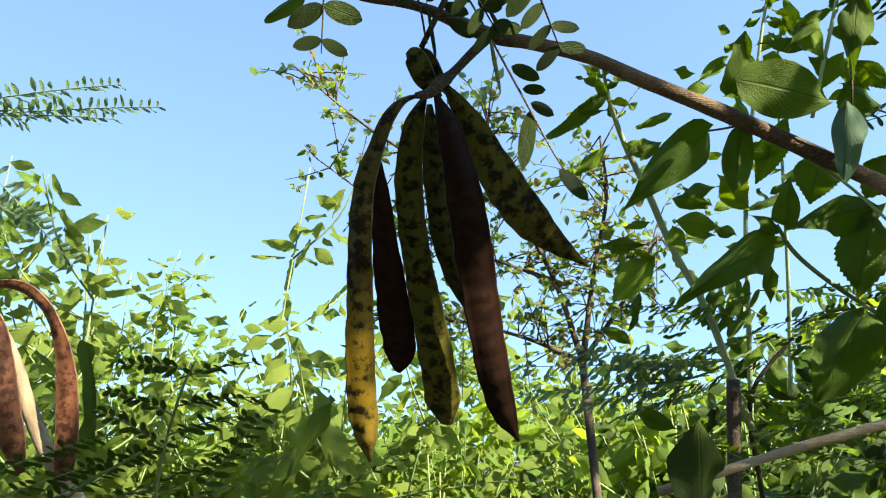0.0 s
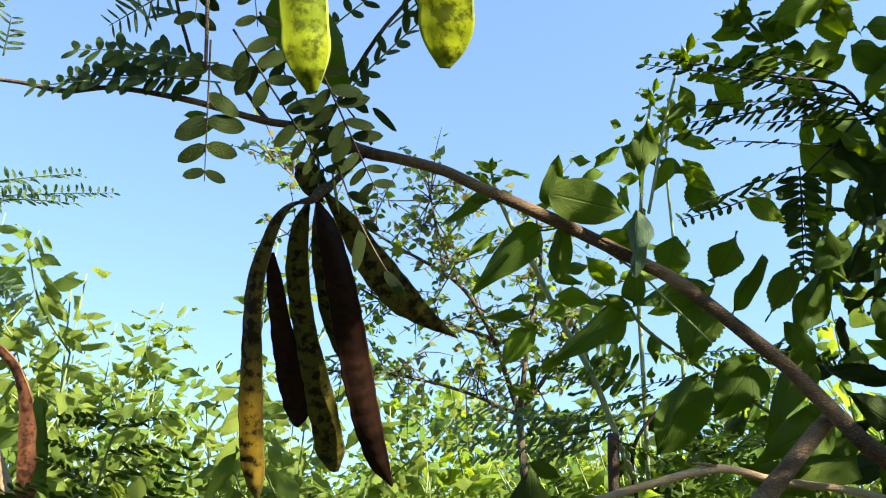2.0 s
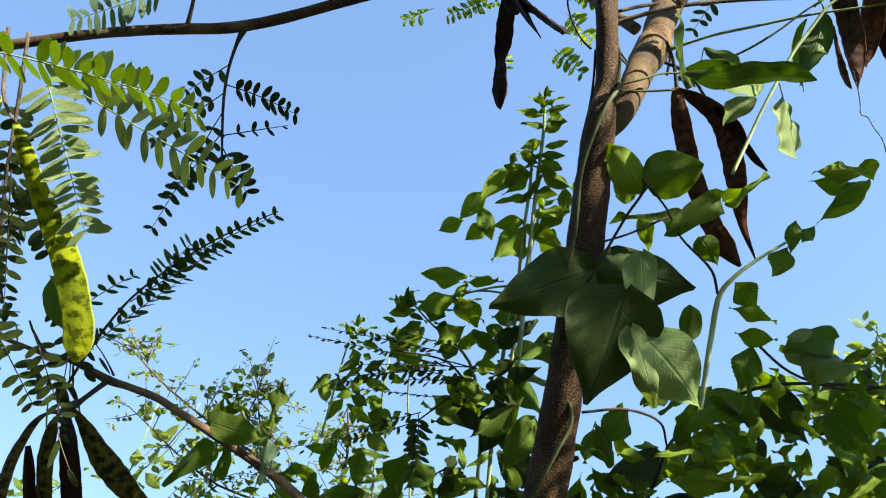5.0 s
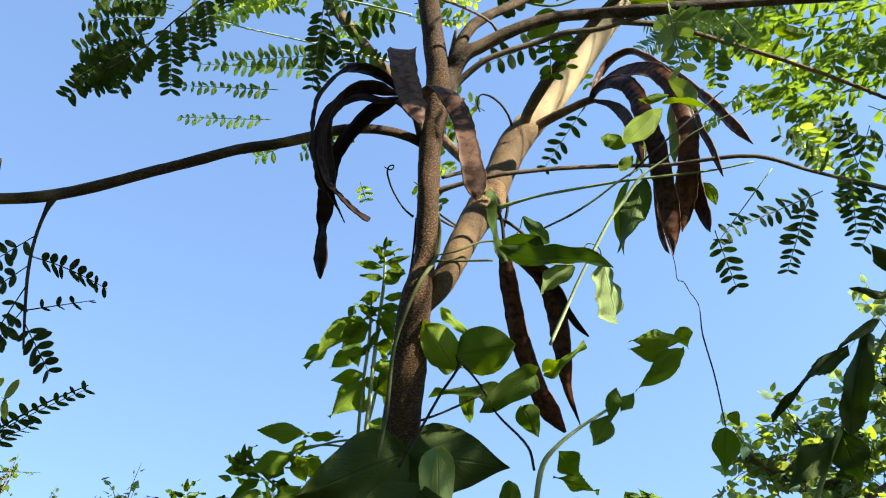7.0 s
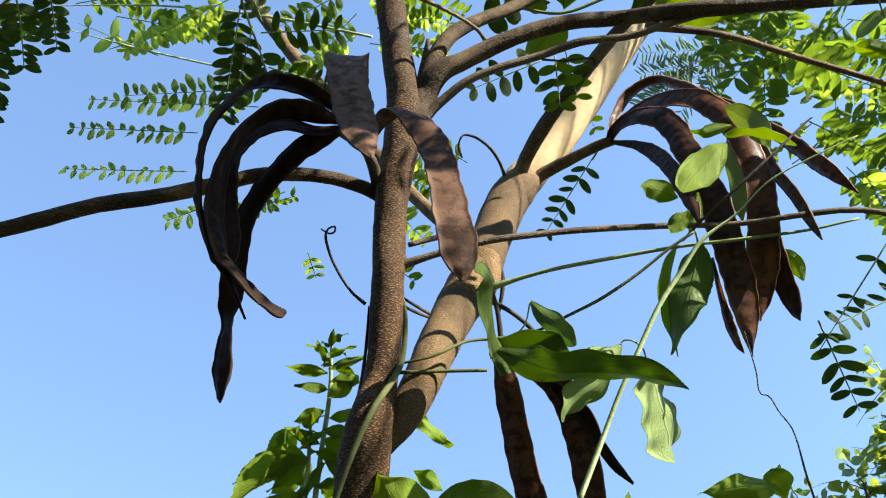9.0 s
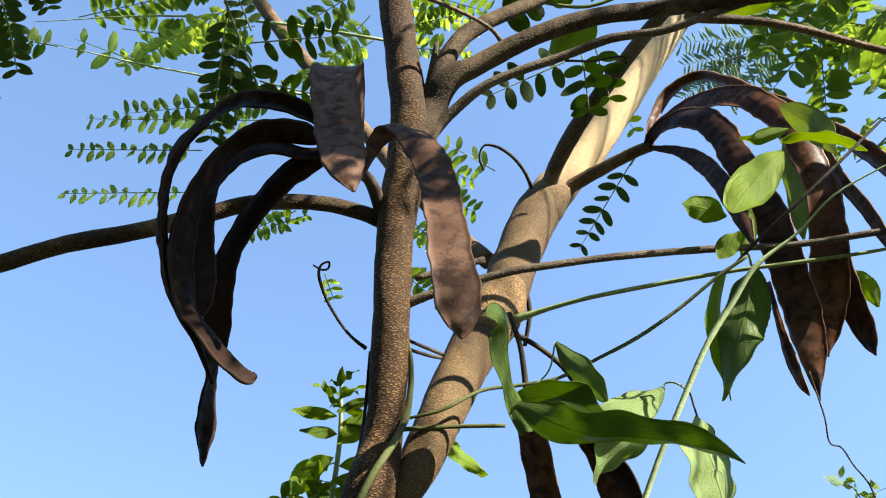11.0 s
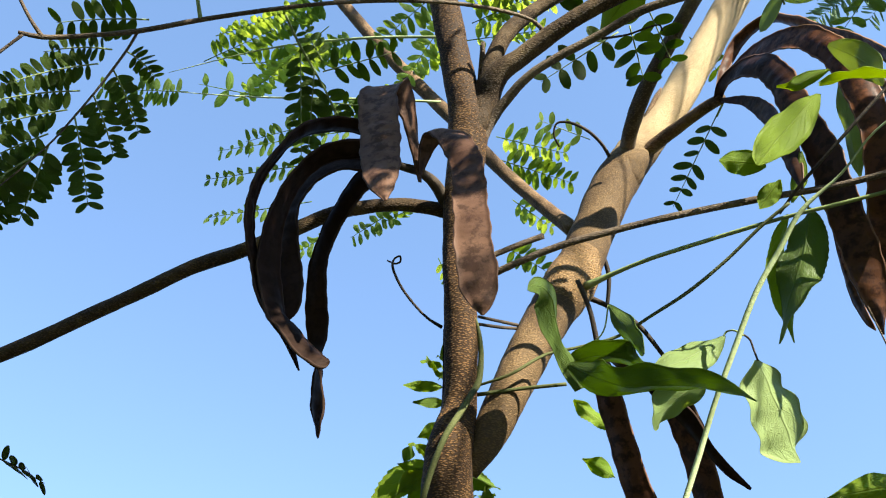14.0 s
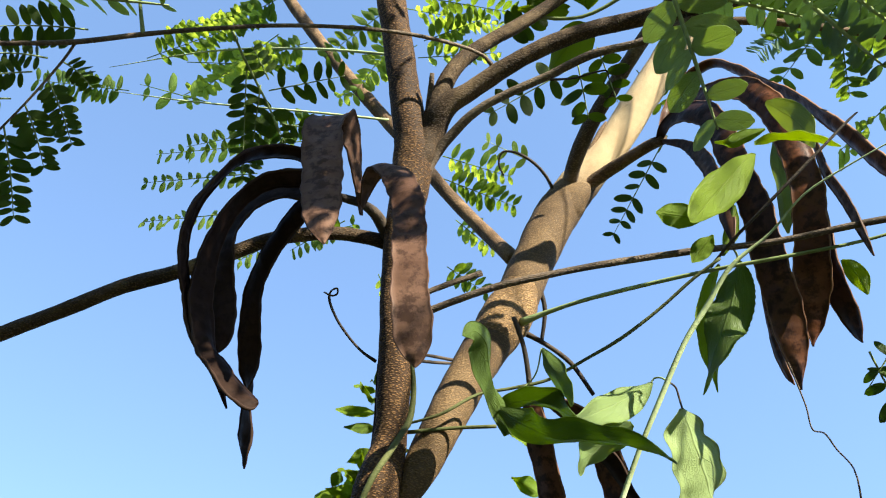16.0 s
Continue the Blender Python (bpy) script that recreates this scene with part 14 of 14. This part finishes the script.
leaf(weedE, (0.3678, 0.2965, 1.6424), (0.3933, 0.2975, 1.6280), 0.0282, (-0.43, -0.43, -0.80), "bright_lit_leaf", "serrate")
leaf(weedE, (0.3473, 0.3249, 1.5667), (0.3651, 0.3153, 1.5792), 0.0161, (-0.01, -0.80, -0.60), "bright_lit_leaf", "serrate")
leaf(weedE, (0.2098, 0.3324, 1.5354), (0.2168, 0.3339, 1.5182), 0.0113, (-0.46, -0.85, -0.26), "bright_lit_leaf", "serrate")
leaf(weedE, (0.2179, 0.3356, 1.5280), (0.2007, 0.3349, 1.5143), 0.0121, (0.07, -1.00, -0.04), "weed_leaf", "serrate")
leaf(weedE, (0.1814, 0.3410, 1.5107), (0.1926, 0.3447, 1.4881), 0.0145, (-0.38, -0.87, -0.33), "bright_lit_leaf", "serrate")
leaf(weedE, (0.1936, 0.3406, 1.5127), (0.1766, 0.3406, 1.4973), 0.0121, (-0.09, -0.99, 0.10), "weed_leaf", "serrate")
leaf(weedE, (0.2097, 0.3498, 1.4901), (0.2286, 0.3515, 1.4734), 0.0137, (-0.33, -0.82, -0.46), "bright_lit_leaf", "serrate")
leaf(weedE, (0.2056, 0.3482, 1.4939), (0.1926, 0.3490, 1.4768), 0.0121, (-0.09, -1.00, 0.02), "bright_lit_leaf", "serrate")
leaf(weedE, (0.2906, 0.3420, 1.5172), (0.3288, 0.3473, 1.4929), 0.0282, (-0.28, -0.74, -0.61), "weed_leaf", "serrate")
leaf(weedE, (0.2824, 0.3476, 1.5020), (0.3047, 0.3509, 1.4815), 0.0242, (-0.47, -0.64, -0.61), "bright_lit_leaf", "serrate")
leaf(weedE, (0.3391, 0.3420, 1.5213), (0.3528, 0.3465, 1.4968), 0.0242, (-0.65, -0.60, -0.47), "bright_lit_leaf", "serrate")
leaf(weedE, (0.2219, 0.3400, 1.5167), (0.2408, 0.3318, 1.5259), 0.0097, (-0.00, -0.75, -0.66), "weed_leaf", "serrate")
leaf(weedE, (0.3392, 0.3304, 1.5515), (0.3209, 0.3341, 1.5265), 0.0161, (-0.39, -0.91, 0.15), "bright_lit_leaf", "serrate")
tube(weedE, "stem", [(0.1894, 0.3594, 1.4636, 0.0010), (0.1976, 0.3451, 1.5014, 0.0010), (0.2066, 0.3309, 1.5392, 0.0008), (0.2139, 0.3246, 1.5562, 0.0006)], "pale_stem", sides=6, lumps=0)
leaf(broad, (0.3301, 0.7013, 1.3159), (0.3417, 0.7082, 1.2993), 0.0084, (0.22, -0.95, -0.24), "weed_leaf", "serrate")
leaf(broad, (0.2752, 0.7708, 1.3003), (0.2721, 0.7539, 1.2738), 0.0133, (-0.92, -0.28, 0.29), "dark_shade_leaf", "ovate")
leaf(broad, (0.2216, 0.6529, 1.3370), (0.2197, 0.6750, 1.3171), 0.0093, (-0.54, -0.59, -0.60), "dark_shade_leaf", "ovate")
leaf(broad, (0.2763, 0.7730, 1.2955), (0.2882, 0.7600, 1.2804), 0.0109, (0.18, -0.67, 0.72), "dark_shade_leaf", "serrate")
leaf(broad, (0.3661, 0.6755, 1.2783), (0.3759, 0.6710, 1.2556), 0.0166, (-0.23, -0.97, 0.09), "dark_shade_leaf", "serrate")
leaf(broad, (0.3744, 0.7176, 1.3504), (0.3262, 0.6980, 1.3354), 0.0222, (-0.07, -0.48, 0.87), "weed_leaf", "ovate")
leaf(broad, (0.2626, 0.6676, 1.3315), (0.2601, 0.6529, 1.2991), 0.0185, (-0.75, -0.58, 0.32), "dark_shade_leaf", "serrate")
leaf(broad, (0.4326, 0.7206, 1.3919), (0.3909, 0.7057, 1.3782), 0.0162, (0.01, -0.69, 0.72), "weed_leaf", "serrate")
leaf(broad, (0.2875, 0.7571, 1.2850), (0.3348, 0.7864, 1.2789), 0.0179, (0.19, -0.49, -0.85), "dark_shade_leaf", "serrate")
leaf(broad, (0.3720, 0.7001, 1.2721), (0.3620, 0.7193, 1.2665), 0.0082, (-0.55, -0.49, -0.68), "weed_leaf", "serrate")
leaf(broad, (0.2379, 0.6995, 1.3281), (0.2413, 0.7172, 1.3605), 0.0129, (-0.04, -0.88, 0.48), "weed_leaf", "serrate")
leaf(broad, (0.3455, 0.6472, 1.3192), (0.3406, 0.6478, 1.2895), 0.0178, (-0.67, -0.73, 0.10), "dark_shade_leaf", "ovate")
leaf(broad, (0.2673, 0.6452, 1.3725), (0.2724, 0.6313, 1.3468), 0.0173, (-0.67, -0.70, 0.25), "vine_leaf", "ovate")
leaf(broad, (0.3279, 0.6683, 1.3604), (0.3467, 0.6499, 1.3846), 0.0180, (-0.70, -0.71, 0.01), "dark_shade_leaf", "ovate")
leaf(broad, (0.4351, 0.7542, 1.2869), (0.3902, 0.7272, 1.2873), 0.0130, (0.48, -0.78, 0.40), "vine_leaf", "serrate")
leaf(broad, (0.3283, 0.6416, 1.3770), (0.3341, 0.6283, 1.3891), 0.0107, (-0.82, -0.54, -0.20), "dark_shade_leaf", "ovate")
leaf(broad, (0.2465, 0.6996, 1.2738), (0.2759, 0.7150, 1.2655), 0.0127, (0.51, -0.79, 0.35), "vine_leaf", "ovate")
leaf(broad, (0.3492, 0.6568, 1.2794), (0.3448, 0.6780, 1.2606), 0.0127, (-0.75, -0.52, -0.41), "weed_leaf", "ovate")
leaf(broad, (0.4178, 0.6941, 1.3398), (0.3919, 0.6713, 1.3147), 0.0140, (-0.67, -0.06, 0.74), "dark_shade_leaf", "serrate")
leaf(broad, (0.3182, 0.6125, 1.3015), (0.3315, 0.6034, 1.2948), 0.0124, (-0.32, -0.82, 0.48), "dark_shade_leaf", "ovate")
leaf(broad, (0.3301, 0.6287, 1.3077), (0.3622, 0.6313, 1.2960), 0.0171, (0.11, -0.99, 0.08), "dark_shade_leaf", "ovate")
leaf(broad, (0.3138, 0.7681, 1.2716), (0.3423, 0.7672, 1.3024), 0.0218, (-0.44, -0.82, 0.38), "vine_leaf", "serrate")
leaf(broad, (0.2579, 0.6909, 1.3670), (0.2668, 0.6627, 1.3861), 0.0165, (-0.83, -0.46, -0.30), "dark_shade_leaf", "ovate")
leaf(broad, (0.2932, 0.6385, 1.3408), (0.3070, 0.6670, 1.3130), 0.0164, (-0.71, -0.29, -0.65), "dark_shade_leaf", "ovate")
leaf(broad, (0.2962, 0.6832, 1.3220), (0.2710, 0.6821, 1.3465), 0.0169, (-0.32, -0.87, -0.37), "weed_leaf", "serrate")
leaf(broad, (0.3745, 0.7027, 1.2833), (0.3910, 0.6816, 1.2928), 0.0131, (-0.17, -0.51, -0.84), "dark_shade_leaf", "ovate")
leaf(broad, (0.3452, 0.7785, 1.2545), (0.3746, 0.8004, 1.2621), 0.0107, (-0.05, -0.27, 0.96), "weed_leaf", "serrate")
leaf(broad, (0.3968, 0.7054, 1.3775), (0.3647, 0.6936, 1.3651), 0.0138, (0.47, -0.64, -0.61), "weed_leaf", "ovate")
leaf(broad, (0.3867, 0.6827, 1.3802), (0.3863, 0.7154, 1.3661), 0.0115, (-0.41, -0.36, -0.84), "dark_shade_leaf", "ovate")
leaf(broad, (0.4012, 0.7375, 1.3339), (0.4041, 0.7326, 1.2989), 0.0203, (0.44, -0.88, 0.16), "weed_leaf", "ovate")
leaf(broad, (0.3430, 0.6381, 1.2840), (0.3379, 0.6468, 1.2674), 0.0090, (0.08, -0.87, -0.48), "dark_shade_leaf", "ovate")
leaf(broad, (0.2616, 0.7504, 1.3150), (0.2368, 0.7322, 1.3115), 0.0099, (0.57, -0.70, -0.43), "dark_shade_leaf", "serrate")
leaf(broad, (0.2982, 0.7247, 1.3631), (0.3270, 0.7172, 1.3459), 0.0226, (-0.44, -0.81, -0.39), "dark_shade_leaf", "ovate")
leaf(broad, (0.3691, 0.6465, 1.2903), (0.3675, 0.6436, 1.2699), 0.0123, (-0.73, -0.67, 0.15), "dark_shade_leaf", "serrate")
leaf(broad, (0.3126, 0.6931, 1.3341), (0.2992, 0.6690, 1.3147), 0.0074, (0.27, -0.69, 0.67), "dark_shade_leaf", "serrate")
leaf(broad, (0.2455, 0.6593, 1.3506), (0.2534, 0.6660, 1.3182), 0.0152, (0.38, -0.92, -0.10), "vine_leaf", "serrate")
leaf(broad, (0.3452, 0.6267, 1.3090), (0.3461, 0.6091, 1.2806), 0.0162, (-0.96, -0.24, 0.12), "weed_leaf", "serrate")
leaf(broad, (0.2781, 0.6090, 1.3637), (0.2833, 0.6048, 1.3383), 0.0125, (-0.92, -0.37, -0.13), "dark_shade_leaf", "ovate")
leaf(broad, (0.3788, 0.7077, 1.2735), (0.3446, 0.6991, 1.2551), 0.0203, (0.12, -0.97, 0.23), "weed_leaf", "serrate")
leaf(broad, (0.3022, 0.7402, 1.3167), (0.3288, 0.7612, 1.3426), 0.0177, (-0.56, -0.26, 0.79), "vine_leaf", "ovate")
tube(weedD, "dead_stub", [(0.1863, 0.5070, 1.3478, 0.0044), (0.1854, 0.5177, 1.3096, 0.0044), (0.1846, 0.5296, 1.2671, 0.0046), (0.1842, 0.5395, 1.2317, 0.0048)], "grey_twig", "broken-off dry stem")

# broad leaves at the top of the vine
vinetop = thing("climbing_vine", (0.5388, 0.0573, 1.9326), "vine tip with large bright green leaves over the branches", "vine")
tube(vinetop, "stem", [(0.4717, 0.0737, 1.9171, 0.0012), (0.5054, 0.0727, 1.9126, 0.0012), (0.5381, 0.0608, 1.9209, 0.0012), (0.5662, 0.0511, 1.9275, 0.0012), (0.5928, 0.0258, 1.9525, 0.0012)], "green_stem", sides=6, lumps=0)
leaf(vinetop, (0.5069, 0.0289, 1.9710), (0.5059, 0.0673, 1.9188), 0.0503, (-0.33, -0.76, -0.55), "vine_leaf", "round", "large rounded leaf, green and lit from behind")
leaf(vinetop, (0.5501, 0.0322, 1.9600), (0.5331, 0.0589, 1.9240), 0.0271, (-0.33, -0.83, -0.46), "bright_lit_leaf", "ovate")
leaf(vinetop, (0.5887, 0.0290, 1.9571), (0.5544, 0.0594, 1.9198), 0.0406, (-0.18, -0.84, -0.52), "dark_shade_leaf", "ovate")
leaf(vinetop, (0.5755, 0.0648, 1.9177), (0.6501, 0.0489, 1.9159), 0.0319, (-0.10, -0.39, -0.92), "bright_lit_leaf", "ovate")
leaf(vinetop, (0.4974, 0.0726, 1.9218), (0.4665, 0.0703, 1.9220), 0.0116, (0.06, -0.89, -0.46), "bright_lit_leaf", "ovate")
leaf(vinetop, (0.5091, 0.0784, 1.9131), (0.4824, 0.0953, 1.8901), 0.0232, (-0.07, -0.84, -0.54), "bright_lit_leaf", "ovate")
leaf(vinetop, (0.4853, 0.0576, 1.9413), (0.4723, 0.0696, 1.9218), 0.0222, (-0.07, -0.87, -0.49), "vine_leaf", "ovate")
leaf(vinetop, (0.7075, 0.0644, 1.8959), (0.7393, 0.0618, 1.8859), 0.0126, (-0.31, -0.37, -0.88), "bright_lit_leaf", "ovate")

# rosettes of young leaves at the tips of the weeds
def tuft(parent, tip, seed, size=0.020):
    rng = random.Random(seed)
    for k in range(9):
        a, up = k * 2.4, 0.95 - 0.11 * k
        base = Vector(tip) - Vector((0, 0, 0.0022 * k))
        way = Vector((math.cos(a), math.sin(a), up)).normalized() * size * (0.55 + 0.06 * k) * rng.uniform(0.85, 1.2)
        leaf(parent, base, base + way, way.length * rng.uniform(0.36, 0.5), (-way.x * up, -way.y * up, 0.02 + way.length), rng.choice(["bright_lit_leaf", "weed_leaf"]), "serrate")


tuft(weedR, (0.3685, 0.2250, 1.7469), 0)
tuft(weedR, (0.3589, 0.2436, 1.6986), 1)
tuft(weedM, (0.2547, 0.3374, 1.5920), 2)
tuft(weedM, (0.2812, 0.3399, 1.5863), 3)
tuft(weedC, (0.0988, 0.4117, 1.5212), 4)
tuft(weedD, (0.2437, 0.4912, 1.6269), 5)
tuft(weedD, (0.2668, 0.5234, 1.6231), 6)
tuft(weedE, (0.3769, 0.2917, 1.6836), 7)
tuft(weedE, (0.3046, 0.3250, 1.5908), 8)
tuft(weedE, (0.2139, 0.3246, 1.5562), 9)

# weeds standing behind
rng = random.Random(77)
for k in range(70):
    az = radians(rng.uniform(-40, 12))
    dist = rng.uniform(0.95, 2.4) if az < radians(-12) else rng.uniform(1.25, 2.6)
    rise = 8 + (9 if az < radians(-17) else 0) + 3 * math.sin(az * 17)
    height = 1.3 + dist * math.tan(radians(rng.uniform(-1, rise)))
    weed(dist * math.sin(az), dist * math.cos(az), height, 0.072, 300 + k, rng.choice(["far_weed_leaf", "weed_leaf"]), dense=1.4)
for k in range(92):
    az = radians(rng.uniform(-42, 30))
    dist = rng.uniform(1.5, 3.0)
    weed(dist * math.sin(az), dist * math.cos(az), 1.25 + dist * math.tan(radians(rng.uniform(0, 7.5))), 0.074, 1300 + k, rng.choice(["far_weed_leaf", "weed_leaf", "vine_leaf", "bright_lit_leaf"]), dense=1.35, low=0.55)
for k in range(40):
    az = radians(rng.uniform(8, 64))
    dist = rng.uniform(1.2, 2.6)
    height = 1.3 + dist * math.tan(radians(rng.uniform(-3, 7)))
    weed(dist * math.sin(az), dist * math.cos(az), height, 0.07, 500 + k, rng.choice(["far_weed_leaf", "weed_leaf"]))
# unseen thicket added behind and beside the walker to hold off sky light
for k in range(44):
    az = radians(rng.uniform(150, 280))
    dist = rng.uniform(0.75, 1.6)
    weed(0.2 + dist * math.sin(az), -0.5 + dist * math.cos(az), rng.uniform(1.9, 2.9), 0.11, 700 + k, "vine_leaf", "ovate", "dark thicket round the clearing", 0.05, 1.2)
rng = random.Random(77)
for k in range(15):
    az, dist = radians(11 + 1.7 * k + rng.uniform(-1.5, 1.5)), rng.uniform(1.05, 1.7)
    height = 1.27 + dist * math.tan(radians(3.5 + 0.45 * k + rng.uniform(-2.0, 1.5)))
    weed(dist * math.sin(az), dist * math.cos(az), height, 0.075, 1500 + k, ("weed_leaf", "vine_leaf", "dark_shade_leaf")[k % 3], dense=1.4, low=0.5)
weed(-0.393, 1.074, 1.747, 0.062, 1200, dense=1.3, low=0.45)
weed(-0.588, 1.081, 1.741, 0.062, 960, dense=1.3, low=0.45)
weed(-0.481, 1.069, 1.645, 0.062, 1090, dense=1.3, low=0.45)
weed(-0.561, 1.057, 1.624, 0.062, 990, dense=1.3, low=0.45)

# airy trees in the distance
thin_tree("sparse_shrub", [(0.179, 0.865, -0.010, 0.0070), (0.169, 0.855, 0.700, 0.0060), (0.149, 0.845, 1.404, 0.0045)], [[(0.149, 0.845, 1.404, 0.0038), (0.121, 0.821, 1.490, 0.0028), (0.084, 0.788, 1.547, 0.0025), (0.005, 0.758, 1.592, 0.0018), (-0.078, 0.743, 1.647, 0.0015), (-0.149, 0.726, 1.708, 0.0009)], [(0.149, 0.845, 1.404, 0.0038), (0.165, 0.818, 1.501, 0.0025), (0.181, 0.796, 1.579, 0.0019), (0.176, 0.779, 1.641, 0.0013)], [(0.121, 0.821, 1.490, 0.0028), (0.065, 0.815, 1.511, 0.0019), (-0.010, 0.808, 1.537, 0.0016), (-0.133, 0.783, 1.626, 0.0007)], [(0.149, 0.845, 1.404, 0.0032), (0.206, 0.841, 1.479, 0.0022), (0.240, 0.824, 1.540, 0.0013)], [(0.149, 0.845, 1.404, 0.0032), (0.087, 0.838, 1.431, 0.0022), (0.012, 0.832, 1.451, 0.0016), (-0.076, 0.829, 1.460, 0.0010)], [(0.084, 0.788, 1.547, 0.0022), (0.060, 0.755, 1.602, 0.0015), (0.050, 0.741, 1.655, 0.0009)]], 40, 0.075, 0.0118, ["weed_leaf", "grey_leaflet", "dry_leaf", "leaflet"], "ovate", 41, "sparse shrub with small half-dry leaves and grey twigs", (0.0009, 0.004), "shrub")
thin_tree("light_green_tree", [(2.281, 2.511, 0.0, 0.05), (2.281, 2.511, 1.2, 0.04), (2.281, 2.511, 2.230, 0.0221)], [[(2.281, 2.511, 2.230, 0.0154), (2.202, 2.386, 2.407, 0.0099), (2.083, 2.307, 2.532, 0.0055)], [(2.281, 2.511, 2.230, 0.0154), (2.354, 2.353, 2.422, 0.0099), (2.297, 2.226, 2.598, 0.0055)], [(2.281, 2.511, 2.230, 0.0154), (2.530, 2.345, 2.401, 0.0099), (2.546, 2.060, 2.769, 0.0055)], [(2.281, 2.511, 2.230, 0.0154), (2.053, 2.445, 2.358, 0.0088), (1.916, 2.408, 2.430, 0.0044)], [(2.530, 2.345, 2.401, 0.0099), (2.423, 2.156, 2.666, 0.0066), (2.426, 1.967, 2.911, 0.0044)]], 34, 0.22, 0.055, ["grey_leaflet", "weed_leaf", "far_weed_leaf"], "ovate", 43, "light green leafy tree in the distance")
